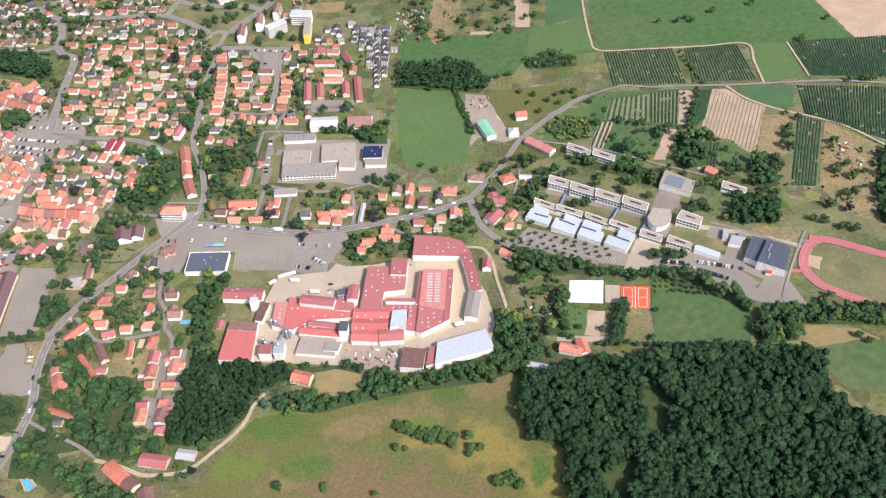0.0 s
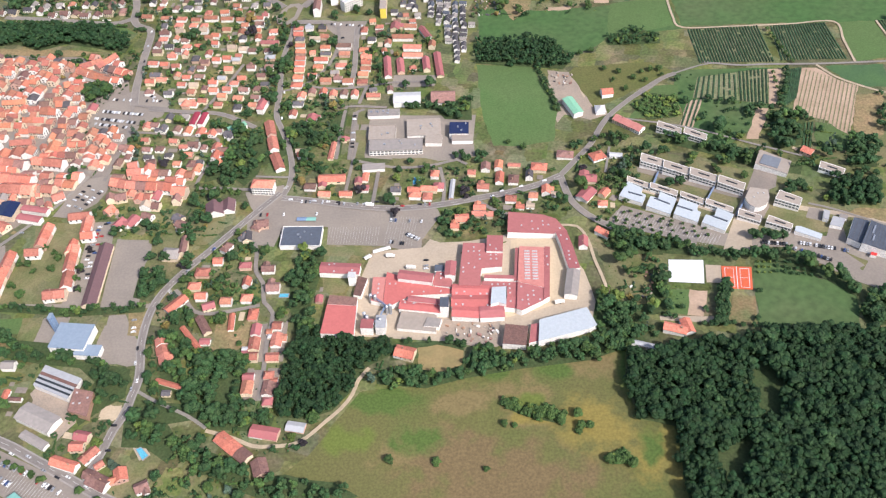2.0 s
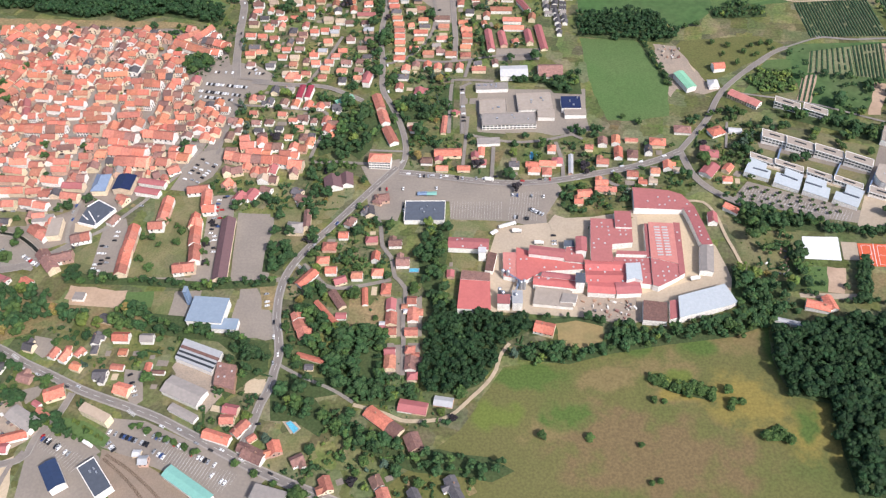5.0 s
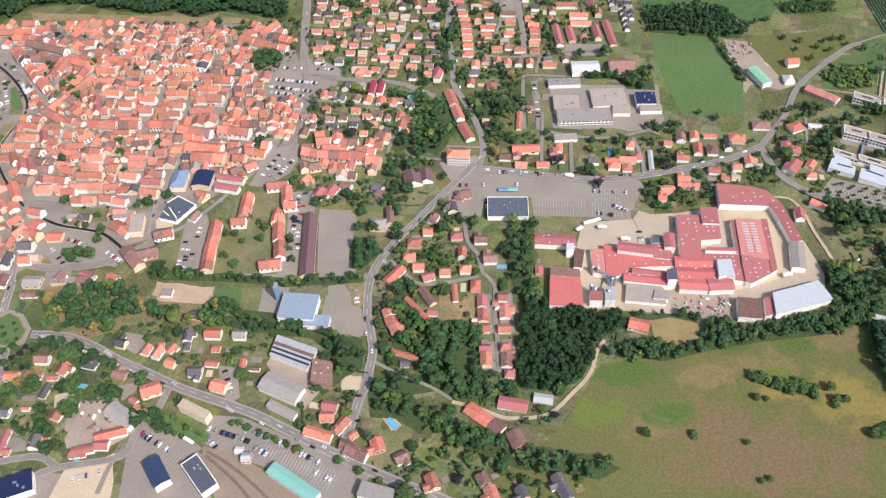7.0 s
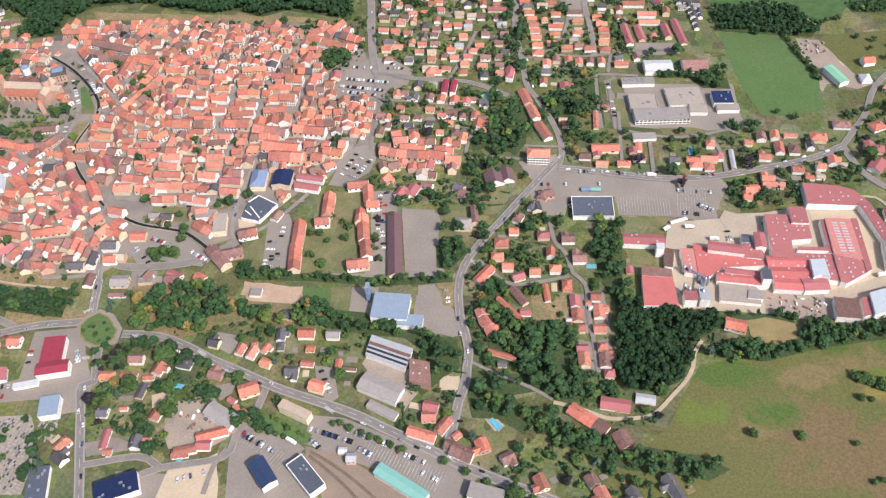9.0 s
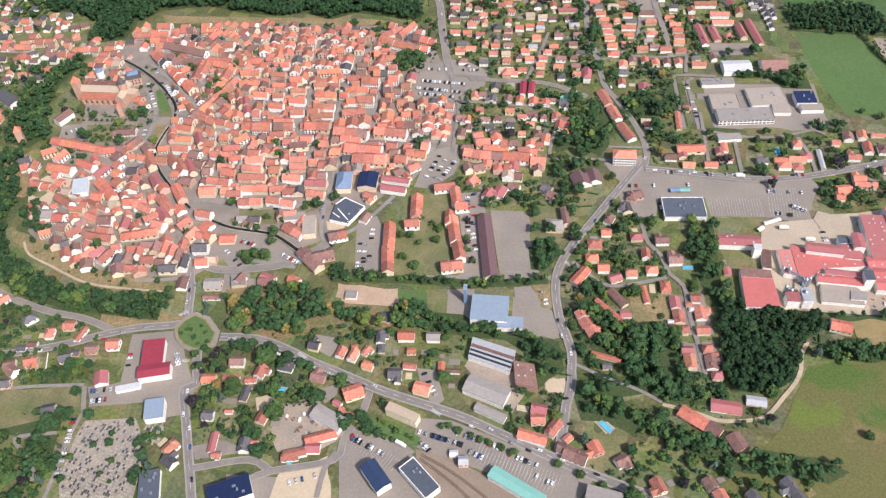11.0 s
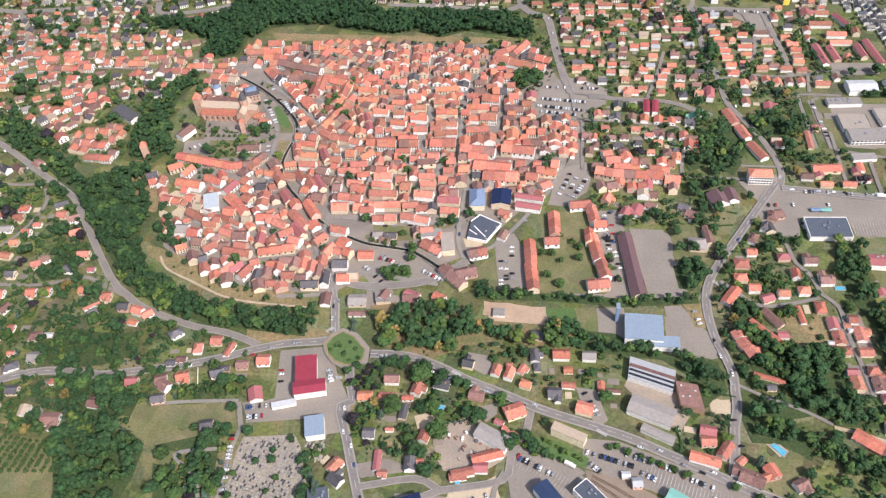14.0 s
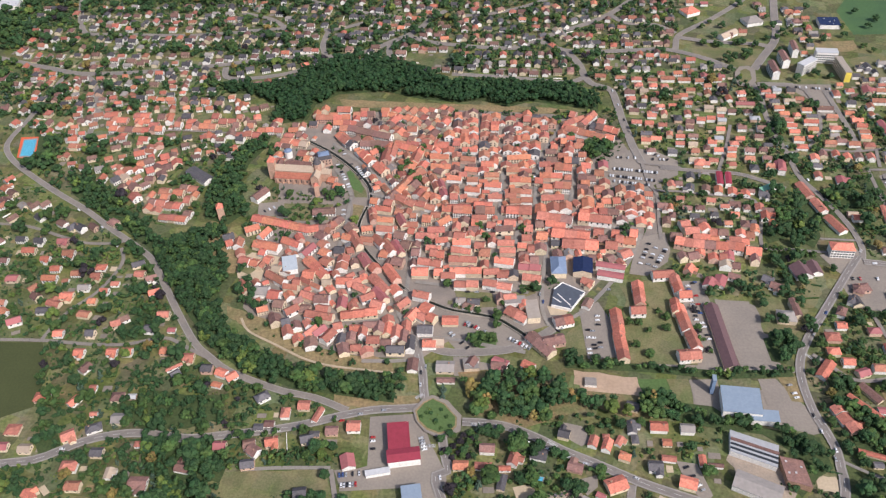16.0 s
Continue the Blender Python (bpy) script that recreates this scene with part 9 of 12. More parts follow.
homes('rust', [(-339.9, 773.6, 176, 11, 8.5), (-358.2, 781.0, 176, 11, 8.5), (-368.1, 775.3, 176, 11, 8.5), (-267.4, 926.8, 176, 13.0, 9.0), (-256.9, 861.9, 176, 13.0, 9.0), (-232.3, 907.5, 176, 11, 8.5), (-222.4, 814.2, 177, 14.0, 9.0), (-205.1, 868.2, 177, 14.0, 9.0), (-207.4, 844.4, 177, 14.0, 9.0), (-196.8, 812.6, 177, 14.0, 10.0), (-184.8, 919.9, 87, 14.0, 9.0), (-166.5, 926.5, 176, 11.0, 9.0), (-177.9, 836.6, 177, 13.0, 8.0), (-180.3, 810.5, 177, 13.0, 9.0), (-154.1, 889.6, 86, 11.0, 9.0), (-136.4, 901.1, 176, 28.0, 10.0), (-127.7, 926.5, 176, 17.0, 10.0), (-100.7, 882.1, 85, 13.0, 9.0)])
homes('rust', [(-124.4, 877.6, 177, 24.0, 9.0), (-187.1, 785.6, 86, 11.0, 9.0), (-165.7, 782.1, 176, 17.0, 9.0), (-252.8, 752.7, 86, 11.0, 9.0), (-299.8, 769.0, 176, 10.0, 8.0), (-203.7, 687.5, 87, 30.0, 6.0), (-103.2, 612.8, 87, 11.0, 10.0), (-59.0, 645.8, 175, 9.0, 8.0), (-48.3, 623.4, 175, 13.0, 9.0), (-16.0, 654.5, 173, 14.0, 6.0), (-22.1, 604.2, 174, 12.0, 10.0), (-0.5, 605.9, 174, 10.0, 9.0), (-50.3, 583.8, 175, 22.0, 8.0), (-274.0, 726.5, 106, 26.0, 11.0), (-267.1, 699.1, 105, 22.8, 11.0), (-258.7, 670.2, 111, 28.5, 11.0)])
homes('maroon', [(-335.2, 965.2, 86, 12.0, 8.0), (-313.7, 962.3, 176, 9.0, 8.0), (-298.7, 897.9, 176, 24.0, 9.0), (-289.8, 769.5, 86, 14.0, 10.0), (-152.2, 837.6, 93, 42.3, 9.0), (-137.2, 840.0, 97, 31.0, 9.0), (-107.2, 841.0, 96, 27.5, 9.0), (-92.7, 840.7, 94, 52.2, 9.0), (-146.6, 925.2, 86, 16.0, 12.0), (-109.1, 909.0, 114, 27.9, 9.0), (-231.0, 744.3, 86, 13.0, 11.0), (-290.0, 770.5, 86, 13.0, 9.0), (-192.7, 706.6, 86, 9.0, 7.0), (-172.8, 637.7, 87, 9.0, 8.0), (-168.2, 627.3, 177, 14.0, 9.0), (-208.4, 632.8, 87, 7.0, 9.0), (-92.2, 626.2, 86, 9.0, 11.0), (54.1, 625.6, 173, 19.0, 12.0)])
homes('maroon', [(50.4, 603.6, 53, 20.0, 14.0), (39.8, 538.9, 83, 14.0, 9.0)])
homes('brown', [(-433.1, 923.6, 177, 14.0, 9.0), (-432.9, 883.1, 177, 13.0, 9.0), (-317.6, 881.7, 177, 11.0, 9.0), (-370.7, 858.4, 176, 11, 8.5), (-423.6, 800.1, 176, 11, 8.5), (-313.5, 845.3, 177, 11, 8.5), (-291.9, 843.9, 177, 11, 8.5), (-298.6, 827.0, 177, 11, 8.5), (-207.4, 886.8, 176, 20.0, 10.0), (-208.6, 817.9, 177, 11, 8.5), (-236.1, 792.9, 86, 11.0, 9.0), (-199.4, 787.4, 86, 11.0, 9.0), (-220.6, 631.8, 176, 13.0, 10.0), (-44.8, 653.2, 85, 12.0, 10.0), (-18.0, 632.1, 84, 13.0, 11.0), (36.1, 664.8, 172, 18.0, 12.0)])
homes('tan', [(-415.1, 927.6, 176, 11.0, 9.0), (-385.6, 928.2, 176, 11, 8.5), (-343.6, 888.4, 176, 12.0, 10.0), (-329.2, 884.9, 176, 12.0, 10.0), (-375.1, 812.6, 177, 11, 8.5), (-379.9, 781.3, 176, 11, 8.5), (-244.3, 904.5, 176, 14.0, 9.0), (-236.8, 687.5, 176, 11.0, 8.0), (-4.1, 593.4, 174, 9.0, 7.0), (20.4, 607.5, 173, 8.0, 7.0)])
homes('orange', [(-398.3, 922.6, 176, 11, 8.5), (-368.8, 916.7, 177, 11, 8.5), (-319.6, 926.4, 177, 13.0, 9.0), (-418.4, 855.6, 177, 11, 8.5), (-426.9, 820.3, 177, 12.0, 9.0), (-414.5, 825.2, 177, 13.0, 8.0), (-386.6, 829.1, 177, 11, 8.5), (-357.5, 862.4, 177, 11, 8.5), (-345.3, 865.2, 177, 11, 8.5), (-339.2, 841.1, 177, 11, 8.5), (-320.7, 822.7, 177, 11, 8.5), (-353.1, 815.7, 177, 11, 8.5), (-349.3, 799.9, 176, 11, 8.5), (-337.6, 788.3, 176, 11, 8.5), (-265.3, 913.6, 177, 13.0, 9.0), (-260.6, 889.1, 177, 13.0, 9.0), (-258.4, 875.3, 176, 13.0, 9.0), (-256.3, 849.9, 177, 13.0, 9.0)])
homes('orange', [(-255.7, 838.1, 177, 13.0, 9.0), (-255.0, 822.0, 176, 13.0, 10.0), (-255.2, 807.3, 176, 14.0, 10.0), (-229.7, 884.6, 177, 13.0, 9.0), (-232.0, 857.8, 176, 18.0, 9.0), (-233.8, 842.5, 176, 13.0, 9.0), (-239.1, 825.5, 177, 11, 8.5), (-182.2, 876.5, 177, 12.0, 10.0), (-178.5, 860.4, 177, 14.0, 9.0), (-177.7, 847.2, 177, 13.0, 8.0), (-180.0, 825.2, 177, 13.0, 9.0), (-123.4, 862.8, 176, 26.0, 9.0), (-247.1, 786.0, 86, 11.0, 10.0), (-223.0, 791.0, 86, 11.0, 9.0), (-211.5, 787.1, 86, 11.0, 9.0), (-234.0, 680.9, 176, 11.0, 9.0), (-166.2, 644.2, 86, 14.0, 7.0), (-205.3, 620.1, 176, 13.0, 8.0)])
homes('orange', [(-184.1, 619.8, 177, 14.0, 8.0), (-116.8, 623.6, 176, 14.0, 8.0), (-115.5, 614.4, 176, 13.0, 8.0), (-101.6, 623.5, 176, 18.0, 8.0), (-96.1, 645.3, 86, 10.0, 9.0), (-31.6, 654.4, 84, 13.0, 9.0), (-31.5, 635.3, 84, 17.0, 9.0), (8.4, 647.1, 173, 17.0, 12.0), (67.9, 658.5, 21, 16.0, 13.0), (67.4, 603.8, 52, 12.0, 9.0), (64.0, 589.0, 172, 10.0, 8.0), (-13.9, 592.9, 174, 9.0, 7.0), (12.4, 612.6, 84, 12.0, 9.0), (-52.7, 593.5, 175, 13.0, 9.0), (-76.8, 569.8, 176, 9.0, 8.0), (59.2, 549.7, 138, 16.0, 8.0), (-199.6, 642.2, 2, 29.5, 12.0), (-70.0, 580.5, 4, 14.6, 11.0)])
homes('pale', [(-294.0, 865.5, 177, 13.0, 9.0), (-333.5, 860.8, 177, 11, 8.5), (-344.0, 824.2, 176, 11, 8.5), (-253.6, 928.5, 176, 11, 8.5), (-79.1, 622.7, 86, 30.0, 5.0)])
homes('slate', [(-424.5, 835.0, 176, 14.0, 9.0), (-400.6, 796.5, 176, 11, 8.5), (-292.1, 810.8, 177, 11, 8.5), (-262.7, 901.9, 176, 13.0, 9.0), (-237.2, 927.4, 177, 11, 8.5), (-227.6, 869.7, 176, 14.0, 8.0), (-174.1, 897.2, 176, 11.0, 9.0), (-249.7, 771.2, 177, 14.0, 9.0), (-134.6, 622.9, 177, 11.0, 9.0), (-2.1, 636.2, 83, 11.0, 8.0)])
homes('grey', [(-213.4, 829.6, 177, 11, 8.5)])
homes('white', [(86.2, 658.4, 172, 14.0, 7.0)])
homes('orange', [(-294.6, 531.7, 179, 10.0, 9.0), (-310.3, 500.7, 179, 12.0, 9.0), (-301.8, 488.7, 178, 11.0, 9.0), (-263.4, 503.6, 88, 11.0, 8.0), (-260.7, 485.2, 179, 11.0, 9.0), (-301.5, 442.6, 128, 34.4, 5.0), (-270.0, 459.4, 94, 20.2, 5.5), (-322.5, 480.5, 52, 23.2, 10.0), (-252.2, 466.7, 89, 13.0, 9.0), (-309.9, 396.4, 160, 25.5, 5.0)])
homes('rust', [(-306.1, 517.5, 179, 14.0, 11.0), (-278.5, 482.4, 179, 11.0, 9.0), (-229.5, 453.9, 179, 9.0, 9.0), (-246.3, 434.6, 89, 14.0, 10.0), (-228.2, 438.4, 89, 15.0, 10.0), (-245.8, 421.3, 179, 10.0, 9.0), (-229.2, 421.0, 179, 12.0, 9.0), (-245.2, 389.9, 89, 14.0, 10.0), (-229.3, 402.1, 179, 9.0, 8.0), (-235.7, 448.0, 0, 6.0, 6.0), (-224.8, 397.6, 179, 7.0, 6.0), (-324.8, 438.4, 106, 8.6, 12.0), (-322.0, 429.5, 110, 9.9, 12.0), (-317.8, 420.8, 109, 9.7, 12.0)])
homes('maroon', [(-293.0, 477.6, 19, 12.0, 9.0), (-268.3, 524.8, 179, 12.0, 8.0), (-196.8, 483.8, 89, 9.0, 7.0), (-288.9, 438.9, 179, 10.0, 7.0), (-247.0, 449.4, 89, 13.0, 9.0), (-245.8, 401.2, 179, 10.0, 8.0), (-226.8, 377.0, 179, 9.0, 8.0), (-253.2, 426.0, 179, 6.0, 6.0)])
homes('brown', [(-246.6, 520.1, 178, 13.0, 9.0), (-239.0, 497.1, 179, 13.0, 11.0), (-293.5, 456.2, 122, 22.7, 8.0), (-228.6, 389.6, 89, 14.0, 10.0)])
homes('white', [(-253.4, 430.1, 179, 6.0, 5.0), (-233.8, 443.2, 179, 6.0, 5.0)])
homes('slate', [(-310.0, 387.6, 0, 8.0, 6.0)])
small_homes(8, 7.4, [(-112.0, 994.6), (-59.9, 982.0), (-50.2, 925.7), (-56.3, 875.2), (-67.7, 840.2), (-79.5, 853.3), (-83.4, 903.3), (-102.2, 944.7)])
fill_suburb(-2, 17, 25, [(-1300, 1190), (-1000, 1200), (-960, 1020), (-1120, 890), (-1200, 880), (-1250, 1000)])
fill_suburb(0, 17, 25, [(-1000, 1200), (-670, 1195), (-660, 1060), (-740, 1030), (-860, 1040), (-960, 970), (-930, 890), (-990, 900)])
fill_suburb(-4, 17, 25, [(-660, 1195), (-350, 1190), (-350, 1010), (-480, 975), (-655, 985)])
fill_suburb(-1, 17, 15, [(-470, 1000), (-300, 990), (-290, 870), (-440, 850), (-440, 930)])
fill_suburb(-6, 19, 16, [(-425, 840), (-300, 850), (-292, 745), (-430, 735)])
fill_suburb(20, 21, 22, [(-1110, 860), (-930, 860), (-930, 700), (-1000, 700), (-1080, 780)])
fill_suburb(-35, 24, 20, [(-1160, 740), (-990, 655), (-1000, 520), (-1090, 520), (-1120, 630)])
fill_suburb(0, 17, 15, [(-240, 1170), (-170, 1160), (-160, 1060), (-215, 1060)])
fill_suburb(-6, 11, 13, [(-429.4, 942.3), (-275.1, 917.5), (-293.1, 767.2), (-405.2, 796.1)], 0.82)
fill_suburb(8, 11, 13, [(-265.7, 930.2), (-80.1, 963.4), (-134.4, 795.5), (-235.3, 781.7)], 0.82)
fill_suburb(12, 11, 13, [(-1141.6, 904.7), (-913.3, 924.4), (-896.1, 824.2), (-954.9, 748.4), (-1088.3, 772.1)], 0.82)
fill_suburb(-4, 11, 13, [(-419.2, 729.1), (-313.2, 727.3), (-318.7, 671.5), (-420.0, 672.8)], 0.82)
fill_suburb(5, 11, 13, [(-1233.0, 1013.5), (-972.7, 1011.4), (-944.4, 932.1), (-1141.6, 904.7), (-1186.5, 906.0)], 0.82)
cottages(-2.4, 'orange', 1, [(-1228.6, 1162), (-1095.6, 1153), (-1151.6, 1118.1), (-1128.2, 1108.7), (-1194.6, 1084.2), (-1153.9, 1074.8), (-1050.1, 1076), (-1004.2, 1071.7), (-1119.1, 1017.3), (-969.6, 976.9), (-1109.1, 959.9), (-1081.2, 918.6), (-1064.9, 918.5), (-1035.3, 918.1), (-1023.3, 915.3), (-1010.4, 913.8), (-992.8, 910.9), (-962.5, 906.5), (-945.2, 903.7)])
cottages(-2.4, 'slate', 1, [(-1209.8, 1146.6), (-1198, 1150.1), (-1020.9, 1145.6), (-1184.6, 1113.5), (-1114.1, 1117.2), (-1130.4, 1071), (-1111.4, 1070.6), (-1066.2, 1069.6), (-1030.3, 1072.3), (-1202.8, 1031.4), (-1177.2, 1034.1), (-1032.7, 1005), (-1015.4, 1004.7), (-990.2, 1012), (-1085.3, 968.3), (-1064.6, 963.6), (-1041.5, 967.7), (-1024, 967.4), (-986.4, 977.1), (-1050, 918.3), (-977.1, 906.7)])
cottages(-2.4, 'brown', 1, [(-1151.9, 1148.9), (-1127.7, 1153.8), (-1072.4, 1146.9), (-1051.4, 1148.2), (-1221.7, 1110.8), (-1161, 1118.3), (-1085.1, 1113), (-1061.8, 1110.7), (-1039.9, 1106.7), (-1021.5, 1106.3), (-1002.3, 1105.8), (-1093, 1076.9), (-1142, 997.5), (-1096, 1016.9), (-1073.9, 1011.8), (-1057.4, 1027.2), (-972.9, 1014.8), (-1007.3, 970.1)])
cottages(79.7, 'orange', 1, [(-1264.8, 1043.8), (-1238.8, 1059.8), (-1247.6, 1032.2), (-1233, 1020.8), (-1237.3, 999.1), (-1247.8, 978), (-1254.2, 966.2), (-1187.6, 955.1), (-1196.1, 929.6), (-1157.7, 882), (-1191.9, 860.4), (-1166.7, 860.2), (-1148.7, 860.1), (-1132.8, 856.2), (-1122.3, 875.2)])
cottages(79.7, 'slate', 1, [(-1214.5, 980.5), (-1181.7, 917)])
cottages(79.7, 'brown', 1, [(-1193.5, 888.8), (-1218.6, 895.7), (-1150, 908.5)])
cottages(-70.3, 'orange', 1, [(-1122.8, 928.8), (-1116.4, 913.6), (-1113.1, 898.7), (-1107.7, 884.1), (-1091.2, 878.8), (-1074.5, 872.2), (-1100.9, 866)])
cottages(174.8, 'orange', 1, [(-1141, 841.3), (-1103.1, 825.3), (-1097.1, 809.9), (-1099.7, 790.2), (-1040, 746.3), (-1046.1, 831), (-1016.5, 824.8), (-990.7, 830.7), (-1002.2, 801.4), (-984.9, 746.2), (-964.2, 786.5), (-964.4, 770.9), (-970.1, 830.6), (-939.2, 830.4), (-924, 824.3), (-914.1, 839.9), (-894, 842.2), (-902.3, 804.4)])
cottages(174.8, 'brown', 1, [(-1067.7, 767.8), (-1020.6, 795.7)])
cottages(174.8, 'slate', 1, [(-1045.8, 762.4), (-972, 746.2), (-926.7, 795.4), (-900.2, 824.2), (-905.4, 789.7)])
cottages(174.8, 'orange', 1.2, [(-1013, 733.7)])
cottages(145.8, 'orange', 1, [(-1148.1, 746.3), (-1143.4, 728.5), (-1132.9, 705.1)])
cottages(145.8, 'slate', 1, [(-1132.1, 726.4), (-1083.8, 679), (-1032.2, 660.5)])
cottages(145.8, 'brown', 1, [(-1098.2, 698.3), (-1114, 676.9), (-1054.6, 667.8), (-1000.4, 669.9)])
cottages(-1.3, 'slate', 1, [(-992.6, 1169), (-972.8, 1168.4), (-917, 1153.9), (-867.3, 1175), (-970.7, 1137), (-948.4, 1131.1), (-930.5, 1125.3), (-895, 1126.2), (-878.4, 1117), (-845.4, 1137.5), (-805.9, 1140.2), (-842.1, 1116.1), (-769, 1159.3), (-801.2, 1169.5), (-774.5, 1118), (-754.4, 1121), (-960.8, 1104.9), (-961.1, 1070.8), (-942, 1075.4), (-925.1, 1083.5), (-907.2, 1083.1), (-872.3, 1077.3), (-814.4, 1081.1), (-801.2, 1084.2), (-785.1, 1070.5), (-770.7, 1083.5), (-752, 1079.8), (-870, 1033.3), (-903.4, 1024.5), (-942.6, 1025.2), (-961.5, 1022.4), (-784.7, 1034.9), (-768.8, 1031.4), (-778, 1011.4)])
cottages(-1.3, 'brown', 1, [(-955, 1173.6), (-932.9, 1161.8), (-882.7, 1175.4), (-846.2, 1159.5), (-863.5, 1111.3), (-819.1, 1115.6), (-779.5, 1163.3), (-784.7, 1100.9), (-824, 1064.7), (-855.5, 1039.4), (-846, 1044), (-926.9, 1024.9), (-799, 1043.1)])
cottages(-1.3, 'orange', 1, [(-985.1, 1137.4), (-889.2, 1086.1), (-851.9, 1080.2), (-885.7, 1033.6)])
cottages(21.3, 'slate', 1, [(-903.6, 987.8), (-889.6, 993.5), (-871.3, 997.8), (-838.1, 1004.8), (-819.5, 1007.5), (-925, 988.1), (-936, 979.3), (-927.5, 958.8), (-875.1, 958.1), (-863.6, 968)])
cottages(21.3, 'orange', 1, [(-853, 1002), (-892.9, 954.1), (-913.9, 899.4), (-898.1, 892.7), (-886.8, 896.5), (-911.5, 873.4), (-890.4, 873.2), (-922.6, 860.9)])
cottages(21.3, 'brown', 1, [(-906.9, 950), (-927.7, 896.9), (-894.6, 860.7)])
cottages(21.3, 'orange', 1.2, [(-876.7, 858)])
cottages(-4.6, 'brown', 1, [(-762.7, 1045.6), (-699.1, 1082), (-708.9, 1170.7), (-724.1, 1049.7), (-668.5, 1106.8), (-708.4, 995.1), (-676.6, 987.2), (-663.3, 987), (-743.4, 1181), (-650, 1032.4), (-604.3, 1026.9), (-536.8, 1019.5), (-611.5, 986.2), (-593.1, 978.6), (-576.3, 978.3), (-563.9, 978.1), (-549.5, 975), (-535, 974.8), (-518.9, 977.4), (-618.4, 1063.7), (-600.6, 1055.3)])
cottages(-4.6, 'orange', 1, [(-739.3, 1134.9), (-712.7, 1128.9), (-732.5, 1103.1), (-679.3, 1081.5), (-695.1, 1148.2), (-689.9, 1173.9), (-708.4, 1046.2), (-698.6, 1039.6), (-725, 1013.6), (-684.9, 1040.9), (-669.5, 1040.6), (-669.3, 1071.4), (-555.5, 1019.8), (-521.7, 1022.3)])
cottages(-4.6, 'orange', 1.2, [(-726.4, 1030.7)])
cottages(-4.6, 'slate', 1, [(-693, 987.4), (-634.7, 1029), (-621.7, 1027.2), (-589.2, 1026.6), (-570.4, 1023.1), (-630.1, 993.9), (-646.9, 986.7), (-627.9, 1072.1), (-581.3, 1054.9), (-647.4, 1072.6)])
cottages(27.5, 'brown', 1, [(-649.8, 1147), (-648.8, 1115), (-588.6, 1122.3), (-543.7, 1147.9), (-562.1, 1054.5), (-500, 1069.4), (-480.2, 1077.2), (-459.2, 1096.8), (-416.9, 1126.8), (-397.8, 1153.1), (-432.1, 1172.3)])
cottages(27.5, 'orange', 1, [(-629.5, 1159.3), (-611.4, 1158.8), (-592.5, 1158.3), (-527.1, 1156.5), (-510.3, 1165.2), (-521.8, 1048.9), (-439.4, 1099.7)])
cottages(27.5, 'slate', 1, [(-604.7, 1122.7), (-624.7, 1114.4), (-564.3, 1134), (-488.9, 1119.8), (-472.3, 1128.2), (-455.2, 1142), (-501.8, 1102.9), (-534.3, 1078.4), (-550.1, 1070.5), (-482, 1052.9)])
cottages(27.5, 'tan', 1, [(-514.2, 1091.3)])
cottages(-1.1, 'slate', 1, [(-398.2, 1117.6), (-395.3, 1051.1), (-463.1, 1052.5), (-467.6, 1001.6)])
cottages(-1.1, 'brown', 1, [(-374.3, 1120.5), (-354.7, 1120), (-444.2, 1052.1), (-424.8, 1056.5), (-409.7, 1056.2), (-380.3, 1050.8), (-360.4, 1082.9), (-447.8, 1016.3), (-429.7, 1013), (-414.7, 1015.8), (-363.9, 1011.8), (-502, 981.5)])
cottages(-1.1, 'orange', 1, [(-420.7, 1092.6), (-507.9, 1003.8), (-396.1, 1016.9), (-378, 1015.1)])
cottages(-0.8, 'orange', 1, [(-345, 1007)])
cottages(-0.8, 'slate', 1, [(-368.7, 1004.4), (-331.1, 991.9), (-314.3, 985.8)])
cottages(-0.6, 'orange', 1, [(-187.7, 1135), (-183.2, 1110.7), (-173.1, 1122.4), (-153.5, 1070.1)])
cottages(-0.6, 'slate', 1, [(-127.2, 985.7), (-187.9, 1083.9)])
cottages(-0.6, 'solar', 1, [(-163.1, 1070.3)])
cottages(-96.2, 'orange', 1, [(-375.3, 775.1), (-363.6, 775.1), (-345.3, 775.1), (-375.8, 729), (-363.4, 726.1), (-349.1, 724.2), (-336.3, 721.2), (-417.1, 690.7), (-398.5, 692.6), (-327.2, 697.5), (-319.8, 692.9), (-325.2, 681.9)])
cottages(-96.2, 'brown', 1, [(-403.7, 739), (-352, 702.1), (-353, 683.6), (-425.5, 700), (-425.3, 674.2), (-347.4, 670.1)])
cottages(-96.2, 'slate', 1, [(-387.6, 746), (-392, 731), (-317.6, 719.3)])
cottages(45.6, 'orange', 1, [(-952.5, 343.5)])
cottages(11.8, 'orange', 1, [(-776.6, 397.8)])
cottages(11.8, 'slate', 1, [(-744.5, 403.9), (-748.5, 400.6), (-791.4, 376.4), (-745.8, 351.6)])
cottages(11.8, 'maroon', 1.2, [(-713.3, 380.8)])
cottages(11.8, 'brown', 1, [(-794.4, 395.8)])
cottages(-11.9, 'slate', 1, [(-487.7, 438.7)])
cottages(-27.6, 'orange', 1, [(-264.9, 577.2), (-414.9, 602.6), (-366.5, 606.9), (-348.8, 615.1), (-374.7, 592.8), (-378.1, 614.8), (-570.9, 480.5), (-587, 547.8), (-512.3, 583.7)])
cottages(-27.6, 'brown', 1, [(-289.8, 547.9), (-338.8, 580.1), (-619.1, 482.9), (-514.6, 555.9), (-623.2, 551)])
cottages(-27.6, 'slate', 1, [(-275.5, 562.4), (-344.2, 590)])
cottages(-27.6, 'maroon', 1.2, [(-399.4, 583.3), (-388.8, 587.2), (-594.9, 483.3)])
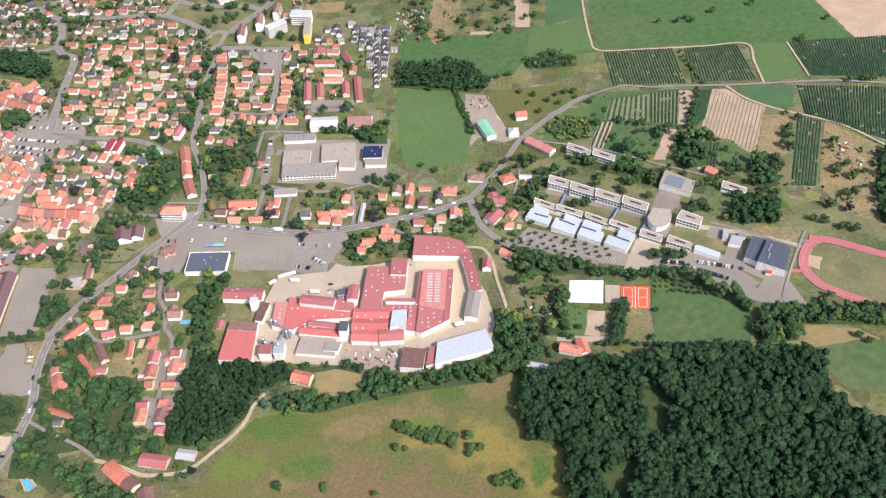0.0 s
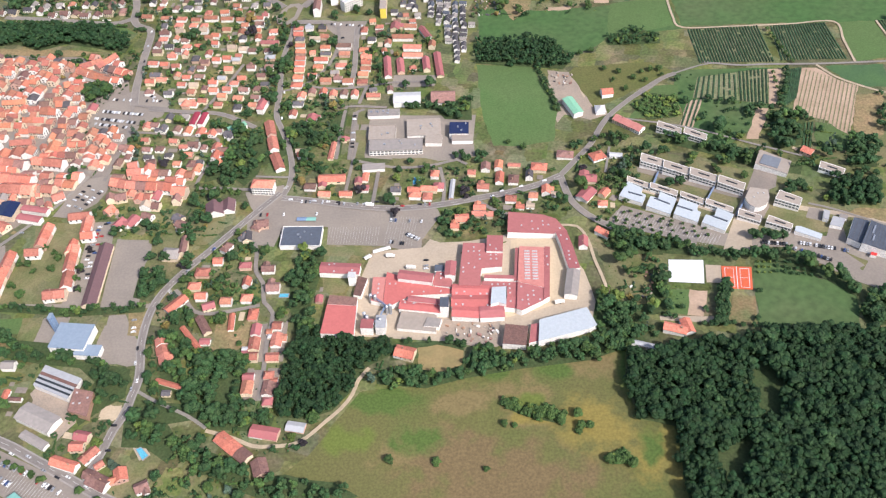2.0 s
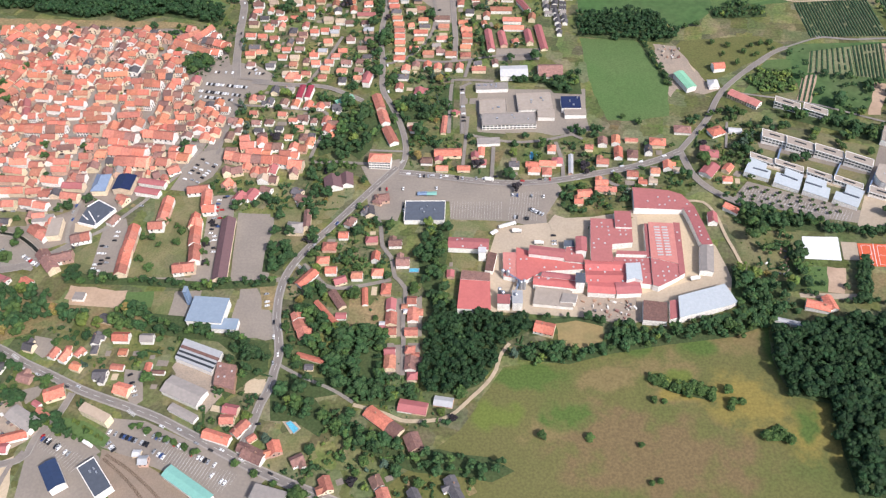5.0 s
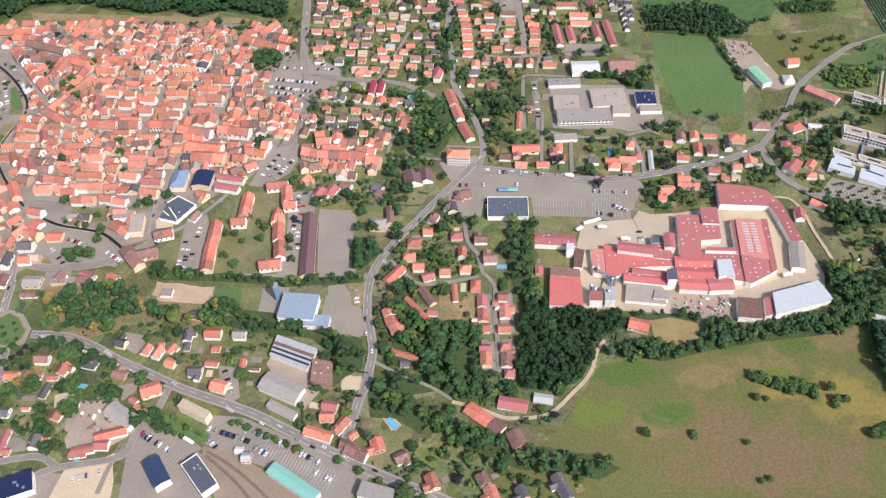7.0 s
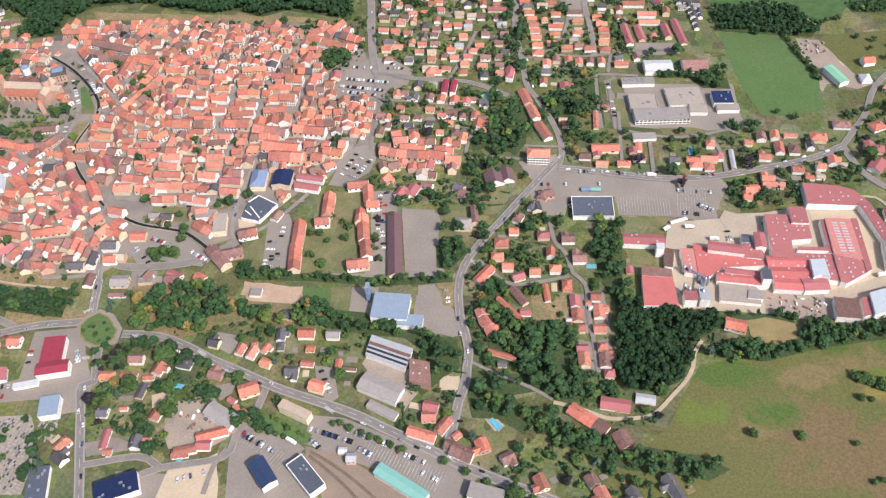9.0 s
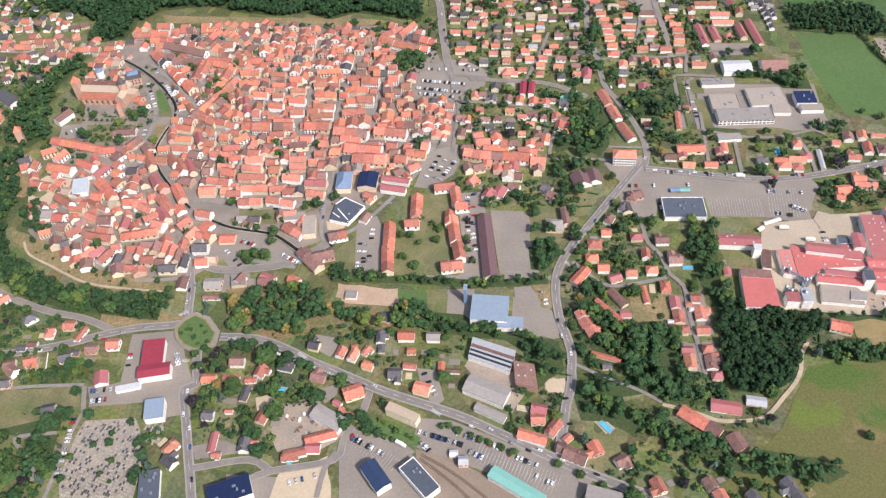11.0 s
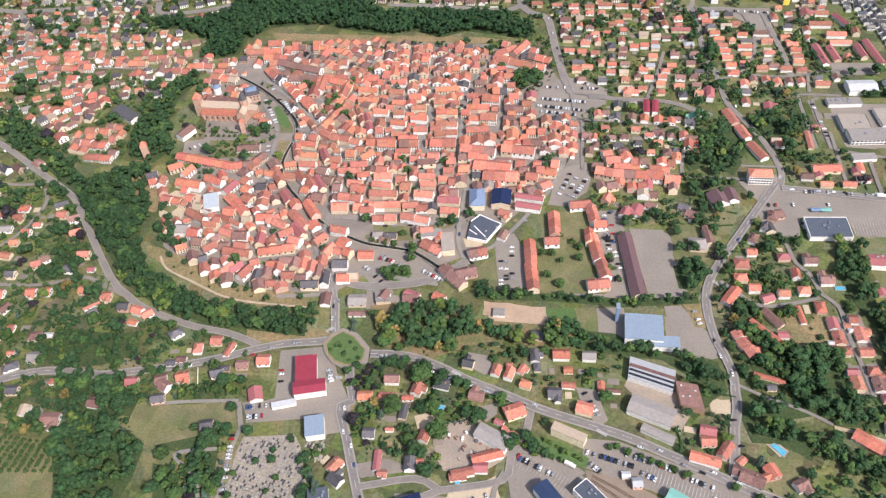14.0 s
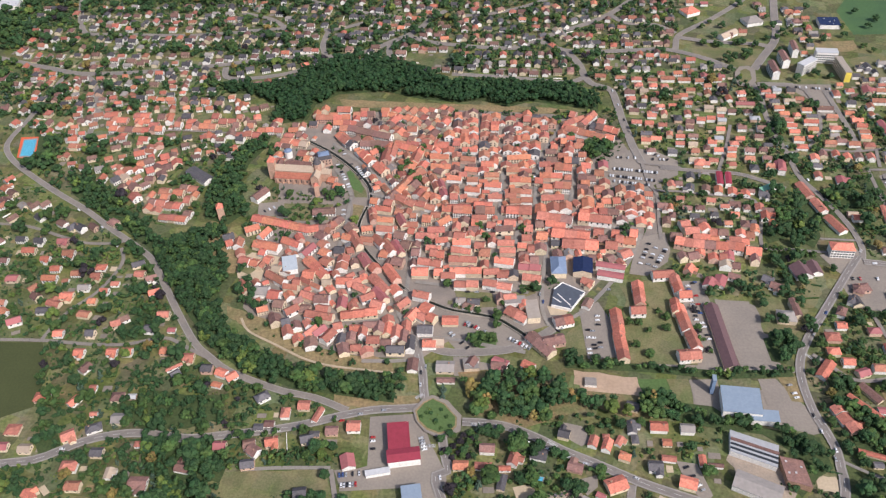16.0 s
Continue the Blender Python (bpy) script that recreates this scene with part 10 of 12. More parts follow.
cottages(7, 'orange', 1.2, [(-262, 578.9)])
cottages(7, 'slate', 1, [(-272.7, 561.7)])
cottages(-92.5, 'orange', 1.2, [(37.9, 536.2)])
cottages(-67, 'orange', 1, [(-341.2, 321.7), (-326.9, 314.6), (-285.9, 285.1), (-249.7, 287), (-244, 276.2)])
cottages(-67, 'orange', 1.2, [(-224.1, 318.8)])
cottages(-67, 'brown', 1, [(-308.9, 304.8)])
cottages(-67, 'slate', 1, [(-222.2, 276.1), (-195.7, 285.3), (-191.8, 275.9)])
cottages(54.2, 'maroon', 1.2, [(-711.5, 378.5)])
cottages(54.2, 'pale', 1, [(-743.7, 351.2)])
cottages(54.2, 'slate', 1, [(-640.2, 306.9)])
cottages(54.2, 'orange', 1, [(-778.4, 391.3), (-642.1, 318.5)])
cottages(54.2, 'brown', 1, [(-789.2, 388.7)])
cottages(-40.6, 'orange', 1, [(41.3, 539.1), (266.8, 638.1)])
pool_deck([(-1173.1, 834.3), (-1151.6, 835.4), (-1137.2, 789.5), (-1160.1, 791.8)])

# slope below the town wall
parcel('slope', 'dry', [(-850.6, 550.1), (-832.0, 543.3), (-803.3, 533.4), (-791.6, 533.2), (-774.9, 522.1), (-761.9, 505.2), (-743.7, 494.7), (-720.7, 491.5), (-707.6, 492.8), (-688.3, 483.9), (-686.4, 472.0), (-710.9, 474.8), (-742.6, 479.4), (-766.6, 487.1), (-795.5, 503.2), (-822.7, 518.7), (-833.5, 532.2), (-846.7, 537.2)])
road(2.2, 'track', [(-833.2, 535.4), (-822.9, 519.6), (-795.6, 503.8), (-766.8, 487.6), (-742.8, 479.9), (-711.0, 475.4), (-686.4, 472.3)])
trees('dark', 0.62, [(-823.8, 535.2), (-807.1, 525.6), (-764.6, 502.3), (-754.2, 496.2), (-742.0, 491.7), (-722.1, 481.4), (-692.5, 482.6), (-771.4, 502.4), (-781.9, 522.2), (-679.9, 472.5), (-681.2, 467.0), (-676.5, 464.2)])
trees('round', 0.3, [(-816.4, 521.1), (-798.1, 513.2), (-790.0, 513.1), (-750.9, 491.8), (-737.1, 484.4), (-730.0, 493.0), (-777.9, 496.5)])
parcel('garden_court', 'sand', [(-857.8, 608.6), (-843.1, 627.4), (-812, 619.9), (-805.9, 607.4), (-824.4, 602.1), (-825.7, 586.2), (-835.2, 580.1), (-849.3, 589.9)])
parcel('lawn', 'lawn', [(-853.7, 604.4), (-842.1, 614), (-831.8, 608), (-839.3, 594.4)])
parcel('oval_green', 'grass', [(-621.3, 508.9), (-618.4, 519.1), (-608.4, 523.2), (-597.6, 517.4), (-598.1, 506.4), (-611.3, 501.3)])
parcel('car_park', 'asphalt', [(-471.1, 599.2), (-462, 634), (-450.2, 654.2), (-428.9, 660.5), (-427, 634.8), (-432.4, 616.7), (-455, 596.4)])
cars(9, 0.7, 90, (-459.9, 610.9), (-444.8, 648))
cars(9, 0.7, 90, (-454.7, 604.4), (-436.3, 647.7))
cars(9, 0.7, 90, (-446.5, 606.6), (-431.4, 634.9))
block(25.3, 0.9, 6, [(-478.3, 672.6), (-460.8, 681.1), (-446.8, 668.1), (-464.9, 631.6), (-477.6, 603.3), (-491.7, 607.7), (-482.7, 636.3)])
block(12.9, 0.85, 6, [(-426.2, 669.3), (-399.3, 693.7), (-384.7, 675.1), (-388.7, 617.2), (-402.6, 613.5), (-418.5, 619.6), (-426.7, 639)])
block(2.8, 0.9, 6, [(-474.6, 721.7), (-435.6, 727.1), (-430.1, 682.8), (-443.8, 671.6), (-460.7, 683.8), (-475.3, 679.7)])
hall('annex', -565.3, 544.4, 6.3, 11.5, 22.7, 7, 'flat', 'beige', 'cream', 'flat roofed cream town building', 0)
hall('annex', -581, 557.2, 3.6, 19, 8.9, 6, 'flat', 'grey', 'white', 'flat grey roofed white building', 0)

trees('dark', 1.0, [(-842.1, 568.4), (-834.8, 572.3), (-835.7, 557.1), (-827.8, 553.4), (-821.7, 549.8), (-837.4, 584.0), (-846.6, 600.0), (-813.6, 549.9), (-827.6, 564.7)])

# farm by the wood
homes('orange', [(102.1, 433.3, 160, 20.6, 9.5), (112.3, 435.1, 99, 16.0, 9.5)])
homes('pale', [(76.2, 419.8, 162, 25.8, 5.0)])
parcel('meadow', 'pasture', [(183.8, 507.9), (256.5, 462.5), (245.8, 424.3), (188.2, 427.9), (168.8, 433.1)])
parcel('field', 'grass', [(105.2, 479.1), (122.8, 476.5), (115.5, 449.1), (97.1, 452.9)])
parcel('field', 'soil', [(122.8, 476.5), (136.9, 473.4), (127.9, 446.4), (115.5, 449.1)])
parcel('field', 'park_floor', [(156.7, 466.4), (174.3, 463.8), (168.3, 433.1), (144.9, 437.6)])
parcel('terrace_paving', 'concrete', [(92.9, 450.4), (144.6, 444.4), (142.9, 437.8), (92.5, 445.6)])
tree_line('dark', 0.85, 10, [(151.9, 478.7), (148.4, 458.1), (140.8, 435.6)])
tree_line('dark', 0.8, 9, [(148.4, 474.8), (142.7, 454.6), (137.3, 436.0)])
trees('dark', 0.6, [(112.7, 456.7), (104.2, 446.2), (98.7, 448.7), (83.9, 436.1), (85.7, 430.1), (77.9, 436.6), (178.1, 467.6), (168.3, 438.2), (129.8, 451.8)])
tree_line('dark', 0.6, 14, [(126.2, 437.0), (143.7, 435.4), (188.6, 427.3), (227.5, 422.2)])

# clumps of the meadow
wood('scrub', 0.7, 4, [(-36.3, 373.7), (-28.4, 373.3), (-29.4, 365), (-36.3, 365.3)])
wood('scrub', 0.7, 4.5, [(-22.1, 367.7), (-5.6, 367.9), (5.3, 359.6), (3.6, 354.1), (-11.4, 357), (-22, 361.6)])
wood('scrub', 0.7, 4, [(32.9, 325.2), (45, 324.5), (45.9, 317), (34.1, 316.7)])
trees('round', 0.45, [(16.1, 346.4), (-33.9, 351.5), (-93.6, 319.7), (-56.6, 314.9), (-53.5, 284.8), (-47.4, 285.9)])

homes('brown', [(-670.0, 479.6, 90, 15.0, 10.0), (-596.3, 481.4, 0, 14.0, 12.0), (-640.7, 464.0, 0, 17.0, 6.0)])
homes('grey', [(-641.9, 478.0, 0, 17.0, 13.0), (-631.0, 558.2, 179, 10.0, 8.0)])
homes('orange', [(-569.9, 477.3, 89, 12.0, 10.0), (-639.8, 532.9, 179, 16.0, 12.0)])
homes('slate', [(-662.4, 522.6, 0, 12.0, 9.0), (-619.1, 556.5, 179, 13.0, 9.0)])
slab_hall('annexe', 4.5, 'grey', 'cream', 'low cream flat roofed building beside the road', [(-627.3, 486.5), (-614.8, 487.3), (-612.6, 475.9), (-625.4, 474.9)])
parcel('forecourt', 'asphalt', [(-635.5, 492.0), (-612.5, 492.3), (-611.7, 471.9), (-634.2, 470.7)])

# back buildings of the old town
infill(27.3, [(-842.9, 568.7), (-834.1, 616.3), (-809.9, 645.3), (-752.7, 652.4), (-717, 617.5), (-676.9, 561.4), (-690.1, 528.8), (-721.1, 525.8), (-772.5, 519.7), (-808.4, 534.5)])
infill(-66.3, [(-765.7, 810.6), (-685.8, 852.7), (-505.5, 844.4), (-486.5, 736.8), (-481.1, 679.9), (-616, 684.2), (-713.3, 696.5)])
infill(2.8, [(-705.7, 687), (-481.1, 679.9), (-492.8, 611.8), (-552.4, 589.3), (-622.9, 584.7), (-650, 582.2), (-698.4, 608.8), (-721.6, 642.9)])

# works halls
slab_hall('factory_hall', 7, 'maroon', 'white', 'dark red wing behind the yard', [(-26.0, 580.2), (6.2, 575.1), (17.6, 569.5), (26.4, 552.9), (13.6, 549.7), (-28.3, 553.2)], 8)
slab_hall('factory_hall', 6.5, 'maroon', 'white', 'long dark red wing along the sandy yard', [(15.4, 551.5), (25.9, 552.7), (29.9, 529.9), (33.0, 506.1), (23.9, 504.2), (22.2, 509.8), (18.4, 538.1)], 6)
slab_hall('factory_hall', 7.5, 'rose', 'white', 'faded rose factory hall with rows of skylights', [(-18.7, 534.5), (3.4, 532.7), (-0.7, 484.7), (-18.0, 490.6), (-22.8, 492.2)], 0)
slab_hall('factory_hall', 6.6, 'maroon', 'white', 'narrow dark red aisle beside the skylit hall', [(3.8, 533.6), (9.1, 533.1), (3.5, 474.2), (-2.0, 470.8)], 3)
slab_hall('factory_hall', 6.6, 'maroon', 'white', 'narrow dark red aisle beside the skylit hall', [(-22.3, 534.3), (-19.0, 534.0), (-22.7, 495.0), (-26.0, 493.9)], 2)
slab_hall('factory_hall', 7, 'maroon', 'white', 'dark red factory hall with small roof lights', [(-22.7, 492.0), (-18.0, 490.4), (-0.6, 484.5), (-2.3, 470.5), (-21.1, 459.9), (-25.6, 462.0)], 8)
slab_hall('factory_hall', 7.6, 'maroon', 'white', 'large dark red factory hall with rows of roof lights', [(-69.4, 542.2), (-48.4, 540.9), (-49.1, 530.6), (-34.0, 528.5), (-35.4, 511.9), (-53.5, 510.3), (-55.0, 502.2), (-54.9, 489.6), (-74.5, 490.6), (-71.4, 522.4)], 14)
slab_hall('factory_hall', 9.5, 'maroon', 'white', 'raised dark red block of the factory', [(-47.4, 549.1), (-32.5, 548.1), (-34.1, 528.1), (-48.8, 529.1)], 2)
slab_hall('factory_hall', 9, 'maroon', 'white', 'dark red monitor roof with white wall', [(-51.2, 500.7), (-26.1, 499.1), (-26.0, 495.1), (-52.0, 496.8)], 3)
slab_hall('factory_hall', 6, 'maroon', 'white', 'low dark red roof between the halls', [(-53.9, 495.6), (-26.4, 493.8), (-22.8, 493.6), (-24.3, 477.4), (-32.7, 477.9), (-32.3, 489.0), (-45.0, 488.4), (-54.3, 489.6)], 8)
slab_hall('factory_hall', 6.2, 'maroon', 'white', 'dark red roof along the sandy yard', [(-32.8, 477.1), (-24.4, 476.6), (-25.7, 463.3), (-35.8, 465.2), (-34.0, 469.5)], 3)
slab_hall('factory_hall', 10.5, 'ice', 'white', 'pale raised roof block of the factory', [(-45.6, 484.5), (-33.4, 485.0), (-34.2, 464.6), (-40.6, 467.5), (-47.5, 465.4)], 0)
slab_hall('factory_hall', 6, 'red', 'white', 'bright red flat roof of the factory', [(-138.0, 510.5), (-97.6, 492.4), (-80.4, 489.0), (-80.6, 483.8), (-116.5, 482.5), (-131.2, 472.6), (-140.0, 472.8), (-138.5, 505.7)], 6)
slab_hall('factory_hall', 5.7, 'rose', 'white', 'faded red flat roof of the factory', [(-150.5, 505.0), (-139.0, 504.6), (-140.5, 475.0), (-150.9, 477.9)], 3)
slab_hall('factory_hall', 6.3, 'maroon', 'white', 'low dark red roof beside the tall block', [(-93.7, 509.4), (-85.6, 509.1), (-80.1, 498.0), (-80.4, 490.7), (-96.6, 492.7), (-97.5, 497.4)], 2)
slab_hall('factory_hall', 6.6, 'dark', 'white', 'small dark roofed block of the factory', [(-95.4, 517.5), (-86.9, 517.1), (-87.1, 510.2), (-95.7, 509.9)], 0)
slab_hall('factory_hall', 4, 'beige', 'white', 'low pale concrete loading dock', [(-123.5, 469.0), (-99.3, 464.5), (-93.6, 460.5), (-94.1, 443.4), (-127.4, 448.0)], 0)
slab_hall('factory_hall', 5, 'grey', 'white', 'low grey loading shed', [(-101.4, 458.1), (-89.0, 456.4), (-91.7, 447.4), (-104.5, 449.0)], 0)
slab_hall('factory_hall', 7, 'red', 'white', 'low red factory shed under trees', [(-188.3, 473.3), (-162.8, 470.7), (-163.1, 439.9), (-191.2, 441.7)], 0)
slab_hall('factory_hall', 7.4, 'brown', 'white', 'brown roofed strip of the factory shed', [(-186.9, 483.8), (-162.6, 480.0), (-162.8, 471.0), (-188.3, 473.6)], 0)
slab_hall('factory_hall', 5, 'brown', 'white', 'small brown roofed shed by the drive', [(-163.7, 507.3), (-155.6, 504.4), (-160.0, 483.9), (-166.9, 485.4)], 0)
slab_hall('warehouse', 6.6, 'brown', 'white', 'brown roofed warehouse in the works yard', [(-36.0, 446.4), (-17.1, 443.4), (-20.1, 423.5), (-39.2, 425.8)], 0)
slab_hall('warehouse', 6, 'maroon', 'white', 'narrow dark red warehouse in the works yard', [(-14.5, 444.9), (-7.8, 446.3), (-10.3, 428.0), (-17.5, 425.6)], 2)
slab_hall('warehouse', 7, 'ice', 'white', 'pale metal roofed warehouse beside trees', [(-7.2, 447.9), (33.3, 460.2), (39.6, 440.8), (33.6, 437.7), (-9.8, 425.5)], 0)
hall('warehouse', 24.4, 489.2, -100.7, 29.6, 11.0, 6.6, 'gable', 'grey', 'white', 'grey metal shed in the works yard', 0)
hall('factory_hall', -62.9, 485.9, -3.0, 34.2, 12.0, 7, 'gable', 'red', 'white', 'red factory bay with weathered ridge', 0)
hall('factory_hall', -63.9, 473.6, -2.9, 33.4, 13.0, 7, 'gable', 'red', 'white', 'red factory bay with weathered ridge', 0)
hall('factory_hall', -68.7, 461.3, -6.0, 23.0, 11.0, 7, 'gable', 'red', 'white', 'red factory bay along the yard', 0)
hall('factory_hall', -46.5, 460.5, 1.9, 20.6, 12.0, 7, 'gable', 'maroon', 'white', 'dark red factory bay along the yard', 0)
hall('factory_hall', -112.1, 500.7, -10.5, 30.7, 9.5, 11, 'gable', 'maroon', 'white', 'tall dark red factory hall with white wall', 0)
hall('factory_hall', -103.2, 474.4, -10.6, 30.0, 5.0, 8.5, 'gable', 'maroon', 'white', 'narrow dark red roof with white eaves', 0)
hall('factory_hall', -107.5, 468.8, -8.9, 36.2, 9.0, 7, 'gable', 'red', 'white', 'bright red factory hall with white eaves', 0)
hall('factory_hall', -81.3, 509.1, -94.9, 16.4, 9.0, 10.5, 'gable', 'maroon', 'white', 'tall dark red factory block', 0)
hall('factory_hall', -180.7, 515.9, -4.8, 35.9, 12.0, 7, 'gable', 'maroon', 'white', 'dark red pitched shed with white wall', 0)
skylight_rows((-9.7, 511.4, 7.5), 36.7, 6.9)

# yards of the works and schools
parcel('yard', 'sand', [(-25.1, 551.2), (12.2, 548.2), (17.3, 529.7), (27.6, 504.7), (28.3, 478.2), (11.7, 473.1), (2.6, 477), (6.8, 534.2), (-26.4, 539)])
parcel('storage_yard', 'dirt', [(-91.8, 457), (-37.9, 459.4), (-43.3, 427.8), (-61.9, 428.7), (-89.2, 441.7)])
parcel('lawn', 'lawn', [(-181.6, 724.1), (-170.1, 723.6), (-169.1, 676.7), (-180.8, 677.1)])
parcel('lawn', 'lawn', [(-181.4, 759), (-168.9, 758.5), (-168.4, 733.4), (-180.6, 733.9)])
parcel('lawn', 'lawn', [(-141.1, 675.7), (-106.2, 674.4), (-80.5, 665.9), (-135.4, 657.7)])
parcel('lawn', 'lawn', [(-193.6, 675.8), (-173.2, 675), (-172.5, 645.9), (-192.5, 646.6)])
trees('dark', 0.85, [(-127.2, 761.7), (-116.1, 761.3), (-103.7, 760.7), (-94.6, 755), (-85.6, 749.4), (-79.8, 743.9), (-73.4, 748.5), (-67.1, 753.1), (-70.9, 738.3), (-76, 758.9), (-177.3, 665.9), (-120.9, 664), (-68.5, 676.4), (-66, 670), (-74.5, 672.3), (-63.2, 668.9), (-51.3, 675.2), (-47.6, 670.4), (-52.1, 663.6)])
trees('round', 0.85, [(67.4, 685.1), (76.4, 688.5), (85.6, 691.9), (93.1, 686.3), (79.7, 674.4), (88.4, 675.9), (97.7, 681), (64.5, 667.4), (99.9, 662.7), (95.8, 650.1), (85.5, 630.1), (86.9, 609.3), (80.6, 618.2), (128.4, 654.4), (140.6, 672.2), (149.8, 676.3), (154.6, 672.9), (170, 657.3), (173.7, 661.2), (159.1, 645.8), (154.1, 636.2), (175.6, 626.5), (177.2, 620.5), (187.3, 630.8), (189.8, 650.1), (205.5, 639.3), (212.7, 640), (200.2, 610.8)])
trees('dark', 0.9, [(85.4, 684.6), (92.8, 640.2), (132.4, 657.4), (150.9, 668.9), (178.9, 660.4), (197.6, 649), (201.6, 644.1), (209, 632.9), (85, 533.5), (91.6, 529.2), (99.8, 533.3), (106.8, 531.1), (114.8, 533.8), (121.2, 529.6), (98.1, 525), (135.3, 517.5), (141.5, 513.4), (149.4, 516), (155.5, 511.9), (162.5, 511.1), (168.5, 507), (175, 509.7), (187.4, 531.2), (192, 527.1), (199.7, 531.9), (205, 525.7), (213, 528.3), (237.4, 590), (237.9, 583.7), (244.7, 589.1), (232.6, 582.8)])

# station quarter and cemetery side
parcel('mown_lawn', 'lawn', [(-814.7, 371), (-766.8, 373.3), (-730.6, 375.7), (-720.8, 352.3), (-728.9, 352.3), (-751.2, 359.1), (-768.8, 350), (-742.3, 343.8), (-759, 332.5), (-777.6, 335), (-801.3, 339.1)])
clear([(-814.3, 370), (-766.5, 372.3), (-730.3, 374.7), (-721.7, 352.3), (-742.5, 352.4), (-751.2, 359.1), (-768.8, 350), (-742.3, 343.8), (-759.5, 334), (-777.9, 336), (-801.6, 340.1)])
parcel('house_lot', 'asphalt', [(-545.5, 424), (-529.9, 420.4), (-522.7, 405.6), (-531.6, 401.2), (-542.1, 408)])
clear([(-545.5, 424), (-529.9, 420.4), (-522.7, 405.6), (-531.6, 401.2), (-542.1, 408)])
parcel('house_lot', 'asphalt', [(-625.5, 473.9), (-612.2, 486.6), (-596.8, 483.1), (-599.9, 467.1), (-621.7, 464.3)])
hall('workshop', -529.7, 326.5, 15.8, 23.3, 7.1, 4.5, 'gable', 'orange', 'white', 'long orange roofed workshop row', 0)
hall('workshop', -547.5, 312.8, 12.6, 16.4, 6, 4, 'gable', 'rust', 'white', 'low red tiled shed', 0)
parcel('depot_yard', 'asphalt', [(-516.2, 325.0), (-496.2, 341.7), (-473.8, 327.0), (-458.5, 315.1), (-466.6, 308.3), (-472.4, 301.6), (-443.0, 275.2), (-511.2, 275.5)])
parcel('green_strip', 'grass', [(-496.5, 345.2), (-478.9, 341.5), (-454.7, 326.8), (-457.4, 318.9), (-478.0, 325.6), (-493.6, 335.8)])
parcel('sand_yard', 'sand', [(-558, 297.9), (-523.4, 312.3), (-515.4, 265.8), (-564.1, 266)])
cars(9, 0.6, 90, (-507, 326.4), (-480.9, 312))
cars(5, 0.5, 90, (-550.9, 289.8), (-528.3, 296.4))
trees('dark', 0.9, [(-518.3, 342.3), (-513.3, 335.5), (-509.3, 341.3), (-494.6, 332.6), (-577.9, 329.5), (-545.2, 390.3), (-606.7, 410.3), (-568, 393.3), (-564, 398.7), (-599.6, 409.1)])
trees('round', 0.55, [(-488.3, 330.6), (-481.9, 326.8), (-475.7, 324.5), (-512.1, 348.7), (-498.9, 337.9), (-473.6, 331.5), (-632, 407.8), (-619.5, 402), (-631.3, 388.4), (-624.4, 388.3), (-612.2, 399.2), (-622.9, 393.8), (-640.9, 391.2), (-618.4, 410.4), (-559, 366.7), (-552.7, 371.8), (-565.4, 364.1), (-554.1, 361.5), (-543.9, 371.7), (-539.1, 366.5), (-561, 390.5), (-587.8, 366.9)])
trees('light', 0.6, [(-506.6, 338.9), (-501, 335.5), (-494.5, 329.2), (-614.5, 367), (-618.1, 360.9), (-495.7, 392.6)])
trees('conifer', 0.9, [(-611.5, 361.9), (-493, 391.5), (-642.4, 453.3), (-642.7, 445.9), (-653.9, 295.1), (-654.4, 301.8), (-658.7, 308.6)])
trees('dark', 0.8, [(-689.6, 322.7), (-665.9, 322.7), (-662.2, 311), (-662.4, 299.5), (-729.6, 367.8), (-664.3, 295.1), (-727.7, 304.2), (-725.3, 311.1), (-741.4, 337.4), (-735.5, 339.9), (-746.6, 332.5), (-729.3, 349.8), (-713, 347.2)])
tree_line('dark', 0.75, 14, [(-480.2, 441.5), (-473.1, 435.5), (-463.8, 432.4), (-454.6, 429.4)])
tree_line('dark', 0.7, 12, [(-477.8, 450.5), (-463.6, 445.5), (-452, 441.1)])

# grounds of the apartment blocks
trees('dark', 1.0, [(-271.8, 1018.4), (-289.2, 1009.8), (-253.6, 1044.3), (-271.6, 1048.7), (-233.8, 1061.4), (-209.7, 1081.6), (-219.2, 1095.9), (-181.0, 959.0), (-197.0, 965.2), (-270.3, 931.1), (-282.5, 903.3), (-276.1, 835.6), (-277.9, 850.6), (-278.2, 816.1), (-301.4, 1042.5), (-299.2, 1006.1), (-223.7, 953.7), (-96.8, 1136.4), (-91.1, 1092.5), (-131.1, 1066.1), (-74.9, 1112.9), (-250.6, 1163.6), (-287.4, 1097.5), (-302.5, 1069.7), (-158.3, 1153.4), (-226.1, 1028.0), (-163.2, 1053.2), (-183.8, 1046.9)])
trees('round', 0.8, [(-263.4, 1028.7), (-292.7, 1022.7), (-218.9, 1124.9), (-225.3, 1155.2), (-193.4, 1095.3), (-177.3, 1095.0), (-156.2, 1066.6), (-126.0, 1093.8), (-114.5, 1038.9), (-106.4, 1025.7), (-319.6, 1120.0), (-301.1, 1112.2), (-313.6, 1098.0)])
homes('brown', [(-181.1, 1108.5, 178, 12.0, 9.0), (-283.4, 1072.6, 178, 13.0, 9.0)])
homes('orange', [(-186.6, 1138.3, 179, 12.0, 9.0), (-175.0, 1139.4, 179, 11.0, 9.0), (-196.4, 1020.0, 178, 9.0, 8.0)])
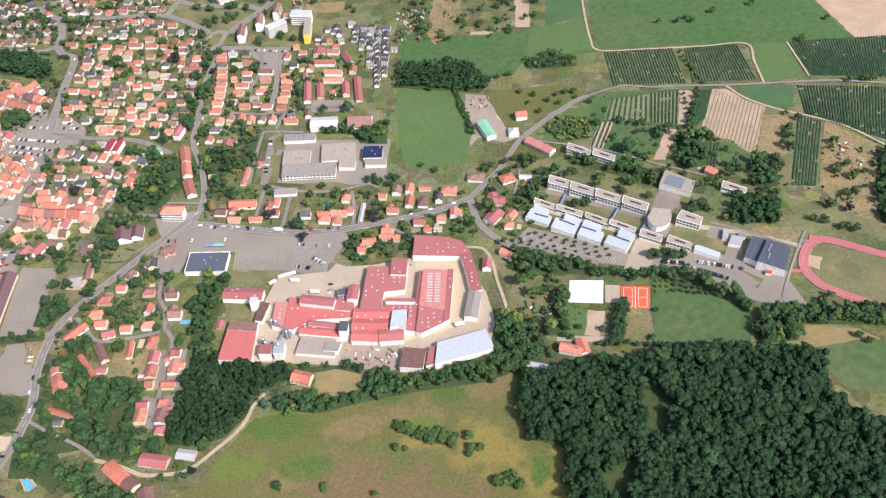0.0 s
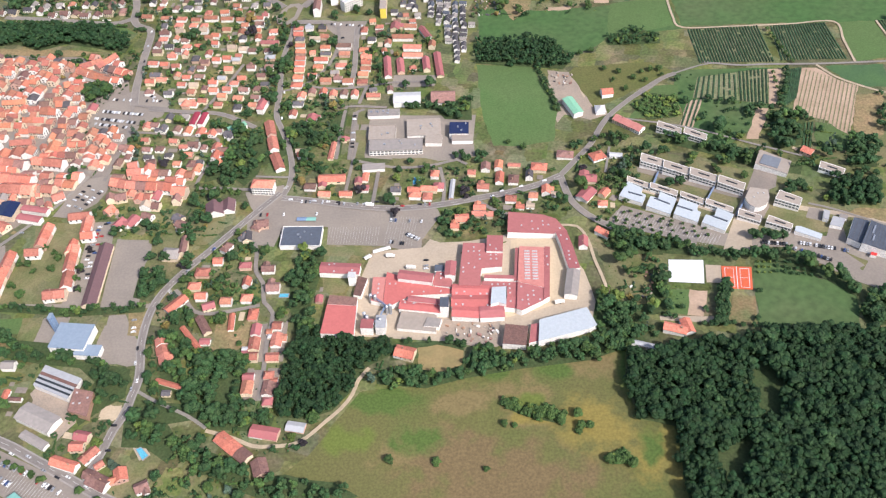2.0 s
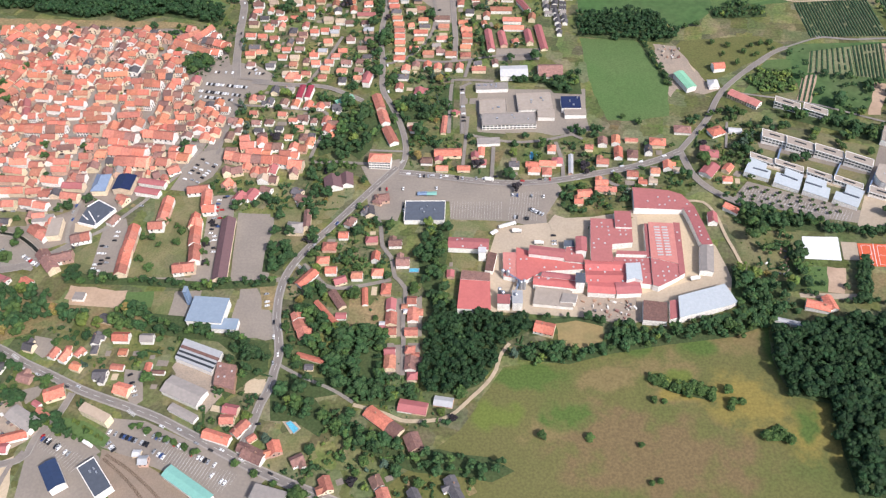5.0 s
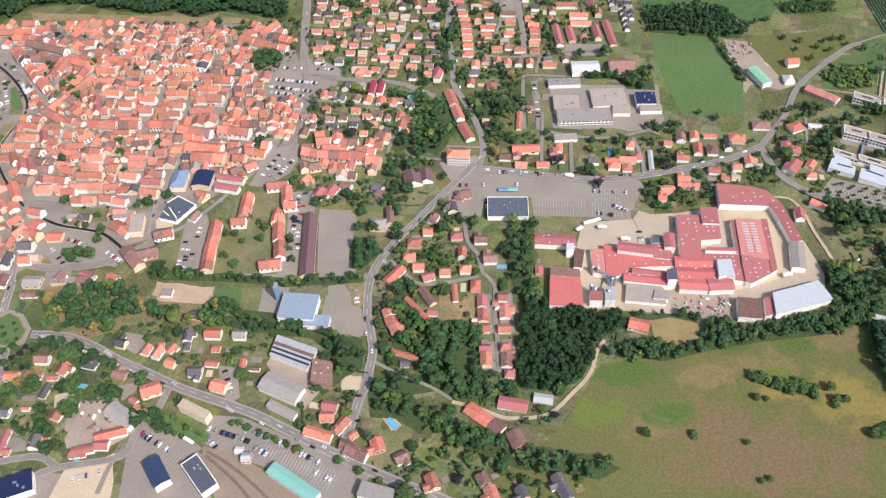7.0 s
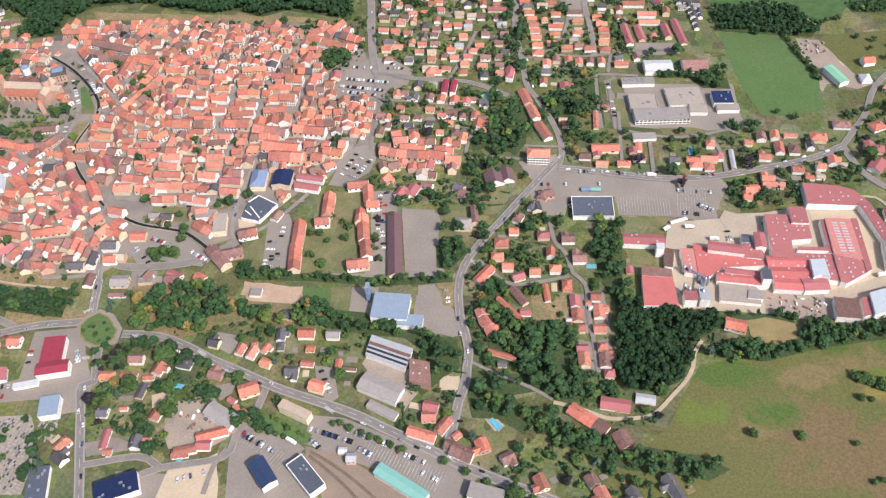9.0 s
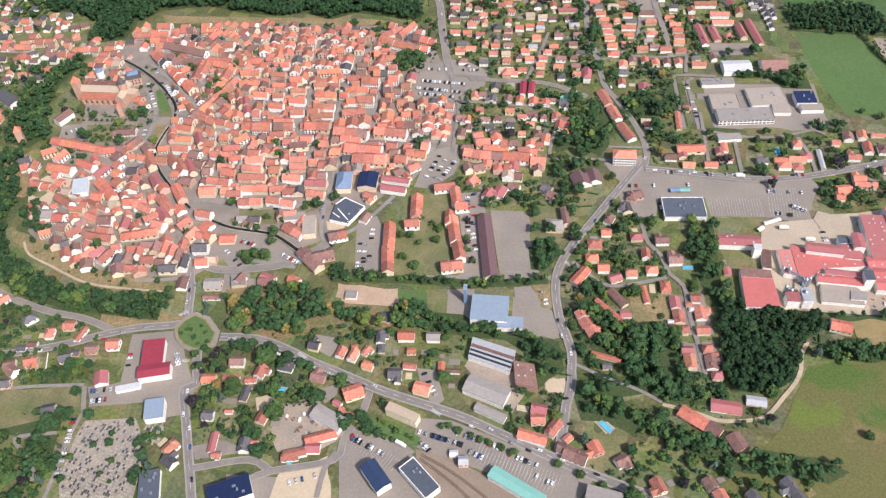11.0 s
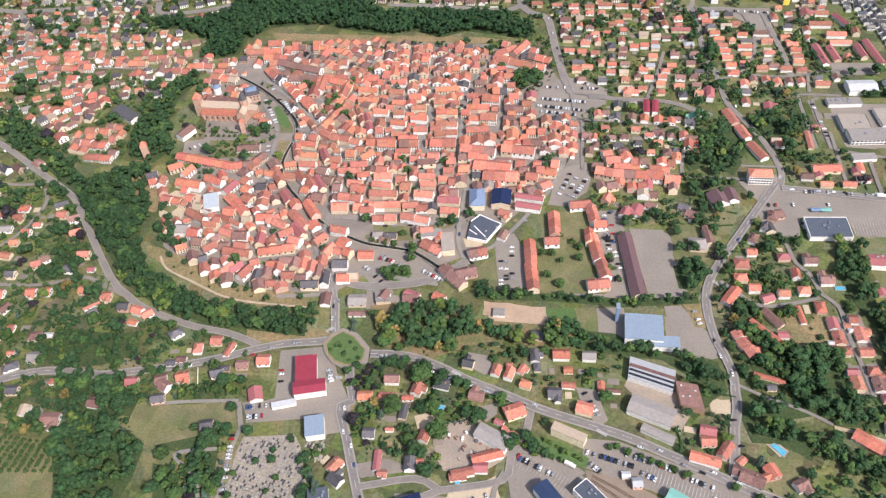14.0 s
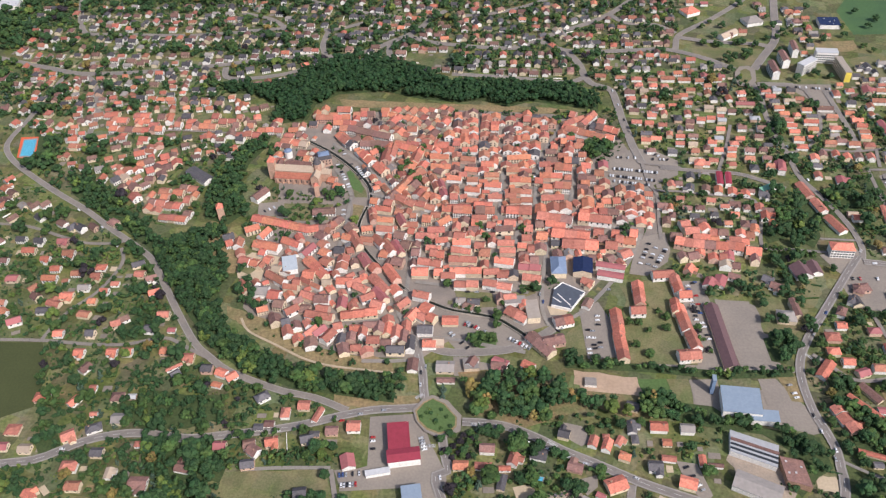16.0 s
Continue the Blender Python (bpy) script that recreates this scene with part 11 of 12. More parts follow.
homes('slate', [(-183.6, 1039.4, 178, 10.0, 8.0), (-168.9, 1070.1, 178, 11.0, 9.0), (-138.6, 981.4, 89, 10.0, 8.0), (-129.9, 975.2, 179, 10.0, 8.0), (-123.0, 969.1, 89, 10.0, 8.0), (-149.1, 961.1, 179, 10.0, 8.0), (-140.2, 950.4, 179, 10.0, 8.0), (-207.1, 1109.2, 179, 10.0, 8.0)])
homes('grey', [(-108.2, 990.7, 178, 10.0, 8.0), (-236.4, 1109.9, 179, 12.0, 9.0)])
homes('rust', [(-262.4, 1080.5, 178, 12.0, 9.0), (-318.0, 1172.6, 178, 12.0, 9.0)])
homes('maroon', [(-318.6, 1149.2, 179, 12.0, 9.0), (-297.8, 1170.5, 179, 12.0, 9.0)])

# grounds of the flats and the sports hall
parcel('flats_lawn', 'lawn', [(-483.9, 591.1), (-435.3, 589.7), (-432.7, 562.9), (-440.3, 548.4), (-436.2, 499.7), (-443.4, 485.4), (-481.8, 487.5), (-484.7, 507.5), (-483, 549.6), (-478, 564.2)])
parcel('car_park', 'asphalt', [(-429.9, 589.5), (-405.8, 588.8), (-401.4, 558.4), (-402.3, 484.5), (-426.7, 485), (-423.6, 519.7), (-425.8, 548.1)])
cars(3, 0.7, 90, (-412.7, 589), (-410, 577.4))
cars(8, 0.6, 90, (-416.3, 551.4), (-411.8, 512.6))
parcel('barracks_yard', 'asphalt', [(-397.9, 565.7), (-373, 562.8), (-363, 558), (-360.9, 546.3), (-357.3, 486.2), (-358.8, 481.1), (-390.7, 481.7), (-393.8, 512.2)])
parcel('service_lane', 'asphalt', [(-490.7, 487), (-422.7, 485.6), (-357.4, 480.4), (-346.8, 484.7), (-347.4, 478.9), (-490.6, 481.8)])
parcel('sports_ground', 'soil', [(-530.5, 471.8), (-479.6, 472), (-476.3, 450.8), (-502.3, 442.8), (-526.9, 453.6)])
parcel('forecourt', 'asphalt', [(-436.8, 469.9), (-413.6, 470.7), (-413.5, 430.7), (-435.7, 435.8)])
parcel('forecourt', 'asphalt', [(-379.9, 471.3), (-365.4, 472.3), (-348.6, 441.4), (-341.9, 419.2), (-373.8, 418.6), (-365.8, 435.8), (-378.2, 444.3)])
parcel('dry_lawn', 'dry', [(-363.4, 473.5), (-347.8, 475.7), (-347, 447.4), (-358.1, 448.8)])
parcel('lawn', 'lawn', [(-361.2, 566.9), (-319.6, 574.7), (-324.8, 531.2), (-345.8, 513.8), (-362.8, 523.8)])
parcel('lawn', 'lawn', [(-455.7, 470.3), (-437.8, 471.2), (-436.7, 434), (-452.5, 443.2)])
cars(9, 0.5, 90, (-493.6, 591.4), (-492.1, 500.9))
cars(9, 0.5, 90, (-506.6, 550.2), (-507.2, 501.3))
cars(9, 0.5, 90, (-516.5, 536), (-516.9, 494.8))
parcel('car_park', 'asphalt', [(-522.4, 550.6), (-504.4, 561.2), (-494.1, 535.5), (-489.4, 494.2), (-519.3, 491.6)])

# yards by the workshops
parcel('workshop_yard', 'dirt', [(-418.6, 392.4), (-385, 389.3), (-376, 362.9), (-386.7, 345.5), (-392.8, 355.5), (-417.8, 368.6)])
parcel('car_lot', 'asphalt', [(-460.1, 389.2), (-444.7, 386.8), (-437.9, 359.6), (-444.8, 352.6), (-455.8, 369)])
cars(7, 0.7, 90, (-454.5, 384.8), (-442.3, 357.6))
parcel('garden_path', 'sand', [(-585.9, 362.8), (-571.5, 365.2), (-563.2, 353.9), (-571.9, 347.4), (-582.6, 351.1)])
parcel('drive', 'asphalt', [(-538.6, 370.1), (-521.2, 375.1), (-522, 364.7), (-530.4, 357.1)])
parcel('forecourt', 'paving', [(-627, 321.2), (-602, 325.7), (-583.1, 316.1), (-622.2, 309.5)])
clear([(-627, 321.2), (-602, 325.7), (-583.1, 316.1), (-622.2, 309.5)])
tree_line('round', 0.5, 7, [(-433.6, 335.9), (-402.2, 320), (-387.9, 312.9)])
tree_line('dark', 0.8, 4, [(-500.3, 343.4), (-493, 332.6), (-487.2, 328.7)])
tree_line('light', 0.4, 7, [(-486.4, 341.3), (-473.9, 333.4), (-460.8, 325.2)])

# school quarter by the long shed
parcel('dry_bank', 'dry', [(-796.1, 918.3), (-723.7, 910.9), (-617.7, 903.2), (-541.6, 896), (-500.9, 889.2), (-542.2, 882), (-617.6, 889), (-722.4, 896.4), (-786.5, 900.9)])
parcel('car_park', 'asphalt', [(-422.5, 589.8), (-406.8, 590), (-407, 565.9), (-415.9, 490.5), (-423.5, 490.4), (-423.2, 554.7)])
cars(14, 0.6, 90, (-419.2, 584.5), (-418.8, 516.6))
parcel('crossing', 'asphalt', [(-285.9, 627.6), (-248.1, 637.8), (-242.6, 613.5), (-267.7, 591.4), (-276.5, 605.2)])
trees('dark', 0.95, [(-331.7, 608.3), (-333.4, 616.3), (-327.1, 585.1), (-331.9, 576), (-336.3, 568.5), (-299.3, 641.3), (-286.5, 658.4), (-307.4, 641.2), (-356.7, 557.4), (-344.4, 536.3), (-346.2, 519.3), (-344, 512.7), (-346.4, 499.6), (-353.7, 493.1), (-339, 506.2), (-322.1, 526.4), (-322.2, 536.6), (-324, 557.7), (-280.8, 603.3), (-362.7, 575.7), (-356.7, 536.1)])
trees('light', 1.2, [(-296.8, 671.5), (-295.1, 665.4)])
trees('plum', 0.8, [(-419.4, 550.8), (-420.3, 522.9), (-416.8, 499.8), (-327, 526.3), (-318.7, 618)])
garden(1, [(-340.2, 624.7), (-313.4, 625), (-290, 613), (-308, 567), (-343.5, 566.6)])

# allotments by the wood
clear([(-109.9, 429.3), (-93.1, 432.0), (-71.2, 424.9), (-73.4, 406.9), (-91.4, 399.0), (-107.2, 404.1)])
clear([(-330.6, 343.8), (-309.4, 341.4), (-301.5, 318.5), (-316.1, 307.8), (-326.8, 318.9)])
parcel('pool_terrace', 'concrete', [(-325.2, 339.4), (-317.4, 341.6), (-308.5, 331.4), (-315.4, 325.5)])
parcel('allotments', 'dry', [(-283.7, 467.2), (-270.6, 469.5), (-269.6, 451.5), (-264.8, 451.4), (-253, 471.1), (-252.6, 432), (-281.7, 426.6)])
parcel('garden_lawn', 'grass', [(-271.4, 406.4), (-253.9, 409.5), (-255.5, 364.3), (-269.5, 368.6)])
clear([(-270.5, 403), (-254.9, 406.2), (-256.3, 369.5), (-268.7, 372.7)])
garden(0.5, [(-283.7, 467.2), (-270.6, 469.5), (-269.6, 451.5), (-264.8, 451.4), (-253, 471.1), (-252.6, 432), (-281.7, 426.6)])
parcel('front_yards', 'paving', [(-250.3, 457.3), (-238.7, 458.9), (-236.2, 418.4), (-250.1, 417.4)])
parcel('front_yards', 'paving', [(-232, 460.1), (-221.3, 461.1), (-220.5, 418.1), (-232.5, 417.2)])
parcel('front_yards', 'paving', [(-249.3, 410), (-237.4, 409.9), (-236.5, 379.7), (-248.1, 379.9)])
parcel('front_yards', 'paving', [(-231.8, 411.5), (-221.7, 411.3), (-221.1, 384.9), (-232, 382.3)])
clear([(-282.7, 466), (-271, 468.3), (-270.1, 450.3), (-263.8, 450.2), (-254, 468.6), (-253.6, 433.2), (-280.8, 427.7)])
parcel('pool_lawn', 'lawn', [(-318.8, 327.7), (-297.1, 341.1), (-294.3, 334.7), (-313.7, 310.3), (-321.5, 299.8), (-325.1, 305.8)])
clear([(-318.8, 327.7), (-297.1, 341.1), (-294.3, 334.7), (-313.7, 310.3), (-321.5, 299.8), (-325.1, 305.8)])
wood('belt', 1, 6, [(-313.7, 450.4), (-307, 451.5), (-298.1, 439.8), (-293, 427.9), (-295.6, 416.4), (-300.2, 416.4), (-306.3, 431.1)])
road(3.35, 'street', [(-1136.7, 843.9), (-1087.9, 836.3), (-1048.3, 843.3), (-993.7, 847.9), (-936.8, 843.9), (-880.2, 837.5), (-849.8, 839.8)])
road(5.74, 'street', [(-1090.2, 838.7), (-1096.4, 882.8), (-1113.6, 930), (-1132, 965.8), (-1151.3, 982.3)])

# abbey close
hall('abbey_house', -853.2, 715.8, 57.5, 19.5, 10.2, 7.5, 'gable', 'brown', 'white', 'long white house with brown roof', 0)
parcel('car_park', 'asphalt', [(-853.4, 706.8), (-826.3, 709.7), (-821.7, 686.9), (-849.7, 682.2)])
cars(7, 0.6, 90, (-844.9, 691.4), (-829.3, 702.2))
trees('dark', 0.95, [(-881.5, 732.9), (-873.6, 727.7), (-875.1, 721.8), (-880.9, 718.1), (-871.8, 704.3), (-863.4, 696.5), (-864.4, 687.1), (-875.7, 700.6), (-882.3, 710.4), (-883.3, 697.1), (-887.5, 721.3)])
trees('round', 0.6, [(-817.1, 690.3), (-808, 685.4), (-803, 694.5), (-793.5, 680.3), (-789, 686.6), (-808.8, 698.5), (-809.8, 678.1), (-793.8, 694.2), (-782.5, 684.6), (-817.4, 674.7), (-883.6, 751.2), (-878.6, 756.1), (-890.3, 741.2)])
parcel('abbey_garden', 'lawn', [(-824.8, 703.9), (-780.6, 704.4), (-773.6, 678.1), (-814.5, 677.5)])
trees('light', 0.9, [(-745.2, 672.5), (-744.7, 676.1)])

# woods and belts of trees
wood('belt', 0.85, 5.5, [(-293.5, 428.0), (-250.5, 425.0), (-251.8, 409.2), (-273.7, 406.7), (-281.0, 372.0), (-289.7, 387.9)])
wood('belt', 0.85, 5.5, [(-258.5, 401.0), (-247.2, 414.7), (-250.4, 366.5), (-261.9, 364.1)])
wood('belt', 0.85, 5.5, [(-290.3, 367.0), (-219.6, 366.1), (-222.8, 351.1), (-268.7, 354.1)])
wood('forest', 1.25, 6, [(-950.4, 956.2), (-912.2, 952.9), (-875.4, 955.2), (-850.6, 983.9), (-824.8, 1013.6), (-779.4, 1019), (-732.8, 1012.1), (-701.1, 993.5), (-677.4, 971.2), (-654.5, 949.6), (-582.4, 948.7), (-511.1, 945), (-471.8, 909.6), (-475.3, 886.4), (-513.9, 899.6), (-554.9, 910.4), (-583, 897.7), (-617.9, 913.7), (-652.9, 908.8), (-695.9, 918.6), (-740.5, 936.8), (-797.6, 929.2), (-823, 906.6), (-827.9, 871.7), (-857.5, 861.9), (-869.9, 872), (-864.9, 900.4), (-907.3, 930.4), (-945.2, 935)])
wood('belt', 1.15, 6.5, [(-944.7, 632.9), (-917.4, 650.7), (-884.1, 667.2), (-869.3, 633.4), (-862.3, 599.9), (-862.9, 570.5), (-853.7, 542.0), (-840.0, 520.7), (-822.8, 505.1), (-779.9, 478.7), (-736.0, 466.8), (-683.6, 462.8), (-683.0, 440.6), (-729.9, 448.0), (-769.5, 454.5), (-811.9, 469.9), (-845.0, 492.7), (-882.7, 536.6), (-913.2, 581.7)])
wood('belt', 1, 6, [(-914.8, 737.3), (-903.4, 769), (-893.5, 811.6), (-865.1, 837.4), (-866.6, 811.5), (-879.7, 779.9), (-881.7, 737.3), (-861, 695.5), (-877.8, 670.9), (-906.2, 680.1)])
wood('belt', 1.2, 9, [(-1089.8, 769.3), (-1031.8, 737.2), (-964.9, 668.6), (-931.3, 637.3), (-950.6, 632.8), (-1003, 673.1), (-1064.8, 721.7)])
wood('belt', 1.2, 9, [(-1167.5, 857.8), (-1131.2, 838.9), (-1103.2, 769.3), (-1123.4, 769.3)])
wood('belt', 1.05, 9, [(-971.2, 632.7), (-943.4, 628.5), (-915.3, 583.2), (-927.3, 567.5), (-951.2, 607.3)])
wood('park', 1.35, 8, [(-631.1, 474.3), (-607, 477.9), (-563.9, 469.3), (-536.1, 457.6), (-485.5, 452.6), (-454.2, 446.2), (-456.8, 429.1), (-497.1, 430.5), (-518.9, 440.3), (-547.2, 428.4), (-574.8, 417.8), (-602, 426.1), (-615.8, 429.8), (-621.8, 450)])
wood('belt', 0.8, 6, [(-538.2, 500.2), (-518.6, 488.8), (-467.1, 485.9), (-411.3, 480), (-349.9, 482.2), (-349.7, 474.3), (-413.1, 470.7), (-468.3, 477.1), (-539.4, 480.9)])
wood('belt', 1.05, 8.5, [(-454.2, 446.2), (-423.1, 442.2), (-407.9, 428.4), (-383.2, 420.7), (-349.9, 414.9), (-341.1, 400.4), (-356.8, 389.8), (-371.1, 399.7), (-388.9, 415.2), (-422.9, 419.9), (-454.9, 427.4)])
wood('belt', 1.2, 9, [(-369.2, 415.6), (-346, 413.4), (-343.4, 385.1), (-356, 377.4), (-373.3, 359.2), (-378.8, 369.6)])
wood('belt', 1.2, 9, [(-333.9, 676.2), (-289.5, 718.1), (-271.5, 699.3), (-277.3, 654.5), (-288.5, 637.5), (-305.8, 654.4), (-330.3, 644)])
wood('belt', 1.2, 9, [(-256.3, 723), (-224.3, 742.6), (-214.5, 718.2), (-212, 699.4), (-240.2, 690.1)])
wood('belt', 1.2, 9, [(-365.1, 517.3), (-341.6, 524.4), (-339.4, 504.6), (-353, 488.4), (-364.1, 491.4)])
wood('forest', 1, 6, [(-215.9, 435.5), (-196.1, 449.6), (-177.7, 442.7), (-155.2, 433.4), (-130.9, 441.3), (-131, 422.5), (-152.2, 410.3), (-160, 389.5), (-175.3, 369.5), (-193.4, 362.5), (-215.1, 363.8), (-220.4, 390.3), (-214.8, 412.4)])
wood('belt', 0.9, 6, [(-142.5, 404.6), (-102.4, 409.5), (-70.8, 414.3), (-59.3, 426.4), (-29.5, 418.2), (-10.7, 421.8), (27.8, 432.2), (71.2, 436.1), (68, 421.9), (30.1, 409.2), (-23.8, 404.5), (-69.6, 397.5), (-102.2, 388.6), (-141.6, 393.6)])
wood('belt', 0.8, 6, [(-131.8, 434.2), (-99, 435.9), (-71.4, 435.1), (-71.2, 424), (-106.3, 419.2), (-131.8, 416.8)])
parcel('clearing', 'grass', [(152.1, 402.1), (164.6, 390.1), (170.4, 360.9), (153.9, 339.9), (146.2, 362.8)])
clear([(152.1, 402.1), (164.6, 390.1), (170.4, 360.9), (153.9, 339.9), (146.2, 362.8)])
parcel('clearing', 'dry', [(105.3, 324.3), (131.5, 324.8), (131.6, 311.0), (122.1, 298.2), (110.1, 296.7)])
clear([(105.3, 324.3), (131.5, 324.8), (131.6, 311.0), (122.1, 298.2), (110.1, 296.7)])
wood('forest', 1.3, 6.2, [(61.4, 410.5), (77.9, 412.6), (124.8, 417.5), (187.9, 423.5), (234.9, 419), (249.2, 416.6), (277.4, 414.4), (291.7, 403.3), (287.5, 374.5), (294.1, 348.4), (317.2, 336.6), (341.7, 326), (309.9, 251.3), (84.1, 269.1), (83.9, 302.3), (86.8, 343.9), (62.3, 352), (56.5, 382.3)])
wood('belt', 1, 6, [(266.2, 460.7), (287.3, 457), (323.4, 454.9), (361.5, 449.2), (392.7, 445.2), (385.2, 427.8), (354.8, 432.3), (292.1, 440.5), (282.6, 424.9), (251, 423.7), (251.5, 441.4)])
wood('belt', 1.2, 9, [(184.1, 521.8), (211.5, 511.2), (243.4, 483.4), (256.5, 462.5), (254, 453.4), (236.3, 474.5), (207.8, 494.6), (180.7, 504.9)])
wood('forest', 0.9, 5.5, [(-49.7, 886.8), (19.2, 886.8), (45.8, 872.2), (60.3, 833.4), (49.5, 817.9), (17.2, 826.6), (-49, 842.8)])
wood('belt', 0.6, 4, [(17.1, 825.5), (22.4, 824.6), (40.2, 740.4), (35.2, 739.1)])
wood('scrub', 0.7, 5, [(112.6, 741.8), (139.1, 758), (165.2, 747.9), (158.4, 713.7), (127.3, 712.2)])
wood('belt', 1.2, 9, [(246.3, 703.4), (284.1, 699.1), (268.2, 651.2), (239.8, 648.5)])
wood('belt', 1.2, 9, [(307.2, 651.6), (333.4, 652.4), (323.9, 610.2), (299.2, 613.6)])
wood('forest', 0.9, 6, [(279.4, 599.8), (320.6, 592.5), (305.4, 559.8), (266, 565.1)])
wood('belt', 1.05, 8.5, [(133.3, 690), (178.9, 667.5), (219.5, 649.9), (257.7, 619.6), (252.2, 607.9), (210.4, 626.9), (175.9, 649.9), (131.6, 677.1)])
wood('belt', 0.9, 6, [(439.4, 656.9), (472.4, 629.6), (428.8, 529), (397.4, 550.2), (410.7, 600.3)])
wood('belt', 0.6, 5, [(103.5, 873.8), (142.6, 891.2), (166.4, 867.3), (164.3, 851.7), (105.4, 858.6)])
wood('belt', 1.05, 8.5, [(63.2, 552.5), (110.1, 531.8), (132.5, 528.8), (128.2, 516.7), (98.8, 522.6), (62, 537.9)])
wood('belt', 1.05, 8.5, [(96, 498.8), (105.7, 497.6), (100, 453.2), (88, 451.5), (62.2, 454.4), (63, 463.6), (87, 464.1)])
wood('belt', 0.9, 6, [(44.8, 478.3), (64.3, 451.1), (78.1, 425.7), (58.7, 416.2), (41.3, 429.5), (38.3, 453.8)])
wood('belt', 0.8, 6, [(-131.2, 767.1), (-56.7, 773.2), (-56.6, 734.9), (-85.9, 738.9), (-95.5, 757.5), (-128.9, 758.9)])
wood('belt', 0.7, 8, [(-212.9, 732), (-192.6, 771.4), (-194.8, 679.8), (-210.9, 708)])
wood('belt', 0.8, 9, [(-291.3, 720.1), (-255.2, 728.5), (-243.9, 690.4), (-273.1, 668.8), (-287.6, 673.7)])
wood('belt', 1.05, 8.5, [(-218.2, 543.4), (-197.5, 542.9), (-199.4, 511.5), (-204.3, 472.1), (-196.1, 450.2), (-210.9, 441.4), (-221.3, 472.4), (-227.1, 512)])
wood('belt', 0.7, 8, [(-90.2, 588.7), (-76.2, 576.6), (-82.4, 554.4), (-93.6, 566)])
wood('belt', 1.2, 9, [(55.3, 566.4), (109, 532), (108.3, 518.3), (68.5, 525.6), (54.9, 546.7)])
wood('belt', 1.2, 9, [(47, 484.1), (62.4, 473.3), (81.4, 447.1), (80.2, 432.5), (42.9, 438.2)])
wood('belt', 1.2, 9, [(-321.6, 380.8), (-290.1, 377.7), (-272.2, 364.5), (-254.6, 364.3), (-235, 358.9), (-254.7, 356.6), (-276.6, 364.5), (-302.9, 359.7), (-289.3, 342), (-295.3, 325.1), (-315.1, 338.8), (-334.5, 340), (-338.5, 365.2)])
wood('belt', 1.05, 8.5, [(-276.4, 339.4), (-237.5, 323.6), (-230.5, 310.5), (-205.4, 314.9), (-189.2, 310.2), (-168.9, 307.7), (-149.9, 296.3), (-167.1, 287.6), (-190.8, 292.2), (-223, 296), (-239.1, 302.4), (-263.7, 315.4), (-276.2, 315.5)])
wood('belt', 1.2, 9, [(-286.3, 419.1), (-252.8, 424.4), (-248.9, 385.2), (-252.4, 364.2), (-272.2, 361.9), (-296.4, 364.7), (-297.2, 391.3)])
wood('belt', 1.05, 9, [(-322.2, 487.2), (-306.8, 474), (-310.3, 437), (-301.7, 391.3), (-317.4, 386.1), (-324.6, 437.3)])
wood('belt', 1.2, 7, [(-866.3, 344.2), (-846.6, 359.6), (-818.3, 349.4), (-791.8, 330.7), (-793.6, 307.1), (-800.3, 284.6), (-842.3, 284.2), (-857.3, 316)])
wood('belt', 1.05, 8.5, [(-785.2, 335.6), (-737.4, 348.2), (-732.5, 335.8), (-766.3, 330.8)])
wood('belt', 1.05, 9, [(-781.2, 321.2), (-766.9, 316.5), (-756.5, 292.9), (-771, 284.8)])
wood('belt', 1.05, 9, [(-754.2, 336.8), (-734.3, 344.1), (-732.1, 317.3), (-734.9, 294.2), (-750.3, 289.9)])
wood('belt', 1.2, 9, [(-887.8, 409.8), (-837.7, 404), (-807.4, 381.9), (-810.4, 360.7), (-836.6, 371.1), (-877.7, 381.8)])
wood('belt', 0.8, 9, [(-919.1, 432.5), (-891, 451.1), (-859.9, 445.6), (-826, 446.2), (-822.7, 422.8), (-850.2, 410.9), (-887.6, 410.1), (-905.6, 421.1)])
wood('belt', 0.7, 8, [(-945.5, 515.7), (-928, 552.2), (-907.2, 537.7), (-914.3, 509.2), (-936.7, 505.4)])
wood('belt', 1.05, 9, [(-972.6, 397.1), (-958.3, 408.6), (-946, 389.6), (-961.2, 381.2)])
wood('belt', 1.05, 9, [(-882.4, 393.7), (-846.4, 397.2), (-825.9, 389.5), (-814.8, 363.9), (-845.5, 347.4), (-874, 367.6)])

# single trees
tree_line('round', 0.55, 26, [(-644.1, 964.1), (-578.7, 958.9), (-511.1, 948.2), (-490, 946.5)])
tree_line('round', 0.45, 7, [(-847.6, 673), (-819, 663.9), (-788.1, 656)])
tree_line('round', 0.4, 12, [(-843.9, 713.2), (-772.7, 711.4)])
tree_line('round', 0.55, 7, [(-335.1, 638), (-292, 627.5)])
tree_line('round', 0.55, 7, [(-334.1, 630.5), (-292.9, 624.2)])
tree_line('round', 0.55, 6, [(-439.4, 335.3), (-412, 325.4), (-398.4, 319.6), (-384.9, 313.4)])
tree_line('round', 0.6, 5, [(-354.5, 303), (-316.2, 282.8), (-291.7, 274.1)])
tree_line('cypress', 1, 11, [(-483.6, 441), (-468.1, 434.4)])
trees('plum', 0.55, [(-639.3, 393.5), (-632, 397.4), (-626.3, 401.8), (-624.3, 408.3), (-617.5, 404.7), (-627.3, 391.2), (-620.2, 388.2), (-632.4, 386.9)])
trees('plum', 1.2, [(-170.7, 622.8), (-133.2, 589.8)])
trees('round', 0.5, [(-166.1, 630.9)])
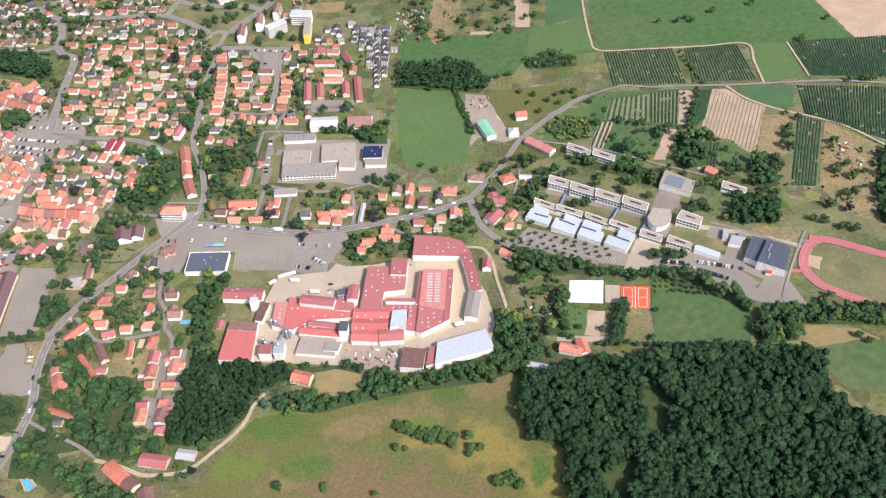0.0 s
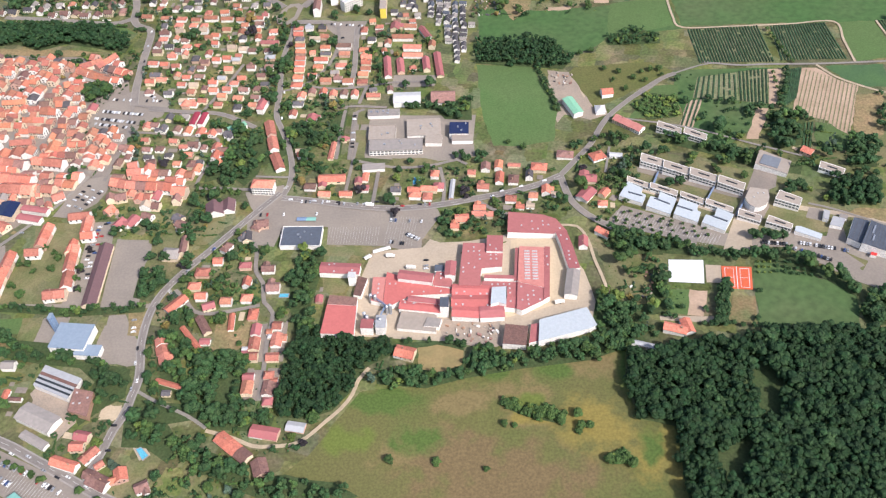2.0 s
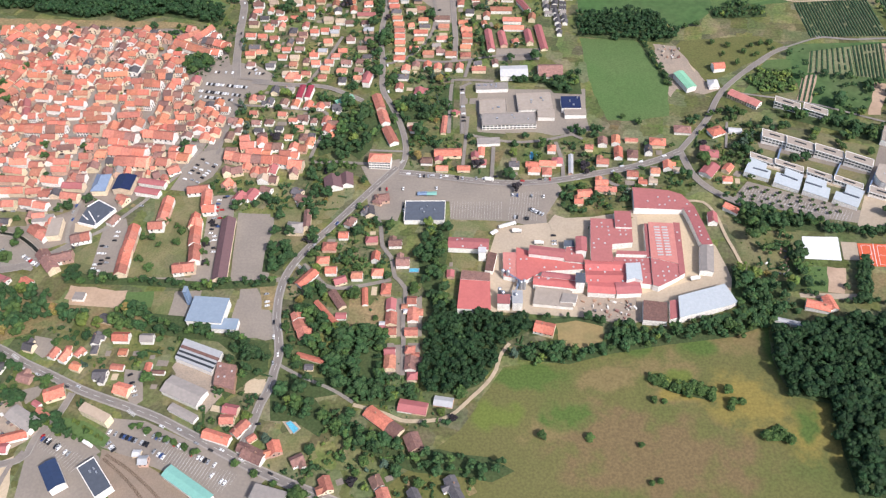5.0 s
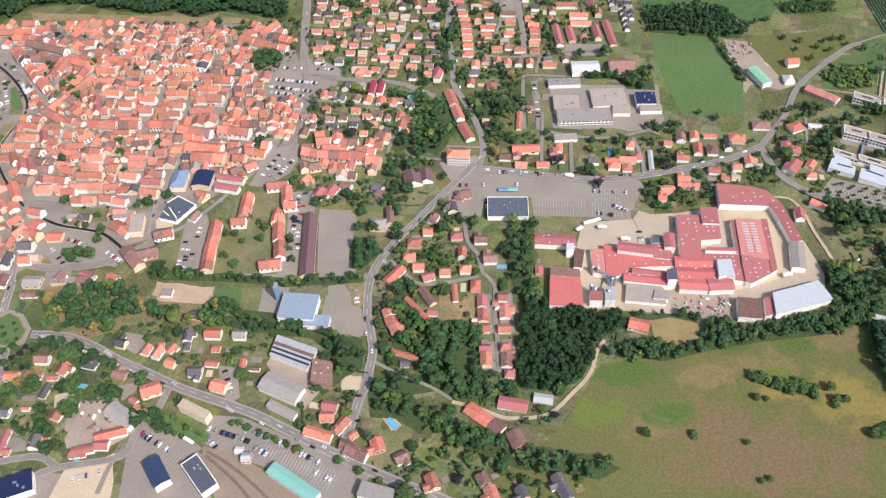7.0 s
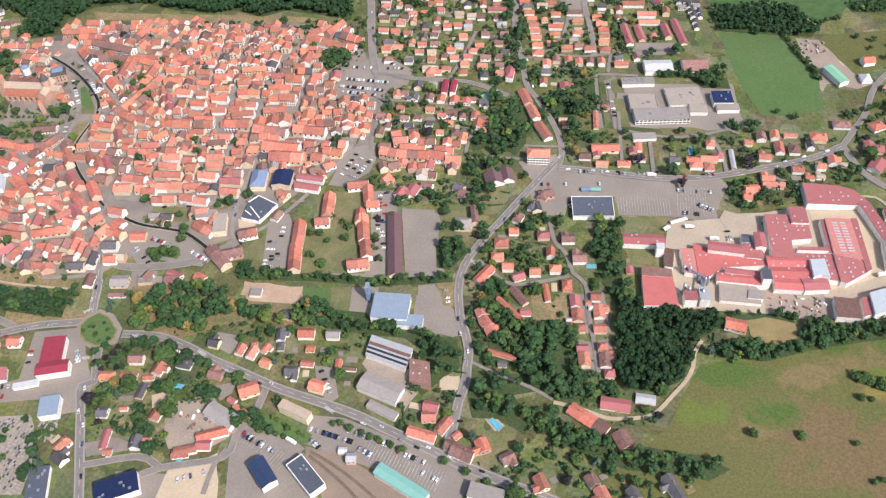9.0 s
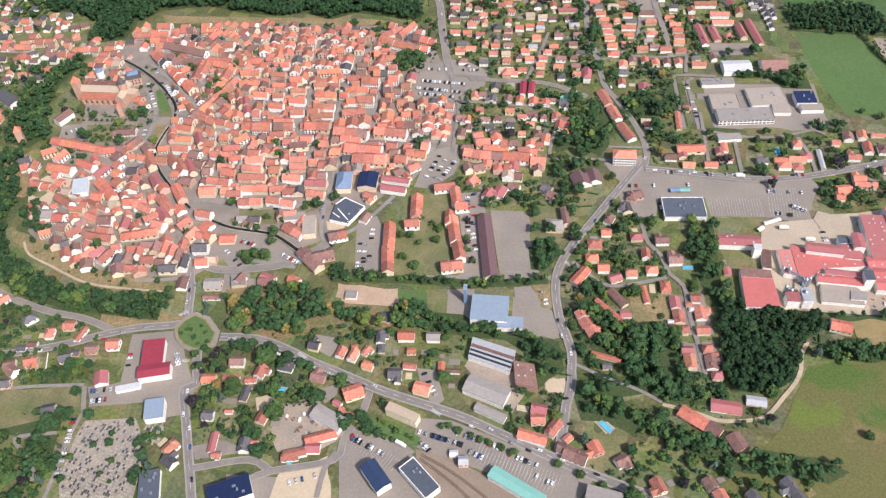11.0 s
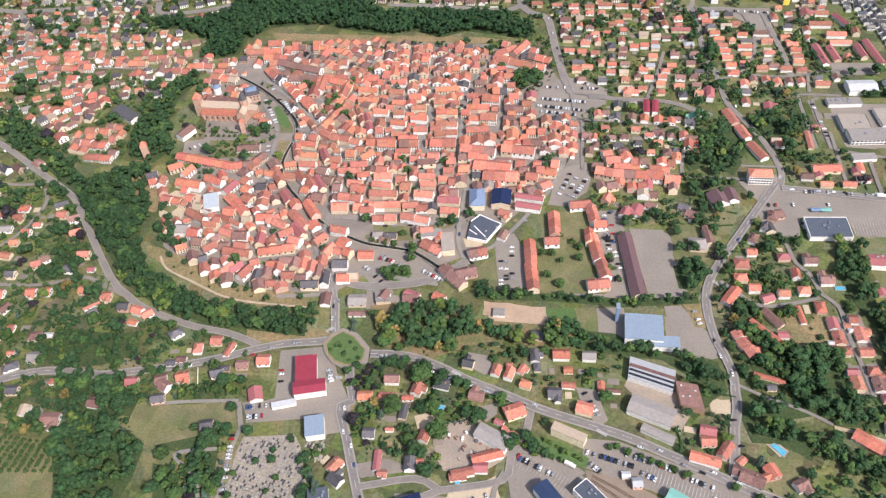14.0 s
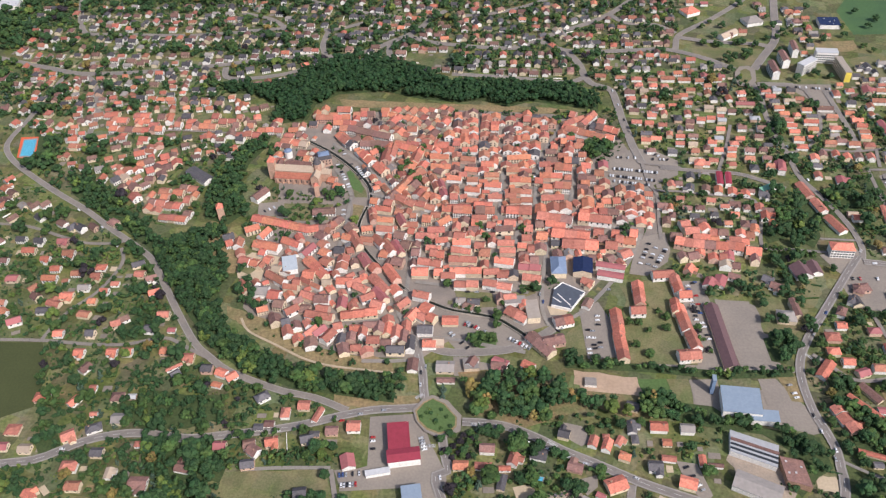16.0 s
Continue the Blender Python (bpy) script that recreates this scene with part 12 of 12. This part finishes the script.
trees('round', 1.1, [(-619.7, 509.9), (-611.3, 511.4), (-602.3, 510.2), (-597.3, 537.9), (-598.3, 527.3), (-614.6, 503.3)])
trees('dark', 1.1, [(-1110.8, 774.8), (-1099.6, 763.8), (-1121.1, 791.7), (-924.7, 512.3), (-901.3, 504.4), (-678.5, 452.3)])
trees('round', 0.8, [(-478.8, 532.4), (-471.3, 532.5), (-462.7, 522.3), (-477.1, 505.4), (-466.3, 495.8), (-463.5, 553.9), (-451.8, 546.9), (-447.4, 526), (-445.3, 539.9), (-407.7, 554.6), (-420.2, 526.3), (-420.2, 512.9), (-415.3, 499.8)])
tree_line('round', 0.42, 9, [(-921, 312.6), (-910.3, 342.4)])
tree_line('round', 0.42, 9, [(-914.5, 312.7), (-904.7, 342)])
tree_line('round', 0.42, 9, [(-908.1, 312.8), (-899, 341.1)])
tree_line('round', 0.42, 9, [(-901.6, 312.9), (-893.5, 340.6)])
tree_line('round', 0.42, 9, [(-895.2, 313), (-887.9, 339.7)])
tree_line('round', 0.42, 9, [(-888.8, 313.1), (-882.4, 339.3)])
tree_line('round', 0.42, 9, [(-882.3, 313.2), (-876.8, 338.4)])
tree_line('round', 0.42, 9, [(-875.9, 313.3), (-871.3, 338)])
tree_line('round', 0.42, 9, [(-869.5, 313.4), (-865.7, 337.1)])
tree_line('round', 0.42, 9, [(-863.1, 313.5), (-860.3, 336.7)])
tree_line('round', 0.42, 9, [(-856.7, 313.6), (-854.7, 335.8)])
trees('round', 0.9, [(-464.4, 883.8), (-352.3, 757.6), (-270.3, 833.9), (-206.9, 1073.2), (-320.1, 1051.5), (-305.2, 1051.2), (-279.3, 1050.7), (-268.2, 1050.5), (-267.5, 1019.5), (-293.3, 1000.5), (-274.2, 1012.1), (-220, 1065.4)])
trees('round', 0.9, [(297.6, 924.4), (308.9, 929), (313.9, 921.2), (274.1, 926.5), (342.3, 939.4), (393.4, 949.3), (426.9, 860.5), (472.4, 906), (450.3, 773.2), (466.1, 774.2), (475.1, 773.6), (381.9, 623.8), (395.3, 631), (394.4, 613.9), (380.5, 590.4), (338.9, 559.7), (347.9, 556.4), (359.4, 546), (364.2, 545.5), (370.9, 543.3), (360, 576.7), (37.3, 988), (60.2, 1005.4), (7.2, 957.9), (58.2, 969.4), (82.6, 1008.1), (103.7, 996), (116, 971.4), (127.2, 976.1), (92.5, 948.3), (71.5, 952.7)])
trees('round', 0.7, [(94.2, 809.7), (109.3, 801.3), (101.5, 786), (112.1, 767.8), (123.7, 787.4), (134.2, 796.6), (144.2, 800.3), (153.5, 798.5), (135.3, 779.8), (155, 787.1), (70.8, 843.2), (84.3, 846.7), (-50.3, 945.9), (-5.2, 681.2), (33, 744.3), (-19.8, 692.4), (313.2, 461.8), (321.9, 467.2), (322.3, 442.3), (14, 343.7), (22.7, 347.9), (-41.5, 352.7), (-15.6, 360.9), (-7, 357.7), (1.5, 352.1), (33.3, 318.6), (43.5, 317.8), (14.7, 358.5), (-93.1, 322.3), (-128.7, 323.8), (328.9, 423.7), (335.3, 417.3)])
tree_line('round', 0.6, 8, [(286, 856.7), (290.4, 819.7), (295.8, 790)])
tree_line('round', 0.5, 10, [(270.1, 772.4), (263.9, 714), (265.5, 701)])
lay_plots()
lay_walls()

# gardens
garden(1.9, [(-1375.3, 1219.3), (-1012, 1208.9), (-966.8, 1023.8), (-1300, 1053.8)])
garden(1.9, [(-1285.2, 1021.3), (-961.2, 1000.5), (-933.7, 887.9), (-1219.6, 877.3)])
garden(1.7, [(-1012, 1208.9), (-664.3, 1199), (-658.7, 1057.8), (-741.9, 1027.7), (-953.9, 970.7)])
garden(1.5, [(-664.3, 1199), (-331.2, 1189.5), (-356.1, 1033.1), (-655.6, 978.1)])
garden(1.5, [(-657.8, 1034), (-483.3, 1030.8), (-487.9, 971.3), (-655.7, 981)])
garden(0.7, [(-475.8, 1030.7), (-291.1, 990), (-279.1, 947.5), (-296.4, 870), (-447.1, 883.7), (-482.3, 950.1)])
garden(0.7, [(-442.5, 865), (-291.2, 863.9), (-274, 778.7), (-295, 742.6), (-433.8, 779)])
garden(0.5, [(-417.5, 763.1), (-291.6, 732.7), (-335.3, 645.6), (-432.1, 662.4)])
garden(1, [(-1208, 851.8), (-1032.7, 838.4), (-1003.4, 769.2), (-958.8, 668.7), (-977.1, 650.3), (-1086.2, 726.8), (-1143.5, 769.3), (-1175.6, 780.5)])
garden(1, [(-1025.7, 838.3), (-921.5, 837.8), (-866.5, 837.4), (-922.5, 737.2), (-912.9, 678.2), (-964.9, 668.6)])
garden(1, [(-1170.5, 769.4), (-981.5, 645.8), (-980, 632.6), (-1107.8, 631.7)])
garden(1.7, [(-1107.8, 631.7), (-946.3, 628.5), (-872.7, 509.8), (-845.2, 483.5), (-1051.1, 507.2)])
garden(2.1, [(-1006, 501), (-845.2, 483.5), (-728.3, 436.2), (-780.4, 412.3), (-886.8, 407.3), (-970.3, 391.7)])
garden(2.1, [(-989.9, 372.6), (-885, 401.8), (-726.5, 423.6), (-716.2, 350.6), (-976.9, 344.1)])
garden(1.0, [(-633.2, 404.5), (-606.5, 418.8), (-463.7, 357.9), (-468.2, 355.4), (-631.2, 352.8)])
garden(0.75, [(-606.5, 427.2), (-544, 406.5), (-442.1, 363.2), (-418.5, 419.9), (-456.7, 430.2)])
garden(1, [(-290.6, 574.6), (-245.8, 560.5), (-276.8, 468.3), (-336.7, 479.4)])
garden(1, [(-434, 611.8), (-344.9, 604.6), (-353.7, 566.5), (-440.4, 569.2)])
garden(0.3, [(-406.3, 717.9), (-323.6, 708.5), (-334.1, 662.9), (-426.4, 662.4)])
garden(0.5, [(-861.7, 813.8), (-781.3, 813.5), (-755.5, 717.2), (-761.1, 669.6), (-848.4, 633.5), (-866.6, 687.8)])
garden(0.6, [(-819.8, 886.9), (-447.1, 883.7), (-468.6, 689.3), (-706.4, 717.3)])
garden(0.6, [(-679.3, 679.2), (-436.4, 671.2), (-476.3, 619.6), (-554.9, 571.6), (-661.5, 578.1)])
garden(0.6, [(-804.2, 584.4), (-677.1, 570.3), (-675.8, 486.3), (-800.4, 510.9)])
garden(0.7, [(-294.7, 925), (-89.1, 915.2), (-96.5, 799.2), (-211.2, 772.1), (-279.4, 734.2), (-292.9, 818)])
garden(1, [(-235.8, 783.5), (-192.6, 771.4), (-198.4, 666.5), (-158.8, 661), (-168.3, 614.9), (-239.6, 625)])
garden(0.7, [(-136.2, 660.3), (-62.5, 661.4), (29.8, 640.4), (-54.6, 610.5), (-142, 604.5)])
garden(1, [(-54.6, 610.5), (27.8, 632.2), (41.9, 582.9), (-32.7, 585.4)])
garden(1, [(43.6, 687.1), (75.9, 683.1), (118.4, 659.8), (80.7, 567.5), (45.4, 586.4)])
garden(1, [(-338.9, 474.6), (-272.9, 585.8), (-247.5, 505.7), (-248.1, 472.9), (-223.7, 472.5), (-223.2, 379.6), (-254.5, 369.4), (-335.8, 391.8)])
garden(1, [(-350.5, 350.1), (-272.2, 354.3), (-230.1, 319.8), (-167.1, 287.6), (-192.6, 270.7), (-335.9, 271.5)])
garden(0.5, [(-153, 411.5), (-103.1, 410.7), (-106.6, 388.7), (-155.5, 389.4)])
garden(0.45, [(170, 801.3), (304.7, 693.9), (335.1, 608.8), (257.7, 619.6), (159.4, 689.4)])
garden(0.3, [(360.3, 725.5), (441, 649.5), (399.9, 546.2), (332.6, 600.8)])
garden(0.6, [(59.4, 538.2), (107.4, 511), (126.9, 444), (58.7, 416.2)])
garden(1, [(-52.7, 1088.1), (2.2, 1079), (-7.6, 939.7), (-50.6, 952.8)])
garden(0.4, [(2.2, 1079), (146, 1047.2), (112.9, 937.2), (-0.6, 931.8)])
garden(1, [(-640.5, 392.8), (-504.2, 385.5), (-501.6, 354.2), (-563.3, 354.9), (-565.3, 311.3), (-620.7, 302.6)])
garden(1.8, [(-805.4, 400.7), (-733.7, 399.7), (-721.7, 346.5), (-731.4, 272.2), (-756.4, 272.4)])
garden(1, [(-387.2, 389.3), (-343.1, 383.3), (-351.4, 333), (-389.7, 319.2)])
garden(2.1, [(-939, 415.7), (-745.3, 415.2), (-731.3, 350.7), (-814.7, 330.6), (-862.6, 340.2)])
garden(1, [(-231.3, 330.2), (-198.2, 333.6), (-159.1, 387.1), (-228.2, 417.5), (-287.8, 382.1)])
garden(1, [(-46.4, 370.8), (-42, 370.5), (-42, 367.9), (-46.4, 368.2)])

# cars
cars(18, 0.8, 90, (-469.1, 768.4), (-421, 760))
cars(18, 0.8, 90, (-474.7, 755.9), (-426, 745.6))
cars(14, 0.7, 90, (-471.5, 745.6), (-433.2, 737.6))
cars(16, 0.5, 90, (-463.8, 789.9), (-402, 784.3))
cars(10, 0.5, 90, (-430.7, 803), (-399.7, 778.9))
cars(14, 0.4, 90, (-139, 582.5), (-107.5, 579.4))
cars(10, 0.8, 90, (-122.7, 563.2), (-110.7, 555.5))
cars(14, 0.4, 90, (-142.1, 554), (-114.3, 548.3))
cars(22, 0.35, 90, (-272.9, 593.7), (-202.4, 593.4))
cars(6, 0.8, 90, (-240.8, 573.5), (-238.6, 554.8))
cars(14, 0.8, 90, (-457, 331.6), (-423.1, 319.5))
cars(5, 0.8, 90, (-454.6, 322.1), (-448.1, 315.1))
cars(14, 0.7, 90, (-431.6, 331.4), (-389.9, 314.6))
cars(6, 0.9, 90, (-418.9, 314.8), (-406.6, 307.9))
cars(9, 0.8, 90, (-390, 312.3), (-366, 300.8))
cars(6, 0.6, 90, (-374.3, 296.4), (-358.8, 287.6))
cars(12, 0.25, 90, (-508, 328.7), (-472.8, 308.4))
cars(7, 0.7, 90, (-719.8, 369.6), (-702.2, 372.1))
cars(7, 0.9, 90, (-717.1, 360.7), (-701.7, 362.6))
cars(9, 0.3, 90, (-698.8, 425.3), (-695.2, 392.5))
cars(5, 0.8, 90, (-658.2, 406.7), (-654.1, 393.4))
cars(8, 0.7, 90, (-512.6, 525.4), (-512.1, 492.2))
cars(18, 0.8, 90, (225.8, 519.7), (268.2, 503.8))
cars(12, 0.7, 90, (219.4, 513.6), (246.8, 496.3))
cars(20, 0.15, 90, (76.8, 558.2), (135.9, 534.1))
cars(9, 0.9, 90, (194.5, 524), (215.8, 519))
cars(7, 0.8, 90, (-770.7, 617.1), (-755.8, 592.8))
cars(12, 0.7, 90, (-781.3, 813.5), (-738.8, 732.3))
cars(5, 0.7, 90, (-722.7, 758.1), (-707.3, 727.3))
cars(8, 0.4, 90, (-627.9, 530.7), (-602.3, 520.6))
cars(7, 0.8, 90, (-587.3, 514.1), (-567.7, 501))
cars(12, 0.5, 90, (-184.6, 750.8), (-183.2, 679.5))
cars(12, 0.4, 90, (-232.6, 940.1), (-186.8, 932.8))
cars(7, 0.5, 90, (-212.5, 913.4), (-204.9, 881.5))
cars(8, 0.5, 90, (-413.9, 588.4), (-413.9, 544.1))
cars(5, 0.8, 90, (-103.5, 533.6), (-103.5, 516.2))
cars(4, 0.3, 90, (-344.8, 362.6), (-343, 333))
cars(22, 0.25, 90, (-196.2, 607.5), (-98.8, 603.2))
cars(12, 0.5, 90, (-245.4, 612.9), (-196.1, 609.2))
cars(9, 0, 90, (-708.4, 427.9), (-627.7, 374.4))
cars(8, 0.4, 90, (-356.2, 466.9), (-349.5, 432.4))
cars(9, 1, 0, (-606.5, 420.4), (-483.3, 366))
cars(4, 1, 0, (-949.4, 386.2), (-847.6, 401.5))
cars(5, 1, 0, (-780.1, 410.7), (-671.7, 434.4))
cars(3, 1, 0, (-330.5, 511.3), (-301.9, 552.7))
cars(4, 1, 0, (-343.5, 438.1), (-337.1, 385.3))
cars(3, 1, 0, (-661, 486.5), (-660, 455.3))
cars(5, 1, 0, (-643.5, 371.3), (-621.5, 289.1))
cars(8, 1, 0, (-421.3, 339.8), (-320.9, 290))
cars(9, 1, 0, (-239.8, 616.8), (-99.3, 600.1))
cars(4, 1, 0, (-54.9, 609), (19, 629))
cars(7, 1, 0, (-279.6, 857.7), (-251.3, 672.1))
cars(5, 1, 0, (-910.7, 567.6), (-1069.3, 716.6))
cars(6, 1, 0, (-723.2, 1082.2), (-566, 1048))
cars(3, 1, 0, (-445.3, 841), (-455.4, 936.1))

# cars in the old town
cars(16, 0.8, 90, (-724.7, 346.0), (-722.1, 294.2))
cars(10, 0.7, 90, (-778.2, 777.7), (-757.6, 732.3))
cars(12, 0.7, 90, (-756.3, 772.3), (-728.9, 730.3))
cars(8, 0.7, 90, (-771.0, 635.5), (-759.0, 598.2))
cars(6, 0.7, 90, (-775.2, 624.1), (-764.3, 600.1))
cars(6, 0.7, 90, (-759.9, 699.7), (-757.9, 676.8))
cars(12, 0.6, 0, (-630.7, 573.6), (-600.3, 573.9))
cars(10, 0.5, 90, (-593.5, 669.6), (-595.9, 651.1))
cars(8, 0.5, 90, (-545.2, 682.8), (-545.8, 647.1))
cars(10, 0.5, 90, (-556.3, 794.5), (-557.0, 729.8))
cars(12, 0.5, 90, (-680.1, 604.4), (-675.2, 665.1))

# zebra crossings
zebra((-618.9, 420.1), (-610.8, 420.0))
zebra((-557.6, 404.9), (-550.0, 399.3))
zebra((-447.3, 350.6), (-439.9, 345.1))
zebra((-334.3, 499.5), (-328.4, 493.4))
zebra((-341.5, 427.1), (-336.6, 424.7))
zebra((-665.2, 445.3), (-658.9, 450.1))
zebra((-652.5, 398.5), (-645.0, 398.4))
zebra((-246.8, 630.9), (-243.7, 635.8))
zebra((-78.6, 602.4), (-72.0, 602.7))
zebra((39.8, 603.6), (44.0, 595.2))

# traffic islands
trees('dark', 0.6, [(-642.3, 403.4), (-635.1, 408.9), (-623.4, 393.1), (-614.7, 405.8), (-604.2, 415.3), (-635.3, 392.2), (-616.2, 389.2)])
trees('light', 0.28, [(-655.3, 435.9), (-645.9, 428.1), (-638.8, 421.7), (-651.4, 423.1), (-644.3, 416.7)])
trees('dark', 0.35, [(-651.2, 429.5), (-647.1, 421.8), (-643.4, 433.3), (-635.1, 416.7)])
parcel('roundabout', 'asphalt', [(-666.6, 433), (-659.4, 444.2), (-651.2, 448.6), (-638.2, 443), (-626.3, 427.7), (-626.7, 412.6), (-636.6, 406.5), (-646.8, 406.8), (-656, 412), (-663.3, 421.8)])
parcel('traffic_island', 'grass', [(-663, 431.1), (-657.1, 439.9), (-650.8, 444.2), (-641.1, 438.5), (-631.3, 426.1), (-631.5, 417.7), (-635.4, 413.2), (-643.9, 410.8), (-653.2, 415), (-660.6, 422.7)])
parcel('island_rim', 'dry', [(-664.5, 432.3), (-658.1, 441.1), (-650.8, 445.4), (-640.2, 439.7), (-629.9, 426.1), (-630.1, 416.6), (-634.4, 411.6), (-643.8, 409.2), (-654, 413.3), (-661.9, 421.5)])
parcel('roundabout', 'asphalt', [(-294.1, 975.7), (-285.4, 989.9), (-273.7, 991.2), (-267.4, 981), (-272.3, 952.9), (-282.3, 939.4), (-295.5, 942.3), (-298.8, 953.3)])
parcel('traffic_island', 'lawn', [(-287.1, 978.4), (-279.5, 984.1), (-274.4, 978.2), (-276.7, 958.5), (-284.7, 947.6), (-292.4, 950.4)])
trees('round', 0.7, [(-37.3, 368.6), (-30.8, 366.1), (-22.1, 362.4), (-11.2, 360.6), (-4.8, 357.5), (1.6, 354.5), (-15.6, 356.9), (-24.2, 364.1), (16.3, 348.4), (33.3, 318.6), (39.4, 317.2), (45.6, 317.6), (49.3, 313.6), (-33, 369.8)])
wood('scrub', 0.8, 5, [(-42.1, 374.7), (-15.6, 367.6), (5.9, 357.8), (1.4, 351.2), (-24.4, 359.1), (-39.8, 367.8)])
wood('scrub', 0.8, 5, [(30.4, 323.4), (48.3, 323.4), (52.8, 314.7), (35.2, 315.2)])

# town greens and small blocks
parcel('canal_lawn', 'grass', [(-766.0, 763.2), (-761.3, 765.9), (-741.9, 732.0), (-744.1, 724.5), (-754.7, 731.8)])
parcel('monument_square', 'concrete', [(-681.8, 689.7), (-665.8, 690.2), (-662.1, 679.0), (-676.4, 676.4)])
parcel('dry_lawn', 'dry', [(-894.2, 646.8), (-871.0, 660.0), (-848.3, 633.3), (-854.5, 595.8), (-875.5, 600.0)])
parcel('clearing', 'straw', [(-109.9, 429.3), (-93.1, 432.0), (-71.2, 424.9), (-73.5, 410.2), (-91.6, 403.4), (-107.5, 407.5)])
parcel('lawn', 'lawn', [(-637.2, 574.5), (-602.5, 571.1), (-597.2, 552.6), (-633.7, 549.9)])
parcel('lawn', 'lawn', [(-584, 571.3), (-562.3, 586.9), (-561.3, 571.6), (-578.8, 563.9)])
trees('round', 0.7, [(-623.2, 548.3), (-615.3, 546.2), (-592.1, 556), (-573.5, 571.1), (-565.5, 575), (-636.3, 551.8), (-607.7, 559.5)])
cottages(-12.6, 'brown', 1, [(-628.5, 554.6)])
cottages(-12.6, 'slate', 1, [(-615.4, 551.1), (-584.3, 551.4)])
cottages(-12.6, 'pale', 1, [(-573.9, 555.2)])
trees('round', 0.45, [(-659.2, 425.9), (-654.9, 429.9), (-647.4, 420.5), (-642.6, 415), (-638.6, 426.3)])
trees('light', 0.35, [(-652.8, 433.4), (-635.9, 417.9)])
cars(10, 0.5, 90, (-628, 534.2), (-607.4, 520.6))
cars(8, 0.5, 90, (-643, 523.5), (-622.1, 500.2))
cars(8, 0.5, 0, (-554.6, 579.2), (-559, 535.1))
cars(3, 0.6, 90, (-544.5, 521.5), (-536.3, 532))
parcel('works_yard', 'concrete', [(-106.9, 545.9), (-100.3, 555.9), (-90.6, 551.1), (-64.9, 551.4), (-32.2, 556.8), (-24.7, 560.7), (-18, 551.4), (-45.5, 546), (-68.7, 544.4), (-73.1, 533.2), (-103.6, 532.9)])
garden(1.4, [(-93.5, 595.1), (-57.1, 596.4), (-24.2, 580.9), (-31.3, 561.1), (-64.1, 555.8), (-88.7, 556.9), (-94.8, 572.1)])
cottages(-98.1, 'slate', 1, [(-389.9, 667.2), (-352.6, 685.4), (-340.1, 672.8)])
cottages(-98.1, 'orange', 1, [(-340.3, 662.2), (-353.2, 619.1), (-380.2, 631.2), (-399.9, 626.9), (-412.1, 618.6)])
cottages(-98.1, 'maroon', 1.2, [(-373.8, 623)])

# ---- houses, trees and cars, nearest first ----
raise_houses()
raise_trees()
raise_cars()
